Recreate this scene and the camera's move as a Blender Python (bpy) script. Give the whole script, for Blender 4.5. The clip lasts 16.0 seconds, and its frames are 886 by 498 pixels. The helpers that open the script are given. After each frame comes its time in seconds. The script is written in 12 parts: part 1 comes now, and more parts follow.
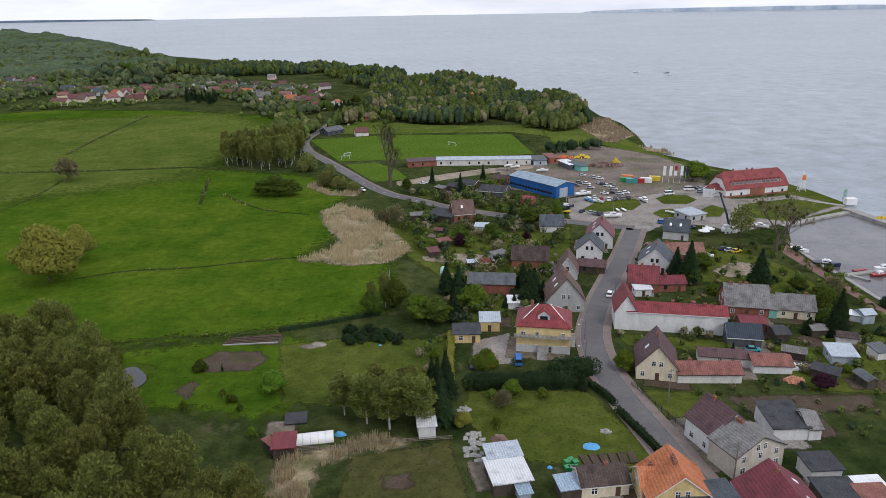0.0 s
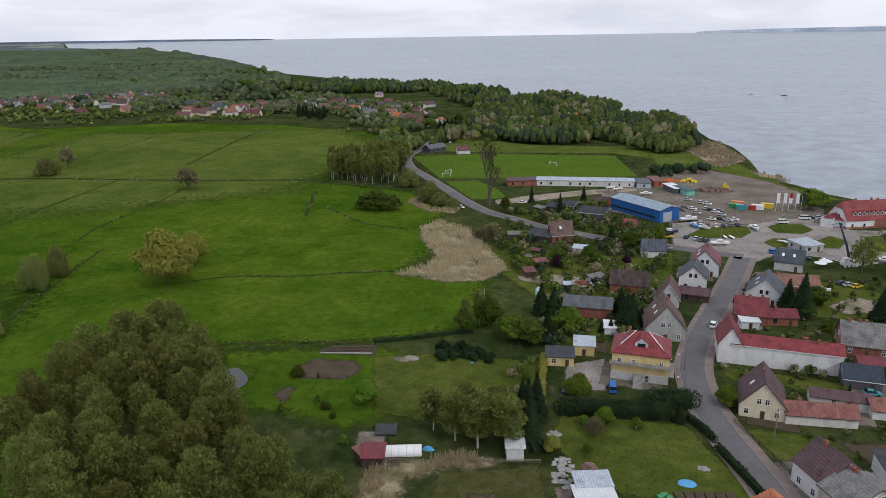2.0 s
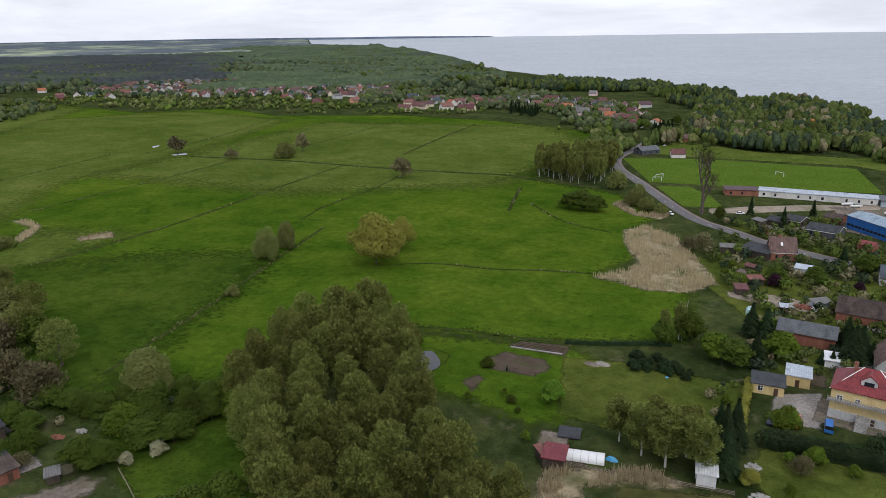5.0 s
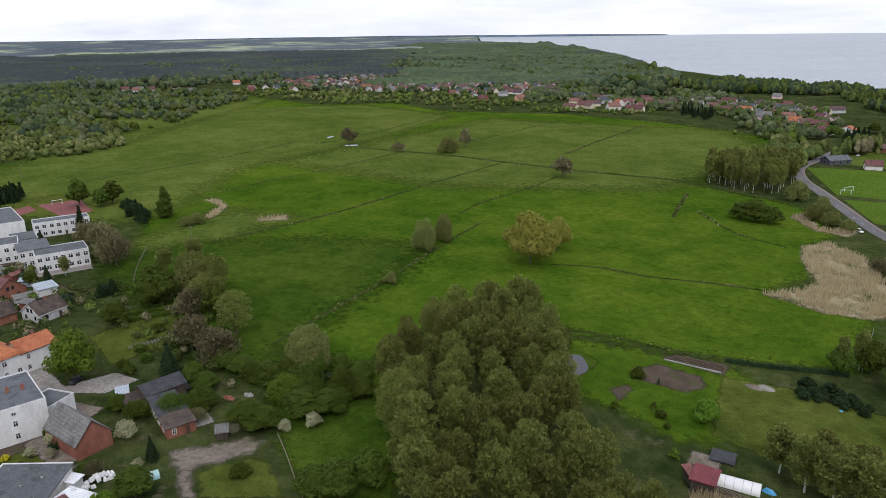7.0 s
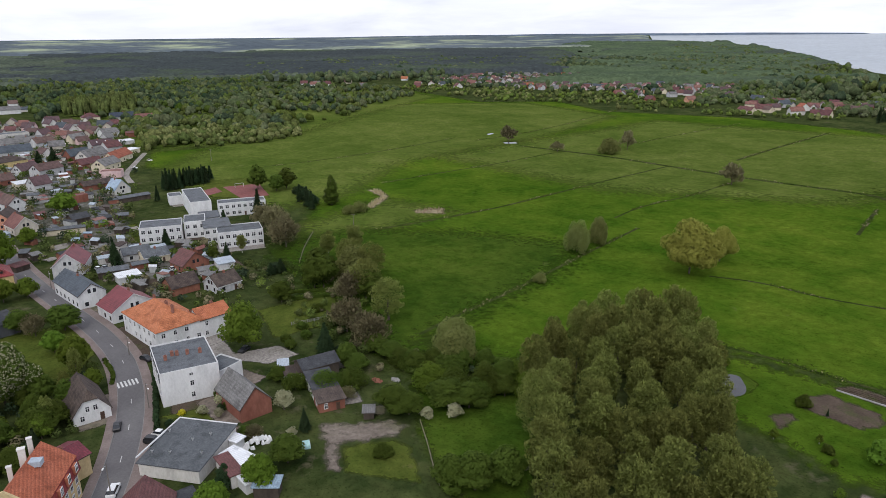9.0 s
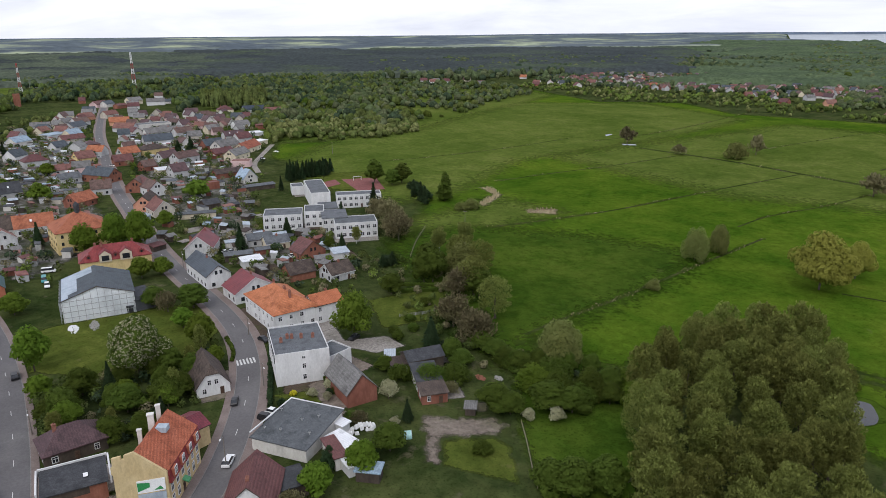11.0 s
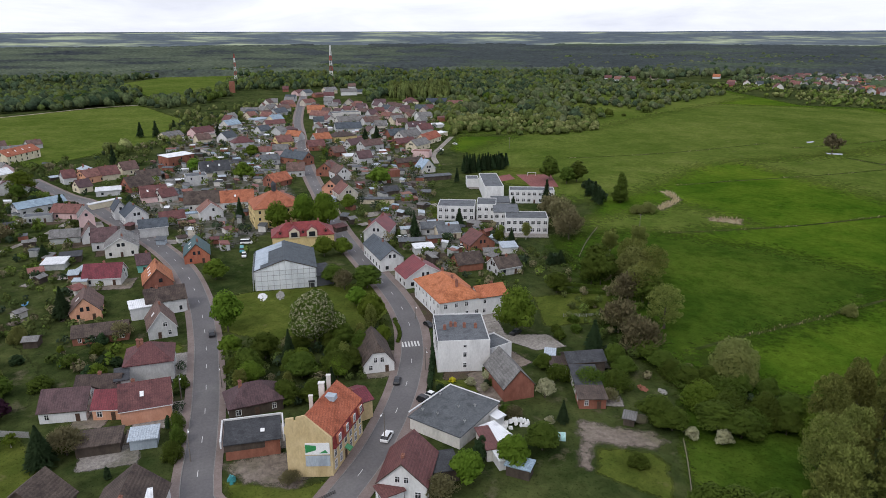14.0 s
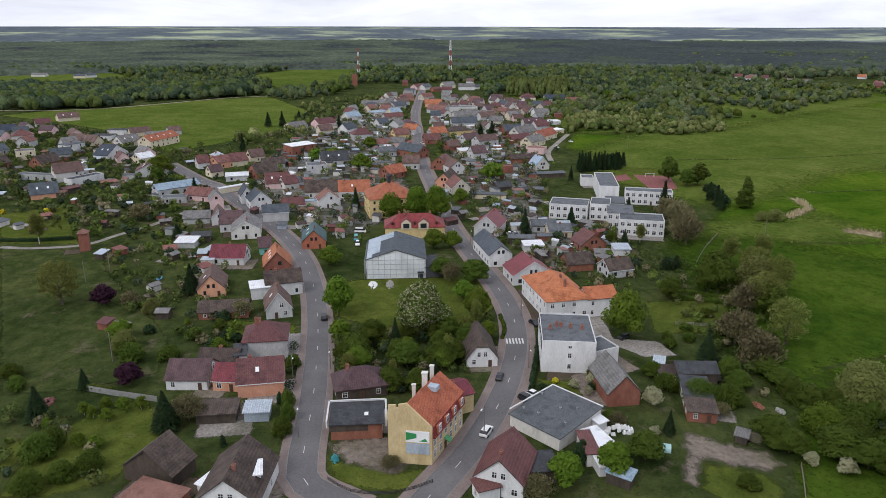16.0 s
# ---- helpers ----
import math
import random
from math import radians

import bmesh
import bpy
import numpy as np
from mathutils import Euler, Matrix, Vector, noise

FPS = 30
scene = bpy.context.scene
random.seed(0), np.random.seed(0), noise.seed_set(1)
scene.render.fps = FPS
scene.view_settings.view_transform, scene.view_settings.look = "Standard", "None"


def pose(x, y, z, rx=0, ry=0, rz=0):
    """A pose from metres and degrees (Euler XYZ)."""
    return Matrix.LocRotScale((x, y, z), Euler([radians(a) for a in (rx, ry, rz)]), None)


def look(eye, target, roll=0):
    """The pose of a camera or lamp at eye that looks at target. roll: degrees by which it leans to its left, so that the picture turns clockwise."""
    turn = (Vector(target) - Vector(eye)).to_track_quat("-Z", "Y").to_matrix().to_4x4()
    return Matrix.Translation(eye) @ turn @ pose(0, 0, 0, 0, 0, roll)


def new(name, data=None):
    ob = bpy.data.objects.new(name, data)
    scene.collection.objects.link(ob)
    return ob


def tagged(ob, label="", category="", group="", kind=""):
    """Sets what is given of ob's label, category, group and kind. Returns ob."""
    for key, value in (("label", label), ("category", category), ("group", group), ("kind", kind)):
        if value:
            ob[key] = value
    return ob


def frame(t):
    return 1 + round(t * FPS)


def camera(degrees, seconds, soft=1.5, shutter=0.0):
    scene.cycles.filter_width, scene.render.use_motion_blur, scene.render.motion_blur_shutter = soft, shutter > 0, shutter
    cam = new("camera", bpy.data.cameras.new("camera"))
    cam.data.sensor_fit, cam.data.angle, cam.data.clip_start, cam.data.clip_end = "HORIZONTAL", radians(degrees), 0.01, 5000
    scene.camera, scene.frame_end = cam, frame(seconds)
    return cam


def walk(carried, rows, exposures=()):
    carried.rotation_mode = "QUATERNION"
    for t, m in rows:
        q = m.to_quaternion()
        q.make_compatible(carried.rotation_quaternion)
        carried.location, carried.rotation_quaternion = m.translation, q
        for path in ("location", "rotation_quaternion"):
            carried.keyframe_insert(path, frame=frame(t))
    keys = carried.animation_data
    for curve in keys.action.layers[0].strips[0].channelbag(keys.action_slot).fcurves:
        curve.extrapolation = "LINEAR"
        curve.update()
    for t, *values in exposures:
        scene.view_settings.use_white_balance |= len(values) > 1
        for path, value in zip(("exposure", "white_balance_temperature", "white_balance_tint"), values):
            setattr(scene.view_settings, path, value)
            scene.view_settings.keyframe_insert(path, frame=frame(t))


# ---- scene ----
cam = camera(64.75, 16.0, soft=0.8)
EYE = 90.0
# seconds, yaw to the left, pitch, lean to the right: a drone that hovers and turns
TURNS = [
    (0.0, 0.00, -18.80, 0.94),
    (0.5, 1.82, -17.30, 0.92),
    (1.0, 3.99, -17.16, 0.91),
    (1.5, 6.14, -17.16, 0.91),
    (2.0, 8.27, -17.18, 0.93),
    (2.5, 10.46, -17.21, 0.94),
    (3.0, 12.70, -17.21, 0.92),
    (5.5, 28.97, -17.14, 0.78),
    (6.0, 32.49, -17.17, 0.73),
    (6.5, 35.23, -17.16, 0.69),
    (7.0, 38.47, -17.14, 0.67),
    (7.5, 42.06, -17.15, 0.62),
    (8.0, 45.62, -17.13, 0.60),
    (8.5, 48.79, -17.15, 0.56),
    (9.0, 51.44, -17.16, 0.56),
    (11.5, 63.16, -17.23, 0.36),
    (12.0, 65.51, -17.24, 0.31),
    (12.5, 67.89, -17.30, 0.28),
    (13.0, 70.36, -17.36, 0.21),
    (13.5, 72.80, -17.43, 0.14),
    (14.0, 75.25, -17.50, 0.06),
    (14.5, 77.67, -17.58, -0.02),
    (15.0, 80.05, -17.68, -0.06),
    (15.5, 82.37, -17.77, -0.09),
    (16.0, 84.62, -17.86, -0.11),
]
walk(cam, [(t, pose(0, 0, EYE, 90 + pitch, 0, yaw) @ pose(0, 0, 0, 0, 0, -lean)) for t, yaw, pitch, lean in TURNS],
     [(0.0, 0.0), (0.6, -0.12), (1.5, -0.18), (3.2, -0.15), (5.4, -0.03), (7.0, 0.06), (12.0, 0.05), (16.0, 0.05)])

# ---- world and light: bright overcast, the sun veiled behind the first view ----
SUN_YAW, SUN_UP = 222.0, 46.0
world = bpy.data.worlds.new("overcast_sky")
scene.world = world
world.use_nodes = True
wt = world.node_tree
wt.nodes.clear()


def wnode(kind, **given):
    n = wt.nodes.new(kind)
    for key, value in given.items():
        n.inputs[key].default_value = value
    return n


sky = wt.nodes.new("ShaderNodeTexSky")
sky.sky_type = "NISHITA"
sky.sun_disc = False
sky.sun_elevation = radians(SUN_UP)
sky.sun_rotation = radians(-SUN_YAW)
sky.air_density, sky.dust_density = 1.2, 2.0
sky_level = wt.nodes.new("ShaderNodeVectorMath")
sky_level.operation = "SCALE"
sky_level.inputs["Scale"].default_value = 0.10
wt.links.new(sky.outputs[0], sky_level.inputs[0])
wco = wt.nodes.new("ShaderNodeTexCoord")
wmap = wt.nodes.new("ShaderNodeMapping")
wmap.inputs["Scale"].default_value = (1.6, 1.6, 9.0)
wt.links.new(wco.outputs["Generated"], wmap.inputs["Vector"])
wn = wnode("ShaderNodeTexNoise", Scale=2.4, Detail=7.0, Roughness=0.58, Distortion=0.4)
wt.links.new(wmap.outputs[0], wn.inputs["Vector"])
cloud = wt.nodes.new("ShaderNodeValToRGB")
cloud.color_ramp.elements[0].position, cloud.color_ramp.elements[0].color = 0.36, (0.73, 0.762, 0.885, 1)
cloud.color_ramp.elements[1].position, cloud.color_ramp.elements[1].color = 0.60, (0.92, 0.950, 1.07, 1)
wt.links.new(wn.outputs["Fac"], cloud.inputs[0])
# the veil is brighter round the hidden sun
wdot = wt.nodes.new("ShaderNodeVectorMath")
wdot.operation = "DOT_PRODUCT"
wdot.inputs[1].default_value = (-math.sin(radians(SUN_YAW)) * 0.9, math.cos(radians(SUN_YAW)) * 0.9, 0.43)
wt.links.new(wco.outputs["Generated"], wdot.inputs[0])
wramp = wnode("ShaderNodeMapRange")
wramp.inputs["From Min"].default_value, wramp.inputs["From Max"].default_value = -0.4, 1.0
wramp.inputs["To Min"].default_value, wramp.inputs["To Max"].default_value = 0.95, 1.1
wt.links.new(wdot.outputs["Value"], wramp.inputs[0])
wsep = wt.nodes.new("ShaderNodeSeparateXYZ")
wt.links.new(wco.outputs["Generated"], wsep.inputs[0])
wrise = wnode("ShaderNodeMapRange")
wrise.inputs["From Min"].default_value, wrise.inputs["From Max"].default_value = 0.0, 0.8
wrise.inputs["To Min"].default_value, wrise.inputs["To Max"].default_value = 0.82, 0.74
wt.links.new(wsep.outputs["Z"], wrise.inputs[0])
wboth = wt.nodes.new("ShaderNodeMath")
wboth.operation = "MULTIPLY"
wt.links.new(wramp.outputs[0], wboth.inputs[0])
wt.links.new(wrise.outputs[0], wboth.inputs[1])
veil = wt.nodes.new("ShaderNodeVectorMath")
veil.operation = "SCALE"
wt.links.new(cloud.outputs[0], veil.inputs[0])
wt.links.new(wboth.outputs[0], veil.inputs["Scale"])
wmix = wt.nodes.new("ShaderNodeMix")
wmix.data_type = "RGBA"
wmix.inputs["Factor"].default_value = 0.86
wt.links.new(sky_level.outputs[0], wmix.inputs["A"])
wt.links.new(veil.outputs[0], wmix.inputs["B"])
bg = wnode("ShaderNodeBackground", Strength=1.5)
wt.links.new(wmix.outputs["Result"], bg.inputs[0])
wout = wt.nodes.new("ShaderNodeOutputWorld")
wt.links.new(bg.outputs[0], wout.inputs[0])

sun = new("sun", bpy.data.lights.new("sun", "SUN"))
sun.data.energy, sun.data.angle, sun.data.color = 1.0, radians(14), (1.0, 0.96, 0.9)
sun.matrix_basis = look((-math.sin(radians(SUN_YAW)) * 300, math.cos(radians(SUN_YAW)) * 300, 310), (0, 0, 0))
scene.view_settings.exposure = 0.0


# ---- materials ----
def material(name, low, high, scale=1.0, rough=0.85, bump=0.0, bump_scale=None, metal=0.0, fine=None, spread=0.0, third=None,
             third_scale=0.02, stretch=(1, 1, 1), leaf=0.0, island=False, rows=None, spec=0.3, line=None, grainy=0.6):
    """Two colours mixed by noise at one scale, shaded by a finer one; third: a broad stain colour; rows: raised bands this far apart;
    spread: how far objects or islands differ; leaf: the share of light let through."""
    m = bpy.data.materials.new(name)
    m.use_nodes = True
    nt = m.node_tree
    n, links = nt.nodes, nt.links
    n.clear()
    co = n.new("ShaderNodeTexCoord")
    mp = n.new("ShaderNodeMapping")
    mp.inputs["Scale"].default_value = stretch
    links.new(co.outputs["Object"], mp.inputs["Vector"])

    def noise_tex(s, detail=4.0, rough_=0.6):
        t = n.new("ShaderNodeTexNoise")
        t.inputs["Scale"].default_value, t.inputs["Detail"].default_value, t.inputs["Roughness"].default_value = s, detail, rough_
        links.new(mp.outputs[0], t.inputs["Vector"])
        return t

    def contrast(out, a, b):
        r = n.new("ShaderNodeMapRange")
        r.inputs["From Min"].default_value, r.inputs["From Max"].default_value = a, b
        links.new(out, r.inputs[0])
        return r.outputs[0]

    def mix(fac, a, b, blend="MIX"):
        x = n.new("ShaderNodeMix")
        x.data_type, x.blend_type = "RGBA", blend
        for value, slot in ((fac, "Factor"), (a, "A"), (b, "B")):
            if isinstance(value, (int, float)):
                x.inputs[slot].default_value = value
            elif isinstance(value, tuple):
                x.inputs[slot].default_value = (*value, 1)
            else:
                links.new(value, x.inputs[slot])
        return x.outputs["Result"]

    broad = noise_tex(scale)
    col = mix(contrast(broad.outputs["Fac"], 0.3, 0.7), low, high)
    if third:
        col = mix(contrast(noise_tex(third_scale, 5.0).outputs["Fac"], 0.5, 0.68), col, third)
    grain = noise_tex(fine or scale * 9, 5.0, 0.7)
    col = mix(grainy, col, mix(contrast(grain.outputs["Fac"], 0.28, 0.72), (0.12, 0.12, 0.12), (0.88, 0.88, 0.88)), "OVERLAY")
    if spread:
        if island:
            src = n.new("ShaderNodeNewGeometry").outputs["Random Per Island"]
        else:
            src = n.new("ShaderNodeObjectInfo").outputs["Random"]
        hsv = n.new("ShaderNodeHueSaturation")
        for slot, lo, hi in (("Value", 1 - spread, 1 + spread), ("Hue", 0.5 - spread * 0.06, 0.5 + spread * 0.06)):
            r = n.new("ShaderNodeMapRange")
            r.inputs["To Min"].default_value, r.inputs["To Max"].default_value = lo, hi
            links.new(src, r.inputs[0])
            links.new(r.outputs[0], hsv.inputs[slot])
        links.new(col, hsv.inputs["Color"])
        col = hsv.outputs[0]
    p = n.new("ShaderNodeBsdfPrincipled")
    links.new(col, p.inputs["Base Color"])
    p.inputs["Roughness"].default_value, p.inputs["Metallic"].default_value = rough, metal
    p.inputs["Specular IOR Level"].default_value = spec
    height = None
    if rows:
        w = n.new("ShaderNodeTexWave")
        w.bands_direction = line or "X"
        w.inputs["Scale"].default_value = 0.314 / rows
        w.inputs["Distortion"].default_value = 0.3
        links.new(co.outputs["Object"], w.inputs["Vector"])
        height = w.outputs["Fac"]
        col2 = mix(contrast(height, 0.0, 0.5), mix(1.0, col, (0.84, 0.84, 0.84), "MULTIPLY"), col)
        links.new(col2, p.inputs["Base Color"])
    elif bump:
        height = (noise_tex(bump_scale, 4.0).outputs["Fac"] if bump_scale else grain.outputs["Fac"])
    if height is not None and (bump or rows):
        b = n.new("ShaderNodeBump")
        b.inputs["Strength"].default_value, b.inputs["Distance"].default_value = (bump or 0.4), 0.08 if rows else 0.15
        links.new(height, b.inputs["Height"])
        links.new(b.outputs[0], p.inputs["Normal"])
    out = n.new("ShaderNodeOutputMaterial")
    if leaf:
        tl = n.new("ShaderNodeBsdfTranslucent")
        links.new(col, tl.inputs[0])
        ms = n.new("ShaderNodeMixShader")
        ms.inputs[0].default_value = leaf
        links.new(p.outputs[0], ms.inputs[1])
        links.new(tl.outputs[0], ms.inputs[2])
        links.new(ms.outputs[0], out.inputs[0])
    else:
        links.new(p.outputs[0], out.inputs[0])
    return m


def turf(name, deep, mid, light, dry, dry_share=0.62, broad=0.011, tuft=1.6):
    """Grass: broad sweeps of colour, mottles of a few metres, dark tufts and dry spots."""
    m = bpy.data.materials.new(name)
    m.use_nodes = True
    nt = m.node_tree
    n, links = nt.nodes, nt.links
    n.clear()
    co = n.new("ShaderNodeTexCoord")

    def field(scale, detail, rough, a, b, shift=0.0):
        mp = n.new("ShaderNodeMapping")
        mp.inputs["Location"].default_value = (shift, shift * 0.7, 0)
        links.new(co.outputs["Object"], mp.inputs[0])
        t = n.new("ShaderNodeTexNoise")
        t.inputs["Scale"].default_value, t.inputs["Detail"].default_value, t.inputs["Roughness"].default_value = scale, detail, rough
        t.inputs["Distortion"].default_value = 0.35
        links.new(mp.outputs[0], t.inputs["Vector"])
        r = n.new("ShaderNodeMapRange")
        r.inputs["From Min"].default_value, r.inputs["From Max"].default_value = a, b
        links.new(t.outputs["Fac"], r.inputs[0])
        return r.outputs[0], t.outputs["Fac"]

    def mix(fac, a, b, blend="MIX"):
        x = n.new("ShaderNodeMix")
        x.data_type, x.blend_type = "RGBA", blend
        for value, slot in ((fac, "Factor"), (a, "A"), (b, "B")):
            if isinstance(value, tuple):
                x.inputs[slot].default_value = (*value, 1)
            elif isinstance(value, float):
                x.inputs[slot].default_value = value
            else:
                links.new(value, x.inputs[slot])
        return x.outputs["Result"]

    sweep, _ = field(broad, 4.0, 0.55, 0.36, 0.64)
    patchy, _ = field(broad * 5, 5.0, 0.6, 0.36, 0.66, 40.0)
    col = mix(patchy, mix(sweep, deep, mid), mix(sweep, mid, light))
    mott, fine_h = field(0.3, 7.0, 0.72, 0.30, 0.70, 11.0)
    col = mix(0.55, col, mix(mott, (0.22, 0.22, 0.22), (0.78, 0.78, 0.78)), "OVERLAY")
    spots, _ = field(0.11, 6.0, 0.7, dry_share, dry_share + 0.14, 90.0)
    col = mix(spots, col, dry)
    tufts, tuft_h = field(tuft, 3.0, 0.6, 0.30, 0.46, 5.0)
    col = mix(tufts, mix(1.0, col, (0.5, 0.56, 0.5), "MULTIPLY"), col)
    p = n.new("ShaderNodeBsdfPrincipled")
    links.new(col, p.inputs["Base Color"])
    p.inputs["Roughness"].default_value, p.inputs["Specular IOR Level"].default_value = 1.0, 0.0
    b = n.new("ShaderNodeBump")
    b.inputs["Strength"].default_value, b.inputs["Distance"].default_value = 0.9, 0.35
    links.new(fine_h, b.inputs["Height"])
    links.new(b.outputs[0], p.inputs["Normal"])
    out = n.new("ShaderNodeOutputMaterial")
    links.new(p.outputs[0], out.inputs[0])
    return m


M = {}
# ground covers
M["meadow"] = turf("meadow_grass", (0.030, 0.068, 0.006), (0.056, 0.104, 0.009), (0.094, 0.132, 0.015), (0.100, 0.108, 0.036), 0.66)
M["grass"] = turf("rough_grass", (0.018, 0.030, 0.009), (0.042, 0.057, 0.018), (0.076, 0.086, 0.030), (0.110, 0.096, 0.060), 0.58, 0.03)
M["lawn"] = turf("lawn_grass", (0.048, 0.068, 0.013), (0.074, 0.094, 0.018), (0.102, 0.115, 0.026), (0.135, 0.115, 0.055), 0.62, 0.03)
M["hay"] = turf("thin_meadow_grass", (0.052, 0.082, 0.014), (0.084, 0.116, 0.021), (0.118, 0.140, 0.034), (0.140, 0.138, 0.062), 0.62)
M["tussock"] = turf("dark_tussock_grass", (0.022, 0.048, 0.006), (0.042, 0.076, 0.009), (0.066, 0.098, 0.014), (0.075, 0.082, 0.030), 0.64, 0.02)
M["paddock"] = turf("grazed_paddock", (0.044, 0.052, 0.016), (0.068, 0.070, 0.024), (0.088, 0.086, 0.032), (0.125, 0.100, 0.062), 0.6, 0.03)
M["yards"] = turf("trodden_yards", (0.042, 0.054, 0.024), (0.092, 0.088, 0.068), (0.155, 0.145, 0.128), (0.22, 0.21, 0.20), 0.50, 0.045)
M["pitch"] = material("pitch_grass", (0.064, 0.112, 0.014), (0.084, 0.134, 0.020), 0.05, 1.0, fine=0.6, spec=0.0)
M["soil"] = material("bare_soil", (0.058, 0.042, 0.031), (0.100, 0.075, 0.056), 0.25, 0.95, 0.6, 2.0, third=(0.062, 0.066, 0.026), third_scale=0.2, spec=0.1)
M["gravel"] = material("gravel_yard", (0.21, 0.19, 0.17), (0.30, 0.275, 0.25), 0.15, 0.95, 0.4, 3.0, third=(0.14, 0.13, 0.105), third_scale=0.08, spec=0.1)
M["sand"] = material("trodden_sand", (0.23, 0.19, 0.145), (0.33, 0.28, 0.22), 0.12, 0.95, 0.4, 2.0, third=(0.12, 0.12, 0.06), third_scale=0.07, spec=0.1)
M["dirt"] = material("dirt_yard", (0.125, 0.102, 0.082), (0.215, 0.180, 0.150), 0.08, 0.95, 0.5, 1.5, third=(0.100, 0.100, 0.052), third_scale=0.05, spec=0.1)
M["ditch"] = turf("ditch_sedge", (0.016, 0.030, 0.006), (0.034, 0.048, 0.012), (0.070, 0.072, 0.030), (0.12, 0.10, 0.065), 0.56, 0.05)
M["asphalt"] = material("asphalt", (0.108, 0.102, 0.104), (0.135, 0.128, 0.13), 0.12, 0.9, 0.1, 6.0, fine=1.5, third=(0.155, 0.148, 0.146), third_scale=0.05, grainy=0.2)
M["paving"] = material("concrete_paving", (0.165, 0.128, 0.115), (0.22, 0.175, 0.158), 0.3, 0.9, 0.2, 5.0, fine=3.0, grainy=0.3)
M["brickpave"] = material("red_brick_paving", (0.17, 0.095, 0.08), (0.23, 0.135, 0.11), 0.3, 0.9, 0.3, 5.0, fine=3.0)
M["straw"] = material("reed_litter", (0.22, 0.185, 0.115), (0.34, 0.28, 0.18), 0.4, 1.0, 0.6, 1.5, third=(0.09, 0.095, 0.038), third_scale=0.09, spec=0.0, grainy=0.7)
M["kerb"] = material("kerbstone", (0.17, 0.165, 0.155), (0.23, 0.22, 0.21), 0.6, 0.9)
M["line"] = material("road_paint", (0.5, 0.5, 0.48), (0.66, 0.66, 0.64), 0.6, 0.8)
M["court"] = material("red_sports_court", (0.17, 0.055, 0.05), (0.21, 0.075, 0.068), 0.08, 0.9)
M["concrete"] = material("concrete", (0.26, 0.25, 0.235), (0.36, 0.35, 0.33), 0.3, 0.9, 0.3, 3.0, third=(0.19, 0.185, 0.17), third_scale=0.2)
# walls
WALLS = {
    "white": ("white rendered", (0.57, 0.57, 0.57), (0.67, 0.67, 0.665)), "offwhite": ("off-white rendered", (0.55, 0.53, 0.5), (0.66, 0.64, 0.6)),
    "cream": ("cream rendered", (0.56, 0.49, 0.36), (0.66, 0.59, 0.45)), "yellow": ("pale yellow rendered", (0.58, 0.44, 0.20), (0.68, 0.54, 0.28)),
    "ochre": ("weathered ochre rendered", (0.48, 0.36, 0.19), (0.58, 0.46, 0.27)), "grey": ("grey rendered", (0.34, 0.35, 0.34), (0.42, 0.43, 0.42)),
    "lightgrey": ("light grey rendered", (0.42, 0.42, 0.42), (0.54, 0.54, 0.54)), "darkgrey": ("dark grey clad", (0.07, 0.075, 0.085), (0.1, 0.105, 0.115)),
    "brick": ("red brick", (0.20, 0.075, 0.05), (0.29, 0.125, 0.085)), "salmon": ("salmon rendered", (0.55, 0.27, 0.17), (0.63, 0.34, 0.23)),
    "pink": ("pale pink rendered", (0.60, 0.42, 0.41), (0.68, 0.5, 0.49)), "teal": ("turquoise rendered", (0.16, 0.42, 0.36), (0.22, 0.5, 0.43)),
    "wood": ("dark timber", (0.05, 0.038, 0.03), (0.095, 0.075, 0.06)), "blue": ("blue metal-clad", (0.012, 0.085, 0.27), (0.022, 0.115, 0.33)),
    "galv": ("galvanised sheet", (0.30, 0.35, 0.40), (0.4, 0.45, 0.5)), "beige": ("beige rendered", (0.44, 0.40, 0.34), (0.54, 0.5, 0.43)),
    "sheeting": ("white netting-covered", (0.68, 0.71, 0.73), (0.78, 0.8, 0.81)), "orangebrick": ("orange-red brick", (0.33, 0.10, 0.06), (0.4, 0.15, 0.09)),
}
for key, (words, lo, hi) in WALLS.items():
    M["wall_" + key] = material(words.replace(" ", "_") + "_wall", lo, hi, 0.35, 0.9, 0.15, 4.0, fine=2.2, third=tuple(c * 0.86 for c in lo), third_scale=0.22, spread=0.06, stretch=(1, 1, 0.45), grainy=0.22)
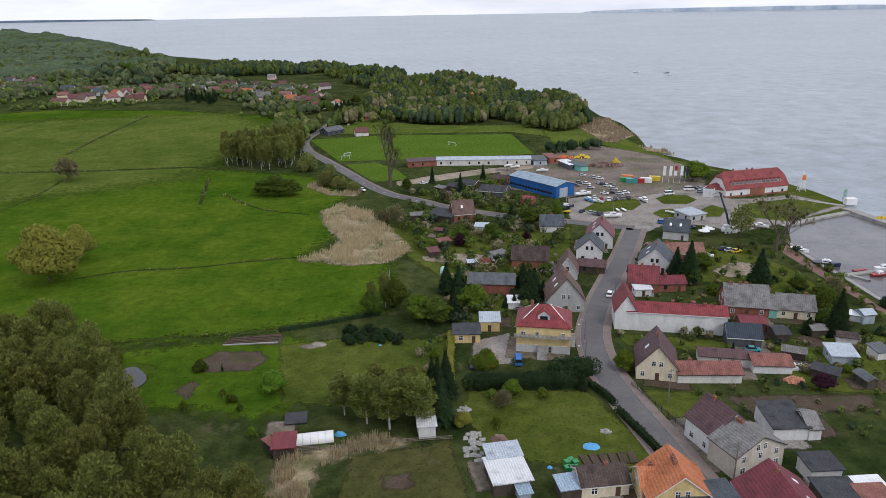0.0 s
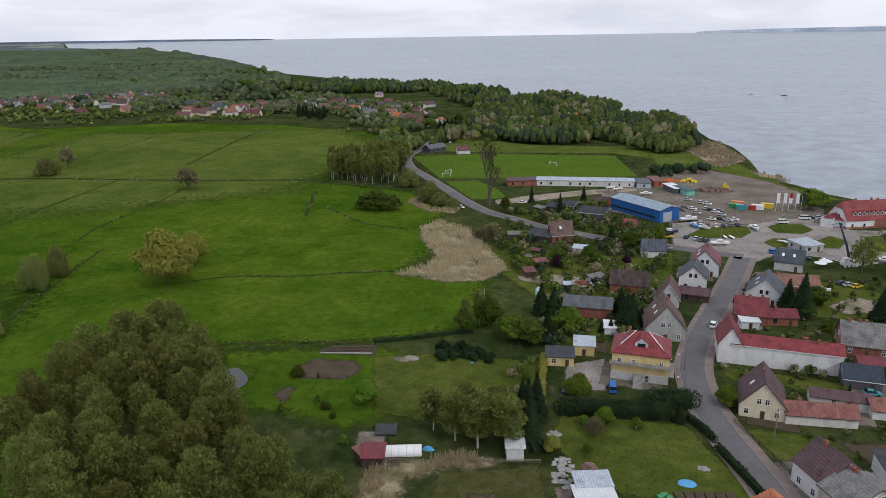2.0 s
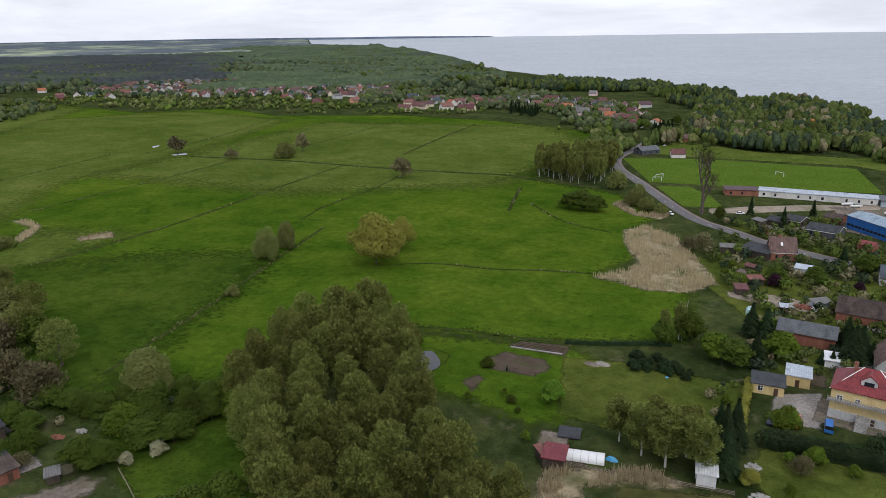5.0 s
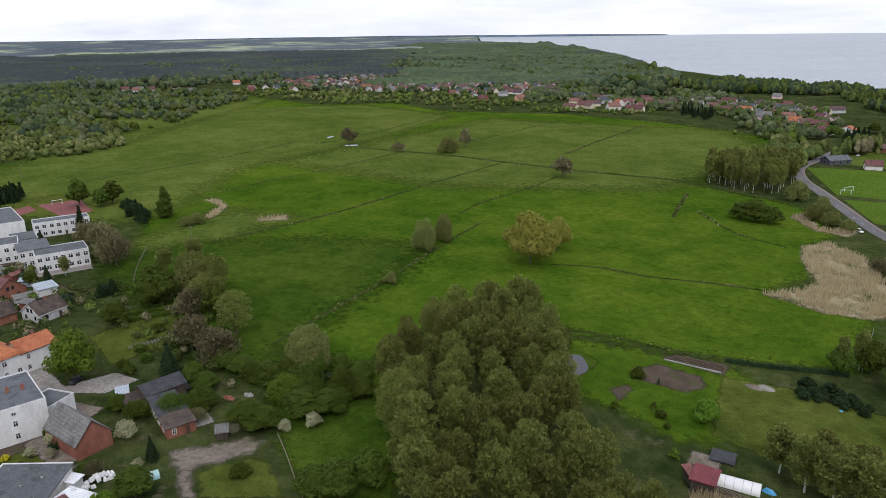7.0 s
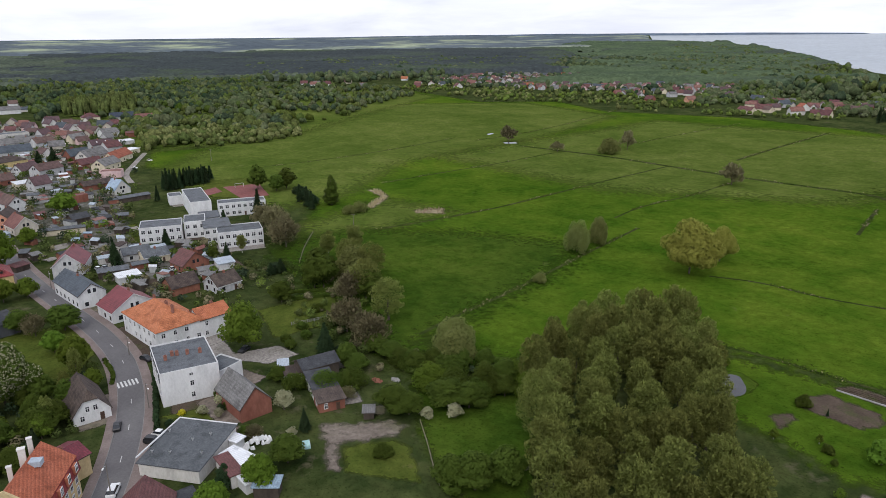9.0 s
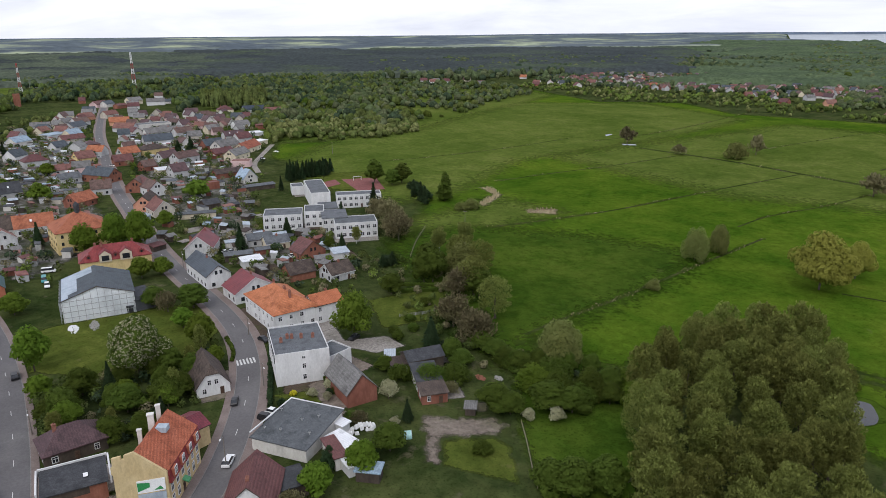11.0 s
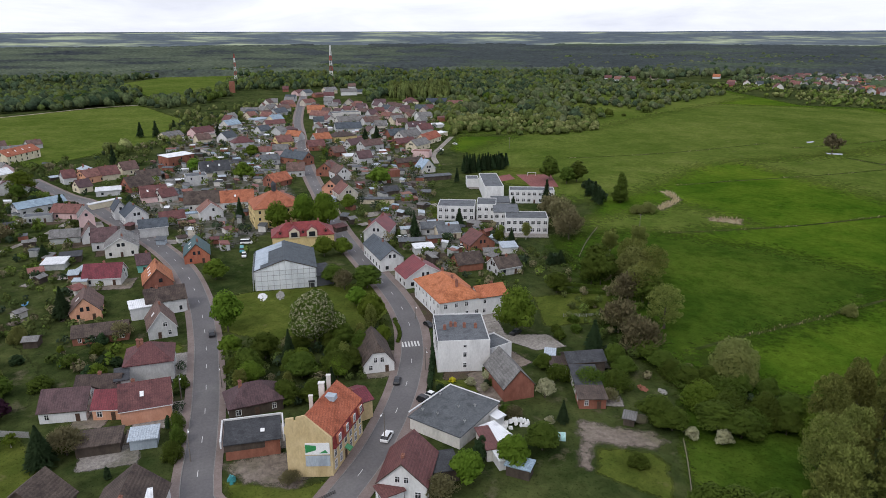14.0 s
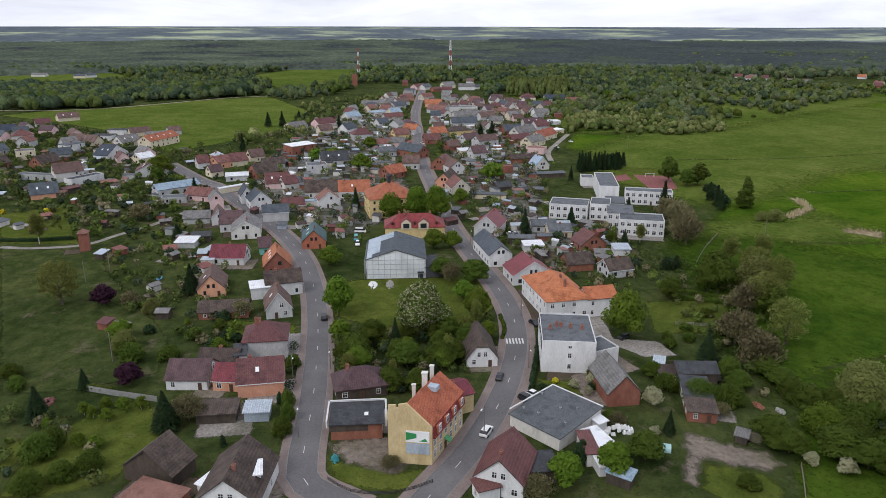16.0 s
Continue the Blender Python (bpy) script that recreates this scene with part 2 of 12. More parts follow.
ROOFS = {
    "red": ("bright red sheet-tile", (0.175, 0.026, 0.03), (0.24, 0.045, 0.046), 0.5), "crimson": ("crimson sheet-tile", (0.135, 0.022, 0.031), (0.185, 0.034, 0.044), 0.45),
    "maroon": ("maroon tiled", (0.105, 0.04, 0.04), (0.15, 0.062, 0.058), 0.65), "purple": ("plum-brown tiled", (0.075, 0.042, 0.045), (0.11, 0.062, 0.066), 0.6),
    "brown": ("brown tiled", (0.10, 0.06, 0.05), (0.15, 0.092, 0.08), 0.7), "orange": ("orange clay-tiled", (0.36, 0.11, 0.05), (0.45, 0.155, 0.08), 0.8),
    "oldorange": ("faded orange tiled", (0.30, 0.098, 0.052), (0.38, 0.14, 0.078), 0.85), "rust": ("rusty red sheet", (0.16, 0.06, 0.05), (0.26, 0.11, 0.09), 0.7),
    "slate": ("slate-grey", (0.05, 0.062, 0.075), (0.075, 0.09, 0.105), 0.6), "navy": ("dark blue-grey metal", (0.022, 0.032, 0.05), (0.035, 0.048, 0.07), 0.5),
    "grey": ("weathered grey fibre-cement", (0.14, 0.135, 0.13), (0.21, 0.205, 0.2), 0.85), "dark": ("dark felted", (0.035, 0.037, 0.042), (0.06, 0.062, 0.068), 0.8),
    "mossy": ("mossy dark brown tiled", (0.05, 0.036, 0.032), (0.10, 0.075, 0.062), 0.85), "felt": ("grey bitumen-felt", (0.085, 0.092, 0.1), (0.12, 0.128, 0.138), 0.85),
    "sheet": ("light blue-grey sheet-metal", (0.33, 0.38, 0.43), (0.42, 0.47, 0.52), 0.4), "whitesheet": ("white sheet-metal", (0.66, 0.67, 0.69), (0.76, 0.77, 0.79), 0.5),
    "teal": ("dark teal tiled", (0.025, 0.07, 0.075), (0.04, 0.1, 0.105), 0.5), "brick": ("dull red tiled", (0.17, 0.080, 0.066), (0.24, 0.118, 0.096), 0.8),
    "haze": ("pale blue sheet-metal", (0.24, 0.32, 0.40), (0.3, 0.39, 0.47), 0.4),
}
for key, (words, lo, hi, rough) in ROOFS.items():
    flat = key in ("felt", "dark")
    M["roof_" + key] = material(words.replace(" ", "_") + "_roof", lo, hi, 0.5, rough, 0.5 if not flat else 0.2, fine=3.0, third=tuple(c * 0.7 for c in lo), third_scale=0.35,
                                spread=0.12, rows=None if flat else 0.55, line="X")
# small things
M["frame"] = material("white_window_frame", (0.6, 0.6, 0.6), (0.7, 0.7, 0.7), 2.0, 0.5)
M["glass"] = material("dark_window_glass", (0.012, 0.014, 0.018), (0.03, 0.034, 0.04), 0.4, 0.08, spec=0.6)
M["door"] = material("dark_wood_door", (0.06, 0.035, 0.025), (0.1, 0.06, 0.04), 1.0, 0.6)
M["chimney"] = material("chimney_brick", (0.2, 0.085, 0.06), (0.28, 0.13, 0.095), 1.2, 0.9, 0.3, 6.0)
M["white"] = material("white_paint", (0.7, 0.7, 0.7), (0.8, 0.8, 0.8), 0.6, 0.5)
M["pole"] = material("grey_timber_pole", (0.14, 0.125, 0.11), (0.2, 0.18, 0.16), 1.0, 0.9)
M["steel"] = material("galvanised_steel", (0.35, 0.36, 0.37), (0.45, 0.46, 0.47), 1.0, 0.5, metal=0.5)
M["black"] = material("black_rubber", (0.015, 0.015, 0.015), (0.025, 0.025, 0.025), 2.0, 0.7)
M["fence"] = material("weathered_timber", (0.14, 0.115, 0.09), (0.23, 0.195, 0.16), 1.0, 0.9)
M["concrete_fence"] = material("concrete_fence", (0.22, 0.22, 0.21), (0.3, 0.3, 0.29), 0.6, 0.9)
PAINTS = {"white": (0.72, 0.72, 0.72), "silver": (0.4, 0.42, 0.44), "black": (0.012, 0.012, 0.014), "darkblue": (0.015, 0.025, 0.06), "red": (0.3, 0.02, 0.02),
          "blue": (0.03, 0.14, 0.42), "yellow": (0.62, 0.45, 0.03), "green": (0.03, 0.22, 0.07), "orange": (0.62, 0.16, 0.04), "grey": (0.12, 0.125, 0.13),
          "skyblue": (0.07, 0.30, 0.55), "teal": (0.05, 0.25, 0.27), "maroon": (0.16, 0.055, 0.05), "brown": (0.15, 0.085, 0.065), "paleteal": (0.32, 0.52, 0.5)}
for key, c in PAINTS.items():
    M["paint_" + key] = material(key + "_paint", c, tuple(min(0.8, v * 1.15 + 0.005) for v in c), 0.5, 0.35, spread=0.04, spec=0.5)
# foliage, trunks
# haze, hazegreen: foliage with distance haze painted in as paler, greyer colour
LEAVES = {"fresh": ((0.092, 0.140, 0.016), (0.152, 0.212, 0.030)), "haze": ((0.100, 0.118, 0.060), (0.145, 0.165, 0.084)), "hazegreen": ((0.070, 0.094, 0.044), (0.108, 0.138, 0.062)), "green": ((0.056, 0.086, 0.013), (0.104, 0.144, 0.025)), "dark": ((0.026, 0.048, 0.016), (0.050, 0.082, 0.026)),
          "olive": ((0.071, 0.093, 0.018), (0.128, 0.158, 0.033)), "alder": ((0.158, 0.176, 0.046), (0.262, 0.284, 0.078)), "willow": ((0.140, 0.156, 0.044), (0.226, 0.244, 0.080)), "gold": ((0.235, 0.245, 0.045), (0.37, 0.38, 0.085)),
          "brownish": ((0.175, 0.160, 0.062), (0.260, 0.232, 0.095)), "purple": ((0.039, 0.016, 0.028), (0.072, 0.029, 0.049)), "blossom": ((0.30, 0.30, 0.17), (0.48, 0.47, 0.31)),
          "lime": ((0.095, 0.168, 0.018), (0.150, 0.235, 0.030)), "reed": ((0.33, 0.27, 0.17), (0.47, 0.38, 0.25)), "yellow": ((0.5, 0.42, 0.03), (0.6, 0.5, 0.05))}
for key, (lo, hi) in LEAVES.items():
    if key in ("dark", "brownish"):
        lo, hi = (lo[0], lo[1], lo[2] * 1.3), (hi[0], hi[1], hi[2] * 1.3)
    M["leaf_" + key] = material(key + "_foliage", lo, hi, 0.35, 0.75, fine=2.0, spread=0.22, leaf=0.45, spec=0.05, grainy=0.3)
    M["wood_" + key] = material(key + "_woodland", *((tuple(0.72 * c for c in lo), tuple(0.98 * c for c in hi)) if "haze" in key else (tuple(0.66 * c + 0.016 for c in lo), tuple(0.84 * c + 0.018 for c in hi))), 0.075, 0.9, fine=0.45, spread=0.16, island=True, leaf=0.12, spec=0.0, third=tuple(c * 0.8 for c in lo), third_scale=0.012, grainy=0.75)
M["bark"] = material("grey_brown_bark", (0.07, 0.055, 0.042), (0.13, 0.105, 0.085), 1.0, 0.95, 0.5, 5.0)
M["birch"] = material("white_birch_bark", (0.42, 0.41, 0.38), (0.6, 0.59, 0.56), 0.8, 0.9, third=(0.08, 0.075, 0.07), third_scale=1.3)


def water_material(name, low, high, rough, ripple, strength):
    m = material(name, low, high, 0.004, rough, fine=0.05, spec=0.5)
    nt = m.node_tree
    p = next(n for n in nt.nodes if n.bl_idname == "ShaderNodeBsdfPrincipled")
    co = nt.nodes.new("ShaderNodeTexCoord")
    mp = nt.nodes.new("ShaderNodeMapping")
    mp.inputs["Scale"].default_value = (1, 2.2, 1)
    mp.inputs["Rotation"].default_value = (0, 0, radians(20))
    t = nt.nodes.new("ShaderNodeTexNoise")
    t.inputs["Scale"].default_value, t.inputs["Detail"].default_value, t.inputs["Roughness"].default_value = ripple, 6.0, 0.65
    b = nt.nodes.new("ShaderNodeBump")
    b.inputs["Strength"].default_value, b.inputs["Distance"].default_value = strength, 0.6
    nt.links.new(co.outputs["Object"], mp.inputs[0])
    nt.links.new(mp.outputs[0], t.inputs["Vector"])
    nt.links.new(t.outputs["Fac"], b.inputs["Height"])
    nt.links.new(b.outputs[0], p.inputs["Normal"])
    return m


M["sea"] = water_material("lagoon_water", (0.185, 0.215, 0.245), (0.25, 0.28, 0.305), 0.3, 0.14, 0.4)
M["pond"] = water_material("pond_water", (0.02, 0.019, 0.02), (0.03, 0.029, 0.03), 0.12, 0.4, 0.12)
M["harbour"] = water_material("harbour_water", (0.085, 0.08, 0.082), (0.11, 0.104, 0.106), 0.2, 0.3, 0.2)


def soft_cover(cover):
    """The same ground cover, thinning out in tufts where its edge value falls to nothing."""
    key = "soft_" + cover
    if key not in M:
        m = M[cover].copy()
        m.name = M[cover].name + "_thinning"
        nt = m.node_tree
        at = nt.nodes.new("ShaderNodeAttribute")
        at.attribute_name = "cover"
        co = nt.nodes.new("ShaderNodeTexCoord")
        t = nt.nodes.new("ShaderNodeTexNoise")
        t.inputs["Scale"].default_value, t.inputs["Detail"].default_value, t.inputs["Roughness"].default_value = 0.32, 6.0, 0.7
        nt.links.new(co.outputs["Object"], t.inputs["Vector"])
        add = nt.nodes.new("ShaderNodeMath")
        add.operation = "ADD"
        nt.links.new(at.outputs["Fac"], add.inputs[0])
        nt.links.new(t.outputs["Fac"], add.inputs[1])
        mr = nt.nodes.new("ShaderNodeMapRange")
        mr.inputs["From Min"].default_value, mr.inputs["From Max"].default_value = 0.86, 1.14
        nt.links.new(add.outputs[0], mr.inputs[0])
        out = next(n for n in nt.nodes if n.bl_idname == "ShaderNodeOutputMaterial")
        p = next(n for n in nt.nodes if n.bl_idname == "ShaderNodeBsdfPrincipled")
        clear = nt.nodes.new("ShaderNodeBsdfTransparent")
        ms = nt.nodes.new("ShaderNodeMixShader")
        nt.links.new(mr.outputs[0], ms.inputs[0])
        nt.links.new(clear.outputs[0], ms.inputs[1])
        nt.links.new(p.outputs[0], ms.inputs[2])
        nt.links.new(ms.outputs[0], out.inputs[0])
        M[key] = m
    return M[key]


# ---- mesh helpers ----
def quick_mesh(name, verts, faces, mat, normals=None):
    """A mesh from arrays of vertices and of faces that all have the same number of corners; normals: a soft one for each vertex."""
    verts, faces = np.asarray(verts, np.float32), np.asarray(faces, np.int32)
    me = bpy.data.meshes.new(name)
    k = faces.shape[1]
    me.vertices.add(len(verts))
    me.vertices.foreach_set("co", verts.ravel())
    me.loops.add(faces.size)
    me.loops.foreach_set("vertex_index", faces.ravel())
    me.polygons.add(len(faces))
    me.polygons.foreach_set("loop_start", np.arange(0, faces.size, k, dtype=np.int32))
    me.polygons.foreach_set("loop_total", np.full(len(faces), k, np.int32))
    me.update(calc_edges=True)
    me.materials.append(mat)
    if normals is not None:
        me.normals_split_custom_set_from_vertices(np.asarray(normals, np.float32))
    return me


def solid(name, verts, faces, mat):
    me = bpy.data.meshes.new(name)
    me.from_pydata(verts, [], faces)
    me.materials.append(mat)
    return me


def block_mesh(name, blocks, mat):
    """Boxes (x0, x1, y0, y1, z0, z1) joined into one mesh."""
    v, f = [], []
    for x0, x1, y0, y1, z0, z1 in blocks:
        k = len(v)
        v += [(x0, y0, z0), (x1, y0, z0), (x1, y1, z0), (x0, y1, z0), (x0, y0, z1), (x1, y0, z1), (x1, y1, z1), (x0, y1, z1)]
        f += [[k + i for i in q] for q in ((3, 2, 1, 0), (4, 5, 6, 7), (0, 1, 5, 4), (1, 2, 6, 5), (2, 3, 7, 6), (3, 0, 4, 7))]
    return solid(name, v, f, mat)


def tube_data(points, radii, sides=6):
    v, f = [], []
    for (p, q), r in zip(zip(points, points[1:] + points[-1:]), radii):
        k = len(v)
        for i in range(sides):
            a = 2 * math.pi * i / sides
            v.append((p[0] + r * math.cos(a), p[1] + r * math.sin(a), p[2]))
        if k:
            f += [[k - sides + i, k - sides + (i + 1) % sides, k + (i + 1) % sides, k + i] for i in range(sides)]
    return v, f


def tubes_mesh(name, lines, mat, sides=6):
    v, f = [], []
    for points, radii in lines:
        tv, tf = tube_data(points, radii, sides)
        k = len(v)
        v += tv
        f += [[k + i for i in q] for q in tf]
    return solid(name, v, f, mat)


def part(name, mesh, parent, label="", m=None):
    ob = new(name, mesh)
    ob.parent = parent
    if m is not None:
        ob.matrix_basis = m
    return tagged(ob, label)


def thing(name, label, category, m, group="", mesh=None, kind=""):
    ob = new(name, mesh)
    ob.matrix_basis = m
    return tagged(ob, label, category, group, kind)


TAKEN = []  # round spots where no plant may stand: x, y, radius


def inside(x, y, poly):
    hit, n = False, len(poly)
    for i in range(n):
        (x1, y1), (x2, y2) = poly[i], poly[i - 1]
        if (y1 > y) != (y2 > y) and x < (x2 - x1) * (y - y1) / (y2 - y1) + x1:
            hit = not hit
    return hit


CLEAR = []  # outlines kept free of trees


def free(x, y, room=0.0):
    return not any(inside(x, y, c) for c in CLEAR) and all((x - a) ** 2 + (y - b) ** 2 > (r + room) ** 2 for a, b, r in TAKEN)


def scatter(poly, spacing, rng, room=None, jitter=0.45):
    """Uneven spots about that far apart inside a polygon, off houses and roads when room is given."""
    xs, ys = [p[0] for p in poly], [p[1] for p in poly]
    x0, y0, spots = min(xs), min(ys), []
    for i in range(int((max(xs) - x0) / spacing) + 1):
        for j in range(int((max(ys) - y0) / spacing) + 1):
            x = x0 + (i + 0.5 * (j % 2) + rng.uniform(-jitter, jitter)) * spacing
            y = y0 + (j + rng.uniform(-jitter, jitter)) * spacing
            if inside(x, y, poly) and (room is None or free(x, y, room)):
                spots.append((x, y))
    return spots


# ---- ground covers ----
LAID = [0]


def soft_patch(name, cover, z, poly, kind, label, category, soft):
    """A piece of ground on a fine grid that thins out towards its outline over about twice soft metres."""
    LAID[0] += 1
    z = {"meadow": 0.03, "hay": 0.033, "tussock": 0.036, "grass": 0.04, "lawn": 0.044, "straw": 0.062}.get(cover, 0.052) + LAID[0] * 0.0001 + (0.02 if z > 0.055 else 0.0)
    p = np.array(poly, float)
    q = np.roll(p, -1, 0)
    lo, hi = p.min(0) - soft, p.max(0) + soft
    step = max(0.8, float(np.sqrt(np.prod(hi - lo))) / 75)
    soft = max(soft, step * 1.3)
    xs, ys = np.arange(lo[0] - step, hi[0] + 2 * step, step), np.arange(lo[1] - step, hi[1] + 2 * step, step)
    gx, gy = np.meshgrid(xs, ys, indexing="ij")
    pts = np.stack([gx.ravel(), gy.ravel()], 1)
    near, odd = np.full(len(pts), 1e9), np.zeros(len(pts), int)
    for a, b in zip(p, q):
        d = b - a
        k = np.clip(((pts - a) @ d) / max(d @ d, 1e-9), 0, 1)
        near = np.minimum(near, np.linalg.norm(pts - a - k[:, None] * d, axis=1))
        cross = (a[1] > pts[:, 1]) != (b[1] > pts[:, 1])
        with np.errstate(divide="ignore", invalid="ignore"):
            odd += cross & (pts[:, 0] < (b[0] - a[0]) * (pts[:, 1] - a[1]) / (b[1] - a[1] if b[1] != a[1] else 1e-9) + a[0])
    value = np.clip(0.5 + np.where(odd % 2 == 1, near, -near) / (2 * soft), 0, 1)
    n, m = len(xs), len(ys)
    i, j = np.meshgrid(np.arange(n - 1), np.arange(m - 1), indexing="ij")
    a = (i * m + j).ravel()
    f = np.stack([a, a + m, a + m + 1, a + 1], 1)
    f = f[value[f].max(1) > 0.02]
    used, f = np.unique(f, return_inverse=True)
    me = quick_mesh(name, np.concatenate([pts[used], np.full((len(used), 1), z)], 1), f.reshape(-1, 4), soft_cover(cover))
    me.attributes.new("cover", "FLOAT", "POINT").data.foreach_set("value", value[used].astype(np.float32))
    return tagged(new(name, me), label, category, kind=kind)


def patch(name, cover, z, poly, kind="structure", label="", category="", ragged=0.0):
    """A flat piece of ground with the given outline."""
    if ragged:
        return soft_patch(name, cover, z, poly, kind, label, category, ragged)
    bm = bmesh.new()
    face = bm.faces.new([bm.verts.new((x, y, z)) for x, y in poly])
    if face.normal.z < 0 or sum(a[0] * b[1] - b[0] * a[1] for a, b in zip(poly, poly[1:] + poly[:1])) < 0:
        bmesh.ops.reverse_faces(bm, faces=bm.faces)
    bmesh.ops.triangulate(bm, faces=bm.faces)
    me = bpy.data.meshes.new(name)
    bm.to_mesh(me)
    me.materials.append(M[cover])
    return tagged(new(name, me), label, category, kind=kind)


def smooth_line(points, step=4.0):
    """Points along a curve through the given ones, about a step apart."""
    p = [Vector((x, y)) for x, y in points]
    p = [p[0] * 2 - p[1]] + p + [p[-1] * 2 - p[-2]]
    out = []
    for a, b, c, d in zip(p, p[1:], p[2:], p[3:]):
        n = max(1, int((c - b).length / step))
        for i in range(n):
            t = i / n
            out.append(0.5 * (2 * b + (c - a) * t + (2 * a - 5 * b + 4 * c - d) * t * t + (3 * b - a - 3 * c + d) * t ** 3))
    return out + [p[-2]]


def strip(name, cover, line, left, right, z, kind="structure", top=None, label="", category=""):
    """A band along a line between two offsets (to the left is minus); with top, a raised one with sides."""
    v, f = [], []
    for i, p in enumerate(line):
        d = (line[min(i + 1, len(line) - 1)] - line[max(i - 1, 0)]).normalized()
        side = Vector((d.y, -d.x))
        a, b = p + side * left, p + side * right
        v += [(a.x, a.y, z), (b.x, b.y, z)] if top is None else [(a.x, a.y, z), (a.x, a.y, top), (b.x, b.y, top), (b.x, b.y, z)]
        w = 2 if top is None else 4
        if i:
            k = len(v) - 2 * w
            f += [[k + j, k + j + 1, k + w + j + 1, k + w + j] for j in range(w - 1)]
    me = solid(name, v, f, M[cover])
    bm = bmesh.new()
    bm.from_mesh(me)
    bmesh.ops.recalc_face_normals(bm, faces=bm.faces)
    if sum(q.normal.z for q in bm.faces) < 0:
        bmesh.ops.reverse_faces(bm, faces=bm.faces)
    bm.to_mesh(me)
    bm.free()
    return tagged(new(name, me), label, category, kind=kind)


def street(name, points, width, walks=(1.6, 1.6), cover="asphalt", walk_cover="paving", dashes=True, z=0.09):
    line = smooth_line(points)
    tagged(strip(name, cover, line, -width / 2, width / 2, z), label="worn grey asphalt village street", category="road")
    for side, w in zip((-1, 1), walks):
        if w:
            a, b = sorted((side * width / 2, side * (width / 2 + 0.18)))
            strip("kerb", "kerb", line, a, b, 0.0, top=0.2, label="pale concrete kerbstones beside the street", category="kerb")
            a, b = sorted((side * (width / 2 + 0.18), side * (width / 2 + 0.18 + w)))
            strip("pavement", walk_cover, line, a, b, 0.17, label="worn concrete footway beside the street", category="pavement")
    if dashes:
        v, f, run = [], [], 0.0
        for i, (p, q) in enumerate(zip(line, line[1:])):
            d = (q - p).normalized()
            s = Vector((d.y, -d.x)) * 0.07
            if i % 3 == 0:
                k = len(v)
                e = p + d * min(2.6, (q - p).length)
                v += [(*(p - s), z + 0.012), (*(p + s), z + 0.012), (*(e + s), z + 0.012), (*(e - s), z + 0.012)]
                f.append([k, k + 1, k + 2, k + 3])
        tagged(new("road_marking", solid("road_marking", v, f, M["line"])), "faded white dashed centre line", "marking", kind="structure")
    TAKEN.extend((p.x, p.y, width / 2 + 2.2) for p in line)
    return line


# ---- houses ----
def bars(w, h, t, y0, y1, mullions=1, cross=0):
    out = [(-w / 2, w / 2, y0, y1, 0, t), (-w / 2, w / 2, y0, y1, h - t, h), (-w / 2, -w / 2 + t, y0, y1, t, h - t), (w / 2 - t, w / 2, y0, y1, t, h - t)]
    for i in range(mullions):
        x = -w / 2 + w * (i + 1) / (mullions + 1)
        out.append((x - t * 0.35, x + t * 0.35, y0 + 0.01, y1, t, h - t))
    for i in range(cross):
        z = h * (0.62 if cross == 1 else (i + 1) / (cross + 1))
        out.append((-w / 2 + t, w / 2 - t, y0 + 0.015, y1, z - t * 0.3, z + t * 0.3))
    return out




def lattice_frame(name, xs, zs, holes, y0, y1, mat):
    """A flat frame in one piece: a grid of cells with some left open."""
    v = [(x, y, z) for y in (y0, y1) for z in zs for x in xs]
    nx, k, f = len(xs), len(xs) * len(zs), []
    full = lambda i, j: 0 <= i < nx - 1 and 0 <= j < len(zs) - 1 and (i, j) not in holes
    for j in range(len(zs) - 1):
        for i in range(nx - 1):
            if full(i, j):
                a = j * nx + i
                f += [[a, a + 1, a + nx + 1, a + nx], [k + a + nx, k + a + nx + 1, k + a + 1, k + a]]
                for (di, dj), (p, q) in (((-1, 0), (a + nx, a)), ((1, 0), (a + 1, a + nx + 1)), ((0, -1), (a, a + 1)), ((0, 1), (a + nx + 1, a + nx))):
                    if not full(i + di, j + dj):
                        f.append([q, p, k + p, k + q])
    return solid(name, v, f, mat)


FRAME = lattice_frame("window_frame", (-0.55, -0.44, -0.04, 0.04, 0.44, 0.55), (0, 0.11, 0.84, 0.9, 1.29, 1.4), {(1, 1), (3, 1), (1, 3), (3, 3)}, -0.07, 0.05, M["frame"])
PANE = block_mesh("window_pane", [(-0.5, 0.5, -0.03, 0.03, 0.08, 1.32)], M["glass"])
DOOR = block_mesh("door_leaf", [(-0.5, 0.5, -0.06, 0.05, 0, 2.05), (-0.4, 0.4, -0.09, -0.06, 0.2, 0.9), (-0.4, 0.4, -0.09, -0.06, 1.05, 1.9), (0.36, 0.42, -0.14, -0.06, 0.98, 1.06)], M["door"])
SKYLIGHT = block_mesh("roof_window", [(-0.45, 0.45, -0.7, 0.7, 0.0, 0.1), (-0.36, 0.36, -0.6, 0.6, 0.1, 0.13)], M["white"])
STACK = block_mesh("chimney", [(-0.4, 0.4, -0.32, 0.32, -1.6, 0.8), (-0.46, 0.46, -0.38, 0.38, 0.8, 0.95), (-0.2, -0.02, -0.1, 0.1, 0.95, 1.25), (0.04, 0.22, -0.1, 0.1, 0.95, 1.25)], M["chimney"])
FAR_WINDOW = block_mesh("small_window", [(-0.5, 0.5, -0.05, 0.05, 0.0, 1.3)], M["glass"])


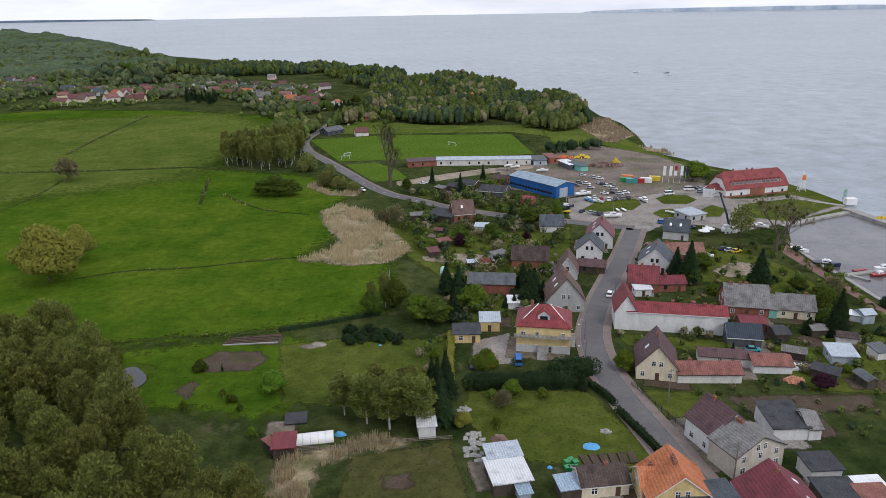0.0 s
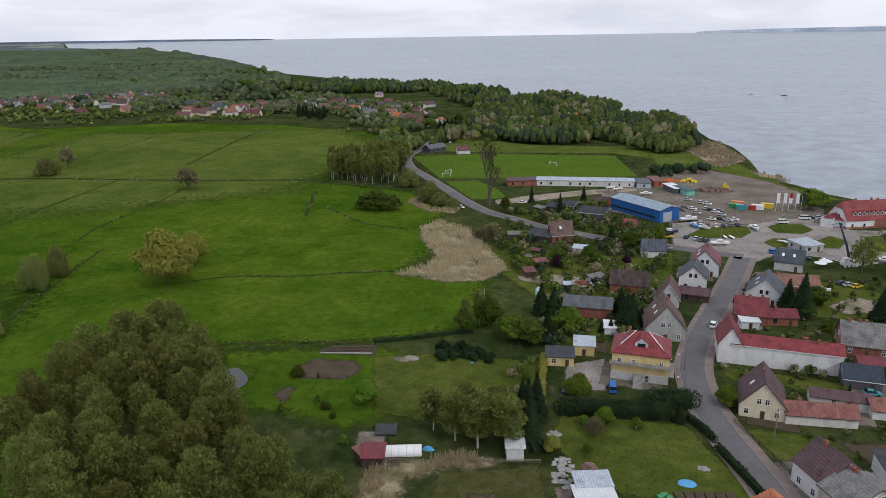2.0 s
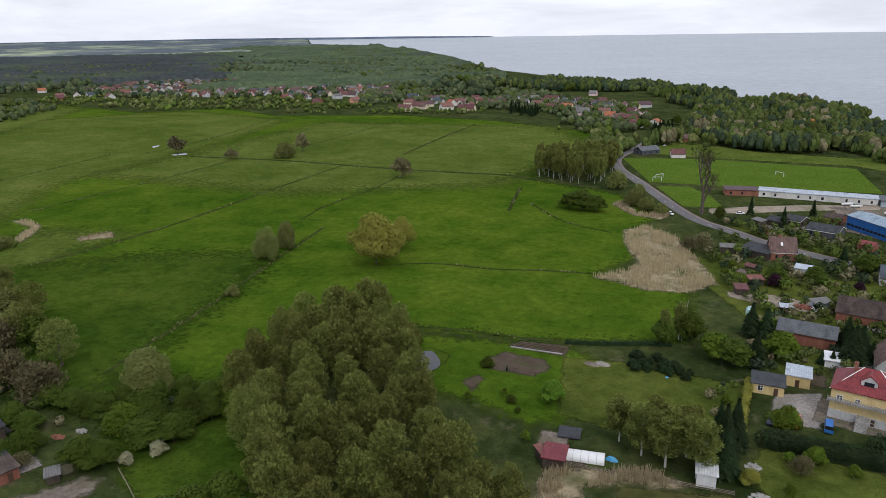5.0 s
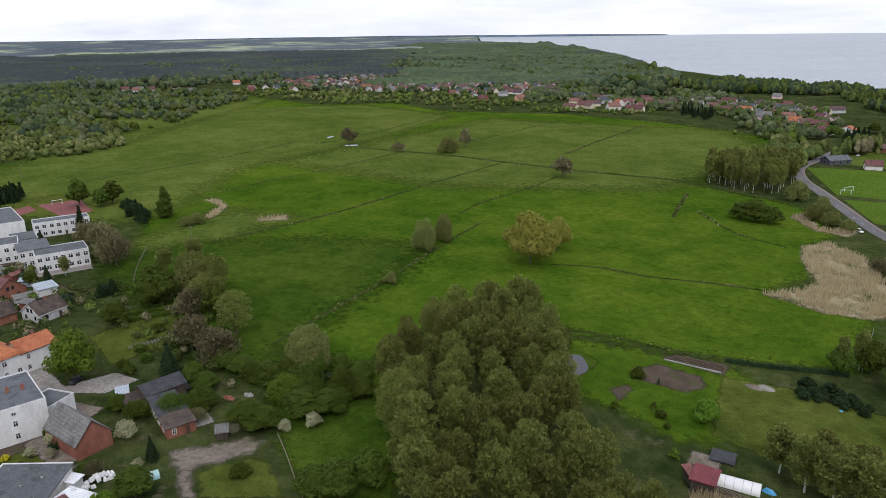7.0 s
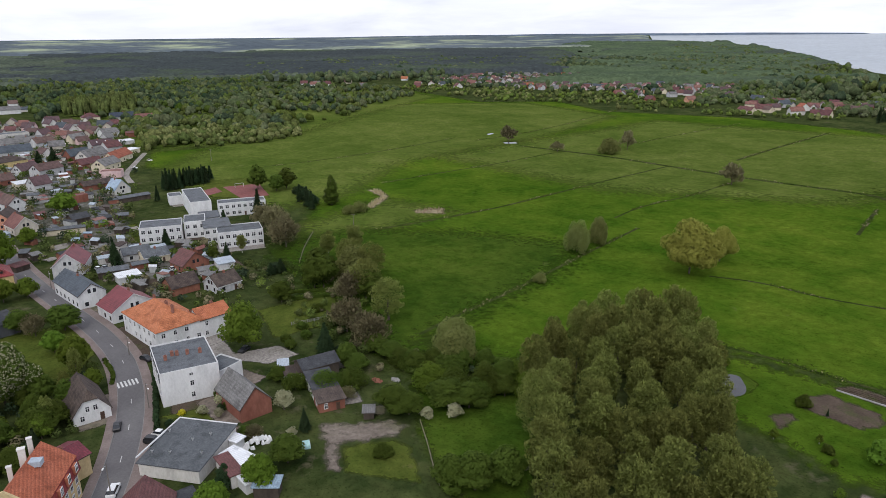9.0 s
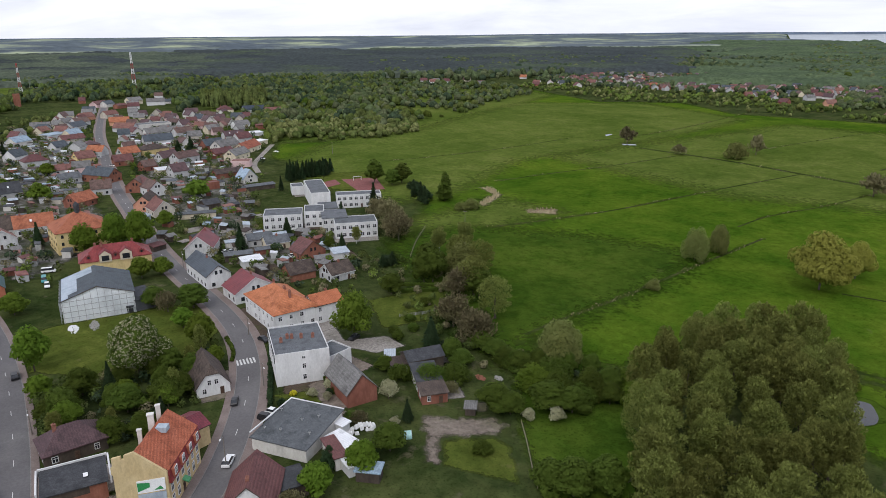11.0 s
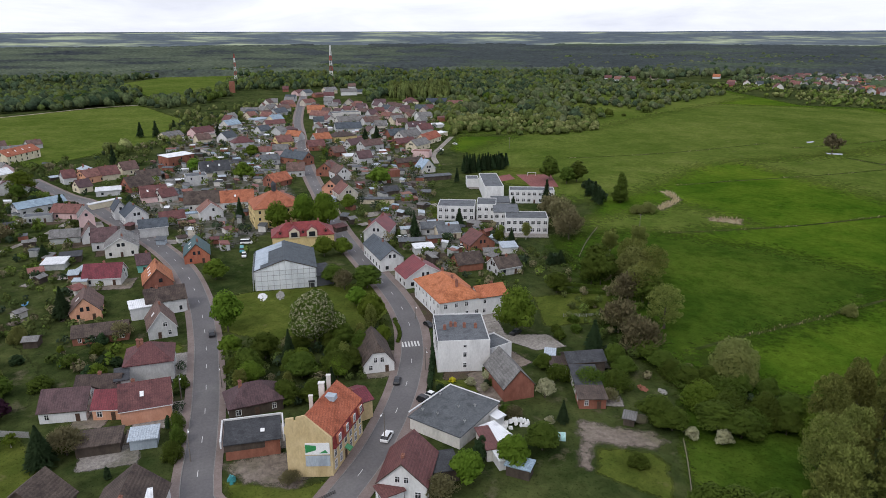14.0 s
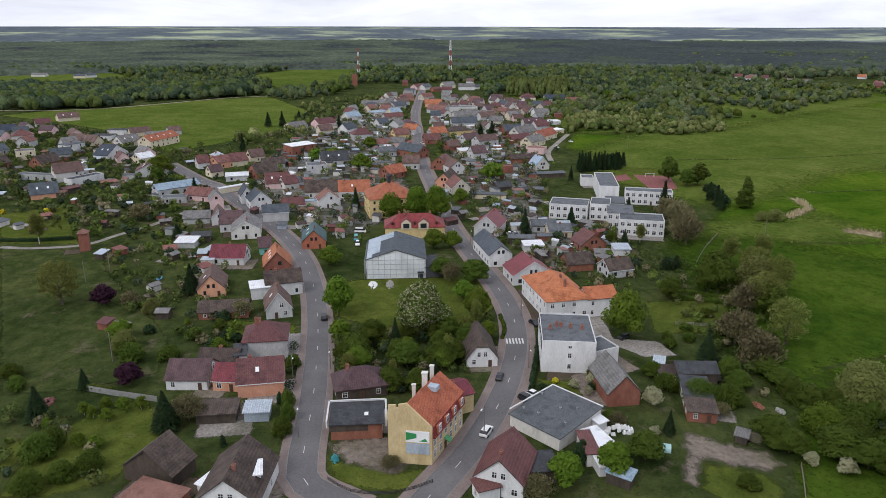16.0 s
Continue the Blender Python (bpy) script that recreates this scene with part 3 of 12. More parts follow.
def window(parent, x, y, z, face, w=1.0, h=1.0, near=True):
    m = pose(x, y, z, 0, 0, face) @ Matrix.Diagonal((w, 1, h, 1))
    if near:
        part("pane", PANE, part("window", FRAME, parent, "", m))
    else:
        part("window", FAR_WINDOW, parent, "", m)


def roof_shape(kind, w, d, he, hr, axis, over=0.4):
    """The roof's solid over a footprint w by d, as vertices and faces."""
    if axis == "y":
        v, f = roof_shape(kind, d, w, he, hr, "x", over)
        return [(-y, x, z) for x, y, z in v], f
    X, Y, t = w / 2 + over, d / 2 + over, 0.22
    drop = over * (hr - he) / (d / 2)
    if kind == "gable":
        prof = [(-Y, he - drop), (0, hr), (Y, he - drop), (Y, he - drop + t), (0, hr + t * 1.3), (-Y, he - drop + t)]
        v = [(-X, y, z) for y, z in prof] + [(X, y, z) for y, z in prof]
        return v, [[0, 1, 4, 5], [1, 2, 3, 4], [6, 11, 10, 7], [7, 10, 9, 8], [0, 6, 7, 1], [1, 7, 8, 2], [2, 8, 9, 3], [3, 9, 10, 4], [4, 10, 11, 5], [5, 11, 6, 0]]
    if kind == "half":  # gables cut off by small hips
        c, zc = d * 0.17, he + (hr - he) * 0.6
        v, f = [], []
        yc = (d / 2) * (1 - 0.6) + 0.02
        low = he - drop
        v = [(-X, -Y, low), (X, -Y, low), (X, Y, low), (-X, Y, low), (-X, -yc, zc), (X, -yc, zc), (X, yc, zc), (-X, yc, zc), (-X + c, 0, hr), (X - c, 0, hr)]
        v += [(x, y, z + t) for x, y, z in v]
        f = [[0, 1, 5, 9, 8, 4], [3, 7, 8, 9, 6, 2], [4, 8, 7], [5, 6, 9]]
        f = [q[::-1] for q in f] + [[i + 10 for i in q] for q in f]
        edge = [0, 1, 5, 6, 2, 3, 7, 4]
        f += [[a, b, b + 10, a + 10] for a, b in zip(edge, edge[1:] + edge[:1])]
        return v, f
    if kind == "hip":
        r = max(0.2, w / 2 - d / 2)
        low = he - 0.1
        v = [(-X, -Y, low), (X, -Y, low), (X, Y, low), (-X, Y, low), (-X, -Y, low + t), (X, -Y, low + t), (X, Y, low + t), (-X, Y, low + t), (-r, 0, hr), (r, 0, hr)]
        return v, [[3, 2, 1, 0], [0, 1, 5, 4], [1, 2, 6, 5], [2, 3, 7, 6], [3, 0, 4, 7], [4, 5, 9, 8], [6, 7, 8, 9], [5, 6, 9], [7, 4, 8]]
    if kind == "mono":  # rises towards the back
        v = [(-X, -Y, he), (X, -Y, he), (X, Y, hr), (-X, Y, hr)]
        v += [(x, y, z + t) for x, y, z in v]
        return v, [[3, 2, 1, 0], [4, 5, 6, 7], [0, 1, 5, 4], [1, 2, 6, 5], [2, 3, 7, 6], [3, 0, 4, 7]]
    k = 0.25  # flat, inside a low parapet
    v = [(-w / 2 + k, -d / 2 + k, he), (w / 2 - k, -d / 2 + k, he), (w / 2 - k, d / 2 - k, he), (-w / 2 + k, d / 2 - k, he)]
    v += [(x, y, z + 0.12) for x, y, z in v]
    return v, [[3, 2, 1, 0], [4, 5, 6, 7], [0, 1, 5, 4], [1, 2, 6, 5], [2, 3, 7, 6], [3, 0, 4, 7]]


def wall_shape(kind, w, d, he, hr, axis):
    if axis == "y" and kind in ("gable", "half"):
        v, f = wall_shape(kind, d, w, he, hr, "x")
        return [(-y, x, z) for x, y, z in v], f
    X, Y = w / 2, d / 2
    v = [(-X, -Y, -0.3), (X, -Y, -0.3), (X, Y, -0.3), (-X, Y, -0.3)]
    if kind == "mono":
        top = [(-X, -Y, he + 0.02), (X, -Y, he + 0.02), (X, Y, hr + 0.02), (-X, Y, hr + 0.02)]
    elif kind == "flat":
        top = [(-X, -Y, he), (X, -Y, he), (X, Y, he), (-X, Y, he)]
        k = 0.22
        v += top + [(x, y, z + 0.45) for x, y, z in top] + [(x * (1 - k / X), y * (1 - k / Y), z + 0.45) for x, y, z in top] + [(x * (1 - k / X), y * (1 - k / Y), z) for x, y, z in top]
        f = [[0, 1, 5, 4], [1, 2, 6, 5], [2, 3, 7, 6], [3, 0, 4, 7]]
        for a in (4, 8, 12):
            f += [[a + i, a + (i + 1) % 4, a + 4 + (i + 1) % 4, a + 4 + i] for i in range(4)]
        return v, f
    else:
        top = [(-X, -Y, he), (X, -Y, he), (X, Y, he), (-X, Y, he)]
    v += top
    f = [[0, 1, 5, 4], [2, 3, 7, 6]]
    if kind == "gable":
        v += [(-X, 0, hr), (X, 0, hr)]
        f += [[1, 2, 6, 9, 5], [3, 0, 4, 8, 7]]
    elif kind == "half":
        y, z = Y * 0.4, he + (hr - he) * 0.6
        v += [(-X, -y, z), (-X, y, z), (X, -y, z), (X, y, z)]
        f += [[1, 2, 6, 11, 10, 5], [3, 0, 4, 8, 9, 7]]
    else:
        f += [[1, 2, 6, 5], [3, 0, 4, 7]]
    return v, f


def house(x, y, rot, w, d, he, hr, roof, wall, kind="gable", axis="x", name="house", chimneys=1, skylights=0, windows=True, door=True, group="", label="", seed=None):
    """A building on a footprint w (its front) by d, turned by rot degrees; he: the eaves' height, hr: the ridge's."""
    rng = random.Random(int(x * 13 + y * 7) if seed is None else seed)
    away = math.hypot(x, y)
    near = away < 230
    words = label or f"{WALLS[wall][0]} {name.replace('_', ' ')} with {'flat ' if kind == 'flat' else ''}{ROOFS[roof][0]} roof"
    top = thing(name, words, name.replace("_", " "), pose(x, y, 0, 0, 0, rot), group)
    part("wall", solid("wall", *wall_shape(kind, w, d, he, hr, axis), M["wall_" + wall]), top)
    rmesh = solid("roof", *roof_shape(kind, w, d, he, hr, axis), M["roof_" + roof])
    if kind == "gable" and away < 420:  # verge boards and gutters
        rmesh.materials.append(M["frame" if name == "house" and rng.random() < 0.5 else "wall_wood"])
        for k in (0, 1, 2, 3, 6, 9):
            rmesh.polygons[k].material_index = 1
    rf = part("roof", rmesh, top)
    if axis == "x" or kind in ("hip", "mono", "flat"):
        span, run, turn = d, w, 0
    else:
        span, run, turn = w, d, 90
    for i in range(chimneys):
        a = run * rng.uniform(-0.34, 0.34)
        c, s = math.cos(radians(turn)), math.sin(radians(turn))
        z = (hr if kind not in ("flat",) else he + 0.6) - 0.15
        b = rng.uniform(-0.06, 0.06) * span
        part("chimney", STACK, rf, "", pose(a * c - b * s, a * s + b * c, z, 0, 0, turn))
    slope = math.degrees(math.atan2(hr - he, span / 2))
    for i in range(skylights if kind in ("gable", "half") else 0):
        a, k = run * ((i + 0.7) / (skylights + 0.6) - 0.5), 0.5
        p = pose(0, 0, 0, 0, 0, turn) @ pose(a, -span / 2 * k if turn == 0 else span / 2 * k, he + (hr - he) * (1 - k) + 0.26, slope if turn == 0 else -slope, 0, 0)
        part("roof_window", SKYLIGHT, rf, "", p)
    if windows and away < 600 and name != "barn":
        storeys = max(1, int((he + 0.35) / 2.75)) if away < 600 else 1
        for face, length, off in ((0, w, d / 2), (90, d, w / 2), (180, w, d / 2), (270, d, w / 2)):
            if away > 380 and face == 180 or away > 600 and face == 270:
                continue
            c, s = math.cos(radians(face)), math.sin(radians(face))
            count = max(1, int(length / (2.7 if name == "school_block" else 3.3 if near else 4.0 if away < 380 else 5.5)))
            gable = kind in ("gable", "half") and ((face in (90, 270)) == (axis == "x"))
            blank = rng.random() < 0.12
            spots = []
            for k in range(storeys):
                for i in range(count):
                    if name != "school_block" and (blank or rng.random() < 0.12):
                        continue
                    spots.append((length * ((i + 0.5) / count - 0.5) + rng.uniform(-0.15, 0.15), 0.85 + k * he / storeys))
            if gable and hr - he > 2.2 and away < 600:
                spots += [(-0.9, he + 0.25), (0.9, he + 0.25)] if length > 8 else [(0, he + 0.25)]
            if face == 0 and door and spots and not blank and away < 400:
                a, _ = spots.pop(min(len(spots) - 1, count // 2))
                part("door", DOOR, top, "", pose(a * c + off * s, a * s - off * c, 0.05, 0, 0, face))
            for a, z in spots:
                window(top, a * c + off * s, a * s - off * c, z, face, 1.75 if name == "school_block" else rng.choice((0.9, 1.0, 1.0, 1.25)), 1.3 if name == "school_block" else 1.1, near or name == "school_block")
    if 60 < away < 420 and d < 26 and w < 26 and rng.random() < 0.62:
        sx, sy, e = rng.choice((-1, 1)) * rng.uniform(1, 4), rng.choice((-1, 1)) * rng.uniform(2, 5), rng.uniform(0.5, 2.0)
        c, s = math.cos(radians(rot)), math.sin(radians(rot))
        corners = [(sx + a * (w / 2 + e), sy + b * (d / 2 + e)) for a, b in ((-1, -1), (1, -1), (1, 1), (-1, 1))]
        soft_patch("yard", rng.choice(("dirt", "gravel", "dirt", "soil")), 0.03, [(x + a * c - b * s, y + a * s + b * c) for a, b in corners], "structure", "trodden yard beside a building", "yard", 1.2)
    r = min(w, d) / 2 + 0.6
    n = max(1, round(max(w, d) / (2 * r)))
    for i in range(n):
        a = (i + 0.5) / n - 0.5
        lx, ly = (a * w, 0) if w >= d else (0, a * d)
        c, s = math.cos(radians(rot)), math.sin(radians(rot))
        TAKEN.append((x + lx * c - ly * s, y + lx * s + ly * c, r * 1.15))
    return top


# ---- plants ----
def leaf_data(rng, lobes, n, size, flat=0.35, shell=0.45, loose=0.55, twig=0.0):
    """n small leaf sprays, each one triangle, in and near the surface of the lobes (centre and three radii each), and their soft normals."""
    lobes = np.asarray(lobes, float)
    share = (lobes[:, 3] * lobes[:, 4] * lobes[:, 5]) ** 0.75
    pick = rng.choice(len(lobes), n, p=share / share.sum())
    d = rng.normal(size=(n, 3))
    d /= np.linalg.norm(d, axis=1)[:, None]
    rad = shell + (1 - shell) * rng.random(n) ** 0.6
    c = lobes[pick, :3] + d * lobes[pick, 3:] * rad[:, None]
    nrm = d + rng.normal(size=(n, 3)) * loose + np.array([0, 0, flat])
    nrm /= np.linalg.norm(nrm, axis=1)[:, None]
    a = np.cross(nrm, rng.normal(size=(n, 3)))
    if twig:  # long thin sprays that point up and out
        a = a * 0.35 + d * 0.5 + np.array([0, 0, 0.8])
        nrm = np.cross(a, rng.normal(size=(n, 3)))
        nrm /= np.linalg.norm(nrm, axis=1)[:, None]
    a /= np.linalg.norm(a, axis=1)[:, None]
    b = np.cross(nrm, a) * (1 - 0.6 * twig)
    a = a * (1 + 0.8 * twig)
    s = (size * (0.55 + 0.9 * rng.random(n)))[:, None]
    k = (0.7 + 0.5 * rng.random(n))[:, None]
    v = np.stack([c - a * s * 0.55 - b * s * 0.2, c + a * s * 0.55 - b * s * 0.25, c + b * s * k * 0.6 + nrm * s * 0.08], 1).reshape(-1, 3)
    soft = d * 0.75 + nrm * 0.45 + np.array([0, 0, 0.25])
    soft /= np.linalg.norm(soft, axis=1)[:, None]
    return v, np.arange(3 * n).reshape(n, 3), np.repeat(soft, 3, 0)


def lump_data(nr, lobes, rough, m=8, k=4):
    """One uneven clump of foliage for each lobe, with steep sides, and its normals."""
    up = np.cos(np.linspace(0.3, 2.25, k))
    ring = (1 - up ** 2) ** 0.42
    a = np.arange(m) * 2 * np.pi / m
    unit = np.stack([np.cos(a)[None, :] * ring[:, None], np.sin(a)[None, :] * ring[:, None], np.repeat(up[:, None], m, 1)], 2).reshape(-1, 3)
    v = lobes[:, None, :3] + unit[None] * lobes[:, None, 3:] * (1 + nr.uniform(-rough, rough, (len(lobes), m * k, 1)))
    soft = unit[None] / lobes[:, None, 3:] * lobes[:, None, 3:4] + nr.normal(size=(len(lobes), m * k, 3)) * 0.28
    soft /= np.linalg.norm(soft, axis=2)[:, :, None]
    i, j = np.meshgrid(np.arange(k - 1), np.arange(m), indexing="ij")
    f = np.stack([i * m + j, (i + 1) * m + j, (i + 1) * m + (j + 1) % m, i * m + (j + 1) % m], 2).reshape(-1, 4)
    f = np.concatenate([f[:, [0, 1, 2]], f[:, [0, 2, 3]], [[0, i, i + 1] for i in range(1, m - 1)]])
    return v.reshape(-1, 3), (f[None] + (np.arange(len(lobes)) * m * k)[:, None, None]).reshape(-1, 3), soft.reshape(-1, 3)


def lobes_for(rng, form, h, w):
    out = []
    if form == "round":
        base, n = 0.1, 13
        for i in range(n):
            a, k = 2.4 * i + rng.uniform(-0.4, 0.4), math.sqrt((i + 0.5) / n)
            z = h * (base + (1 - base) * (0.25 + 0.5 * (1 - k) + rng.uniform(-0.08, 0.14)))
            r = w * rng.uniform(0.17, 0.26)
            out.append((math.cos(a) * k * w * 0.33, math.sin(a) * k * w * 0.33, z, r, r, r * rng.uniform(0.75, 1.1) * max(0.7, h / w * 0.6)))
        out.append((0, 0, h * 0.5, w * 0.36, w * 0.36, h * 0.38))
    elif form == "high":  # leaf on the upper half only
        for i in range(11):
            a, t = 2.4 * i, (i + 0.5) / 11
            r = w * (0.17 + 0.13 * math.sin(math.pi * (0.25 + 0.7 * t))) * rng.uniform(0.8, 1.2)
            out.append((math.cos(a) * w * 0.18, math.sin(a) * w * 0.18, h * (0.34 + 0.6 * t), r, r, h * 0.1))
    elif form == "ovoid":  # one soft crown, broadest below the middle, of many small tufts
        for i in range(44):
            a, t = 2.4 * i + rng.uniform(-0.3, 0.3), (i + 0.5) / 44
            k = math.sqrt(max(0.01, 1 - ((t - 0.42) / 0.6) ** 2))
            r = w * rng.uniform(0.09, 0.15)
            out.append((math.cos(a) * k * w * 0.4, math.sin(a) * k * w * 0.4, h * (0.24 + 0.7 * t), r, r, r * rng.uniform(0.9, 1.4)))
        out.append((0, 0, h * 0.55, w * 0.3, w * 0.3, h * 0.36))
    elif form == "column":
        for i in range(8):
            t = (i + 0.5) / 8
            r = w * (0.5 - 0.38 * t ** 2)
            out.append((rng.uniform(-0.1, 0.1) * w, rng.uniform(-0.1, 0.1) * w, h * (0.08 + 0.86 * t), r, r, h * 0.1))
    elif form == "mound":
        for i in range(12):
            a, k = 2.4 * i, math.sqrt((i + 0.5) / 12)
            r = w * rng.uniform(0.17, 0.25)
            z = h * max(0.25, 0.72 * math.cos(k * 1.2)) * rng.uniform(0.8, 1.05)
            out.append((math.cos(a) * k * w * 0.36, math.sin(a) * k * w * 0.36, z, r, r, min(r * 1.2, z * 0.95)))
    return out


def conifer_data(rng, h, w, n, size):
    t = rng.random(n) ** 0.75
    a = rng.random(n) * 2 * math.pi
    tier = 1 - 0.28 * ((t * 13) % 1)
    r = (1 - t) * w / 2 * tier * (0.45 + 0.55 * rng.random(n) ** 0.5)
    c = np.stack([np.cos(a) * r, np.sin(a) * r, h * (0.06 + 0.94 * t)], 1)
    out = np.stack([np.cos(a), np.sin(a), -0.55 * np.ones(n)], 1) + rng.normal(size=(n, 3)) * 0.25
    out /= np.linalg.norm(out, axis=1)[:, None]
    side = np.cross(out, rng.normal(size=(n, 3)) * 0.4 + np.array([0, 0, 1]))
    side /= np.linalg.norm(side, axis=1)[:, None]
    s = (size * (0.6 + 0.7 * rng.random(n)) * (0.5 + 0.6 * (1 - t)))[:, None]
    v = np.stack([c - out * s * 0.5 + side * s * 0.3, c + out * s * 0.6, c - out * s * 0.5 - side * s * 0.3], 1).reshape(-1, 3)
    soft = np.stack([np.cos(a), np.sin(a), 0.5 + 0 * a], 1) + rng.normal(size=(n, 3)) * 0.3
    soft /= np.linalg.norm(soft, axis=1)[:, None]
    return v, np.arange(3 * n).reshape(n, 3), np.repeat(soft, 3, 0)


# kind: words, name, foliage, bark, form, height, width, sprays, spray size, solidity
PLANTS = {
    "broad": ("broad-crowned tree in fresh green leaf", "tree", "green", "bark", "round", 12, 10, 3800, 0.6, 0.5),
    "fresh": ("rounded tree in bright spring leaf", "tree", "fresh", "bark", "round", 11, 10, 3800, 0.6, 0.5),
    "lime": ("vivid light green round tree", "tree", "lime", "bark", "round", 9, 8, 2400, 0.65, 0.45),
    "alder": ("slender alder with thin olive spring leaf", "tree", "alder", "bark", "ovoid", 16, 7.4, 3400, 0.38, 0.45),
    "willow": ("pale silvery green willow tree", "tree", "willow", "bark", "mound", 10, 12, 4200, 0.55, 0.55),
    "gold": ("large golden green willow in blossom", "tree", "gold", "bark", "round", 15, 17, 9500, 0.56, 0.6),
    "birch": ("birch with white trunk and light leaf", "tree", "alder", "birch", "high", 17, 6, 2600, 0.5, 0.4),
    "poplar": ("tall dark green columnar poplar", "tree", "green", "bark", "column", 14, 5, 1700, 0.7, 0.5),
    "spruce": ("dark green pointed spruce tree", "conifer", "dark", "bark", "conifer", 12, 5.5, 1500, 1.1, 0.5),
    "chestnut": ("horse chestnut covered in white blossom", "tree", "green", "bark", "round", 15, 14, 4200, 0.7, 0.5),
    "bare": ("brownish tree just coming into leaf", "tree", "brownish", "bark", "round", 11, 9, 2400, 0.42, 0.3),
    "purple": ("dark purple-leaved ornamental tree", "tree", "purple", "bark", "round", 7, 7, 1700, 0.6, 0.5),
    "bush": ("spreading green bush on grass", "bush", "green", "bark", "mound", 3.2, 4.4, 1300, 0.36, 0.55),
    "freshbush": ("rounded light green garden bush", "bush", "fresh", "bark", "mound", 3.0, 4.0, 1200, 0.34, 0.55),
    "palebush": ("grey-green willow bush in grass", "bush", "willow", "bark", "mound", 3.6, 5.0, 1300, 0.36, 0.55),
    "darkbush": ("low dark evergreen garden shrub", "bush", "dark", "bark", "mound", 2.6, 3.0, 520, 0.45, 0.55),
    "fruit": ("small fruit tree with a whitewashed trunk", "fruit tree", "fresh", "birch", "round", 4.5, 3.8, 520, 0.42, 0.35),
    "blossom": ("small tree in white blossom", "tree", "blossom", "bark", "round", 4.5, 4.0, 700, 0.4, 0.4),
    "yellow": ("bright yellow flowering garden shrub", "bush", "yellow", "bark", "mound", 1.8, 2.2, 320, 0.35, 0.55),
    "thuja": ("narrow columnar evergreen garden shrub", "conifer", "dark", "bark", "column", 4, 1.4, 420, 0.42, 0.6),
}
PROTO = {}


def plant_parts(kind, variant, far, big=1):
    words, name, foliage, bark, form, h, w, n, size, shell = PLANTS[kind]
    seed = sum(map(ord, kind)) * 31 + variant * 7 + far
    rng, nr = random.Random(seed), np.random.default_rng(seed)
    n, size = ((int(n * 1.5), size * 0.95), (int(n * 0.75), size * 1.3), (int(n * 0.3), size * 2.0))[far]
    if kind in ("gold", "willow", "palebush", "birch", "poplar") and far:
        n, size = int(n * 2.2), size * 0.7
    n, size = int(n * big ** 1.5), size / big
    if form == "conifer":
        v, f, soft = conifer_data(nr, h, w, n, size)
        lines = [([(0, 0, -0.3), (0, 0, h * 0.97)], [w * 0.035, 0.03])]
    else:
        lobes = lobes_for(rng, form, h, w)
        v, f, soft = leaf_data(nr, lobes, n, size, flat=0.5, shell=shell, twig=0.45 if kind in ("alder", "birch", "bare") else 0.0)
        r = (0.018 if form != "high" else 0.007) * h + 0.04
        lean = [(0, 0, -0.3), (rng.uniform(-0.15, 0.15), rng.uniform(-0.15, 0.15), h * 0.3), (rng.uniform(-0.3, 0.3), rng.uniform(-0.3, 0.3), h * (0.85 if form in ("column", "high") else 0.5))]
        lines = [(lean, [r, r * 0.75, r * 0.3])]
        for lx, ly, lz, *_ in lobes[:(9 if not far else 4)]:
            k = rng.uniform(0.25, 0.6)
            a = (lean[1][0] * k * 2, lean[1][1] * k * 2, h * (0.12 + 0.3 * k)) if form != "high" else (0, 0, lz - h * 0.1)
            lines.append(([a, ((a[0] + lx) / 2, (a[1] + ly) / 2, (a[2] + lz) / 2 + 0.2), (lx, ly, lz)], [r * 0.45, r * 0.28, r * 0.1]))
    crown = quick_mesh("crown", v, f, M["leaf_" + foliage], soft)
    trunk = tubes_mesh("trunk", lines, M[("bark" if bark == "bark" else "birch")], 5 if not far else 3)
    bloom = None
    if kind == "chestnut":
        bv, bf, soft = leaf_data(nr, lobes, 5200 if far < 2 else 1200, 0.34 if far < 2 else 0.6, shell=0.9, flat=0.9)
        bloom = quick_mesh("blossom", bv, bf, M["leaf_blossom"], soft)
    return trunk, crown, bloom


COUNT = [0]


def plant(kind, x, y, h, w=None, group="", label=""):
    """One tree or bush of that height (and width) at a place."""
    COUNT[0] += 1
    far = 0 if math.hypot(x, y) < 190 else (1 if math.hypot(x, y) < 360 else 2)
    words, name, _, _, _, h0, w0, *_ = PLANTS[kind]
    scale = max(h / h0, (w or 0) / w0)
    key = (kind, COUNT[0] % 3, far, 1 if scale < (1.8 if far == 2 else 1.4) or kind in ("gold", "bare") else (1.6 if scale < 2 else 2.2))
    if key not in PROTO:
        PROTO[key] = plant_parts(kind, *key[1:])
    trunk, crown, bloom = PROTO[key]
    sz = h / h0
    sx = w / w0 if w else sz
    m = pose(x, y, 0, 0, 0, (COUNT[0] * 137.5) % 360) @ Matrix.Diagonal((sx, sx, sz, 1))
    top = thing(name.replace(" ", "_"), label or words, name, m, group)
    part("trunk", trunk, top)
    part("crown", crown, top)
    if bloom:
        part("blossom", bloom, top, "upright white flower candles")
    return top


def grove(kinds, spacing, poly, low, high, seed, room=None, group="", wide=1.0):
    rng = random.Random(seed)
    for x, y in scatter(poly, spacing, rng, room):
        kind = rng.choice(kinds)
        h = rng.uniform(low, high)
        words = PLANTS[kind]
        plant(kind, x, y, h, words[6] * h / words[5] * wide * rng.uniform(0.85, 1.15), group)


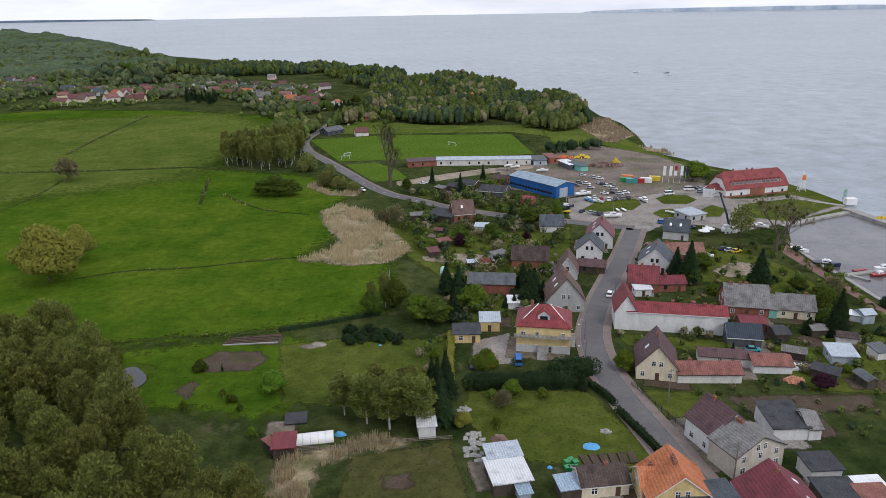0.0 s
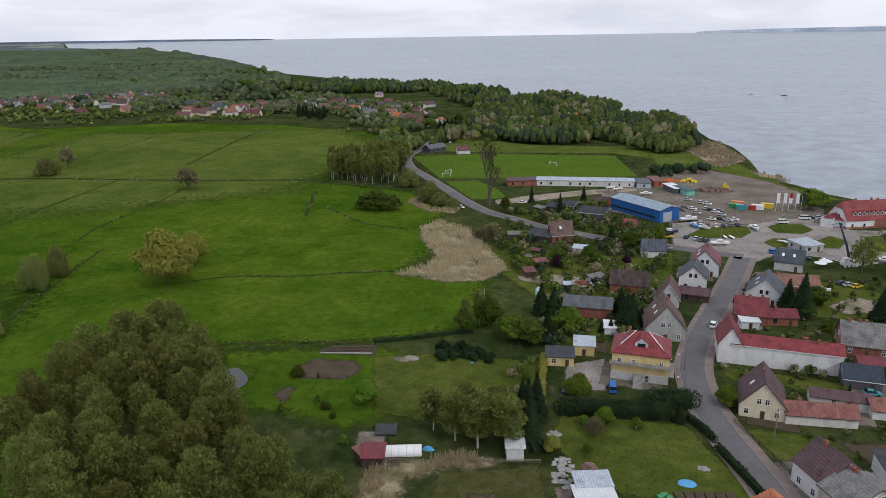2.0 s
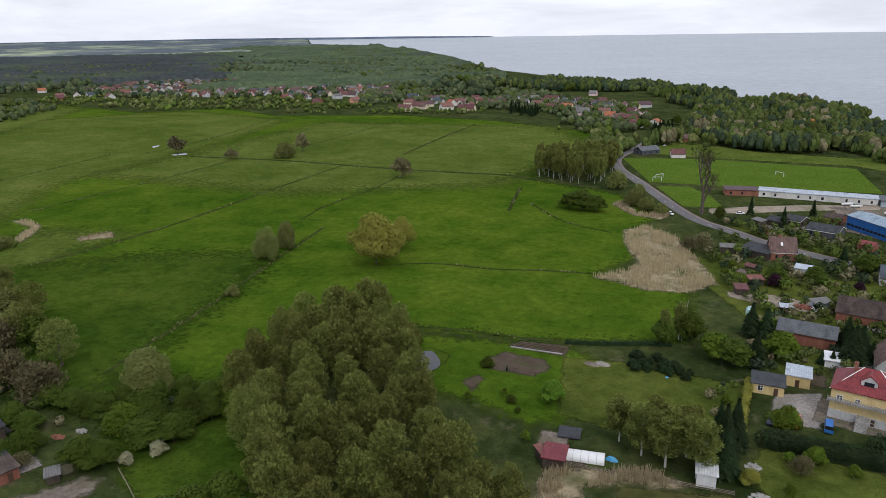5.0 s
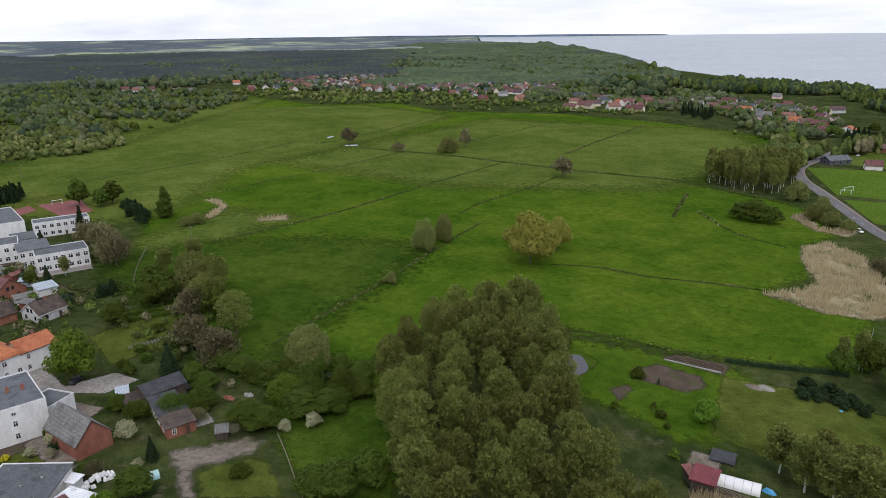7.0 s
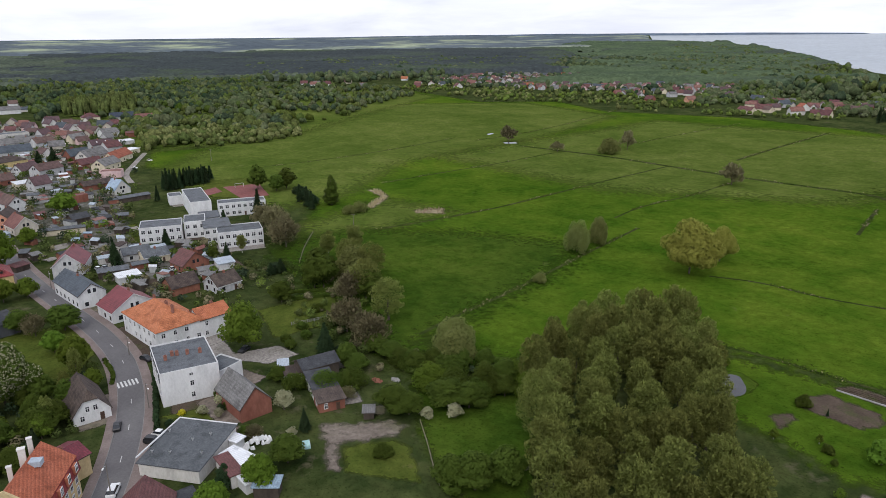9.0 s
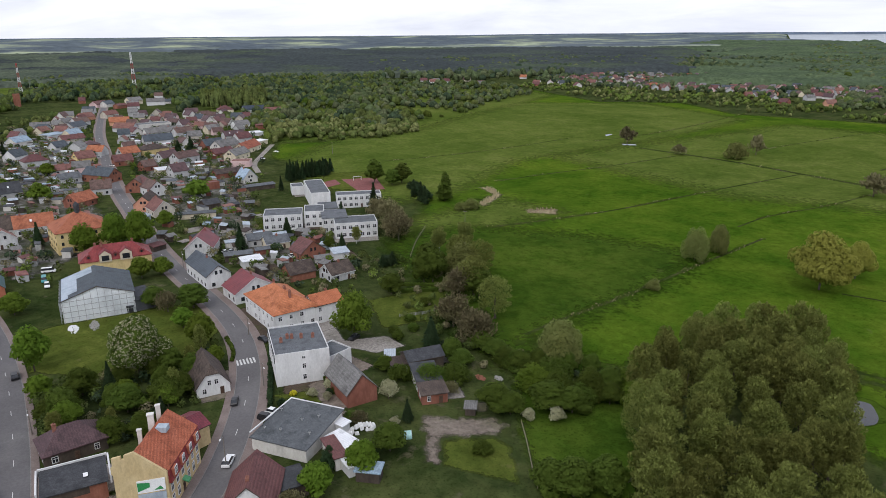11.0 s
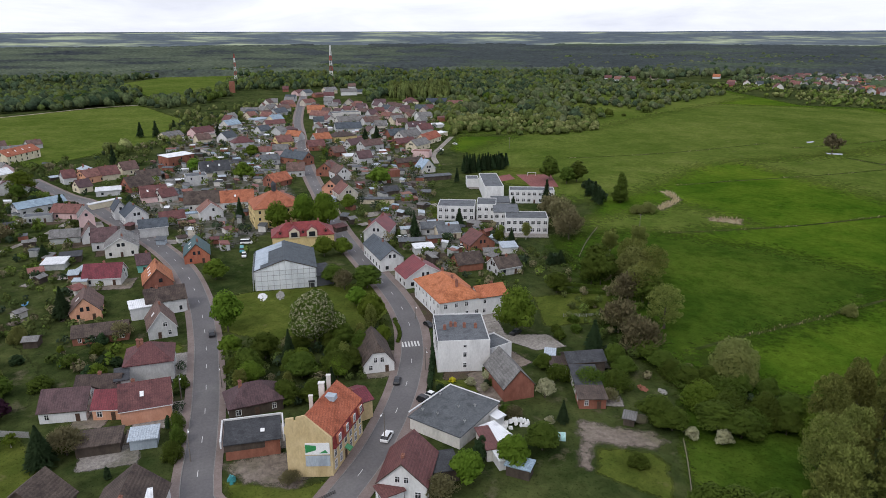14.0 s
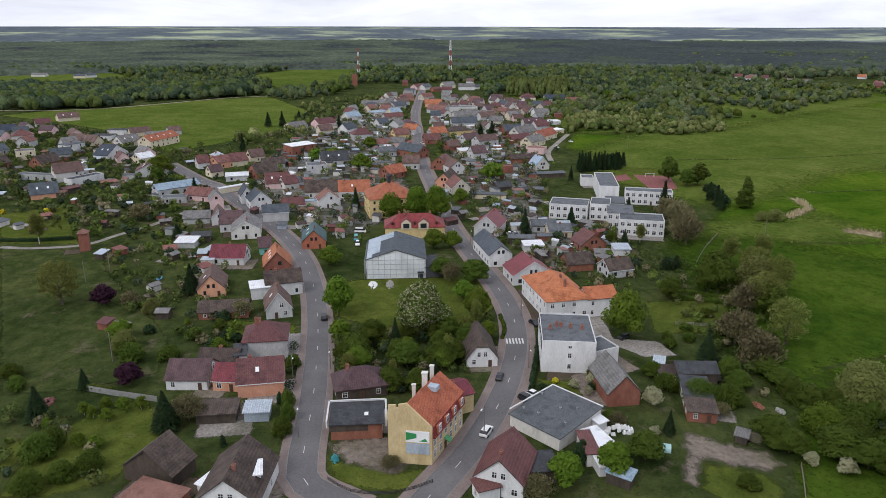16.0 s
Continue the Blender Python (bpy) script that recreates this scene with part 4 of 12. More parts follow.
def ground_rise(r):
    """The land and water curve up far out, so that their edge meets the horizon."""
    return 0.0 if r < 2400 else 66.0 * (r - 2400) / 2550


def woodland(name, label, kinds, spacing, poly, low, high, seed, sprays=26, size=2.3, room=None, category="woodland", slim=0.5):
    """A wood too large to count: every tree a cluster of sprays; one object for each foliage."""
    rng, nr = random.Random(seed), np.random.default_rng(seed)
    bins = {k: [] for k in kinds}
    for x, y in scatter(poly, spacing, rng, room):
        swell, stand = noise.noise(Vector((x / 70, y / 70, seed))), noise.noise(Vector((x / 38, y / 38, seed + 9.0)))
        if size > 1.25 and swell < -0.25:
            continue  # a clearing
        kind = kinds[int((stand + 0.5) * len(kinds) + rng.uniform(-0.9, 0.9)) % len(kinds)] if size > 1.25 else rng.choice(kinds)
        bins[kind].append((x, y, rng.uniform(low, high) * ((0.95 + 0.5 * swell) if size > 1.25 else 1.0)))
    for kind, trees in bins.items():
        if not trees:
            continue
        t = np.array(trees)
        h = t[:, 2]
        r = h * slim * nr.uniform(0.75, 1.15, len(t))
        base = np.array([ground_rise(math.hypot(a, b)) for a, b in t[:, :2]])
        if size > 1.25:  # steep-sided crowns that close to a canopy, ragged with sprays
            lift = nr.uniform(0.48, 0.56, len(t))
            lobes = [np.stack([t[:, 0], t[:, 1], base + h * lift, r * 0.95, r * nr.uniform(0.85, 1.1, len(t)), h * (1 - lift)], 1)]
            for k in range(1 if size < 2.6 else 0):
                a, q = nr.uniform(0, 6.3, len(t)), nr.uniform(0.3, 0.5, len(t))
                lobes.append(np.stack([t[:, 0] + np.cos(a) * r * 0.75, t[:, 1] + np.sin(a) * r * 0.75, base + h * q, r * 0.62, r * 0.62, h * q * 0.95], 1))
            lobes = np.concatenate(lobes)
            v, f, soft = lump_data(nr, lobes * np.array([1, 1, 1, 0.88, 0.88, 0.94]), 0.2, *((7, 4) if size < 1.95 else (6, 3)))
            v2, f2, soft2 = leaf_data(nr, lobes, len(t) * sprays * 2 // 5, size * 0.5, shell=0.96, loose=0.5, flat=0.2)
            v, f, soft = np.concatenate([v, v2]), np.concatenate([f, f2 + len(v)]), np.concatenate([soft, soft2])
        else:
            lobes = []
            for k in range(3):
                a = nr.uniform(0, 6.3, len(t))
                lobes.append(np.stack([t[:, 0] + np.cos(a) * r * 0.4, t[:, 1] + np.sin(a) * r * 0.4, base + h * nr.uniform(0.45, 0.75, len(t)), r * 0.75, r * 0.75, h * nr.uniform(0.22, 0.34, len(t))], 1))
            lobes.append(np.stack([t[:, 0], t[:, 1], base + h * 0.5, r * 0.85, r * 0.85, h * 0.46], 1))
            v, f, soft = leaf_data(nr, np.concatenate(lobes), int(sprays * 1.5) * len(t), size * 0.85, shell=0.75, loose=0.4, flat=0.3)
        v[:, 2] = np.maximum(v[:, 2], 0.1)
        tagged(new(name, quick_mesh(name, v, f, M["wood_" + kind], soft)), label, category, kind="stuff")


def hamlet(label, poly, spacing, seed, roofs, walls):
    """Houses too far off to tell apart: walls and roofs joined by colour."""
    rng = random.Random(seed)
    made = {}
    for x, y in scatter(poly, spacing, rng, 7.0, 0.35):
        w, d, he = rng.uniform(9, 14), rng.uniform(7.5, 10), rng.choice((3.0, 3.4, 4.6))
        hr, m = he + rng.uniform(3.2, 4.6), pose(x, y, 0, 0, 0, rng.uniform(0, 180))
        for key, (v, f) in (("roof_" + rng.choice(roofs), roof_shape("gable", w, d, he, hr, "x")), ("wall_" + rng.choice(walls), wall_shape("gable", w, d, he, hr, "x"))):
            vs, fs = made.setdefault(key, ([], []))
            k = len(vs)
            vs += [tuple(m @ Vector(p)) for p in v]
            fs += [[k + i for i in q] for q in f]
        TAKEN.append((x, y, 6.0))
    for key, (vs, fs) in made.items():
        tagged(new("far_houses", solid("far_houses", vs, fs, M[key])), label, "houses", kind="stuff")


def reeds(name, poly, spacing, h, seed, cover="leaf_reed", label="dry straw-coloured reeds", thick=0.35):
    """Upright tufts of stalks, each a bundle of thin blades."""
    rng, nr = random.Random(seed), np.random.default_rng(seed)
    spots = np.array([(x, y) for x, y in scatter(poly, spacing, rng) if noise.noise(Vector((x * 0.09, y * 0.09, seed))) + 0.7 * noise.noise(Vector((x * 0.35, y * 0.35, seed))) > -0.06])
    n = len(spots)
    c = np.repeat(spots, 3, 0) + nr.uniform(-0.7, 0.7, (3 * n, 2)) * spacing
    a = nr.uniform(0, 6.3, 3 * n)
    hh = h * nr.uniform(0.6, 1.15, 3 * n)
    dx, dy = np.cos(a) * thick * 0.7, np.sin(a) * thick * 0.7
    lx, ly = nr.normal(size=3 * n) * 0.12 * h, nr.normal(size=3 * n) * 0.12 * h
    z = np.zeros(3 * n)
    v = np.stack([np.stack([c[:, 0] - dx, c[:, 1] - dy, z], 1), np.stack([c[:, 0] + dx, c[:, 1] + dy, z], 1),
                  np.stack([c[:, 0] + dx * 0.5 + lx, c[:, 1] + dy * 0.5 + ly, hh], 1), np.stack([c[:, 0] - dx * 0.6 + lx, c[:, 1] - dy * 0.6 + ly, hh * 0.92], 1)], 1).reshape(-1, 3)
    tagged(new(name, quick_mesh(name, v, np.arange(12 * n).reshape(-1, 4), M[cover])), label, name.replace("_", " "), kind="stuff")


def ditch_sedge(points, width):
    """Dry and green tufts along a ditch."""
    rng = random.Random(int(abs(points[0][0]) * 10))
    line = smooth_line(points, 1.1)
    v, f = {"leaf_reed": [], "leaf_green": []}, {"leaf_reed": [], "leaf_green": []}
    for p in line:
        if noise.noise(Vector((p.x * 0.06, p.y * 0.06, 8.0))) < 0.02:
            continue
        for k in range(6):
            key = "leaf_reed" if rng.random() < 0.16 else "leaf_green"
            x, y, h = p.x + rng.uniform(-0.5, 0.5) * width + rng.uniform(-0.5, 0.5), p.y + rng.uniform(-0.5, 0.5) * width + rng.uniform(-0.5, 0.5), rng.uniform(0.25, 0.7)
            a, w = rng.uniform(0, 3.14), rng.uniform(0.08, 0.2)
            dx, dy = math.cos(a) * w, math.sin(a) * w
            n = len(v[key])
            v[key] += [(x - dx, y - dy, 0), (x + dx, y + dy, 0), (x + dx * 1.3 + rng.uniform(-0.2, 0.2), y + dy * 1.3, h), (x - dx * 1.3, y - dy * 1.3 + rng.uniform(-0.2, 0.2), h * 0.9)]
            f[key].append((n, n + 1, n + 2, n + 3))
    for key in v:
        if f[key]:
            tagged(new("sedge", quick_mesh("sedge", np.array(v[key]), np.array(f[key]), M[key])), "sedge tufts along a meadow ditch", "sedge", kind="stuff")


# ---- vehicles, boats, small built things ----
def side_profile(name, prof, half, mat, taper=0.0):
    """A side outline (x, z) given width; taper pulls the upper points in."""
    zs = [z for _, z in prof]
    lo, hi = min(zs), max(zs)
    v = []
    for s in (-1, 1):
        v += [(x, s * (half - taper * (z - lo) / (hi - lo)), z) for x, z in prof]
    n = len(prof)
    f = [list(range(n)), [n + i for i in range(n)][::-1]] + [[i, n + i, n + (i + 1) % n, (i + 1) % n] for i in range(n)]
    return solid(name, v, f, mat)


CAR_SHAPES = {
    "car": ([(-2.1, 0.3), (2.1, 0.3), (2.15, 0.62), (2.0, 0.78), (1.0, 0.92), (-1.95, 0.95), (-2.12, 0.7)], [(1.05, 0.9), (0.25, 1.42), (-1.2, 1.45), (-1.95, 0.93)], 0.86),
    "suv": ([(-2.2, 0.35), (2.2, 0.35), (2.25, 0.75), (2.05, 0.98), (1.05, 1.08), (-2.1, 1.1), (-2.22, 0.8)], [(1.1, 1.06), (0.4, 1.66), (-1.75, 1.68), (-2.12, 1.08)], 0.93),
    "van": ([(-2.6, 0.35), (2.55, 0.35), (2.6, 0.85), (2.2, 1.15), (1.95, 1.2), (-2.6, 1.2)], [(2.0, 1.18), (1.35, 2.0), (-2.55, 2.05), (-2.58, 1.18)], 0.98),
}
CAR_PARTS = {}
for kind_, (low_, cab_, half_) in CAR_SHAPES.items():
    top_ = [(x * 0.96, z) for x, z in cab_[1:3]]
    z_ = max(z for _, z in cab_)
    CAR_PARTS[kind_] = (low_, side_profile("cabin", cab_, half_ - 0.04, M["glass"], 0.16), (min(x for x, _ in top_), max(x for x, _ in top_), z_, half_ - 0.2))
WHEEL_V, WHEEL_F = tube_data([(0, 0, -0.1), (0, 0, -0.09), (0, 0, 0.09), (0, 0, 0.1)], [0.24, 0.32, 0.32, 0.24], 12)
WHEEL = solid("wheel", WHEEL_V, WHEEL_F + [list(range(12))[::-1], list(range(36, 48))], M["black"])
BODY = {}


def car(x, y, rot, paint="silver", kind="car", z=0.06, group="parked cars"):
    low, cabin, (x0, x1, zr, hw) = CAR_PARTS[kind]
    if (paint, kind) not in BODY:
        BODY[paint, kind] = (side_profile("body", low, CAR_SHAPES[kind][2], M["paint_" + paint], 0.05), block_mesh("car_roof", [(x0, x1, -hw, hw, zr - 0.03, zr + 0.03)], M["paint_" + paint]))
    words = {"car": "hatchback", "suv": "off-road car", "van": "panel van"}[kind]
    top = thing("car" if kind != "van" else "van", f"{paint.replace('darkblue', 'dark blue')} {words} standing on the ground", "car" if kind != "van" else "van", pose(x, y, z, 0, 0, rot), group)
    b, r = BODY[paint, kind]
    part("body", b, top)
    part("roof", r, part("cabin", cabin, top, "dark glazed car cabin"))
    for sx in (-1.35, 1.35):
        for sy in (-1, 1):
            part("wheel", WHEEL, top, "", pose(sx, sy * (CAR_SHAPES[kind][2] - 0.08), 0.3, 90, 0, 0))
    TAKEN.append((x, y, 2.0))
    return top


def boat(x, y, rot, length=7.0, hull="white", mast=0.0, z=0.0, cabin=True, label=""):
    """A boat with a pointed bow; ashore it stands on a low cradle."""
    n, L, B, D = 9, length, length * 0.17, length * 0.14
    v, f = [], []
    for i in range(n):
        t = i / (n - 1)
        w = B * math.sin(math.pi * (0.18 + 0.82 * (1 - t)) ** 0.9) if t > 0.45 else B * (0.8 + 0.2 * t / 0.45)
        w = max(0.02, B * (1 - max(0, (t - 0.35) / 0.65) ** 2.2)) * (0.86 if t < 0.12 else 1)
        xx, deck = (t - 0.5) * L, D * (1 + 0.35 * t * t)
        v += [(xx, -w, deck), (xx, -w * 0.75, D * 0.35), (xx, 0, 0), (xx, w * 0.75, D * 0.35), (xx, w, deck)]
        if i:
            k = 5 * i - 5
            f += [[k + j, k + j + 1, k + 6 + j, k + 5 + j] for j in range(4)] + [[k + 4, k, k + 5, k + 9]]
    f += [[0, 1, 2, 3, 4]]
    base = z + (0.5 if z >= 0 else 0.0)
    top = thing("boat", label or f"{hull} boat {'standing on a cradle ashore' if z >= 0 else 'lying in the harbour'}", "boat", pose(x, y, base, 0, 0, rot), "boats")
    part("hull", solid("hull", v, f, M["paint_" + hull]), top)
    if cabin:
        c = part("cabin", block_mesh("cabin", [(-L * 0.18, L * 0.14, -B * 0.6, B * 0.6, D, D * 1.75), (-L * 0.12, L * 0.09, -B * 0.55, B * 0.55, D * 1.75, D * 1.95)], M["white"]), top)
        part("window", block_mesh("cabin_window", [(-L * 0.14, L * 0.145, -B * 0.62, B * 0.62, D * 1.3, D * 1.6)], M["glass"]), c)
    if mast:
        part("mast", tubes_mesh("mast", [([(0, 0, D), (0, 0, mast)], [0.09, 0.05]), ([(0, 0, D * 2.4), (-L * 0.42, 0, D * 2.5)], [0.06, 0.05])], M["steel"]), top)
    if z >= 0:
        part("cradle", block_mesh("cradle", [(-L * 0.3, -L * 0.26, -B * 0.8, B * 0.8, -0.5, 0.35), (L * 0.2, L * 0.24, -B * 0.7, B * 0.7, -0.5, 0.35)], M["pole"]), top)
    return top


def hedge(points, width, height, foliage="dark", seed=1, label="clipped evergreen garden hedge"):
    """A dense clipped hedge along a line: a core with sprays all over it."""
    line = smooth_line(points, 1.2)
    nr = np.random.default_rng(seed)
    lobes = [(p.x + nr.uniform(-0.1, 0.1) * width, p.y + nr.uniform(-0.1, 0.1) * width, height * 0.48, width * nr.uniform(0.45, 0.6), width * nr.uniform(0.45, 0.6), height * nr.uniform(0.46, 0.62)) for p in line]
    v, f, soft = leaf_data(nr, lobes, int(len(line) * 90 * max(1.0, width * height / 5)), 0.4, shell=0.75, flat=0.5)
    v[:, 2] = np.maximum(v[:, 2], 0.02)
    core = strip("core", "leaf_" + foliage, line, -width * 0.33, width * 0.33, 0.0, top=height * 0.75, kind="")
    top = thing("hedge", label, "hedge", Matrix.Identity(4))
    core.parent = top
    part("foliage", quick_mesh("foliage", v, f, M["leaf_" + foliage], soft), top)
    TAKEN.extend((p.x, p.y, width) for p in line[::2])


def fence(points, height=1.3, cover="fence", gap=2.4, label="weathered wooden garden fence", solid_panel=False):
    """Posts and rails (or plates) along a line."""
    line = smooth_line(points, gap)
    top = thing("fence", label, "fence", Matrix.Identity(4))
    post = block_mesh("post", [(-0.06, 0.06, -0.06, 0.06, -0.2, height)], M[cover])
    for p in line:
        part("post", post, top, "", pose(p.x, p.y, 0))
    rows = [(0.05, height - 0.05)] if solid_panel else [(height * 0.25, height * 0.25 + 0.1), (height * 0.55, height * 0.55 + 0.1), (height * 0.85, height * 0.85 + 0.1)]
    for lo, hi in rows:
        s = strip("rail" if not solid_panel else "panel", cover, line, -0.03, 0.03, lo, top=hi, kind="")
        s.parent = top


LAMP_ARM = tubes_mesh("arm", [([(0, 0, 7.6), (0, -0.8, 8.1), (0, -1.7, 8.2)], [0.05, 0.05, 0.04])], M["steel"])


def pole(x, y, h=8.0, rot=0, lamp=False, wood=True):
    name = "street_lamp" if lamp else "utility_pole"
    top = thing(name, "grey concrete street lamp with curved arm" if lamp else "grey timber utility pole with crossarm", "lamp post" if lamp else "pole", pose(x, y, 0, 0, 0, rot))
    part("pole", tubes_mesh("pole", [([(0, 0, -0.3), (0, 0, h)], [0.16, 0.1])], M["pole"]), top)
    if lamp:
        part("lamp_head", block_mesh("lamp_head", [(-0.14, 0.14, -2.2, -1.6, h + 0.1, h + 0.28)], M["white"]), part("arm", LAMP_ARM, top, "", Matrix.Diagonal((1, 1, h / 8.0, 1))))
    else:
        part("crossarm", block_mesh("crossarm", [(-0.9, 0.9, -0.06, 0.06, h - 0.5, h - 0.38), (-0.8, -0.7, -0.05, 0.05, h - 0.38, h - 0.18), (0.7, 0.8, -0.05, 0.05, h - 0.38, h - 0.18), (-0.05, 0.05, -0.05, 0.05, h - 0.38, h - 0.18)], M["pole"]), top)


def lattice(name, x, y, h, base, label, bands, category, top_size=0.3):
    """A four-legged lattice tower in coloured bands."""
    top = thing(name, label, category, pose(x, y, 0))
    n = len(bands)
    for k, colour in enumerate(bands):
        z0, z1 = h * k / n, h * (k + 1) / n
        lines, steps = [], 2
        for j in range(steps):
            a, b = z0 + (z1 - z0) * j / steps, z0 + (z1 - z0) * (j + 1) / steps
            wa, wb = base / 2 + (top_size - base) / 2 * a / h, base / 2 + (top_size - base) / 2 * b / h
            c = [(-1, -1), (1, -1), (1, 1), (-1, 1)]
            for (p, q), (r, s) in zip(c, c[1:] + c[:1]):
                lines.append(([(p * wa, q * wa, a), (p * wb, q * wb, b)], [base * 0.045] * 2))
                lines.append(([(p * wa, q * wa, a), (r * wb, s * wb, b)], [base * 0.028] * 2))
                lines.append(([(r * wa, s * wa, a), (p * wb, q * wb, b)], [base * 0.028] * 2))
        part("section", tubes_mesh("section", lines, M["paint_" + colour], 4), top, f"{colour} painted lattice section")
    return top


def goal(x, y, rot, w=7.3, h=2.4):
    top = thing("football_goal", "white tubular football goal on the grass", "goal", pose(x, y, 0.05, 0, 0, rot), "football goals")
    part("frame", tubes_mesh("frame", [([(-w / 2, 0, 0), (-w / 2, 0, h)], [0.1, 0.1]), ([(w / 2, 0, 0), (w / 2, 0, h)], [0.1, 0.1]), ([(-w / 2, 1.6, 0), (-w / 2, 0.2, h)], [0.05, 0.05]), ([(w / 2, 1.6, 0), (w / 2, 0.2, h)], [0.05, 0.05])], M["white"]), top)
    part("crossbar", block_mesh("crossbar", [(-w / 2, w / 2, -0.09, 0.09, h - 0.09, h + 0.09)], M["white"]), top)


def tunnel(x, y, rot, length, r, paint, label):
    """A half-round garden tunnel under sheeting."""
    n, v, f = 10, [], []
    for s in (-length / 2, length / 2):
        v += [(s, -r * math.cos(math.pi * i / n), r * 1.05 * math.sin(math.pi * i / n)) for i in range(n + 1)]
    f = [[i, i + 1, n + 2 + i, n + 1 + i][::-1] for i in range(n)] + [list(range(n + 1)), list(range(n + 1, 2 * n + 2))[::-1]]
    top = thing("polytunnel", label, "greenhouse", pose(x, y, 0, 0, 0, rot))
    part("cover", solid("cover", v, f, M["paint_" + paint]), top)
    hoops = [([(s, -r * 1.02 * math.cos(math.pi * i / n), r * 1.08 * math.sin(math.pi * i / n)) for i in range(n + 1)], [0.04] * (n + 1)) for s in np.linspace(-length / 2, length / 2, 6)]
    for h in hoops:
        part("hoop", tubes_mesh("hoop", [h], M["steel"], 4), top)
    TAKEN.append((x, y, length / 2))


def heap(name, x, y, w, d, h, cover, label, category, seed=0, n=60):
    """A heap: sheets and loose ground lie in one lumpy mound, rubble in angular lumps of uneven size."""
    if name in ("tarpaulin", "covered_boat", "car_cover") or cover in ("gravel", "dirt", "soil", "sand"):
        v, f, m = [], [], 18
        for i in range(7):
            k = i / 6
            for j in range(m):
                a = 6.2832 * j / m
                r = k * (1 + 0.22 * noise.noise(Vector((math.cos(a) * 1.3, math.sin(a) * 1.3, x + seed))))
                z = h * (1 - k ** 2.6) * (0.85 + 0.4 * noise.noise(Vector((math.cos(a) * k * 2.2, math.sin(a) * k * 2.2, y + seed))))
                v.append((math.cos(a) * r * w / 2, math.sin(a) * r * d / 2, max(0.0, z) if i < 6 else -0.02))
        f = [[i * m + j, (i + 1) * m + j, (i + 1) * m + (j + 1) % m, i * m + (j + 1) % m] for i in range(6) for j in range(m)]
        thing(name, label, category, pose(x, y, 0.02), mesh=solid(name, v, f, M[cover]))
        return
    rng = random.Random(seed + int(x * 3 + y))
    v, f = [], []
    for i in range(n):
        a, k = rng.uniform(0, 6.3), math.sqrt(rng.random())
        cx, cy, s = math.cos(a) * k * w / 2, math.sin(a) * k * d / 2, rng.uniform(0.06, 0.17) * min(w, d)
        cz = h * (1 - k) * rng.uniform(0.5, 1.0)
        q = len(v)
        for dx, dy, dz in ((-1, -1, 0), (1, -1, 0), (1, 1, 0), (-1, 1, 0), (-0.6, -0.6, 1), (0.6, -0.6, 1), (0.6, 0.6, 1), (-0.6, 0.6, 1)):
            v.append((cx + dx * s * rng.uniform(0.6, 1), cy + dy * s * rng.uniform(0.6, 1), max(0, cz - 0.1) + dz * h * rng.uniform(0.25, 0.5)))
        f += [[q + j for j in c] for c in ((4, 5, 6, 7), (0, 1, 5, 4), (1, 2, 6, 5), (2, 3, 7, 6), (3, 0, 4, 7))]
    thing(name, label, category, pose(x, y, 0.02), mesh=solid(name, v, f, M[cover]), kind="stuff")


def prism(name, cover, poly, z0, z1, label, category):
    n = len(poly)
    if sum(a[0] * b[1] - b[0] * a[1] for a, b in zip(poly, poly[1:] + poly[:1])) < 0:
        poly = poly[::-1]
    v = [(x, y, z0) for x, y in poly] + [(x, y, z1) for x, y in poly]
    f = [list(range(n, 2 * n))] + [[i, (i + 1) % n, n + (i + 1) % n, n + i] for i in range(n)]
    return tagged(new(name, solid(name, v, f, M[cover])), label, category, kind="structure")


def dormers(top, n, run, y, z, w=1.6, h=1.5, depth=2.2, roof="crimson", wall="white", turn=0, start=-0.5):
    """Small gabled dormers in a row on the front slope (local x along the row, front to -y)."""
    for i in range(n):
        a = run * (start + (i + 0.5) / n)
        m = pose(0, 0, 0, 0, 0, turn) @ pose(a, y, z)
        d = part("dormer", solid("dormer", *wall_shape("gable", w, depth, h, h + w * 0.4, "y"), M["wall_" + wall]), top, "small roof dormer", m)
        part("dormer_roof", solid("dormer_roof", *roof_shape("gable", w, depth, h, h + w * 0.4, "y", 0.15), M["roof_" + roof]), d)
        part("window", FAR_WINDOW, d, "", pose(0, -depth / 2 - 0.03, 0.25) @ Matrix.Diagonal((w * 0.6, 1, h * 0.6, 1)))


def flag(x, y, h, colours, rot=0):
    top = thing("flagpole", f"tall white flagpole with {' and '.join(colours)} banner", "flag", pose(x, y, 0, 0, 0, rot), "flags by the square")
    part("pole", tubes_mesh("pole", [([(0, 0, 0), (0, 0, h)], [0.08, 0.05])], M["white"]), top)
    k = len(colours)
    for i, c in enumerate(colours):
        z1, z0 = h - 0.2 - i * h * 0.55 / k, h - 0.2 - (i + 1) * h * 0.55 / k
        v = [(0.06 + 0.28 * j, 0.12 * math.sin(j * 1.3), z) for z in (z0, z1) for j in range(6)]
        part("banner", solid("banner", v, [[j, j + 1, j + 7, j + 6] for j in range(5)], M["paint_" + c]), top)


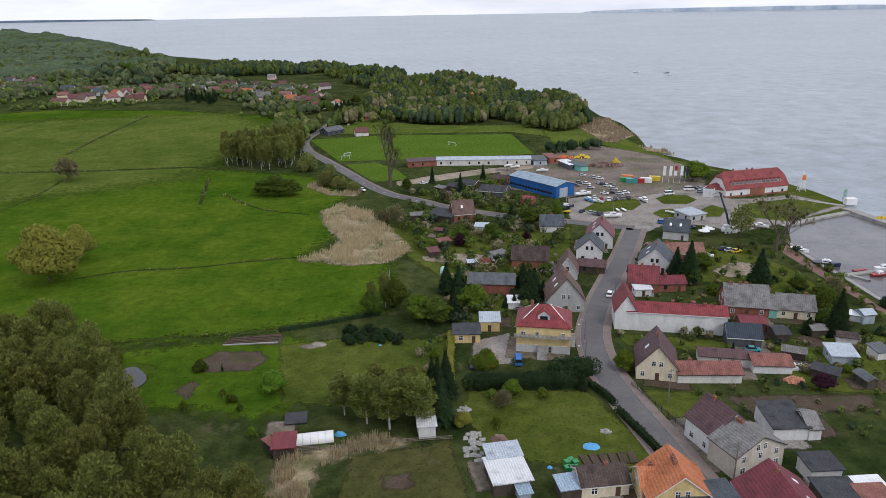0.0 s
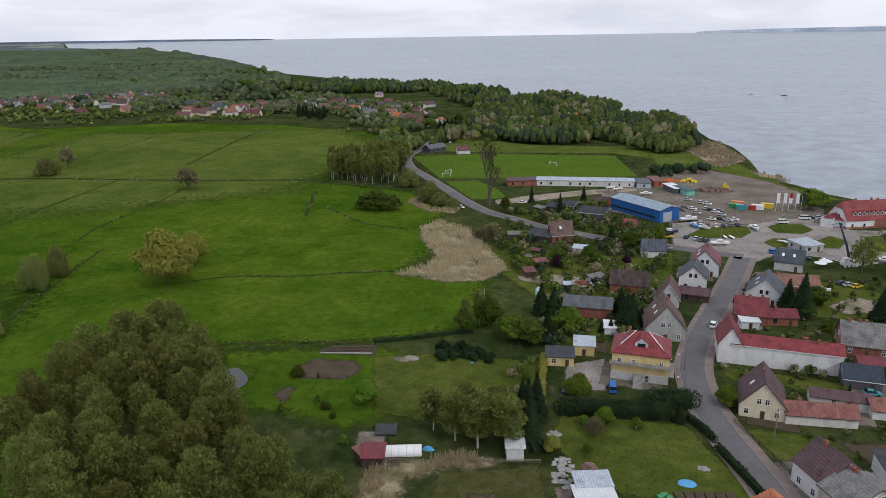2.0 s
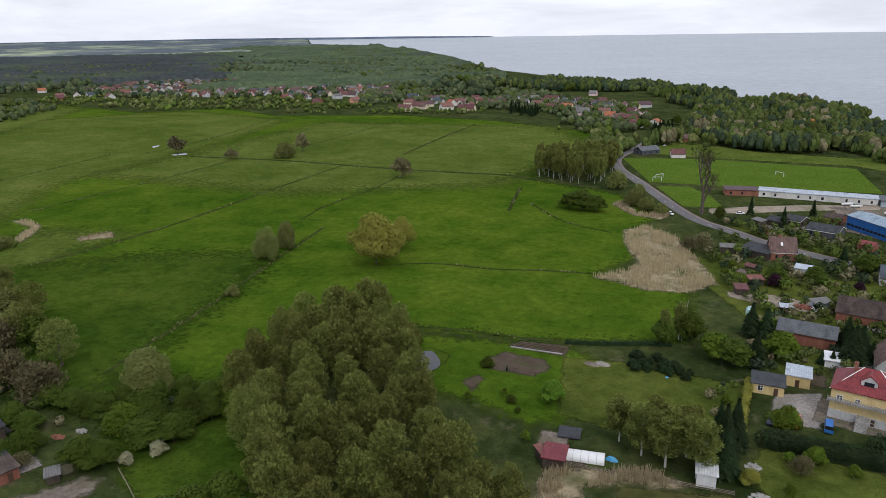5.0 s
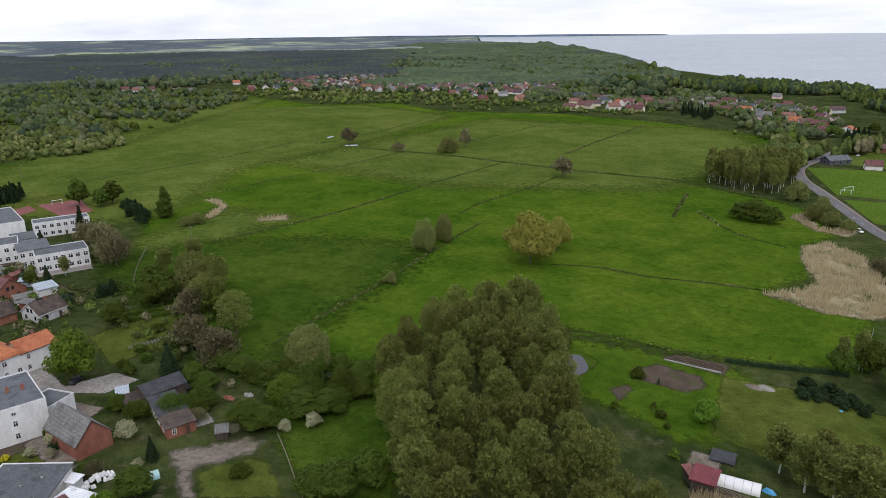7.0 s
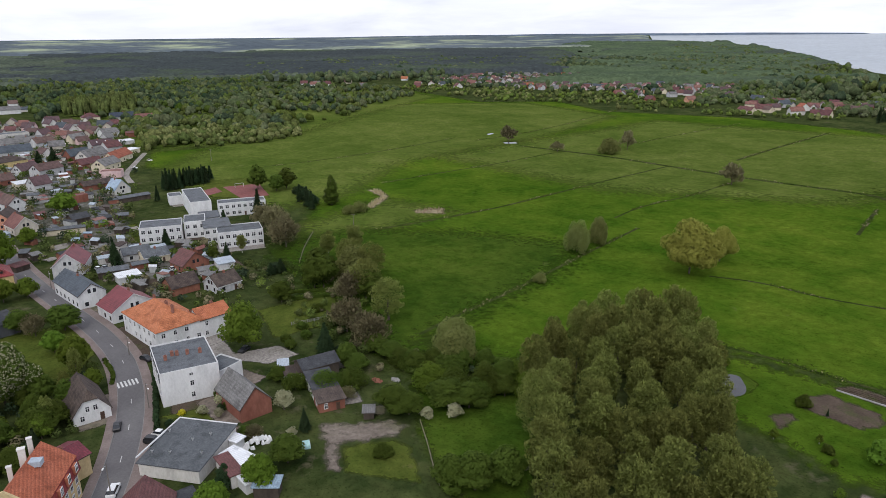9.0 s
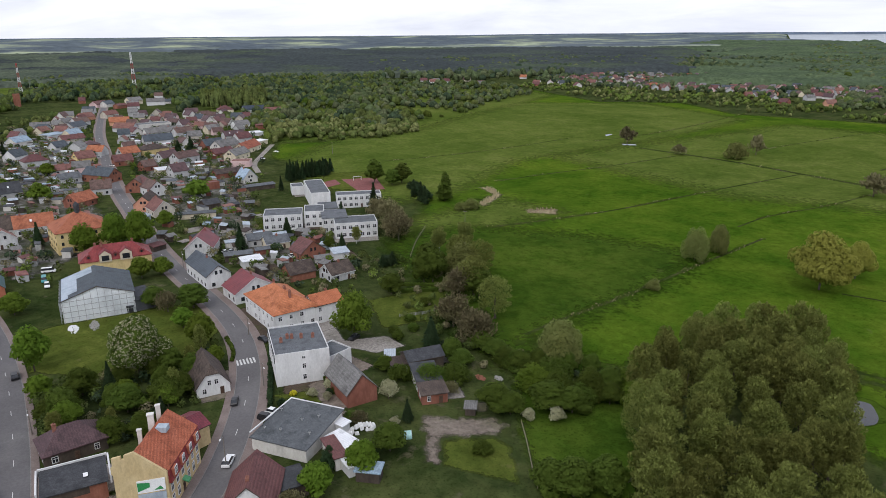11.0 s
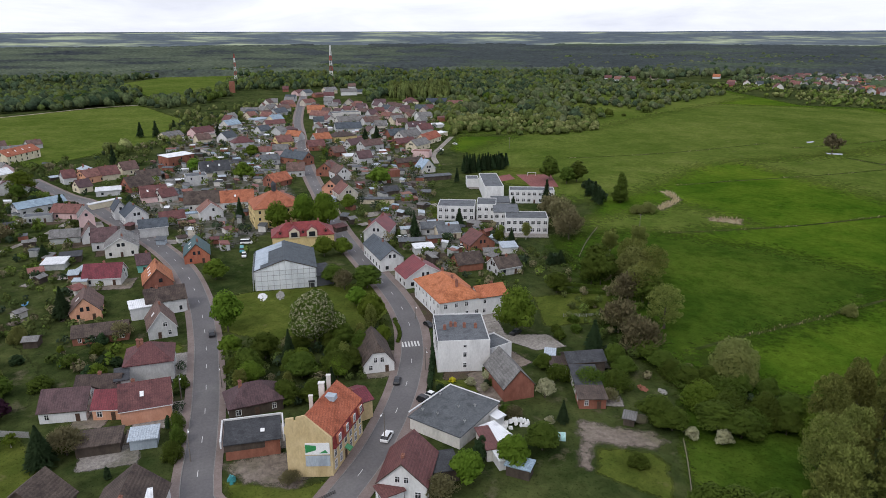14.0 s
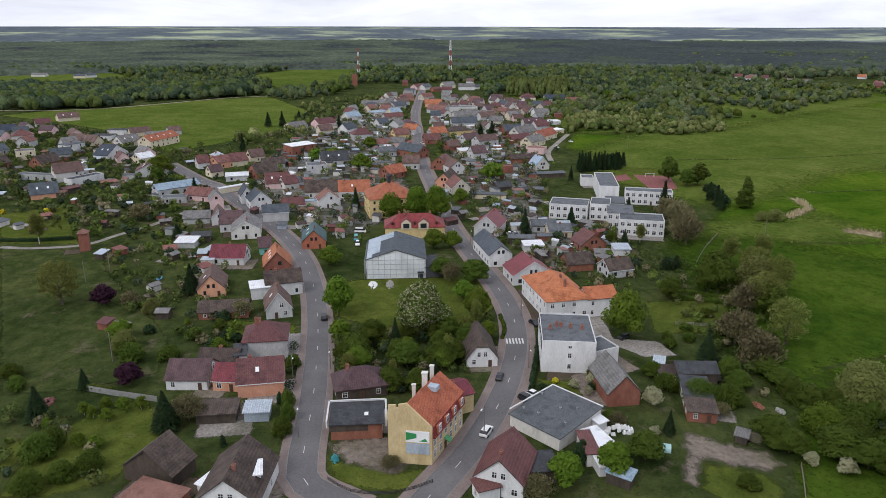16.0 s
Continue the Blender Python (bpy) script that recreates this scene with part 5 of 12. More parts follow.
def container(x, y, rot, paint, w=6.0, d=2.4, h=2.5):
    top = thing("container", f"{paint} painted steel shipping container", "container", pose(x, y, 0.03, 0, 0, rot), "containers")
    ribs = [(-w / 2, w / 2, -d / 2, d / 2, 0, h)] + [(-w / 2 + 0.3 + i * 0.45, -w / 2 + 0.5 + i * 0.45, -d / 2 - 0.04, d / 2 + 0.04, 0.15, h - 0.15) for i in range(int(w / 0.45) - 1)]
    part("body", block_mesh("body", ribs, M["paint_" + paint]), top)
    part("door", block_mesh("door", [(w / 2, w / 2 + 0.05, -d / 2 + 0.1, -0.03, 0.1, h - 0.1), (w / 2, w / 2 + 0.05, 0.03, d / 2 - 0.1, 0.1, h - 0.1)], M["paint_" + paint]), top)


def mistletoe_tree(x, y, h, w, seed, label, clumps=14, leafy=1400):
    """A tall tree, almost bare, with forking limbs and dark balls of mistletoe."""
    rng, nr = random.Random(seed), np.random.default_rng(seed)
    lines, tips = [], []

    def grow(p, d, length, r, depth):
        q = p + d * length
        mid = (p + q) / 2 + Vector((rng.uniform(-1, 1), rng.uniform(-1, 1), 0)) * length * 0.07
        lines.append(([tuple(p), tuple(mid), tuple(q)], [r, r * 0.8, r * 0.6]))
        if depth == 0:
            tips.append(q)
            return
        for i in range(rng.choice((3, 3, 4))):
            out = Vector((rng.gauss(0, 1), rng.gauss(0, 1), rng.uniform(0.0, 0.9)))
            out.x, out.y = out.x * w / h, out.y * w / h
            grow(q if i else mid, (d * 0.9 + out.normalized() * 0.85).normalized(), length * rng.uniform(0.62, 0.8), r * 0.55, depth - 1)

    grow(Vector((0, 0, -0.3)), Vector((0, 0, 1)), h * 0.3, h * 0.028, 4)
    top = thing("tree", label, "tree", pose(x, y, 0))
    part("trunk", tubes_mesh("trunk", lines, M["bark"], 4), top)
    t = np.array([tuple(q) for q in tips])
    lobes = np.concatenate([t, np.full((len(t), 3), 0.8)], 1)
    v, f, soft = leaf_data(nr, lobes, leafy * 2, 0.4, shell=0.2)
    part("crown", quick_mesh("crown", v, f, M["leaf_" + ("brownish" if w > 20 else "olive")], soft), top, "thin brownish opening buds")
    for q in rng.sample(tips, min(clumps, len(tips))):
        r = rng.uniform(0.45, 0.85)
        bv, bf, soft = leaf_data(nr, [(*q, r, r, r)], 110, 0.42, shell=0.5)
        part("mistletoe", quick_mesh("mistletoe", bv, bf, M["leaf_olive"], soft), top, "dark round ball of mistletoe")


SKEWED = solid


def corner_building(x, y, rot, w, d, skew):
    """The tall corner house: a gable with a broken parapet, a steep tiled roof, a tile-hung upper storey along the street."""
    side = 90 - math.degrees(math.atan(skew))

    def solid(name, v, f, mat):
        return SKEWED(name, [(p[0] + skew * p[1], p[1], p[2]) for p in v], f, mat)

    top = thing("corner_house", "tall ochre corner house with orange roof", "house", pose(x, y, 0, 0, 0, rot))
    peak, he = w * 0.42, 9.2

    def slab(name, outline, y0, y1, mat, label=""):
        n = len(outline)
        v = [(a, y0, b) for a, b in outline] + [(a, y1, b) for a, b in outline]
        f = [list(range(n)), list(range(2 * n - 1, n - 1, -1))] + [[i, n + i, n + (i + 1) % n, (i + 1) % n] for i in range(n)]
        return part(name, solid(name, v, f, M[mat]), top, label)

    slab("gable_wall", [(0, -0.2), (w, -0.2), (w, he), (peak, 14.6), (2.3, 14.2), (2.3, 13.4), (1.7, 13.4), (1.7, 14.1), (0.1, 13.9), (0.1, 12.4), (-0.25, 12.0), (-0.25, 10.6), (0, 10.2)], -0.25, 0.2, "wall_ochre", "ochre rendered gable with stepped parapet")
    slab("back_wall", [(0, -0.2), (w, -0.2), (w, he), (peak, 14.0), (0, 9.6)], d - 0.3, d, "wall_ochre")
    part("side_wall", solid("side_wall", [(w, 0.2, -0.2), (w, d - 0.3, -0.2), (w, d - 0.3, 6.5), (w, 0.2, 6.5), (0, 0.2, -0.2), (0, d - 0.3, -0.2), (0, d - 0.3, 9.6), (0, 0.2, 9.6)], [[0, 1, 2, 3], [5, 4, 7, 6]], M["wall_ochre"]), top)
    roof = part("roof", solid("roof", [(peak, 0.2, 14.2), (peak, d + 0.2, 14.2), (w + 0.15, d + 0.2, he), (w + 0.15, 0.2, he), (-0.35, d + 0.2, 9.5), (-0.35, 0.2, 9.5),
                                       (peak, 0.2, 13.9), (peak, d + 0.2, 13.9), (w + 0.1, d + 0.2, he - 0.25), (w + 0.1, 0.2, he - 0.25)], [[0, 3, 2, 1], [0, 1, 4, 5], [3, 9, 8, 2]], M["roof_orange"]), top)
    part("tile_hanging", solid("tile_hanging", [(w + 0.1, 0.2, he), (w + 0.1, d, he), (w + 0.6, d, 6.3), (w + 0.6, 0.2, 6.3), (w - 0.1, 0.2, 6.3), (w - 0.1, d, 6.3), (w - 0.1, 0.2, he), (w - 0.1, d, he)],
                                       [[0, 3, 2, 1], [3, 4, 5, 2], [0, 6, 4, 3], [1, 2, 5, 7]], M["roof_red"]), top, "orange-red tile-hung upper storey")
    for k in range(4):
        bay = part("bay_window", block_mesh("bay_window", [(-0.1, 0.75, -0.85, 0.85, 0, 1.9)], M["wall_orangebrick"]), top, "red framed attic window", pose(w + skew * d * (0.14 + 0.24 * k), d * (0.14 + 0.24 * k), 6.9, 0, 0, side - 90))
        window(bay, 0.78, 0, 0.35, 90, 1.1, 1.25)
    for k in range(6):
        for z in (1.1, 3.9):
            if (k, z) != (2, 1.1):
                window(top, w + 0.03 + skew * d * (0.08 + 0.165 * k), d * (0.08 + 0.165 * k), z, side, 1.1, 1.5)
    part("awning", solid("awning", [(w, d * 0.36, 3.2), (w, d * 0.46, 3.2), (w + 1.2, d * 0.46, 2.4), (w + 1.2, d * 0.36, 2.4), (w + 1.2, d * 0.46, 2.1), (w + 1.2, d * 0.36, 2.1)], [[0, 3, 2, 1], [3, 5, 4, 2], [0, 5, 3], [1, 2, 4]], M["paint_green"]), top, "green shop awning")
    part("door", DOOR, top, "", pose(w + 0.03 + skew * d * 0.41, d * 0.41, 0.05, 0, 0, side))
    board = part("billboard", block_mesh("billboard", [(w * 0.40, w * 0.94, -0.42, -0.27, 5.5, 8.2)], M["white"]), top, "white advertising board with green print")
    part("print", solid("print", [(w * 0.42, -0.44, 5.9), (w * 0.66, -0.44, 6.6), (w * 0.66, -0.44, 7.6), (w * 0.42, -0.44, 7.9), (w * 0.72, -0.44, 5.8), (w * 0.92, -0.44, 5.8), (w * 0.86, -0.44, 6.6)], [[0, 1, 2, 3], [4, 5, 6]], M["paint_green"]), board, "pale green printed shapes")
    part("board", block_mesh("board", [(w * 0.40, w * 0.94, -0.42, -0.27, 2.7, 5.2)], M["wall_galv"]), top, "pale blue empty advertising board")
    for a, b, z, s in ((peak - 1.6, d * 0.75, 13.0, 1.2), (peak - 1.4, d * 0.95, 13.2, 0.9), (peak - 2.2, d * 0.5, 12.0, 0.8)):
        part("chimney", block_mesh("chimney", [(-s * 0.5, s * 0.5, -s * 0.4, s * 0.4, -1.0, 2.6), (-s * 0.6, s * 0.6, -s * 0.5, s * 0.5, 2.6, 2.8)], M["wall_offwhite"]), roof, "pale rendered chimney stack", pose(a + skew * b, b, z))
    part("roof_hatch", block_mesh("roof_hatch", [(0, 2.2, -0.9, 0.9, 0, 1.1)], M["wall_galv"]), roof, "pale sheet-metal roof dormer", pose(peak + 0.3 + skew * d * 0.62, d * 0.62, 12.9, 0, 0, side - 90))
    for i in range(4):
        TAKEN.append((x + math.cos(radians(rot)) * w / 2 - math.sin(radians(rot)) * d * i / 3, y + math.sin(radians(rot)) * w / 2 + math.cos(radians(rot)) * d * i / 3, 6.0))


def dress_hall(top, w, d, he, hr):
    """Scaffold tubes before the netting, bare underlay on part of the roof, a door."""
    y = -d / 2 - 0.7
    for a in np.linspace(-w / 2 + 0.3, w / 2 - 0.3, 11):
        part("standard", tubes_mesh("standard", [([(a, y, 0), (a, y, he + (hr - he) * (1 - abs(a) / (w / 2)))], [0.07, 0.07])], M["steel"], 6), top, "upright galvanised scaffold tube")
    for z in (1.9, 3.8, 5.7, 7.4):
        part("ledger", block_mesh("ledger", [(-w / 2, w / 2, y - 0.07, y + 0.07, z - 0.07, z + 0.07)], M["steel"]), top, "level galvanised scaffold tube")
    for b in np.linspace(-d / 2, d / 2, 9):
        part("standard", tubes_mesh("standard", [([(-w / 2 - 0.7, b, 0), (-w / 2 - 0.7, b, he)], [0.07, 0.07])], M["steel"], 6), top, "upright galvanised scaffold tube")
    rise = (hr - he) / (w / 2)
    for a0, a1, b0, b1 in ((-w / 2 + 0.1, -w * 0.27, -d * 0.36, d * 0.50), (-w * 0.27, -w * 0.04, d * 0.2, d * 0.50), (-w / 2 + 0.1, -w * 0.40, -d * 0.5, -d * 0.36)):
        z0, z1 = hr - rise * abs(a0) + 0.36, hr - rise * abs(a1) + 0.36
        part("underlay", solid("underlay", [(a0, b0, z0), (a1, b0, z1), (a1, b1, z1), (a0, b1, z0), (a0, b0, z0 - 0.1), (a1, b0, z1 - 0.1)], [[0, 1, 2, 3], [4, 5, 1, 0]], M["wall_galv"]), top, "pale grey bare roof underlay")
    part("porch", block_mesh("porch", [(w * 0.36, w * 0.47, -d / 2 - 1.0, -d / 2 - 0.1, 2.3, 2.6), (w * 0.37, w * 0.46, -d / 2 - 0.2, -d / 2 - 0.05, 0, 2.2)], M["roof_dark"]), top, "dark doorway with flat hood")


def dress_workshop(top):
    w, d = 13.0, 9.0
    part("timber_front", block_mesh("timber_front", [(-w * 0.47, w * 0.2, -d / 2 - 0.06, -d / 2 + 0.02, 2.2, 3.85)], M["wall_wood"]), top, "dark timber boarding on the upper wall")
    part("parapet", block_mesh("parapet", [(-w / 2 - 0.35, -w / 2 - 0.02, -d / 2, d / 2, 3.2, 5.0), (w / 2 + 0.02, w / 2 + 0.35, -d / 2, d / 2, 3.2, 5.0), (-w / 2, w / 2, d / 2 + 0.02, d / 2 + 0.35, 3.2, 5.0)], M["wall_white"]), top, "white painted parapet")
    part("roof_window", SKYLIGHT, top, "", pose(2.2, -1.2, 4.55))


def dress_warehouse(top):
    for a, b in ((-6.5, 3), (-2, -4), (3.5, 3.5), (5, -3), (0.5, 1), (-6, -4.5)):
        part("roof_vent", tubes_mesh("roof_vent", [([(0, 0, 0.0), (0, 0, 0.7)], [0.16, 0.16]), ([(0, 0, 0.7), (0, 0, 0.95)], [0.38, 0.3])], M["steel"], 8), top, "round metal roof vent", pose(a, b, 3.8 + b * 0.075))
    part("parapet", block_mesh("parapet", [(-7.4, -7.1, -8.2, 8.2, 4.5, 4.75), (-7.4, 7.4, 8.2, 8.5, 4.4, 4.75)], M["wall_white"]), top, "white rendered parapet")

# the shore as seen from above: degrees to the left of north, metres from the middle
SHORE = [(-34.5, 248), (-31.9, 266), (-29.4, 281), (-27.8, 298), (-27.3, 324), (-26.8, 408), (-23.3, 431), (-21.1, 441), (-19.1, 460), (-16.8, 475), (-15.7, 540), (-14.4, 600), (-12.7, 641), (-11.8, 689), (-11.1, 780), (-9.9, 836), (-8.1, 792), (-4.6, 885), (-1.0, 968), (1.7, 1037), (5.8, 1104), (9.7, 1301), (12.2, 1437), (16.4, 1540), (20.4, 1810), (21.0, 1963), (22.3, 2004), (23.9, 2550), (25.9, 2859), (28.3, 3555), (28.8, 3333), (30.9, 4167), (30.9, 3654), (33.1, 3897), (35.3, 4094)]


# ---- ground, water, distance ----
def shore_at(yaw):
    """How far the land reaches in a direction, in degrees to the left of north."""
    yaw = (yaw + 180) % 360 - 180
    if yaw <= SHORE[0][0]:
        return SHORE[0][1] if yaw > -75 else 4950.0
    for (a, ra), (b, rb) in zip(SHORE, SHORE[1:]):
        if a <= yaw <= b:
            return ra + (rb - ra) * (yaw - a) / max(b - a, 1e-6)
    return 4950.0


def polar_sheet(name, mat, radii, reach, z_of, step=0.5):
    """A sheet of rings round the middle; each spoke ends where reach(yaw) says."""
    n, m = round(360 / step), len(radii)
    yaw = np.radians(np.arange(n) * step - 180)
    far = np.array([reach(math.degrees(a)) for a in yaw])
    r = np.minimum(np.array(radii)[None, :], far[:, None])
    z = np.vectorize(z_of)(r)
    v = np.stack([-np.sin(yaw)[:, None] * r, np.cos(yaw)[:, None] * r, z], 2).reshape(-1, 3)
    i, j = np.meshgrid(np.arange(n), np.arange(m - 1), indexing="ij")
    a, b = i * m + j, ((i + 1) % n) * m + j
    f = np.stack([a, b, b + 1, a + 1], 2).reshape(-1, 4)
    f = f[(r[i, j + 1] > r[i, j] + 0.01).ravel() | (r[(i + 1) % n, j + 1] > r[(i + 1) % n, j] + 0.01).ravel()]
    return new(name, quick_mesh(name, v, f, mat))


RINGS = [0.5, 20, 40, 60, 80, 100, 125, 150, 175, 200, 240, 280, 320, 360, 400, 460, 520, 600, 680, 760, 860, 960, 1100, 1300, 1500, 1800, 2100, 2400, 2700, 3000, 3500, 4000, 4500, 4950]
tagged(polar_sheet("ground", M["grass"], RINGS, shore_at, ground_rise, 0.25), "rough green village ground with worn patches", "ground", kind="structure")
tagged(polar_sheet("water", M["sea"], RINGS[10:], lambda a: 4950.0, lambda r: ground_rise(r) - 0.5, 1.0), "pale grey lagoon with light ripples", "water", kind="structure")


def far_canopy(name, mat, yaw0, yaw1, r0, r1, height, seed, step=0.16, rings=150, label="", frayed=0.0, uneven=0.2):
    """The roof of a wood that reaches far out, every point a treetop of its own height."""
    nr = np.random.default_rng(seed)
    yaw = np.radians(np.arange(yaw0, yaw1, step))
    rad = r0 * (r1 / r0) ** np.linspace(0, 1, rings)
    a, r = np.meshgrid(yaw, rad, indexing="ij")
    a = a + nr.uniform(-0.4, 0.4, a.shape) * radians(step)
    r = r * (1 + nr.uniform(-0.004, 0.004, r.shape))
    x, y = -np.sin(a) * r, np.cos(a) * r
    wave = np.array([noise.noise(Vector((p / 210, q / 210, seed))) for p, q in zip(x.ravel(), y.ravel())]).reshape(x.shape)
    z = np.where(r < 2400, 0, 66 * (r - 2400) / 2550) + height * (1 - uneven + uneven * nr.random(x.shape)) * (0.95 + 0.22 * wave)
    base = np.where(r < 2400, 0, 66 * (r - 2400) / 2550)
    keep = r <= np.array([shore_at(math.degrees(k)) for k in yaw])[:, None] * 0.985
    if frayed:
        edge = np.array([noise.noise(Vector((p / 260, q / 260, 4.0))) for p, q in zip(x.ravel(), y.ravel())]).reshape(x.shape)
        keep &= (yaw1 - np.degrees(yaw))[:, None] - frayed * (0.5 + edge) > 0
        keep &= (np.degrees(yaw) - yaw0)[:, None] - min(frayed, 5.0) * (0.5 + edge) > 0
    inner = keep.copy()
    inner[1:] &= keep[:-1]
    inner[:-1] &= keep[1:]
    inner[:, 1:] &= keep[:, :-1]
    inner[:, :-1] &= keep[:, 1:]
    inner[:, 0] = False
    full = np.pad(inner.astype(float), 1)
    share = sum(full[a:a + z.shape[0], b:b + z.shape[1]] for a in range(3) for b in range(3)) / 9
    z = base - 0.3 + (z - base + 0.3) * np.clip(share * 2 - 0.8, 0, 1)
    m = rings
    i, j = np.meshgrid(np.arange(len(yaw) - 1), np.arange(m - 1), indexing="ij")
    q = i * m + j
    f = np.stack([q, q + m, q + m + 1, q + 1], 2)[keep[:-1, :-1] & keep[1:, 1:] & keep[1:, :-1] & keep[:-1, 1:]]
    tagged(new(name, quick_mesh(name, np.stack([x, y, z], 2).reshape(-1, 3), f.reshape(-1, 4), mat)), label, "forest", kind="stuff")


# these canopy colours have distance haze mixed in, lighter and bluer than leaf
M["canopy_pine"] = material("far_pine_forest", (0.042, 0.050, 0.052), (0.062, 0.073, 0.072), 0.004, 1.0, fine=0.09, third=(0.070, 0.090, 0.056), third_scale=0.0032, spec=0.0, grainy=0.5)
M["canopy_green"] = material("far_spring_forest", (0.052, 0.066, 0.052), (0.104, 0.124, 0.084), 0.006, 1.0, fine=0.09, third=(0.036, 0.042, 0.047), third_scale=0.0045, spec=0.0, grainy=0.6)
M["canopy_shore"] = material("shore_spring_forest", (0.054, 0.078, 0.046), (0.098, 0.132, 0.070), 0.008, 1.0, fine=0.09, third=(0.062, 0.076, 0.060), third_scale=0.0035, spec=0.0, grainy=0.6)
# blue-grey of the far shores: aerial haze painted into the base colour
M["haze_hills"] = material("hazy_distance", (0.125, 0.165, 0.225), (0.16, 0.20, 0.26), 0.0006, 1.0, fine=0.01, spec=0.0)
# outermost forest, paled and blued: distance haze painted into its colour
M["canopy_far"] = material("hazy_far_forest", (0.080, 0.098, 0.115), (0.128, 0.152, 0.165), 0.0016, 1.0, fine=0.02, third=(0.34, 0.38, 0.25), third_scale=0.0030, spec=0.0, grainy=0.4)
far_canopy("far_forest", M["canopy_pine"], 39, 92, 1560, 3050, 17, 5, label="dark pine forest beyond the village", step=0.2, rings=90, frayed=22.0)
far_canopy("far_forest", M["canopy_green"], 62, 126, 1500, 3050, 13, 9, label="hazy green forest beyond the village", step=0.2, rings=90, uneven=0.35)
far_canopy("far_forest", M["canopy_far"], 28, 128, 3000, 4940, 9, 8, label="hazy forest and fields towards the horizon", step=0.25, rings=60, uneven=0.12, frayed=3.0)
far_canopy("shore_forest", M["canopy_shore"], 20, 46, 1250, 3700, 16, 6, label="green spring forest along the far shore", rings=90, frayed=7.0, uneven=0.3)
far_canopy("back_forest", M["canopy_green"], 126, 300, 500, 4940, 15, 7, label="woodland behind the village", step=1.0, rings=60)


# the lagoon hills' haze, put into their colour as pale blue
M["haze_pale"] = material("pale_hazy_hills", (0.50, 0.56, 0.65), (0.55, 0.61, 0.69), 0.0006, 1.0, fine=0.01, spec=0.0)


def far_ridge(name, yaw0, yaw1, r, low, high, seed, label):
    nr = random.Random(seed)
    v, f, n = [], [], 90
    for i in range(n + 1):
        a = radians(yaw0 + (yaw1 - yaw0) * i / n)
        k = math.sin(math.pi * min(1, max(0, i / n))) ** 0.35
        top = low + (high - low) * k * (0.85 + 0.2 * noise.noise(Vector((i * 0.09, seed, 0))))
        for rr, z in ((r, 20), (r, top), (r + 45, 20)):
            v.append((-math.sin(a) * rr, math.cos(a) * rr, z))
        if i:
            q = 3 * i - 3
            f += [[q, q + 3, q + 4, q + 1], [q + 1, q + 4, q + 5, q + 2]]
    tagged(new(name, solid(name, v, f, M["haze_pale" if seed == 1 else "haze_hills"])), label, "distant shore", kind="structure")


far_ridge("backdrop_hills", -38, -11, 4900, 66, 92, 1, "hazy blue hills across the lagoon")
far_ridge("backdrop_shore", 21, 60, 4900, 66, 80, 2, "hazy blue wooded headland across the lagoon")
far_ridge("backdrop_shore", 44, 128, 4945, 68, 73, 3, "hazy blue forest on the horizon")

# ---- roads ----
HARBOUR_ROAD = street('road_1', [(53.8, 100.3), (49.3, 117.7), (46.8, 132.3), (43.4, 150.1), (41.5, 166.7), (43.0, 184.9), (49.7, 206.2), (59.9, 230.9), (69.9, 254.8), (82.4, 287.4)], 6.4, (1.4, 2.2), dashes=False)
COAST_ROAD = street('road_2', [(82.4, 287.4), (68.6, 293.3), (52.4, 300.3), (30.4, 308.9), (4.7, 324.0), (-12.1, 339.9), (-27.2, 353.5), (-41.1, 375.6), (-57.9, 409.7), (-75.1, 444.4), (-92.0, 478.4), (-102.2, 519.3), (-98.4, 565.6), (-94.8, 620.6)], 5.6, (0, 1.5))
MAIN_STREET = street('road_3', [(-105.3, 0.3), (-119.4, 9.7), (-134.2, 19.6), (-153.1, 28.9), (-170.8, 35.5), (-186.6, 39.6), (-205.5, 42.2), (-228.2, 41.8), (-256.0, 38.8), (-290.3, 35.0), (-328.2, 32.6), (-389.9, 31.5), (-447.3, 30.2), (-530.1, 31.2), (-618.7, 35.0), (-750.4, 40.9), (-972.5, 61.0), (-1111.8, 76.0)], 6.2, (2.0, 2.4), walk_cover='paving')
SIDE_STREET = street('road_4', [(-114.4, -5.0), (-123.3, -16.0), (-131.2, -17.9), (-148.1, -17.9), (-166.0, -18.1), (-190.0, -19.2), (-211.1, -20.8), (-242.7, -25.0), (-276.5, -32.6), (-310.5, -45.4), (-343.9, -62.0), (-378.8, -79.6), (-407.8, -93.1), (-427.8, -108.3), (-480.9, -139.9)], 6.4, (1.8, 1.6))
LANE = street('road_5', [(-469.5, 119.1), (-502.6, 125.0), (-539.6, 140.7), (-588.4, 162.9)], 4.0, (0, 0), cover='gravel', dashes=False)
FIELD_ROAD = street('road_6', [(-805.6, -405.0), (-800.9, -344.7), (-823.7, -293.6), (-866.9, -243.9), (-922.5, -189.4), (-947.8, -136.6)], 5.0, (0, 0), cover='sand', dashes=False)
GARDEN_LANE = street('road_7', [(-296.8, -159.6), (-293.9, -144.7), (-297.0, -125.4), (-311.3, -116.2), (-323.4, -107.6), (-350.2, -96.4), (-377.2, -90.6)], 3.0, (0, 0), cover='gravel', dashes=False)

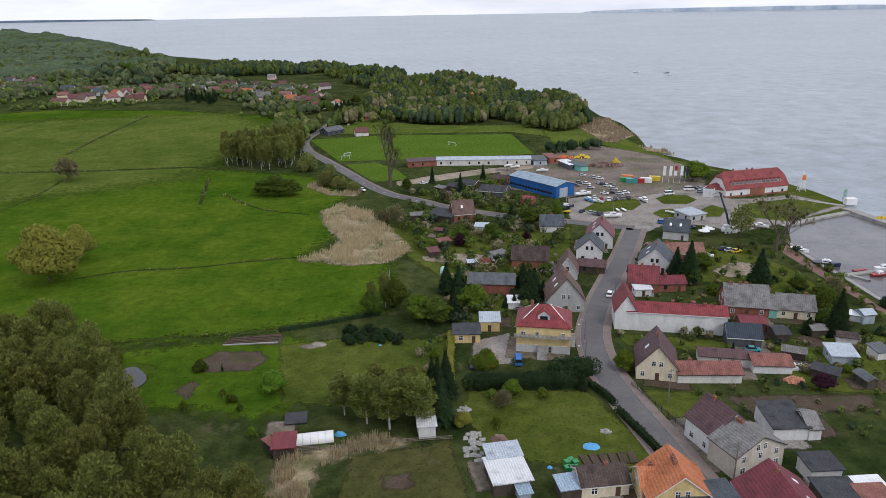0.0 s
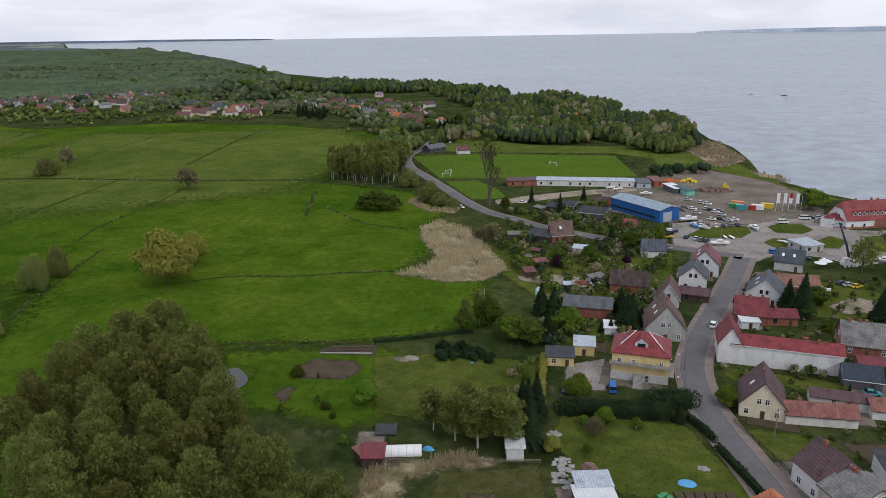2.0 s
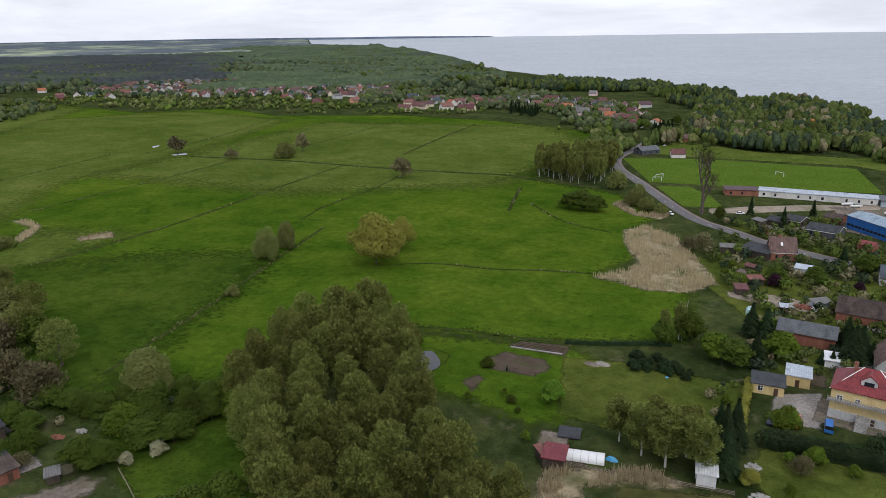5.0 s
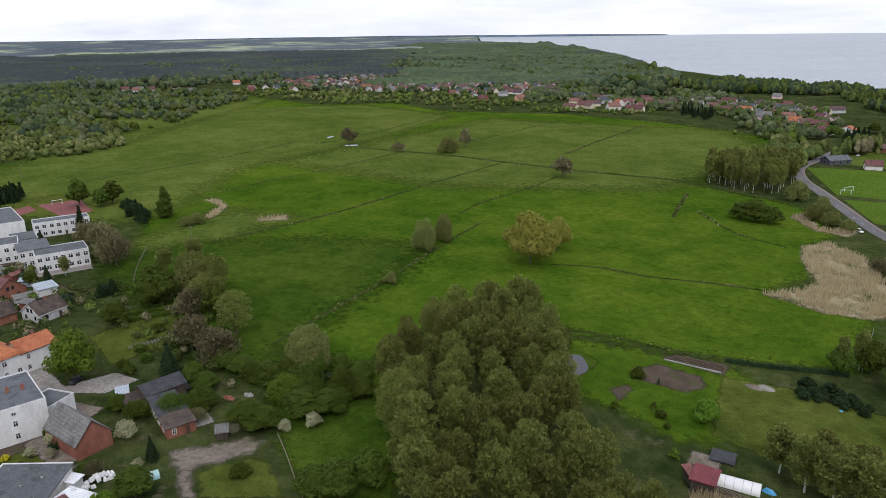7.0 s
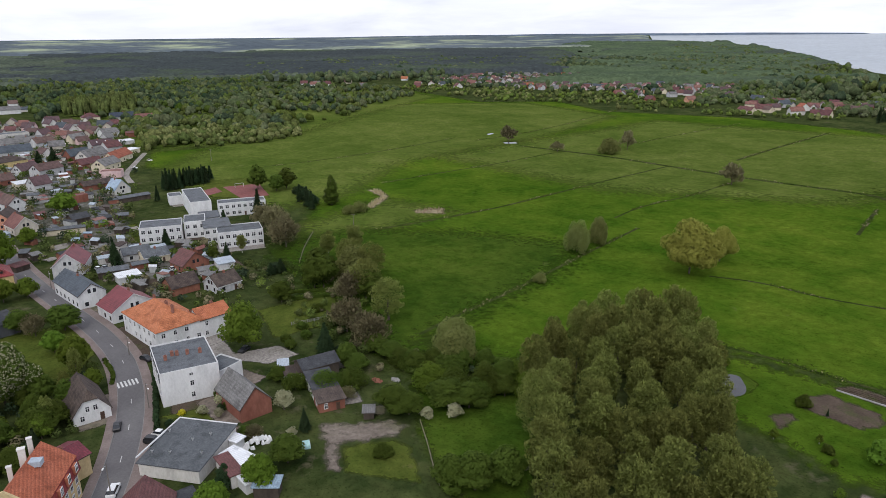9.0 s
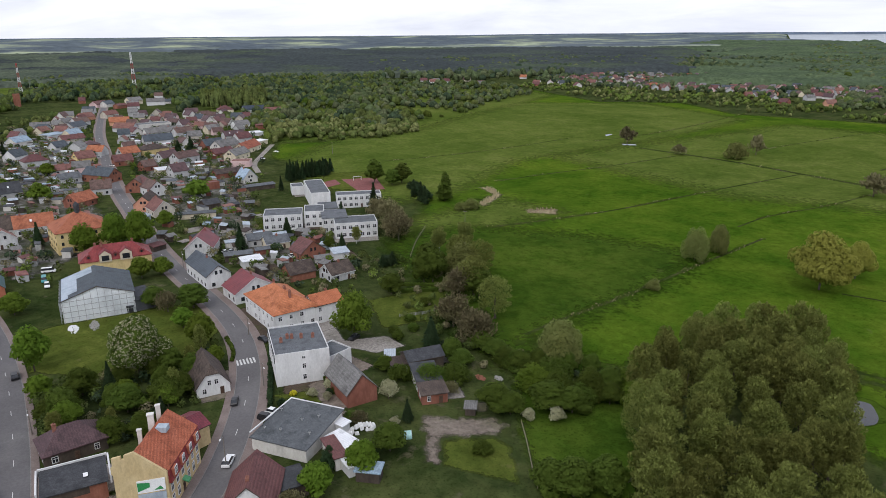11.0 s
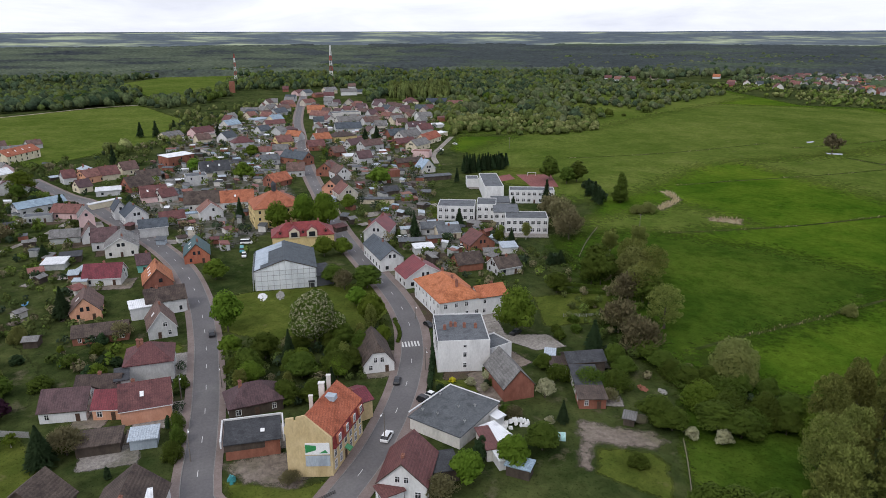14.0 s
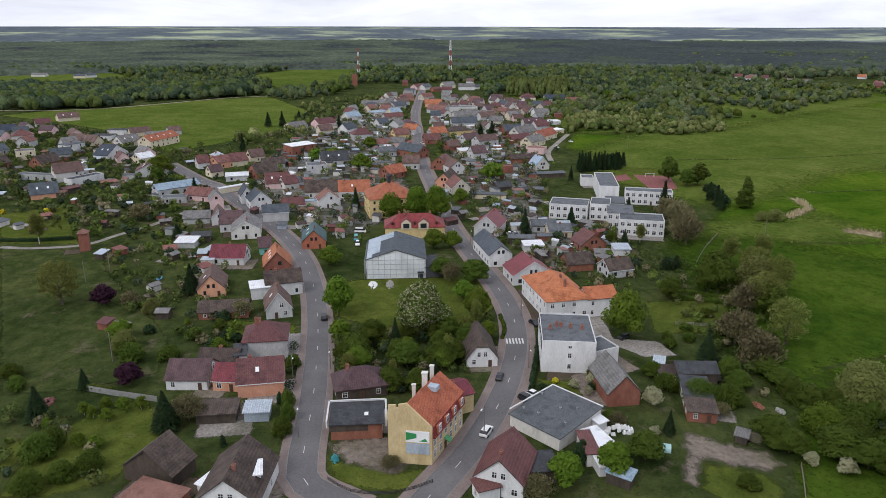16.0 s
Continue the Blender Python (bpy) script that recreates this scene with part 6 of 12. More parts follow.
# ---- ground covers ----
patch("meadow", "meadow", 0.02, [(-594.2, 171.0), (-520.8, 143.9), (-461.0, 170.3), (-426.4, 189.9), (-376.5, 187.2), (-332.4, 174.1), (-281.1, 140.0), (-266.9, 118.8), (-241.1, 132.8), (-211.4, 140.3), (-173.6, 121.2), (-157.2, 120.8), (-135.0, 121.9), (-127.2, 132.3), (-132.0, 170.6), (-96.4, 182.8), (-68.6, 187.1), (-48.7, 191.4), (-16.0, 207.4), (-19.5, 237.7), (-20.0, 253.0), (-39.1, 252.4), (-54.9, 257.1), (-43.4, 293.5), (-55.4, 321.8), (-49.5, 349.9), (-64.0, 388.0), (-80.7, 403.2), (-135.4, 421.5), (-156.5, 559.3), (-135.7, 644.4), (-178.3, 665.7), (-267.4, 706.6), (-394.4, 724.9), (-535.1, 672.3), (-656.1, 724.8), (-726.6, 644.3), (-957.5, 696.1), (-758.5, 524.0), (-724.2, 447.1), (-654.5, 353.8), (-602.3, 298.4), (-580.6, 200.4)], label="damp bright green meadow with darker patches", category="meadow", ragged=4.0)
patch("football_pitch", "pitch", 0.04, [(-98.8, 523.8), (-43.9, 538.6), (53.7, 534.1), (60.9, 455.3), (-7.8, 446.1), (-65.6, 441.8)], label="mown bright green football pitch", category="football pitch")
patch("lawn", "pitch", 0.03, [(-59.9, 430.9), (-41.6, 436.4), (-27.9, 415.3), (-18.2, 387.6), (-38.7, 383.5)], label="mown green lawn beside the road", category="lawn")
patch("harbour_yard", "dirt", 0.03, [(33.2, 410.6), (62.9, 429.7), (84.8, 475.3), (109.4, 481.6), (137.9, 445.0), (150.5, 398.5), (140.0, 360.4), (114.0, 344.1), (92.9, 339.8), (74.4, 346.7), (61.6, 339.6), (35.3, 361.4)], label="trodden earth boatyard with puddles", category="harbour yard", ragged=3.2)
patch("gravel_track", "sand", 0.05, [(-26.0, 382.6), (-7.1, 395.4), (23.1, 411.4), (56.6, 421.7), (55.3, 412.0), (25.7, 398.9), (-0.6, 383.6), (-23.8, 371.8)], label="pale sandy track", category="gravel track", ragged=1.8)
patch("square", "gravel", 0.035, [(63.0, 339.5), (80.1, 346.3), (92.3, 337.6), (115.8, 349.8), (140.9, 362.9), (141.8, 334.4), (152.7, 333.7), (175.2, 340.0), (190.6, 316.6), (150.3, 292.0), (122.6, 279.5), (114.5, 289.8), (98.9, 295.0), (88.0, 283.1), (81.0, 281.8), (77.8, 290.2), (57.4, 300.0)], label="pale gravel square by the harbour", category="square", ragged=1.2)
patch("lawn_oval", "lawn", 0.06, [(106.1, 336.7), (114.0, 344.1), (123.5, 342.3), (125.5, 333.3), (117.7, 325.2), (107.4, 326.9)], label="mown grass island in the square", category="lawn oval", ragged=0.5)
patch("lawn_oval", "lawn", 0.06, [(66.0, 318.3), (75.6, 332.1), (96.5, 337.3), (96.3, 326.6), (89.7, 316.8), (73.1, 313.9)], label="mown grass island in the boatyard", category="lawn oval", ragged=0.5)
patch("lawn_oval", "lawn", 0.06, [(97.2, 310.6), (103.0, 317.0), (120.3, 316.9), (113.2, 304.0), (98.8, 303.0)], label="mown grass island in the square", category="lawn oval", ragged=0.5)
patch("lawn_oval", "lawn", 0.06, [(120.9, 314.9), (129.4, 323.5), (133.3, 316.1), (125.7, 303.2), (119.0, 303.6)], label="mown grass island in the square", category="lawn oval", ragged=0.5)
patch("sandy_ground", "sand", 0.03, [(96.6, 234.9), (108.8, 245.1), (116.0, 239.9), (111.3, 231.4), (100.0, 228.0)], label="bare sandy ground under the big tree", category="sandy ground", ragged=1.8)
patch("promenade", "brickpave", 0.05, [(137.7, 265.1), (135.7, 258.2), (136.1, 236.5), (136.7, 215.9), (137.0, 198.2), (135.0, 194.9), (133.2, 211.1), (131.8, 232.1), (130.5, 253.1)], label="red-brown paved harbour promenade", category="promenade")
patch("farm_yard", "sand", 0.04, [(-8.6, 255.4), (3.5, 259.4), (16.6, 256.1), (25.0, 251.8), (22.2, 244.4), (3.3, 247.7), (-7.4, 250.8)], label="pale sandy track beside rubble", category="farm yard", ragged=1.8)
patch("yard", "gravel", 0.04, [(8.3, 181.4), (18.9, 186.6), (19.6, 174.0), (17.8, 167.5), (7.2, 167.9)], label="grey gravel car yard beside the villa", category="yard", ragged=1.2)
patch("garden_plot", "soil", 0.03, [(68.4, 149.3), (90.4, 149.2), (103.2, 148.8), (101.0, 143.2), (93.9, 141.9), (71.1, 140.9)], label="dug brown garden plot", category="garden plot", ragged=2.2)
patch("garden_plot", "soil", 0.03, [(101.2, 157.7), (107.6, 157.5), (107.5, 151.3), (100.6, 151.5)], label="dug brown garden plot", category="garden plot", ragged=2.2)
patch("lawn", "lawn", 0.03, [(5.9, 154.6), (35.4, 153.1), (38.7, 143.1), (44.8, 127.4), (38.2, 120.8), (24.7, 123.0), (13.2, 126.2), (7.4, 130.5), (4.3, 146.7)], label="mown garden lawn", category="lawn", ragged=2.2)
patch("lawn", "lawn", 0.03, [(-22.2, 165.7), (-14.1, 182.2), (-1.1, 179.2), (-1.1, 163.5), (-8.3, 155.0), (-23.6, 152.8), (-38.3, 156.0), (-43.7, 168.0), (-33.4, 180.4)], label="mown orchard lawn with yellowish patches", category="lawn", ragged=2.2)
patch("lawn", "lawn", 0.03, [(45.3, 153.3), (49.5, 153.2), (67.9, 149.9), (56.9, 137.8), (52.1, 139.1)], label="garden lawn beside the street", category="lawn", ragged=2.2)
patch("lawn", "lawn", 0.025, [(50.2, 185.4), (79.2, 179.1), (102.0, 179.7), (127.5, 182.5), (107.0, 148.6), (91.0, 151.8), (83.7, 170.7), (51.4, 177.3)], label="garden lawns between the houses", category="lawn", ragged=2.2)
patch("lawn", "lawn", 0.03, [(20.7, 282.7), (39.8, 281.7), (51.0, 277.2), (48.5, 262.7), (21.4, 260.6), (-0.9, 268.8)], label="garden lawn beside the lane", category="lawn", ragged=2.2)
patch("lawn", "lawn", 0.03, [(6.2, 205.7), (21.5, 214.4), (20.9, 198.6), (7.4, 191.7)], label="garden lawn behind the barn", category="lawn", ragged=2.2)
patch("paddock", "paddock", 0.03, [(-20.1, 127.1), (1.0, 132.7), (4.3, 113.5), (4.6, 104.0), (-22.5, 104.0), (-21.4, 114.1)], label="rough grazed paddock", category="paddock", ragged=2.2)
patch("garden_plot", "soil", 0.03, [(-68.2, 170.1), (-63.9, 177.7), (-51.8, 177.0), (-48.8, 172.5), (-51.8, 166.4), (-64.7, 165.7)], label="muddy brown garden plot", category="garden plot", ragged=2.2)
patch("garden_plot", "soil", 0.03, [(-68.3, 155.9), (-66.0, 161.5), (-63.1, 159.1), (-64.2, 152.3)], label="muddy patch of bare earth", category="garden plot", ragged=2.2)
patch("garden_plot", "soil", 0.03, [(-64.6, 182.1), (-61.8, 187.0), (-47.8, 188.5), (-46.9, 181.5)], label="brown dug beds beside the pond", category="garden plot", ragged=2.2)
prism('garden_bed', 'soil', [(-62.0, 185.9), (-48.4, 187.2), (-48.4, 186.7), (-62.0, 185.4)], 0, 0.3, 'long brown raised vegetable bed', 'garden bed')
prism('garden_bed', 'soil', [(-62.4, 184.8), (-48.3, 186.1), (-48.3, 185.6), (-62.4, 184.3)], 0, 0.3, 'long brown raised vegetable bed', 'garden bed')
prism('garden_bed', 'soil', [(-62.9, 183.8), (-48.3, 185.0), (-48.3, 184.5), (-62.8, 183.3)], 0, 0.3, 'long brown raised vegetable bed', 'garden bed')
prism('garden_bed', 'soil', [(-63.3, 182.7), (-48.3, 183.9), (-48.3, 183.4), (-63.3, 182.2)], 0, 0.3, 'long brown raised vegetable bed', 'garden bed')
prism('garden_bed', 'concrete', [(-63.7, 181.7), (-48.2, 182.9), (-48.2, 182.4), (-63.7, 181.2)], 0, 0.3, 'long bed covered with grey sheeting', 'garden bed')
patch("dirt_track", "dirt", 0.03, [(-135.3, 69.5), (-131.3, 73.4), (-125.4, 83.8), (-121.7, 84.5), (-119.5, 80.9), (-124.6, 69.5), (-125.3, 67.4), (-115.9, 63.0), (-118.1, 61.3), (-127.8, 66.5)], label="trodden earth drive", category="dirt track", ragged=3.2)
patch("lawn", "lawn", 0.025, [(-123.1, 68.8), (-118.4, 78.5), (-113.5, 80.1), (-101.3, 74.1), (-114.7, 63.9)], label="worn garden lawn", category="lawn", ragged=2.2)
patch("yard", "gravel", 0.04, [(-199.1, 63.1), (-199.3, 70.6), (-186.0, 68.9), (-182.9, 81.7), (-173.3, 83.7), (-173.5, 73.8), (-180.2, 68.7), (-181.8, 63.3)], label="grey gravel car park behind the white house", category="yard", ragged=1.2)
patch("yard", "dirt", 0.04, [(-138.2, -13.0), (-139.2, 1.0), (-128.8, 4.4), (-125.8, 1.9), (-130.3, -7.7)], label="worn concrete yard beside the ochre house", category="yard", ragged=3.2)
patch("lawn", "lawn", 0.03, [(-131.8, -12.8), (-129.9, -7.7), (-125.7, 2.5), (-127.0, 10.4), (-119.8, 5.7), (-121.3, -5.1), (-124.7, -11.0)], label="mown grass verge at the corner", category="lawn", ragged=2.2)
patch("lawn", "lawn", 0.03, [(-241.9, -15.4), (-244.0, -6.1), (-243.1, 39.1), (-215.4, 38.7), (-198.0, 26.8), (-195.9, 3.9), (-210.6, -15.3)], label="park lawn between the streets", category="lawn", ragged=2.2)
patch("lawn", "lawn", 0.03, [(-163.2, 40.5), (-162.6, 54.2), (-152.3, 52.6), (-157.4, 44.4)], label="small front garden lawn", category="lawn", ragged=2.2)
patch("lawn", "lawn", 0.03, [(-213.4, 88.9), (-213.3, 118.9), (-186.7, 105.6), (-188.8, 83.2)], label="playground lawn behind the manor", category="lawn", ragged=2.2)
patch("sports_court", "court", 0.08, [(-416.2, 145.5), (-420.5, 155.3), (-405.5, 153.6), (-400.1, 141.8)], label="red rubber sports court", category="sports court")
patch("sports_court", "court", 0.05, [(-418.5, 159.0), (-413.2, 180.6), (-377.9, 171.0), (-379.3, 154.8)], label="red rubber sports court with white goal", category="sports court")
patch("school_lawn", "lawn", 0.035, [(-444.2, 156.7), (-434.0, 187.3), (-371.1, 168.1), (-395.2, 143.7), (-419.5, 146.6)], label="mown school lawn", category="school lawn", ragged=2.2)
patch("school_lawn", "lawn", 0.03, [(-360.7, 57.0), (-361.6, 91.2), (-323.8, 83.5), (-316.0, 55.6), (-340.5, 54.0)], label="mown lawn before the school", category="school lawn", ragged=2.2)
patch("school_drive", "gravel", 0.05, [(-345.5, 50.3), (-356.6, 90.0), (-349.2, 89.7), (-341.8, 65.8), (-336.4, 49.9)], label="pale gravel drive to the school", category="school drive", ragged=1.2)
patch("lawn", "lawn", 0.03, [(-352.5, -186.5), (-367.2, -160.3), (-298.8, -128.4), (-301.8, -162.0)], label="garden lawn beside the lane", category="lawn", ragged=2.2)
patch("lawn", "lawn", 0.03, [(-211.6, -51.5), (-205.0, -27.7), (-198.6, -26.1), (-195.9, -41.7)], label="house lawn", category="lawn", ragged=2.2)
patch("field", "hay", 0.03, [(-759.5, -382.9), (-800.9, -350.7), (-823.7, -293.6), (-866.9, -243.9), (-915.5, -189.4), (-940.8, -136.6), (-780.0, -75.0), (-617.9, -81.8), (-525.5, -151.9), (-640.0, -233.4), (-715.8, -320.5)], label="green field beyond the gardens", category="field", ragged=6.0)
patch("field", "hay", 0.03, [(-1392.3, -688.1), (-1423.8, -505.4), (-1261.9, -386.3), (-1128.4, -436.4), (-1085.4, -569.8)], label="far green field between woods", category="field", ragged=6.0)
patch("field", "hay", 0.03, [(-1322.5, -228.3), (-1590.0, -134.3), (-1530.6, -26.5), (-1100.3, -56.0), (-1010.3, -126.2)], label="far green field between woods", category="field", ragged=6.0)
patch("rough_field", "grass", 0.025, [(-295.2, -158.8), (-287.5, -115.1), (-262.0, -103.9), (-197.9, -63.6), (-176.1, -60.7), (-168.4, -76.9), (-167.3, -97.2)], label="rough grassy field", category="rough field", ragged=2.5)
patch("lawn", "lawn", 0.03, [(-143.0, -78.3), (-154.2, -71.6), (-162.5, -59.6), (-145.1, -50.7), (-128.8, -56.4), (-124.4, -67.9), (-125.2, -76.9)], label="orchard grass", category="lawn", ragged=2.2)
patch("lawn", "lawn", 0.04, [(-141.5, -84.7), (-145.7, -83.1), (-140.8, -77.5), (-133.3, -80.8)], label="yellowish mown plot", category="lawn", ragged=2.2)
CLEAR.append([(-1392.3, -688.1), (-1423.8, -505.4), (-1261.9, -386.3), (-1128.4, -436.4), (-1085.4, -569.8)])
CLEAR.append([(-1322.5, -228.3), (-1590.0, -134.3), (-1530.6, -26.5), (-1100.3, -56.0), (-1010.3, -126.2)])
CLEAR.append([(-770.5, -392.9), (-800.9, -350.7), (-823.7, -293.6), (-866.9, -243.9), (-915.5, -189.4), (-940.8, -136.6), (-780.0, -75.0), (-617.9, -81.8), (-525.5, -151.9), (-600.0, -213.4), (-715.8, -320.5)])
patch("meadow", "meadow", 0.03, [(-96.4, 177.4), (-47.6, 187.8), (-35.4, 180.7), (-27.3, 169.2), (-31.4, 150.9), (-45.4, 143.1), (-61.0, 147.0), (-77.7, 148.8)], label="bright grass round the pond", category="meadow", ragged=9.0)
patch("rough_pasture", "hay", 0.03, [(-97.9, 549.1), (-70.3, 624.6), (-9.6, 585.7), (55.8, 578.7), (98.7, 599.1), (91.2, 513.0), (52.6, 544.8), (-35.4, 543.0)], label="thin grass behind the football pitch", category="rough pasture", ragged=6.0)
patch("lawn", "lawn", 0.06, [(145.1, 323.5), (171.6, 332.5), (186.5, 318.9), (151.5, 294.6), (139.9, 300.6)], label="mown lawn beside the harbour inn", category="lawn", ragged=2.2)
patch("rough_grass", "tussock", 0.04, [(-141.0, 100.9), (-114.6, 120.9), (-95.1, 105.3), (-80.9, 85.7), (-93.4, 76.1), (-114.4, 84.8)], label="dark rough grass beside the grove", category="rough grass", ragged=5.0)
patch("lawn", "lawn", 0.03, [(-47.3, 180.9), (-30.8, 184.7), (2.2, 183.4), (1.6, 152.0), (-20.2, 146.9), (-39.9, 150.1)], label="worn orchard lawn beside the sheds", category="lawn", ragged=2.2)
patch("bare_patch", "soil", 0.03, [(-13.4, 120.8), (-7.6, 121.4), (-6.3, 117.0), (-12.5, 116.1)], label="trodden bare patch in the paddock", category="bare patch", ragged=2.2)
patch("lawn", "lawn", 0.03, [(-33.1, 293.9), (-5.8, 294.9), (28.1, 284.7), (55.9, 291.4), (47.3, 243.2), (22.7, 227.1), (-1.0, 233.7), (-19.1, 266.1)], label="garden lawns beside the lane", category="lawn", ragged=2.2)
patch("lawn", "lawn", 0.03, [(96.0, 260.2), (114.5, 259.3), (125.8, 236.4), (127.3, 212.3), (115.0, 199.1), (100.2, 223.7), (84.5, 224.4)], label="rough lawn beside the promenade", category="lawn", ragged=2.2)
patch("lawn", "lawn", 0.03, [(-13.8, 349.1), (23.8, 368.5), (34.2, 349.4), (57.6, 315.8), (55.2, 301.9), (25.7, 314.9)], label="garden lawns behind the boat hall", category="lawn", ragged=2.2)
patch("rough_pasture", "hay", 0.03, [(79.4, 547.5), (133.3, 592.0), (133.9, 508.9), (144.6, 431.8), (164.2, 391.5), (148.4, 401.7), (110.3, 485.9), (79.1, 475.8)], label="thin pale grass along the shore", category="rough pasture", ragged=5.0)
patch('harbour_water', 'harbour', -0.42, [(146.0, 286.4), (184.4, 305.3), (190.0, 290.6), (198.6, 272.3), (141.4, 185.7), (140.7, 204.2), (140.0, 225.1), (138.3, 244.9), (138.8, 266.5)], label='still grey water of the harbour basin', category='water')
patch("rough_meadow", "tussock", 0.04, [(-281.2, 127.1), (-282.0, 166.8), (-240.7, 208.3), (-192.3, 232.3), (-174.7, 196.7), (-166.6, 157.5), (-156.7, 119.5), (-127.4, 123.3), (-137.4, 103.6), (-191.5, 103.5)], label="dark tussocky grass of the near meadow", category="rough meadow", ragged=26)
patch("thin_meadow", "hay", 0.035, [(-512.2, 155.0), (-606.3, 235.0), (-657.6, 361.4), (-788.9, 528.5), (-679.3, 682.6), (-493.8, 641.1), (-428.0, 427.9), (-416.9, 292.4), (-352.8, 211.7), (-339.0, 161.9), (-411.9, 137.4)], label="thin olive grass of the far meadow", category="thin meadow", ragged=34.0)
patch("thin_meadow", "hay", 0.035, [(-303.3, 151.3), (-322.9, 216.8), (-278.2, 226.5), (-270.9, 186.4), (-265.9, 138.3)], label="thin olive grass beside the school", category="thin meadow", ragged=34.0)

patch("thin_meadow", "hay", 0.035, [(-420.0, 330.0), (-440.0, 640.0), (-200.0, 680.0), (-125.0, 560.0), (-150.0, 400.0), (-260.0, 330.0)], label="pale green grass of the far meadow", category="thin meadow", ragged=45.0)
patch("scrub_floor", "hay", 0.033, [(-1500.0, 440.0), (-1011.0, 690.0), (-840.0, 660.0), (-700.0, 440.0), (-600.0, 300.0), (-590.0, 170.0), (-720.0, 150.0), (-1100.0, 200.0)], label="grass between willow scrub", category="scrub floor", ragged=40.0)

# ---- ditches in the meadow ----
strip('ditch', 'ditch', smooth_line([(-273.3, 178.8), (-269.7, 212.1), (-267.9, 248.6), (-270.8, 296.7), (-274.6, 344.2), (-278.2, 421.3)]), -0.90, 0.90, 0.05, label='sedge-filled drainage ditch in the meadow', category='ditch')
ditch_sedge([(-273.3, 178.8), (-269.7, 212.1), (-267.9, 248.6), (-270.8, 296.7), (-274.6, 344.2), (-278.2, 421.3)], 3.0)
strip('ditch', 'ditch', smooth_line([(-412.5, 412.2), (-337.1, 422.8), (-274.9, 423.6), (-228.7, 423.5), (-188.9, 427.0), (-152.5, 430.1), (-135.4, 421.5)]), -2.10, 2.10, 0.05, label='sedge-filled drainage ditch in the meadow', category='ditch')
ditch_sedge([(-412.5, 412.2), (-337.1, 422.8), (-274.9, 423.6), (-228.7, 423.5), (-188.9, 427.0), (-152.5, 430.1), (-135.4, 421.5)], 7.0)
strip('ditch', 'ditch', smooth_line([(-259.4, 479.3), (-268.3, 555.2), (-279.1, 677.1)]), -1.20, 1.20, 0.05, label='sedge-filled drainage ditch in the meadow', category='ditch')
ditch_sedge([(-259.4, 479.3), (-268.3, 555.2), (-279.1, 677.1)], 4.0)
strip('ditch', 'ditch', smooth_line([(-162.0, 119.5), (-166.3, 139.1), (-171.7, 171.1), (-180.5, 210.4), (-193.7, 273.7)]), -0.72, 0.72, 0.05, label='sedge-filled drainage ditch in the meadow', category='ditch')
ditch_sedge([(-162.0, 119.5), (-166.3, 139.1), (-171.7, 171.1), (-180.5, 210.4), (-193.7, 273.7)], 2.4)
strip('ditch', 'ditch', smooth_line([(-213.0, 280.7), (-218.3, 311.2), (-217.1, 353.7), (-220.2, 400.4)]), -0.60, 0.60, 0.05, label='sedge-filled drainage ditch in the meadow', category='ditch')
ditch_sedge([(-213.0, 280.7), (-218.3, 311.2), (-217.1, 353.7), (-220.2, 400.4)], 2.0)
strip('ditch', 'ditch', smooth_line([(-134.0, 237.2), (-117.7, 244.7), (-95.2, 247.0), (-73.7, 253.4), (-54.9, 257.1)]), -0.66, 0.66, 0.05, label='sedge-filled drainage ditch in the meadow', category='ditch')
ditch_sedge([(-134.0, 237.2), (-117.7, 244.7), (-95.2, 247.0), (-73.7, 253.4), (-54.9, 257.1)], 2.2)
strip('ditch', 'ditch', smooth_line([(-96.8, 183.6), (-83.0, 187.0), (-69.1, 188.2), (-48.7, 191.4)]), -0.60, 0.60, 0.05, label='sedge-filled drainage ditch in the meadow', category='ditch')
ditch_sedge([(-96.8, 183.6), (-83.0, 187.0), (-69.1, 188.2), (-48.7, 191.4)], 2.0)
strip('ditch', 'ditch', smooth_line([(-362.6, 240.8), (-364.7, 280.8), (-365.3, 341.6), (-369.9, 406.8)]), -0.75, 0.75, 0.05, label='sedge-filled drainage ditch in the meadow', category='ditch')
ditch_sedge([(-362.6, 240.8), (-364.7, 280.8), (-365.3, 341.6), (-369.9, 406.8)], 2.5)
strip('ditch', 'ditch', smooth_line([(-466.7, 209.0), (-463.8, 246.8), (-468.0, 314.0), (-485.1, 401.2)]), -0.75, 0.75, 0.05, label='sedge-filled drainage ditch in the meadow', category='ditch')
ditch_sedge([(-466.7, 209.0), (-463.8, 246.8), (-468.0, 314.0), (-485.1, 401.2)], 2.5)
strip('ditch', 'ditch', smooth_line([(-121.5, 339.4), (-129.1, 371.7), (-135.1, 396.8)]), -0.90, 0.90, 0.05, label='sedge-filled drainage ditch in the meadow', category='ditch')
ditch_sedge([(-121.5, 339.4), (-129.1, 371.7), (-135.1, 396.8)], 3.0)
strip('ditch', 'ditch', smooth_line([(-115.3, 358.4), (-88.0, 328.9), (-63.5, 317.9)]), -0.60, 0.60, 0.05, label='sedge-filled drainage ditch in the meadow', category='ditch')
ditch_sedge([(-115.3, 358.4), (-88.0, 328.9), (-63.5, 317.9)], 2.0)
strip('ditch', 'ditch', smooth_line([(-460.7, 405.8), (-465.3, 465.7), (-485.8, 553.3), (-531.4, 690.0)]), -0.75, 0.75, 0.05, label='sedge-filled drainage ditch in the meadow', category='ditch')
ditch_sedge([(-460.7, 405.8), (-465.3, 465.7), (-485.8, 553.3), (-531.4, 690.0)], 2.5)
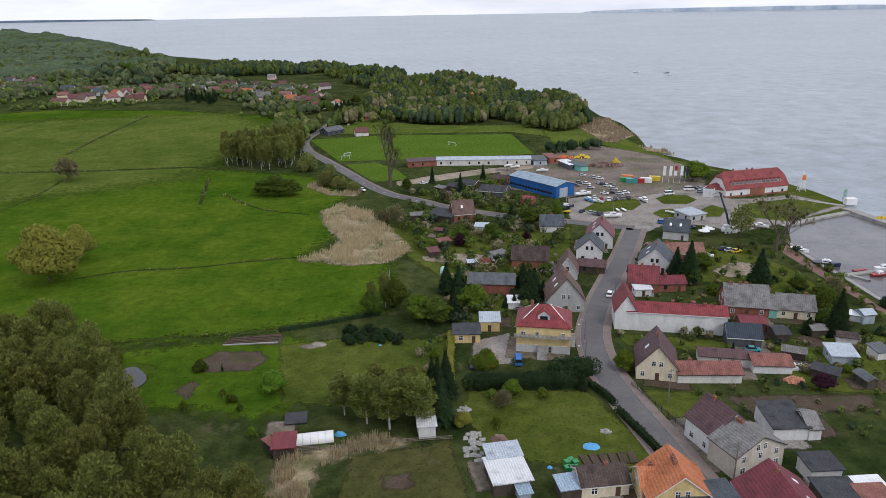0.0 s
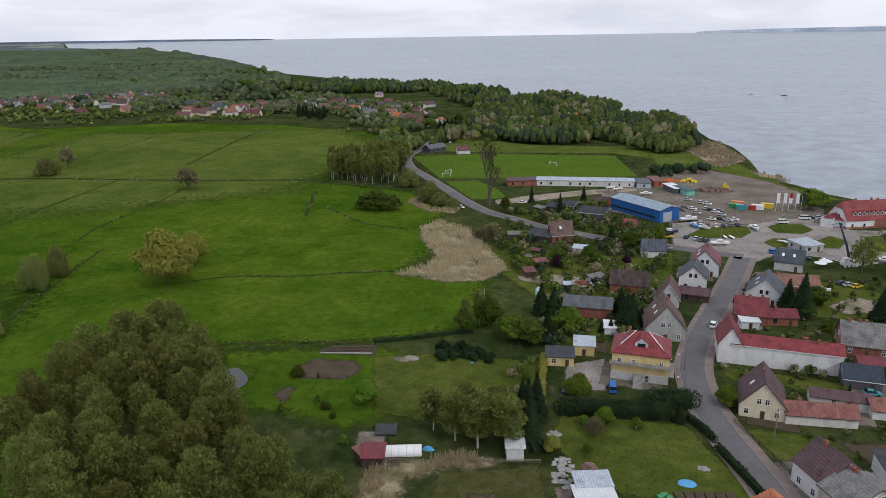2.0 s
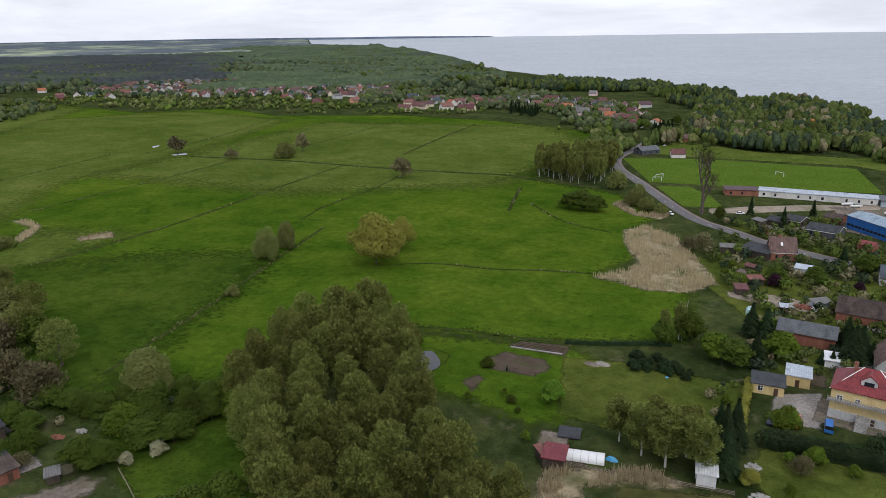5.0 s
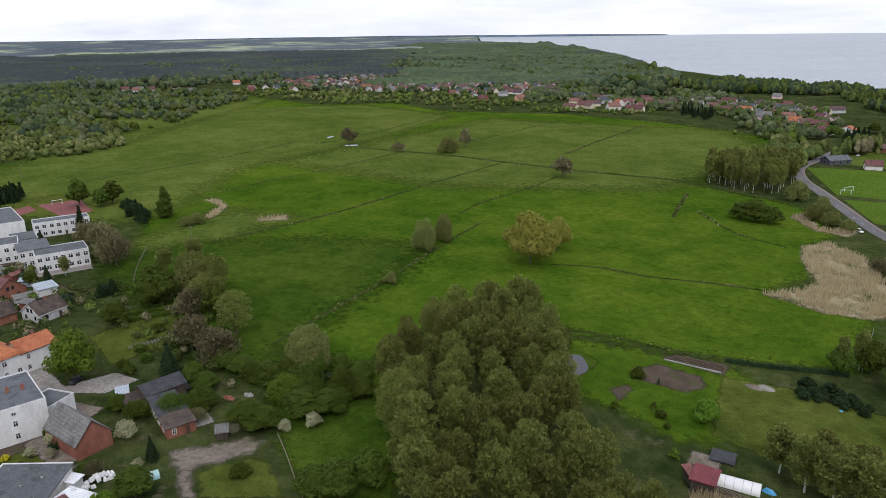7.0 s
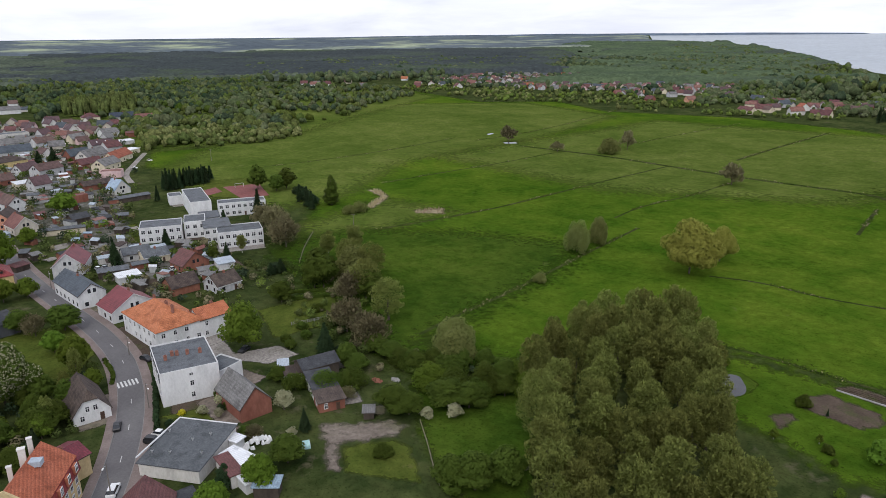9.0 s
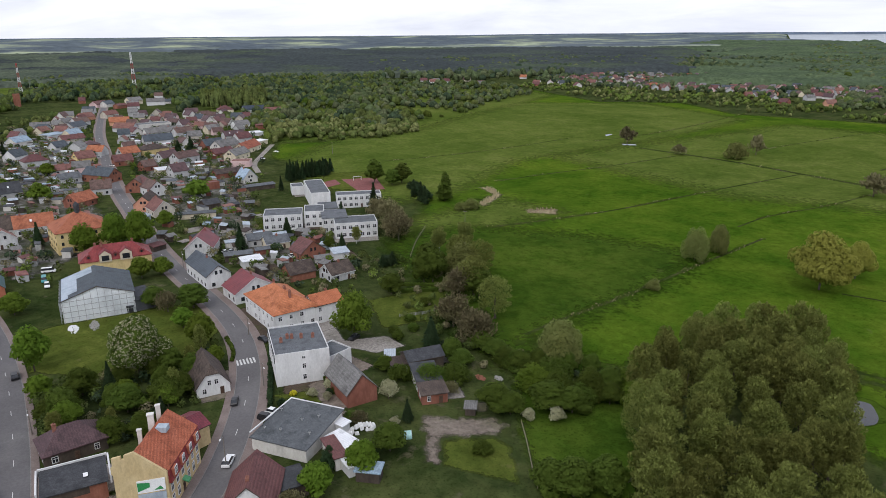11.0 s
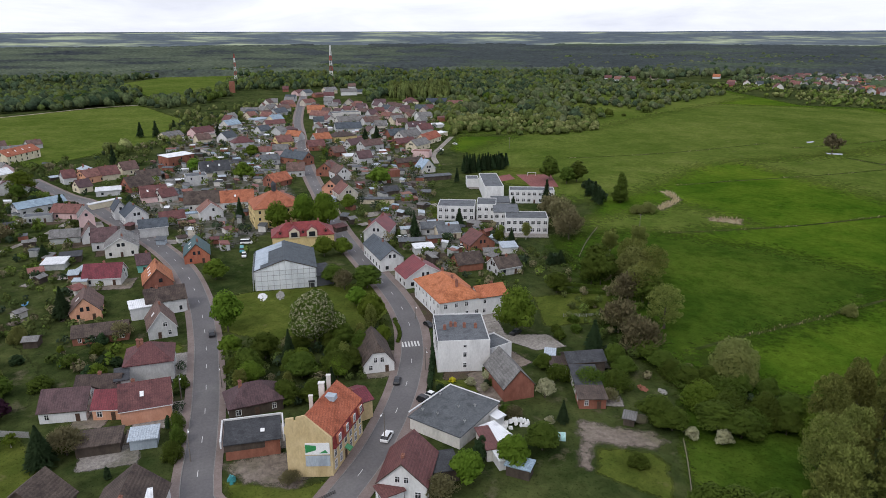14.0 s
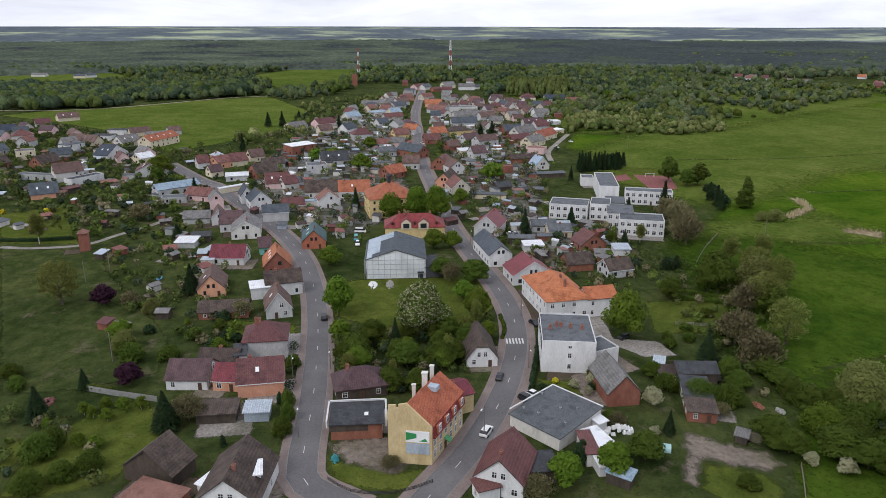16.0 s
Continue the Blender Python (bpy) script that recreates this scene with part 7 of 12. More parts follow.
strip('ditch', 'ditch', smooth_line([(-357.0, 495.5), (-362.2, 557.3), (-367.9, 676.7)]), -0.60, 0.60, 0.05, label='sedge-filled drainage ditch in the meadow', category='ditch')
ditch_sedge([(-357.0, 495.5), (-362.2, 557.3), (-367.9, 676.7)], 2.0)
patch('puddle', 'pond', 0.06, [(-484.5, 439.5), (-485.6, 447.6), (-481.5, 445.9), (-477.7, 435.3)], label='shallow puddle in the meadow', category='puddle')
patch('puddle', 'pond', 0.06, [(-436.0, 414.8), (-429.0, 423.4), (-423.6, 419.4), (-430.2, 411.2)], label='shallow puddle under a bush', category='puddle')
patch('pond_bank', 'tussock', 0.05, [(-85.8, 155.5), (-88.2, 167.2), (-87.4, 170.6), (-84.4, 171.9), (-78.1, 169.2), (-77.0, 163.0), (-78.6, 156.8), (-81.7, 154.5)], label='dark muddy bank of the pond', category='bank', ragged=1.5)
patch('pond', 'pond', 0.075, [tuple(p) for p in smooth_line([(-85.1, 157.4), (-86.1, 161.8), (-86.9, 166.2), (-86.3, 168.5), (-83.9, 169.4), (-81.1, 166.9), (-78.9, 164.2), (-77.9, 160.7), (-79.6, 156.9), (-82.2, 155.7), (-85.1, 157.4)], 0.8)][:-1], label='small dark garden pond', category='pond')

# ---- houses by the harbour road ----
house(38.4, 206.9, -2.3, 11.6, 12.0, 4.2, 11.2, "brown", "grey", "gable", "y", skylights=2)
house(44.5, 234.3, -11.3, 7.2, 11.0, 3.0, 8.0, "brown", "lightgrey", "gable", "y")
house(55.2, 163.5, -13.4, 10.1, 12.0, 3.6, 9.5, "purple", "cream", "gable", "y", skylights=1)
house(66.8, 158.7, -1.9, 15.9, 6.0, 2.6, 4.6, "rust", "offwhite", "gable", name='outbuilding', chimneys=1)
house(74.5, 166.9, -11.4, 13.3, 5.0, 2.6, 3.6, "purple", "offwhite", "gable", name='outbuilding', chimneys=0)
house(84.9, 163.5, -5.4, 9.7, 7.0, 2.3, 3.6, "rust", "white", "gable", name='shed', chimneys=0, windows=False)
house(94.2, 169.1, -25.6, 5.6, 4.0, 2.2, 3.0, "grey", "wood", "gable", name='shed', chimneys=0, windows=False)
house(105.7, 167.1, -7.5, 6.5, 6.0, 2.4, 3.2, "sheet", "galv", "mono", name='shed', chimneys=0)
house(84.2, 179.0, -11.0, 8.9, 8.0, 2.8, 5.4, "navy", "darkgrey", "gable", chimneys=0)
house(90.6, 188.0, -8.4, 7.1, 6.0, 2.5, 3.2, "crimson", "brick", "gable", name='shed', chimneys=0, windows=False)
house(95.3, 180.5, -2.1, 3.9, 6.0, 2.5, 3.2, "dark", "wood", "gable", name='shed', chimneys=0, windows=False)
house(93.8, 201.4, -11.8, 12.7, 12.0, 3.2, 8.2, "grey", "brick", "gable", chimneys=3)
house(101.6, 197.9, -24.4, 2.2, 9.0, 3.0, 6.0, "grey", "teal", "gable", chimneys=0)
house(107.4, 197.3, -13.3, 10.7, 9.0, 3.0, 6.3, "grey", "cream", "gable", chimneys=1)
house(125.7, 190.7, 9.8, 3.8, 4.0, 3.0, 3.8, "sheet", "galv", "gable", name='shed', chimneys=0, windows=False)
house(124.1, 192.1, -33.4, 3.1, 4.0, 2.0, 2.6, "whitesheet", "white", "gable", name='shed', chimneys=0, windows=False)
house(67.7, 221.1, -11.3, 9.7, 10.0, 3.3, 7.6, "crimson", "brick", "gable", chimneys=2)
house(65.7, 214.9, 0.2, 5.3, 4.8, 2.4, 2.8, "whitesheet", "white", "mono", name='conservatory', chimneys=0)
house(76.3, 219.7, 0.6, 9.1, 7.0, 2.8, 4.4, "crimson", "brick", "gable", name='outbuilding', chimneys=1)
house(77.7, 240.3, -20.3, 11.3, 13.0, 3.6, 8.6, "slate", "white", "gable", "y", skylights=2)
house(87.9, 250.8, -4.6, 19.9, 10.0, 3.0, 5.6, "brick", "brick", "gable", chimneys=1)
house(96.7, 275.8, -20.1, 10.1, 10.0, 3.6, 7.4, "slate", "lightgrey", "gable", chimneys=0, skylights=2)
house(55.9, 251.5, -14.0, 9.6, 11.0, 4.6, 9.0, "slate", "white", "gable", "y")
house(63.4, 268.1, -14.4, 10.5, 12.0, 4.8, 10.0, "crimson", "white", "gable", "y", skylights=2)
house(53.9, 237.5, -16.5, 9.6, 6.0, 2.6, 4.2, "purple", "wood", "gable", name='outbuilding', chimneys=0)
house(16.3, 221.1, -6.1, 15.5, 9.0, 3.6, 5.8, "felt", "brick", "gable", name='barn', chimneys=0)
house(32.7, 246.1, -10.4, 13.4, 10.0, 3.0, 6.8, "mossy", "brick", "gable", name='barn', chimneys=0)
house(46.8, 288.7, -3.1, 9.6, 10.0, 3.0, 6.4, "slate", "white", "gable")
house(8.9, 306.2, 12.6, 9.7, 8.0, 3.6, 8.8, "brown", "brick", "gable", skylights=1)
house(0.5, 305.1, -29.6, 12.0, 8.0, 3.0, 4.2, "dark", "wood", "mono", name='outbuilding', chimneys=0)
house(16.9, 287.7, -11.4, 5.6, 4.0, 2.4, 3.0, "sheet", "white", "mono", name='shed', chimneys=0, windows=False)
house(27.0, 350.0, -18.6, 13.3, 11.0, 2.9, 5.0, "dark", "darkgrey", "gable", chimneys=0)
house(15.6, 364.9, -31.8, 7.9, 9.0, 2.7, 4.5, "dark", "wood", "gable", chimneys=0)
house(7.7, 361.3, -32.3, 7.7, 8.0, 2.7, 4.0, "dark", "wood", "gable", chimneys=0)
house(32.5, 377.3, -25.3, 7.3, 9.0, 2.7, 4.2, "mossy", "brick", "gable", name='outbuilding', chimneys=0)
house(42.3, 332.2, -24.9, 5.8, 7.0, 2.6, 3.6, "red", "brick", "gable", name='shed', chimneys=0, windows=False)
house(6.4, 183.6, 0.6, 7.6, 6.0, 2.7, 3.2, "dark", "yellow", "mono", name='garage', chimneys=0)
house(13.6, 190.9, -2.2, 5.7, 6.0, 3.1, 3.5, "sheet", "yellow", "mono", name='garage', chimneys=0)
house(22.8, 206.2, -2.3, 4.5, 5.0, 2.2, 2.6, "whitesheet", "white", "mono", name='shed', chimneys=0, windows=False)
house(11.7, 123.9, 10.0, 6.9, 4.4, 3.3, 3.6, "sheet", "wood", "mono", windows=False, name='shed', chimneys=0)
house(12.2, 118.1, 10.9, 7.6, 8.1, 2.9, 3.2, "whitesheet", "wood", "mono", windows=False, name='shed', chimneys=0)
house(14.8, 113.2, 11.1, 2.3, 3.1, 2.1, 2.5, "haze", "galv", "mono", windows=False, name='shed', chimneys=0)
house(30.4, 116.2, 6.6, 9.5, 6.5, 2.8, 4.7, "mossy", "cream", "gable", chimneys=1)
house(23.7, 114.2, 10.7, 4.1, 4.0, 2.5, 2.9, "haze", "wood", "mono", windows=False, name='shed', chimneys=0)
house(43.3, 111.6, 180.0, 12.0, 9.9, 4.2, 9.0, "orange", "yellow", "gable", "y", chimneys=2)
house(40.3, 113.2, -1.4, 6.7, 9.0, 3.2, 6.5, "orange", "yellow", "gable")
house(48.1, 106.8, 8.1, 10.6, 7.7, 4.5, 4.8, "slate", "lightgrey", "mono", name='house', chimneys=0)
house(61.4, 105.2, -177.8, 13.0, 13.5, 4.0, 8.6, "crimson", "white", "gable", "y", skylights=2)
house(62.0, 123.3, 20.9, 12.5, 7.7, 5.2, 8.4, "grey", "beige", "gable", "y", chimneys=2)
house(59.4, 131.1, 19.2, 10.8, 8.6, 5.0, 9.4, "purple", "white", "gable", "y", chimneys=1)
house(75.1, 135.2, 1.5, 7.9, 9.0, 3.0, 4.2, "dark", "white", "mono", name='garage', chimneys=0, windows=False)
house(80.2, 134.6, 2.7, 2.8, 8.0, 2.8, 4.6, "grey", "white", "gable", name='garage', chimneys=0, windows=False)
house(75.0, 118.6, 3.6, 6.3, 5.2, 3.1, 3.5, "dark", "white", "mono", name='garage', windows=False, chimneys=0)
house(73.9, 109.9, -0.1, 7.1, 6.9, 2.9, 3.2, "dark", "wood", "mono", windows=False, name='shed', chimneys=0)
house(80.5, 112.4, 4.0, 6.2, 2.4, 2.9, 3.2, "whitesheet", "wood", "mono", windows=False, name='shed', chimneys=0)
house(80.1, 108.8, 1.9, 5.7, 5.0, 2.9, 3.2, "rust", "wood", "mono", windows=False, name='shed', chimneys=0)

# ---- the harbour ----
house(26.0, 426.5, -1.2, 57.9, 8.0, 3.4, 3.9, "sheet", "offwhite", "mono", name='boat_store', chimneys=0, door=False)
house(-12.4, 425.2, 11.7, 17.6, 8.0, 3.2, 3.8, "purple", "brick", "mono", name='boat_store', chimneys=0)
house(59.9, 426.1, 1.7, 8.1, 13.1, 3.1, 3.5, "felt", "galv", "mono", name='boat_store', chimneys=0)
house(68.4, 432.0, 11.7, 6.3, 14.4, 3.1, 3.5, "rust", "orangebrick", "mono", name='boat_store', chimneys=0)
house(75.9, 413.0, 19.0, 6.1, 14.0, 2.9, 3.2, "whitesheet", "darkgrey", "mono", name='site_office', chimneys=0)
house(80.7, 407.7, 23.1, 5.1, 13.7, 2.9, 3.2, "teal", "teal", "mono", name='site_office', windows=False, chimneys=0)
house(111.4, 301.8, 23.1, 9.4, 9.8, 2.9, 3.2, "sheet", "grey", "mono", name='site_office', chimneys=0)

# ---- farther houses by the coast road ----
house(-85.6, 549.6, 49.6, 17.0, 10.0, 3.2, 5.6, "felt", "darkgrey", "gable")
house(-61.5, 540.3, 16.5, 10, 8, 3, 6, "maroon", "offwhite", "gable")
house(-62.7, 623.8, 5.7, 9, 8, 3, 6, "brown", "brick", "gable")

# ---- main street ----
workshop = house(-143.7, -6.4, 89.3, 11.6, 9.0, 3.9, 4.4, "dark", "brick", "mono", name='outbuilding', chimneys=0)
house(-161.8, -6.3, 99.9, 12.9, 9.0, 3.0, 7.0, "purple", "wood", "hip", chimneys=1)
house(-178.5, 27.1, 89.4, 8.5, 14.0, 2.8, 8.2, "mossy", "white", "half", "y", chimneys=0)
hall = house(-256.2, 6.0, 88.1, 21.8, 24.0, 7.4, 11.0, "slate", "sheeting", "gable", "y", name='hall', chimneys=0, windows=False)
house(-249.4, 18.6, 101.7, 6.4, 10.0, 4, 5, "dark", "darkgrey", "mono", name='outbuilding', chimneys=0)
school_house = house(-299.4, 15.4, 88.7, 26.0, 13.0, 5.4, 10.2, "red", "yellow", "hip", name='school_house', chimneys=3)
old_school = house(-339.8, 5.0, 98.6, 22.3, 20.0, 9.5, 16.0, "oldorange", "yellow", "hip", name='school_house', chimneys=1)
part("cupola", tubes_mesh("cupola", [([(0, 0, 14.8), (0, 0, 18.6), (0, 0, 18.7), (0, 0, 19.6), (0, 0, 20.4)], [1.15, 1.15, 1.4, 0.8, 0.05])], M["roof_dark"], 8), old_school, "dark eight-sided ridge turret")
house(-175.5, 51.3, 79.7, 14.4, 19.0, 8.9, 9.5, "felt", "white", "flat", name='apartment_house', chimneys=5, windows=False)
house(-171.9, 59.7, 110.3, 7.7, 8.0, 5.2, 5.5, "felt", "white", "flat", name='annex', chimneys=0, windows=False)
house(-154.9, 58.6, 92.4, 8.2, 14.0, 3.8, 8.2, "grey", "brick", "gable", "y", name='barn', chimneys=0)
warehouse = house(-141.0, 39.9, 39.0, 14.2, 16.0, 3.2, 4.4, "felt", "offwhite", "mono", name='warehouse', windows=False, chimneys=0)
house(-129.2, 47.3, 108.5, 3.7, 9.8, 2.9, 3.2, "whitesheet", "white", "mono", windows=False, name='shed', chimneys=0)
house(-123.1, 46.4, 93.4, 4.7, 4.6, 2.5, 2.9, "whitesheet", "white", "mono", windows=False, name='shed', chimneys=0)
house(-128.4, 43.9, 90.1, 2.6, 8.0, 3.1, 3.5, "maroon", "offwhite", "mono", windows=False, name='shed', chimneys=0)
house(-139.3, 48.8, 115.7, 2.5, 5.5, 2.7, 3.0, "whitesheet", "white", "mono", windows=False, name='shed', chimneys=0)
house(-118.5, 47.9, 50.8, 5.1, 3.1, 2.5, 2.9, "haze", "wood", "mono", windows=False, name='shed', chimneys=0)
house(-121.9, 24.6, 66.0, 10.0, 12.1, 3.8, 8.4, "maroon", "white", "gable", "y", chimneys=1)
house(-116.6, 19.7, 105.8, 4.5, 3.5, 2.9, 3.2, "maroon", "white", "mono", name='annex', chimneys=0)
house(-122.8, 32.3, 89.5, 5.4, 6.4, 2.9, 3.2, "dark", "wood", "mono", windows=False, name='shed', chimneys=0)
house(-207.6, 70.2, 97.2, 10.0, 9.0, 6.2, 8.6, "orange", "white", "gable", chimneys=1, name="manor_wing")
house(-213.8, 57.8, 187.2, 24.0, 14.9, 6.4, 11.0, "orange", "white", "hip", chimneys=3, name="manor")
house(-239.8, 54.1, 98.1, 15.2, 12.0, 3.8, 8.4, "crimson", "white", "gable", "y")
house(-265.6, 44.9, 97.5, 9.2, 24.0, 5.0, 8.4, "slate", "white", "gable", "y")
house(-300.5, 49.7, 67.3, 11.3, 15.0, 4.6, 9.4, "crimson", "lightgrey", "gable", "y")
house(-274.5, 87.5, 100.1, 11.6, 10.0, 3.0, 7.4, "maroon", "brick", "gable", "y")
house(-265.7, 98.5, 85.0, 6.5, 6.0, 2.6, 3.4, "sheet", "white", "mono", name='shed', chimneys=0, windows=False)
house(-242.1, 88.2, 102.5, 10.1, 9.0, 3.0, 6.2, "mossy", "lightgrey", "gable")
house(-250.3, 75.6, 95.7, 10.3, 9.0, 3.0, 6.2, "mossy", "brick", "gable", name='barn', chimneys=0)
house(-302.7, 74.5, 85.0, 10.8, 9.0, 3.0, 5.0, "felt", "lightgrey", "gable")
house(-294.4, 79.5, 89.8, 10.2, 10.0, 3.0, 5.2, "felt", "cream", "gable")
house(-284.8, 60.8, 80.7, 10.9, 6.0, 2.6, 3.4, "felt", "wood", "gable", name='shed', chimneys=0, windows=False)
house(-273.6, 63.4, 90.3, 8.1, 6.0, 2.8, 3.2, "whitesheet", "white", "mono", name='shed', chimneys=0, windows=False)
house(-365.5, 59.5, 77.1, 18.3, 5.0, 2.6, 3.2, "felt", "cream", "gable", name='garage', chimneys=0, windows=False)

# ---- the school ----
house(-295.2, 117.8, 73.0, 19.4, 13.0, 6.9, 7.3, "felt", "white", "flat", name='school_block', chimneys=0)
house(-325.8, 93.0, 70.0, 18.3, 14.0, 7.0, 7.4, "felt", "white", "flat", name='school_block', chimneys=0)
house(-323.0, 107.6, 70.0, 9.4, 14.0, 7.6, 8.0, "felt", "white", "flat", name='school_block', chimneys=0)
house(-309.0, 112.6, 73.0, 11.4, 15.0, 7.2, 7.5, "felt", "white", "mono", name='school_block', chimneys=0)
house(-368.5, 125.0, 77.5, 10.4, 36.0, 8.4, 8.7, "felt", "white", "flat", name='gymnasium', windows=False, chimneys=0)
house(-394.5, 122.0, 77.5, 7.0, 10.0, 4.7, 5.0, "felt", "white", "flat", name='annex', windows=False, chimneys=0)
house(-347.3, 141.2, 72.0, 24.0, 9.0, 6.8, 7.2, "felt", "white", "flat", name='school_block', chimneys=0)
house(-334.0, 118.6, 73.0, 9.0, 12.0, 5.4, 5.7, "felt", "white", "mono", name='annex', windows=False, chimneys=0)

# ---- side street ----
house(-187.4, -33.2, 93.1, 12.1, 11.0, 5.4, 9.4, "maroon", "lightgrey", "hip", chimneys=2)
house(-178.8, -39.1, 98.3, 3.0, 6.4, 4.4, 4.8, "dark", "white", "mono", name='annex', chimneys=0)
house(-166.1, -31.5, 94.9, 11.3, 11.0, 4.0, 8.2, "maroon", "salmon", "gable", chimneys=1, skylights=1)
house(-170.7, -50.1, 84.8, 10.6, 10.0, 3.0, 6.4, "purple", "white", "gable", chimneys=0)
house(-168.1, -39.8, 79.8, 6.6, 8.0, 3.0, 6.0, "crimson", "salmon", "gable", chimneys=0)
house(-178.5, -44.2, 81.4, 10.6, 7.0, 3.0, 5.4, "mossy", "brick", "gable", chimneys=1)
house(-129.9, -47.0, 66.6, 12.0, 7.3, 3.4, 8.2, "mossy", "wood", "gable", "y", name='barn', chimneys=0, windows=False)
house(-119.3, -44.9, 64.2, 11.1, 6.1, 2.9, 3.2, "brick", "brick", "mono", name='outbuilding', chimneys=0)
house(-121.6, -29.4, 82.6, 12.0, 14.7, 4.0, 8.8, "mossy", "white", "gable", "y", chimneys=1)
house(-122.7, -34.4, 149.7, 5.1, 4.1, 2.9, 3.2, "whitesheet", "white", "mono", windows=False, name='shed', chimneys=0)
house(-121.5, -26.4, 98.0, 3.2, 4.2, 5.9, 6.2, "whitesheet", "white", "mono", name='annex', chimneys=0)
house(-151.8, -39.7, 90.6, 9.1, 6.2, 2.5, 2.9, "mossy", "wood", "mono", windows=False, name='shed', chimneys=0)
house(-151.1, -30.3, 90.0, 5.7, 4.7, 2.5, 2.9, "sheet", "galv", "mono", windows=False, name='shed', chimneys=0)
house(-216.0, -33.8, 101.0, 8.2, 11.0, 3.4, 8.6, "brown", "lightgrey", "gable", "y", skylights=1)
house(-234.7, -34.4, 102.4, 12.3, 9.0, 4.8, 8.0, "mossy", "white", "gable")
house(-230.7, -41.9, 103.3, 6.1, 6.4, 4.1, 4.5, "whitesheet", "white", "mono", name='annex', chimneys=0)
house(-258.9, -39.7, 99.4, 10.0, 13.0, 3.4, 8.6, "oldorange", "brick", "gable", "y", skylights=3)
house(-269.7, -59.3, 85.0, 13.2, 10.0, 3.0, 7.0, "crimson", "white", "gable")
house(-237.7, -59.3, 97.9, 9.3, 13.0, 3.0, 7.6, "brown", "salmon", "gable", "y", skylights=1)
house(-215.2, -50.7, 93.3, 15.4, 7.0, 2.6, 5.0, "mossy", "brick", "gable", name='outbuilding', chimneys=0)
house(-289.8, -28.1, 94.0, 9.8, 14.0, 3.4, 8.0, "teal", "orangebrick", "gable", "y", skylights=2, chimneys=1)
house(-356.5, -61.5, 110.5, 10.5, 13.0, 4.6, 9.0, "navy", "white", "gable", "y")
house(-369.3, -70.1, 107.4, 6.4, 11.0, 4.6, 9.0, "navy", "white", "gable", "y")
house(-332.5, -49.9, 99.4, 12.1, 10.0, 4.4, 7.2, "slate", "lightgrey", "gable")
house(-358.3, -83.2, 104.4, 6.9, 10.0, 5.0, 9.0, "grey", "pink", "gable", "y")
house(-393.1, -112.5, 127.5, 24.0, 9.0, 3.8, 6.4, "haze", "lightgrey", "gable", chimneys=0)
house(-371.4, -107.5, 96.1, 12.7, 8.0, 3.0, 3.6, "felt", "grey", "flat", name='garage', chimneys=0)
house(-376.2, -94.7, 69.9, 14.3, 9.0, 3.2, 6.6, "brick", "pink", "gable", chimneys=1)
house(-307.7, -59.3, 96.7, 12.5, 16.0, 4.2, 8.0, "grey", "offwhite", "gable", "y")
house(-317.4, -67.5, 95.5, 9.9, 12.0, 4.0, 8.4, "purple", "lightgrey", "gable")
house(-280.9, -47.4, 102.2, 5.0, 8.0, 3.2, 6.4, "purple", "teal", "gable")
house(-350.7, -43.7, 102.4, 11.3, 7.0, 2.8, 6.0, "maroon", "grey", "gable")
house(-330.8, -86.0, 94.4, 12.0, 9.0, 2.8, 5.4, "grey", "grey", "gable", name='outbuilding', chimneys=0)
house(-328.8, -75.8, 101.4, 6.8, 11.0, 3.4, 7.6, "brown", "white", "gable", "y")
house(-291.9, -81.4, 85.0, 8.3, 7.0, 2.4, 3.2, "whitesheet", "grey", "mono", name='shed', chimneys=0, windows=False)
house(-299.8, -77.6, 96.9, 7.9, 6.0, 2.4, 3.0, "dark", "wood", "mono", name='shed', chimneys=0, windows=False)
house(-393.9, -81.3, 130.4, 17.6, 2.0, 3.0, 3.2, "whitesheet", "cream", "mono", name='shed', chimneys=0, windows=False)

# ---- left quarter ----
house(-434.4, -186.6, 123.1, 15.4, 12.0, 5.6, 10.4, "brown", "offwhite", "gable")
house(-388.7, -180.6, 113.6, 13.4, 10.0, 3.0, 8.0, "slate", "salmon", "gable", skylights=2)
house(-435.6, -203.4, 71.9, 27.8, 6.0, 3.2, 3.8, "felt", "grey", "flat", name='garage', chimneys=0)
house(-425.7, -173.8, 146.2, 21.2, 7.0, 3.6, 4.2, "dark", "white", "flat", name='garage', chimneys=0, windows=False)
house(-399.5, -172.0, 149.1, 10.7, 6.0, 2.6, 3.2, "maroon", "wood", "gable", name='shed', chimneys=0, windows=False)
house(-415.0, -156.0, 106.6, 8.0, 7.0, 2.6, 3.4, "rust", "brick", "gable", name='shed', chimneys=0, windows=False)
house(-506.8, -186.5, 156.5, 20.5, 12.0, 3.4, 9.4, "navy", "white", "gable", "y", skylights=2)
house(-535.9, -224.1, 151.6, 15.6, 9.0, 6.0, 6.6, "slate", "white", "hip")
house(-507.7, -243.9, 117.3, 11.9, 11.0, 6.0, 6.4, "felt", "cream", "flat")
house(-477.6, -218.1, 157.0, 16.0, 11.0, 3.4, 8.0, "mossy", "brick", "gable")
house(-444.2, -139.9, 100.5, 18.8, 13.0, 4.0, 8.6, "maroon", "lightgrey", "gable", "y", skylights=3)
house(-485.7, -158.1, 146.1, 11.5, 9.0, 4.0, 7.0, "whitesheet", "cream", "gable")
house(-589.3, -282.9, 117.7, 15.6, 12.0, 5.0, 9.0, "maroon", "offwhite", "hip")
house(-559.3, -192.5, 147.4, 17.7, 12.0, 3.6, 8.4, "grey", "offwhite", "gable", skylights=2)
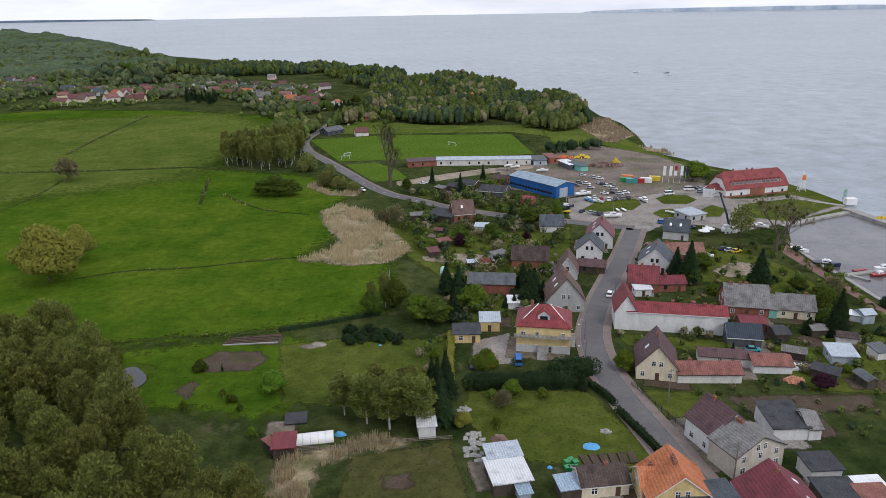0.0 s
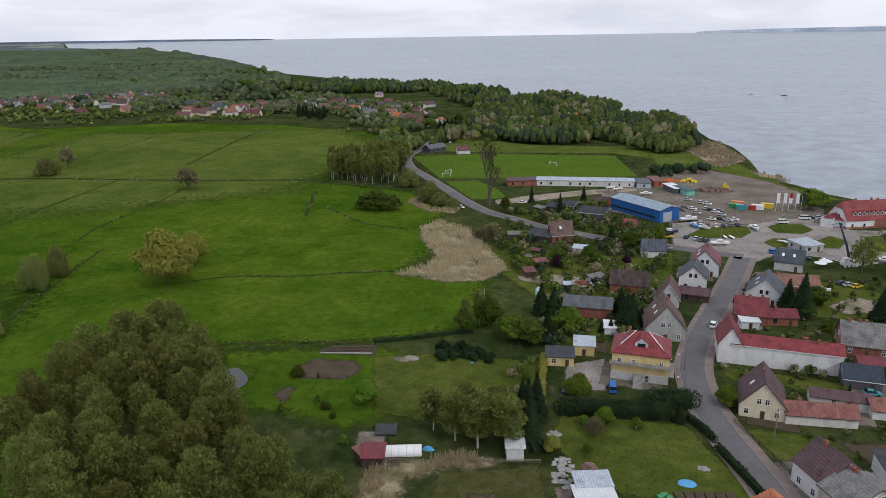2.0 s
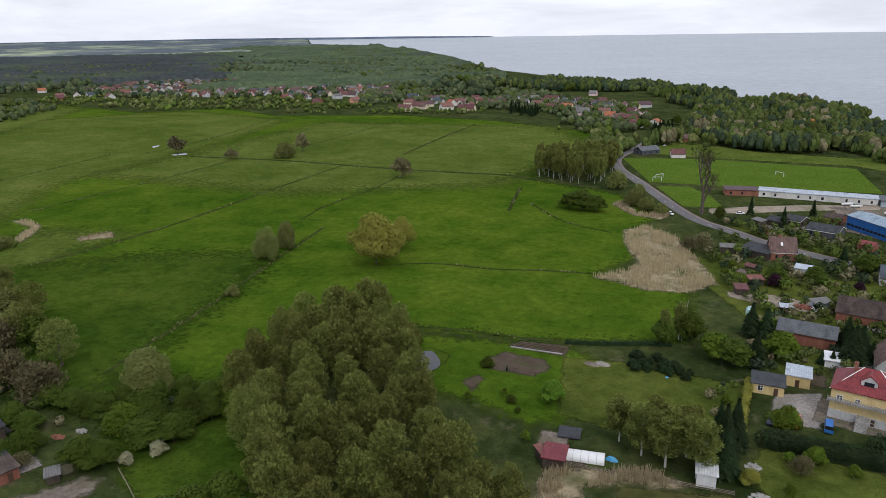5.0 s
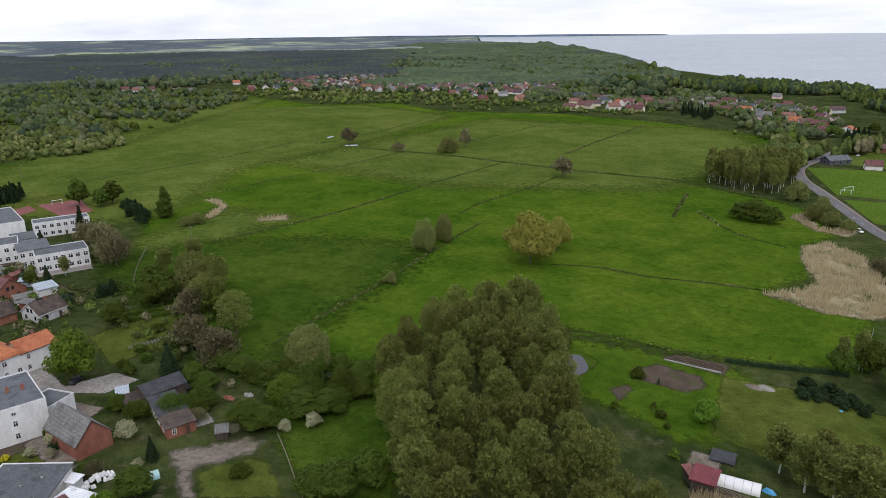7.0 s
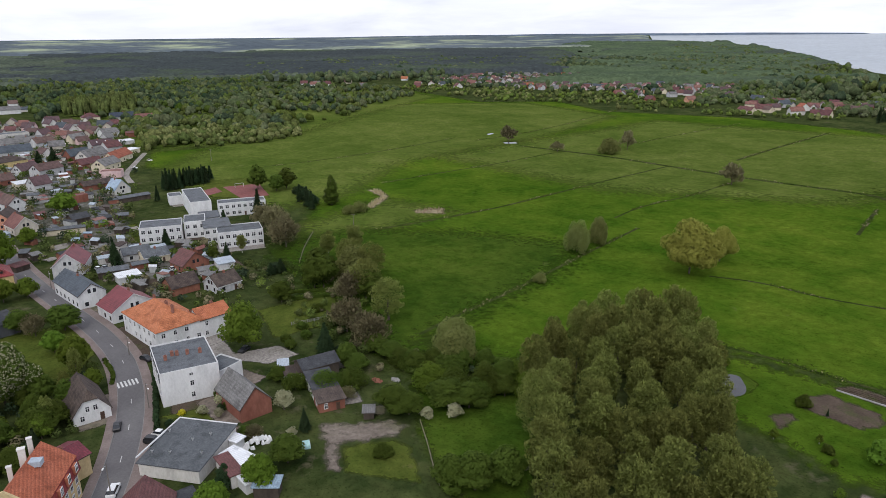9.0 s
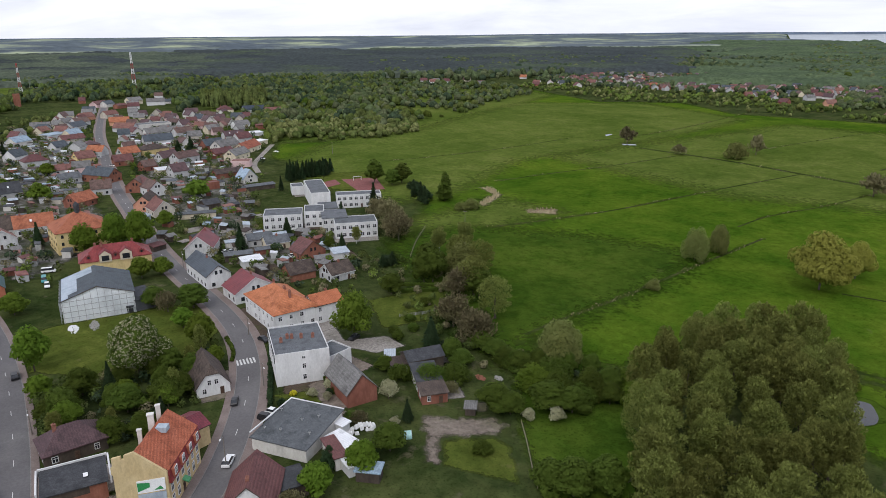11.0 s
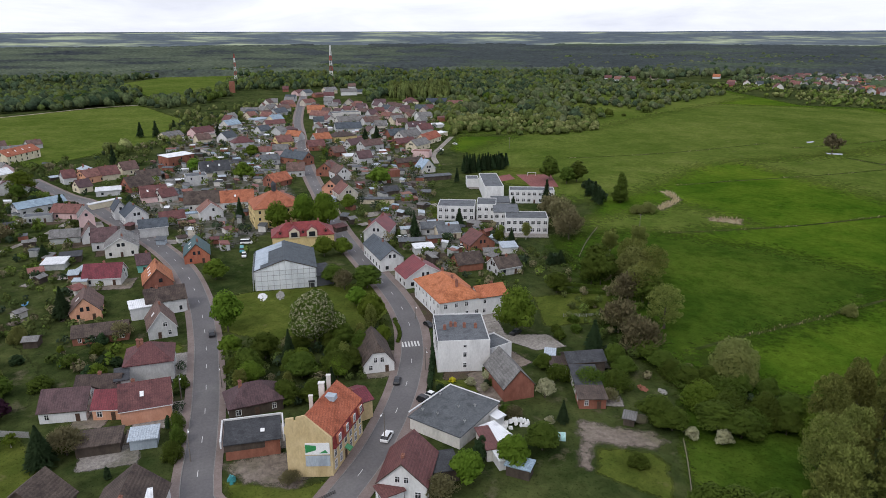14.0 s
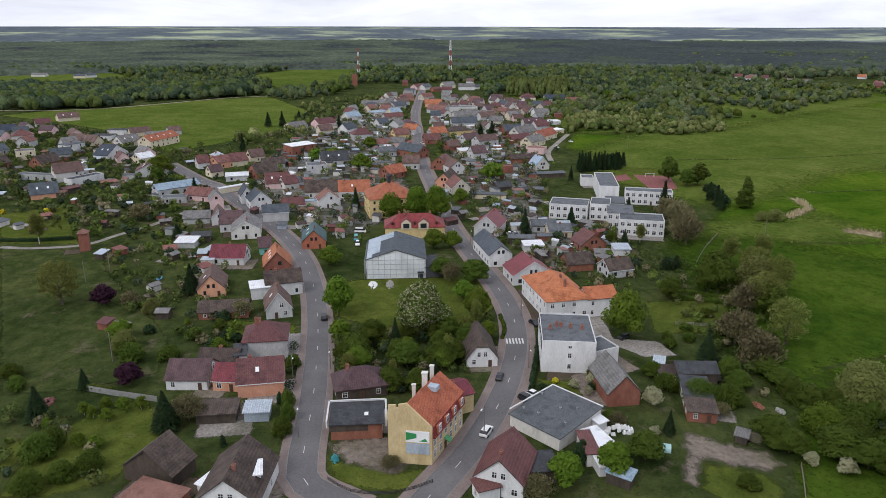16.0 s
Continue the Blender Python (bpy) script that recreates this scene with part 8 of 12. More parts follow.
house(-559.3, -168.6, 157.4, 33.3, 12.0, 5.6, 9.4, "oldorange", "cream", "gable", skylights=4)
house(-587.7, -219.9, 85.3, 16.2, 9.0, 4.6, 5.4, "dark", "white", "hip")
house(-617.5, -218.1, 85.3, 16.1, 9.0, 4.6, 5.4, "dark", "white", "hip")
house(-610.9, -199.2, 120.3, 16.2, 10.0, 3.4, 7.0, "brown", "cream", "gable")
house(-588.4, -178.3, 116.9, 16.5, 10.0, 3.4, 6.6, "grey", "pink", "gable")
house(-616.5, -172.8, 122.8, 10.4, 10.0, 3.4, 6.6, "brown", "lightgrey", "gable")
house(-675.5, -304.6, 120.5, 12.8, 11.0, 3.2, 7.2, "maroon", "lightgrey", "gable")
house(-716.1, -299.0, 127.0, 18.7, 12.0, 3.4, 7.8, "brown", "cream", "gable", skylights=2)
house(-629.1, -313.1, 116.2, 12.3, 12.0, 3.4, 8.0, "navy", "grey", "gable")
house(-530.1, -272.4, 149.7, 7.6, 12.0, 3.4, 7.0, "slate", "grey", "gable")
house(-477.1, -246.3, 148.9, 8.3, 12.0, 3.4, 7.0, "mossy", "brick", "gable")
house(-1334.5, -592.9, 86.1, 24.6, 12.0, 3.4, 6, "grey", "offwhite", "gable")
house(-1287.2, -505.8, 86.1, 19.1, 10.0, 4, 7, "slate", "cream", "gable")
house(-1304.5, -494.9, 138.1, 17.1, 10.0, 4, 7, "slate", "white", "gable")
house(-465.7, -114.7, 116.3, 7.2, 10.0, 4, 8, "maroon", "white", "gable")
house(-469.7, -100.3, 136.8, 19.5, 12.0, 4, 7.6, "brick", "salmon", "gable")
house(-438.0, -101.1, 125.9, 7.7, 9.0, 3.4, 7, "purple", "cream", "gable")
house(-483.5, -108.3, 135.0, 5.3, 10.0, 5, 7.5, "sheet", "salmon", "hip")

# ---- middle quarter ----
house(-515.1, -56.5, 128.5, 20.2, 12.0, 6.4, 6.9, "whitesheet", "brick", "mono", name='hall', chimneys=0)
house(-442.3, -38.8, 101.4, 12.3, 11.0, 5.6, 6.2, "felt", "lightgrey", "flat")
house(-470.0, -29.4, 103.9, 18.2, 11.0, 3.6, 8.8, "dark", "lightgrey", "gable", chimneys=1, skylights=2)
house(-434.1, -70.6, 125.8, 15.2, 12.0, 3.4, 8.4, "mossy", "brick", "gable")
house(-404.0, -58.3, 103.5, 13.6, 12.0, 3.4, 8.2, "maroon", "pink", "gable", skylights=2)
house(-400.5, -51.6, 124.7, 9.0, 9.0, 3.2, 6.8, "maroon", "offwhite", "gable")
house(-379.3, -30.2, 92.6, 19.6, 12.0, 3.6, 8.8, "mossy", "offwhite", "gable")
house(-356.3, -26.3, 103.3, 11.0, 10.0, 4.2, 8.4, "brick", "white", "gable", "y")
house(-377.8, -13.5, 93.9, 16.7, 12.0, 3.6, 8.6, "oldorange", "white", "gable", skylights=1)
house(-487.4, -84.0, 122.4, 10.2, 10.0, 3.6, 8.0, "brown", "cream", "gable")
house(-473.2, -93.4, 118.2, 10.6, 12.0, 3.6, 8.0, "maroon", "cream", "gable")
house(-463.0, -68.7, 109.6, 13.6, 10.0, 3.0, 6.4, "mossy", "grey", "gable")
house(-425.4, -85.0, 99.2, 13.0, 9.0, 3.0, 3.6, "whitesheet", "lightgrey", "mono", chimneys=0)
house(-426.3, 9.0, 130.3, 14.0, 10.0, 3.4, 7.4, "oldorange", "brick", "gable")
house(-453.5, 21.6, 85.2, 11.0, 11.0, 4, 8.4, "brown", "lightgrey", "gable")
house(-495.4, 24.9, 40.9, 22.1, 11.0, 4.6, 8.8, "slate", "brick", "gable")
house(-501.0, 6.0, 106.0, 12.6, 10.0, 3.4, 6, "felt", "lightgrey", "gable")
house(-535.9, 15.3, 85.3, 11.2, 9.0, 4, 7.6, "grey", "pink", "gable")
house(-577.3, 18.8, 111.9, 13.1, 11.0, 4, 8.4, "brick", "yellow", "gable")
house(-606.8, 29.9, 55.7, 13.1, 10.0, 4, 7.8, "oldorange", "lightgrey", "gable")
house(-537.1, 1.1, 85.3, 17.2, 9.0, 3.2, 6.2, "brick", "grey", "gable")
house(-451.1, 42.0, 66.6, 11.6, 14.0, 4.2, 8.4, "brown", "brick", "gable", "y")
house(-399.7, 40.1, 68.5, 10.2, 16.0, 4, 8.4, "mossy", "salmon", "gable", "y")
house(-449.8, 44.4, 108.6, 9.3, 12.0, 4, 8, "maroon", "lightgrey", "gable", "y")
house(-435.2, 47.9, 107.0, 9.3, 12.0, 4.6, 8.6, "brown", "white", "gable", "y")
house(-383.0, 44.3, 100.0, 10.5, 14.0, 3.6, 8.2, "brick", "beige", "gable", "y")
house(-486.7, 70.0, 109.0, 10.7, 10.0, 4, 8.4, "purple", "lightgrey", "gable")
house(-500.5, 68.2, 98.4, 19.9, 10.0, 3.4, 3.8, "whitesheet", "cream", "mono", chimneys=0)
house(-591.3, 68.1, 112.2, 20.6, 14.0, 4.6, 8.0, "mossy", "yellow", "hip")
house(-551.3, 72.8, 128.4, 16.1, 9.0, 3.4, 7.6, "purple", "lightgrey", "gable")
house(-535.2, 82.9, 119.0, 18.7, 10.0, 5, 8.6, "brown", "lightgrey", "gable")
house(-519.5, 55.4, 114.9, 9.9, 9.0, 3.4, 7, "brown", "brick", "gable")
house(-501.0, 115.6, 65.0, 13.4, 10.0, 4, 4.6, "brick", "pink", "flat", chimneys=0)
house(-467.3, 98.3, 98.0, 18.2, 9.0, 3.2, 5.4, "mossy", "brick", "gable", name='barn', chimneys=0)
house(-443.8, 104.6, 106.7, 10.0, 10.0, 3, 8.4, "haze", "offwhite", "gable", "y")
house(-418.0, 105.7, 96.0, 17.5, 7.0, 2.6, 3.2, "felt", "wood", "gable", name='shed', chimneys=0, windows=False)
house(-384.2, 69.8, 103.9, 8.7, 7.0, 2.6, 4.6, "dark", "wood", "gable", name='shed', chimneys=0, windows=False)
house(-434.1, 81.4, 100.1, 6.9, 6.0, 4, 4.4, "brick", "brick", "flat", name='shed', chimneys=0, windows=False)
house(-581.6, 122.4, 127.2, 23.0, 11.0, 4, 8.6, "grey", "offwhite", "gable")
house(-533.9, 120.4, 135.4, 20.5, 10.0, 4, 8, "grey", "cream", "gable")
house(-562.9, 135.7, 140.7, 28.4, 10.0, 4, 8.4, "oldorange", "cream", "gable")
house(-592.5, 150.5, 124.7, 20.4, 8.0, 3.4, 3.8, "whitesheet", "cream", "mono", chimneys=0)
house(-594.2, 114.6, 108.1, 16.5, 11.0, 3.6, 8.2, "slate", "brick", "gable")
house(-550.5, 112.5, 113.6, 17.5, 10.0, 3.4, 6.6, "maroon", "brick", "gable")
house(-638.6, 142.6, 96.9, 18.5, 11.0, 4, 7.8, "purple", "lightgrey", "gable", skylights=2)
house(-617.7, 144.9, 115.2, 14.0, 10.0, 4, 8.4, "maroon", "lightgrey", "gable")
house(-647.9, 80.0, 94.4, 23.9, 12.0, 3.6, 8.2, "slate", "lightgrey", "gable")
house(-701.1, 92.2, 100.4, 33.6, 12.0, 3.6, 7.6, "grey", "offwhite", "gable")
house(-685.7, 106.8, 114.6, 17.2, 10.0, 4, 8.2, "brown", "lightgrey", "gable")
house(-653.8, 111.7, 85.4, 11.6, 10.0, 4, 8, "grey", "beige", "gable")
house(-758.8, 86.3, 99.3, 42.1, 14.0, 5, 5.6, "felt", "offwhite", "flat", chimneys=0)
house(-862.2, 147.2, 85.7, 13.8, 12.0, 4, 8, "purple", "cream", "gable")
house(-873.4, 187.9, 85.7, 18.2, 14.0, 3.4, 8, "maroon", "cream", "hip")
house(-857.9, 217.6, 85.7, 24.9, 14.0, 3.4, 7.6, "navy", "lightgrey", "gable")
house(-830.2, 234.1, 85.6, 18.8, 12.0, 3.4, 7, "brick", "offwhite", "gable")
house(-710.7, 166.4, 102.8, 15.2, 12.0, 4.5, 8, "grey", "white", "gable")
house(-786.0, 188.0, 85.6, 14.6, 10.0, 4, 7.6, "maroon", "lightgrey", "gable")
house(-696.1, 181.9, 85.5, 7.9, 7.0, 4, 5, "maroon", "brick", "gable")
house(-651.2, 161.8, 97.1, 19.1, 9.0, 3, 3.6, "whitesheet", "white", "mono", chimneys=0)
house(-643.6, -48.2, 132.6, 19.4, 12.0, 5, 9, "maroon", "pink", "gable")
house(-606.3, -44.8, 118.8, 11.5, 10.0, 4, 8, "brown", "cream", "gable")
house(-638.0, -72.4, 134.6, 18.4, 11.0, 3.4, 6.6, "grey", "cream", "gable")
house(-612.6, -25.6, 147.8, 14.8, 10.0, 4, 8.6, "slate", "white", "gable")
house(-574.7, -13.0, 106.3, 16.0, 12.0, 5, 9.4, "maroon", "lightgrey", "hip")
house(-697.5, -24.7, 134.8, 16.6, 11.0, 4, 8, "haze", "offwhite", "gable")
house(-761.8, -6.5, 140.4, 12.3, 9.0, 4, 8, "brick", "cream", "gable")
house(-736.0, 2.4, 131.4, 19.6, 12.0, 3.4, 4, "haze", "white", "mono", chimneys=0)
house(-724.1, 17.2, 141.8, 16.5, 10.0, 4, 8.4, "haze", "cream", "gable")
house(-788.9, 23.1, 139.3, 20.0, 11.0, 4, 8, "slate", "lightgrey", "gable")
house(-825.9, 28.4, 128.6, 17.3, 11.0, 4, 8, "brown", "white", "gable")
house(-875.0, 36.3, 133.2, 17.9, 11.0, 4, 8, "brick", "salmon", "gable")
house(-832.0, 16.0, 135.9, 15.5, 10.0, 4, 8, "grey", "offwhite", "gable")
house(-812.3, -7.5, 85.6, 17.9, 10.0, 3.4, 7, "grey", "lightgrey", "gable")
house(-650.0, 4.2, 125.3, 11.5, 10.0, 3.6, 7.6, "slate", "lightgrey", "gable")
house(-697.3, 15.7, 110.8, 19.7, 10.0, 3.4, 6.6, "maroon", "beige", "gable")
house(-648.2, 27.6, 102.7, 12.3, 12.0, 4, 7, "purple", "brick", "hip")
house(-808.7, 64.8, 85.6, 19.2, 14.0, 4, 8, "oldorange", "salmon", "gable")
house(-749.0, 64.7, 56.8, 20.4, 12.0, 4, 8.2, "brick", "lightgrey", "gable")
house(-699.2, 58.3, 85.5, 10.0, 11.0, 4, 8, "slate", "white", "gable")
house(-886.2, 61.8, 132.8, 18.6, 10.0, 4, 8, "brick", "beige", "gable")
house(-583.8, 49.8, 110.8, 14.1, 11.0, 4, 8.2, "oldorange", "grey", "gable")
house(-551.2, 42.6, 97.6, 12.7, 10.0, 3.6, 7.6, "maroon", "brick", "gable")
house(-1028.1, 61.0, 138.8, 22.7, 12.0, 4, 8, "maroon", "pink", "gable")
house(-1026.1, 70.6, 147.5, 20.6, 10.0, 4, 8, "slate", "offwhite", "gable")
house(-995.5, 83.4, 123.3, 14.0, 9.0, 4, 6, "maroon", "brick", "gable")
house(-1001.0, 99.3, 85.8, 14.3, 12.0, 4, 8, "grey", "white", "gable")
house(-1097.6, 44.8, 85.9, 8.6, 9.0, 4, 8, "maroon", "brick", "gable")
house(-1049.6, 105.4, 115.1, 19.4, 12.0, 5, 9, "grey", "cream", "gable")
house(-1016.4, 129.2, 85.8, 22.6, 12.0, 5, 9, "grey", "white", "gable")
house(-1112.9, 146.3, 85.9, 11.5, 12.0, 5, 9, "brown", "white", "gable")
house(-974.9, 96.8, 85.8, 13.9, 10.0, 4, 8, "maroon", "white", "gable")
house(-1031.7, 147.7, 85.9, 9.9, 9.0, 3, 6, "slate", "offwhite", "gable")
house(-1344.5, 251.7, 132.1, 65.1, 16.0, 4, 5, "sheet", "offwhite", "flat", chimneys=0)
house(-1615.5, 37.3, 134.9, 29.2, 14.0, 5, 8, "slate", "white", "gable")
house(-1512.8, 5.0, 152.9, 104.6, 5.0, 2.4, 2.8, "whitesheet", "lightgrey", "flat", chimneys=0, windows=False)

# ---- the village across the meadow ----
house(-1003.9, 747.5, 51.3, 11, 10, 3.2, 7.4, "maroon", "brick", "gable")
house(-1024.3, 793.1, 54.3, 11, 9, 3.6, 8, "maroon", "offwhite", "gable", axis='y')
house(-1006.2, 803.4, 75.4, 11, 10, 3.2, 7.4, "slate", "lightgrey", "gable")
house(-939.2, 784.9, 78.1, 13, 9, 3.6, 8.6, "maroon", "offwhite", "gable", axis='y')
house(-1131.6, 897.7, 12.6, 11, 10, 3.6, 8.6, "slate", "offwhite", "gable")
house(-1085.3, 887.6, 23.7, 15, 10, 3.6, 8, "brown", "offwhite", "gable", axis='y')
house(-1085.7, 922.9, 65.6, 13, 10, 3.2, 8.6, "maroon", "lightgrey", "gable")
house(-1149.2, 1004.8, 23.8, 15, 10, 3.6, 8.6, "maroon", "pink", "gable")
house(-977.7, 849.7, 17.0, 18, 10, 3.2, 8.6, "brick", "lightgrey", "gable")
house(-1194.5, 1067.5, 34.2, 12, 9, 3.2, 8, "purple", "lightgrey", "gable", axis='y')
house(-1040.4, 947.7, 8.7, 13, 10, 3.6, 8, "maroon", "brick", "gable")
house(-1108.8, 1026.3, 56.2, 11, 10, 3.6, 8, "maroon", "lightgrey", "gable", axis='y')
house(-1150.7, 1090.3, 35.5, 13, 9, 3.6, 7.4, "grey", "pink", "gable")
house(-932.5, 875.4, 40.8, 15, 9, 3.2, 7.4, "brick", "offwhite", "gable", axis='y')
house(-980.5, 945.6, 55.0, 18, 9, 4.6, 8, "maroon", "offwhite", "gable", axis='y')
house(-892.6, 868.3, 67.8, 18, 10, 3.6, 8.6, "oldorange", "salmon", "gable", axis='y')
house(-958.4, 957.8, 23.0, 15, 9, 3.6, 7.4, "oldorange", "offwhite", "gable")
house(-866.5, 883.2, 24.5, 18, 10, 4.6, 7.4, "oldorange", "brick", "gable")
house(-831.7, 874.6, 74.6, 18, 9, 3.6, 8.6, "brown", "brick", "gable")
house(-1054.8, 1096.8, 34.9, 11, 10, 3.6, 7.4, "maroon", "cream", "gable", axis='y')
house(-1041.7, 1103.7, 45.3, 13, 10, 4.6, 8.6, "slate", "pink", "gable")
house(-1032.4, 1152.1, 78.9, 11, 10, 4.6, 7.4, "oldorange", "brick", "gable")
house(-968.5, 1142.3, 53.3, 18, 10, 3.2, 7.4, "purple", "salmon", "gable")
house(-928.9, 1122.2, 16.6, 12, 9, 3.2, 7.4, "maroon", "lightgrey", "gable", axis='y')
house(-788.0, 899.7, 45.2, 15, 9, 3.2, 7.4, "maroon", "pink", "gable")
house(-764.8, 913.1, 1.9, 15, 10, 3.2, 8.6, "maroon", "white", "gable")
house(-762.1, 942.8, 28.0, 12, 9, 4.6, 7.4, "slate", "pink", "gable")
house(-745.3, 952.4, 28.0, 18, 10, 3.6, 8, "brown", "salmon", "gable")
house(-655.2, 850.9, 70.6, 11, 9, 3.6, 8.6, "brick", "brick", "gable")
house(-841.5, 1111.2, 48.1, 11, 9, 3.6, 8, "brown", "cream", "gable", axis='y')
house(-812.3, 1127.0, 21.8, 18, 9, 3.6, 8, "brown", "lightgrey", "gable")
house(-827.1, 1176.5, 5.1, 18, 10, 3.2, 8, "maroon", "salmon", "gable")
house(-707.3, 946.2, 25.8, 15, 10, 3.2, 8.6, "brown", "offwhite", "gable")
house(-660.0, 908.1, 71.0, 15, 10, 4.6, 8, "maroon", "salmon", "gable", axis='y')
house(-717.5, 1012.2, 6.3, 13, 10, 3.2, 8.6, "maroon", "cream", "gable", axis='y')
house(-665.1, 970.4, 48.4, 12, 10, 3.2, 7.4, "oldorange", "cream", "gable", axis='y')
house(-589.5, 889.9, 64.5, 12, 10, 4.6, 7.4, "grey", "lightgrey", "gable")
house(-692.7, 1072.5, 7.9, 11, 9, 3.6, 8.6, "maroon", "white", "gable")
house(-629.8, 1018.4, 43.7, 11, 9, 4.6, 8.6, "brick", "lightgrey", "gable")
house(-633.0, 1060.0, 46.8, 12, 10, 3.6, 8, "maroon", "pink", "gable")
house(-581.6, 1018.4, 30.7, 15, 10, 3.6, 8, "purple", "brick", "gable")
house(-730.6, 1083.9, 26.0, 15, 10, 3.6, 8.6, "brick", "cream", "gable")
house(-528.9, 841.1, 65.2, 13, 10, 3.6, 8, "brick", "salmon", "gable")
house(-572.6, 814.7, 1.1, 12, 9, 3.2, 7.4, "maroon", "brick", "gable")
house(-600.7, 930.4, 34.8, 13, 9, 3.2, 7.4, "maroon", "offwhite", "gable")
house(-409.6, 766.4, -6.9, 18, 10, 4.6, 8, "maroon", "cream", "gable")
house(-439.7, 829.9, 32.9, 12, 9, 4.6, 7.4, "brick", "cream", "gable")
house(-410.8, 805.2, 26.0, 18, 10, 3.2, 8, "maroon", "cream", "gable")
house(-408.3, 823.4, 55.4, 15, 10, 3.6, 7.4, "purple", "cream", "gable")
house(-436.7, 896.9, 10.0, 18, 9, 3.2, 7.4, "maroon", "white", "gable")
house(-419.8, 887.9, 29.3, 12, 9, 3.6, 8.6, "grey", "cream", "gable")
house(-367.1, 793.1, 52.8, 15, 10, 4.6, 8.6, "brick", "offwhite", "gable")
house(-381.5, 840.0, 58.4, 13, 10, 3.6, 8.6, "oldorange", "offwhite", "gable", axis='y')
house(-381.6, 865.6, 33.8, 13, 10, 3.6, 7.4, "brick", "pink", "gable")
house(-345.0, 791.9, 25.5, 11, 10, 3.6, 7.4, "maroon", "cream", "gable")
house(-334.3, 791.4, -1.1, 12, 9, 3.2, 8, "maroon", "cream", "gable")
house(-471.6, 906.1, -6.5, 18, 9, 3.2, 8.6, "slate", "offwhite", "gable")
house(-346.1, 861.9, 37.9, 11, 10, 3.2, 8, "maroon", "pink", "gable")
house(-329.1, 856.0, -16.0, 15, 10, 3.6, 8, "brown", "lightgrey", "gable")
house(-330.8, 888.3, 6.4, 12, 10, 3.2, 7.4, "purple", "brick", "gable")
house(-341.2, 935.7, 6.0, 15, 10, 4.6, 7.4, "slate", "lightgrey", "gable")
house(-311.2, 935.5, 27.4, 18, 10, 4.6, 8.6, "maroon", "pink", "gable", axis='y')
house(-297.2, 926.3, 33.8, 12, 9, 3.6, 8.6, "grey", "salmon", "gable")
house(-276.3, 905.1, 23.0, 11, 10, 3.2, 7.4, "brown", "offwhite", "gable")
house(-274.2, 931.7, 0.4, 18, 10, 4.6, 8.6, "maroon", "lightgrey", "gable")
house(-247.0, 832.3, 30.5, 11, 9, 3.6, 7.4, "maroon", "pink", "gable")
house(-228.7, 843.9, -10.8, 13, 9, 3.2, 7.4, "oldorange", "cream", "gable")
house(-232.6, 915.9, 30.3, 11, 10, 4.6, 8.6, "purple", "white", "gable")
house(-195.8, 787.7, 22.0, 15, 10, 3.6, 8.6, "grey", "pink", "gable")
house(-210.6, 821.7, -11.6, 11, 9, 3.6, 7.4, "slate", "offwhite", "gable", axis='y')
house(-174.3, 801.5, 1.3, 13, 10, 4.6, 7.4, "brick", "offwhite", "gable")
house(-187.2, 870.1, -25.9, 18, 9, 3.2, 7.4, "slate", "pink", "gable")
house(-206.4, 932.2, 36.5, 11, 10, 3.6, 7.4, "maroon", "brick", "gable")
house(-186.3, 906.4, 27.6, 11, 10, 3.6, 7.4, "brown", "offwhite", "gable", axis='y')
house(-158.6, 755.9, 10.8, 11, 9, 4.6, 8.6, "oldorange", "cream", "gable")
house(-146.8, 748.1, 29.1, 13, 9, 3.2, 8, "brown", "offwhite", "gable")
house(-135.4, 740.6, -18.6, 18, 9, 4.6, 8, "maroon", "brick", "gable")
house(-131.9, 773.3, 27.7, 13, 9, 4.6, 8.6, "maroon", "pink", "gable", axis='y')
house(-125.2, 777.6, -1.9, 11, 9, 3.2, 8, "purple", "white", "gable", axis='y')
house(-121.2, 703.6, -19.2, 12, 9, 4.6, 7.4, "maroon", "white", "gable")
house(-154.1, 877.5, 33.0, 11, 9, 4.6, 7.4, "grey", "cream", "gable", axis='y')
house(-147.2, 895.4, 40.3, 18, 10, 3.6, 7.4, "purple", "lightgrey", "gable")
house(-244.4, 1042.6, -3.8, 11, 9, 3.6, 7.4, "grey", "pink", "gable")
house(-105.0, 714.4, -15.6, 13, 9, 4.6, 7.4, "oldorange", "offwhite", "gable", axis='y')
house(-867.8, 1283.0, 10.1, 12, 9, 4.6, 7.4, "brown", "cream", "gable")
house(-742.8, 1146.5, -0.1, 15, 9, 4.6, 8, "maroon", "offwhite", "gable")
house(-754.1, 1205.0, 3.0, 11, 9, 3.2, 7.4, "brick", "pink", "gable")
house(-676.7, 1117.6, 37.2, 12, 9, 4.6, 7.4, "maroon", "cream", "gable", axis='y')
house(-693.3, 1197.5, 37.1, 15, 10, 3.2, 8.6, "grey", "salmon", "gable", axis='y')
house(-603.4, 1079.3, 69.2, 12, 10, 4.6, 8.6, "maroon", "offwhite", "gable", axis='y')
house(-644.4, 1191.5, 1.4, 15, 10, 3.2, 8, "slate", "pink", "gable")
house(-1203.1, 632.1, 65.3, 13, 10, 3.6, 8, "maroon", "white", "gable")
house(-1179.3, 645.9, 44.3, 13, 10, 3.6, 8, "grey", "white", "gable")
house(-1161.1, 656.5, 89.5, 13, 10, 3.6, 8, "maroon", "white", "gable")
house(-1172.2, 708.6, 43.8, 13, 10, 3.6, 8, "brown", "cream", "gable")
house(-1063.1, 672.5, 81.7, 13, 10, 3.6, 8, "grey", "white", "gable")
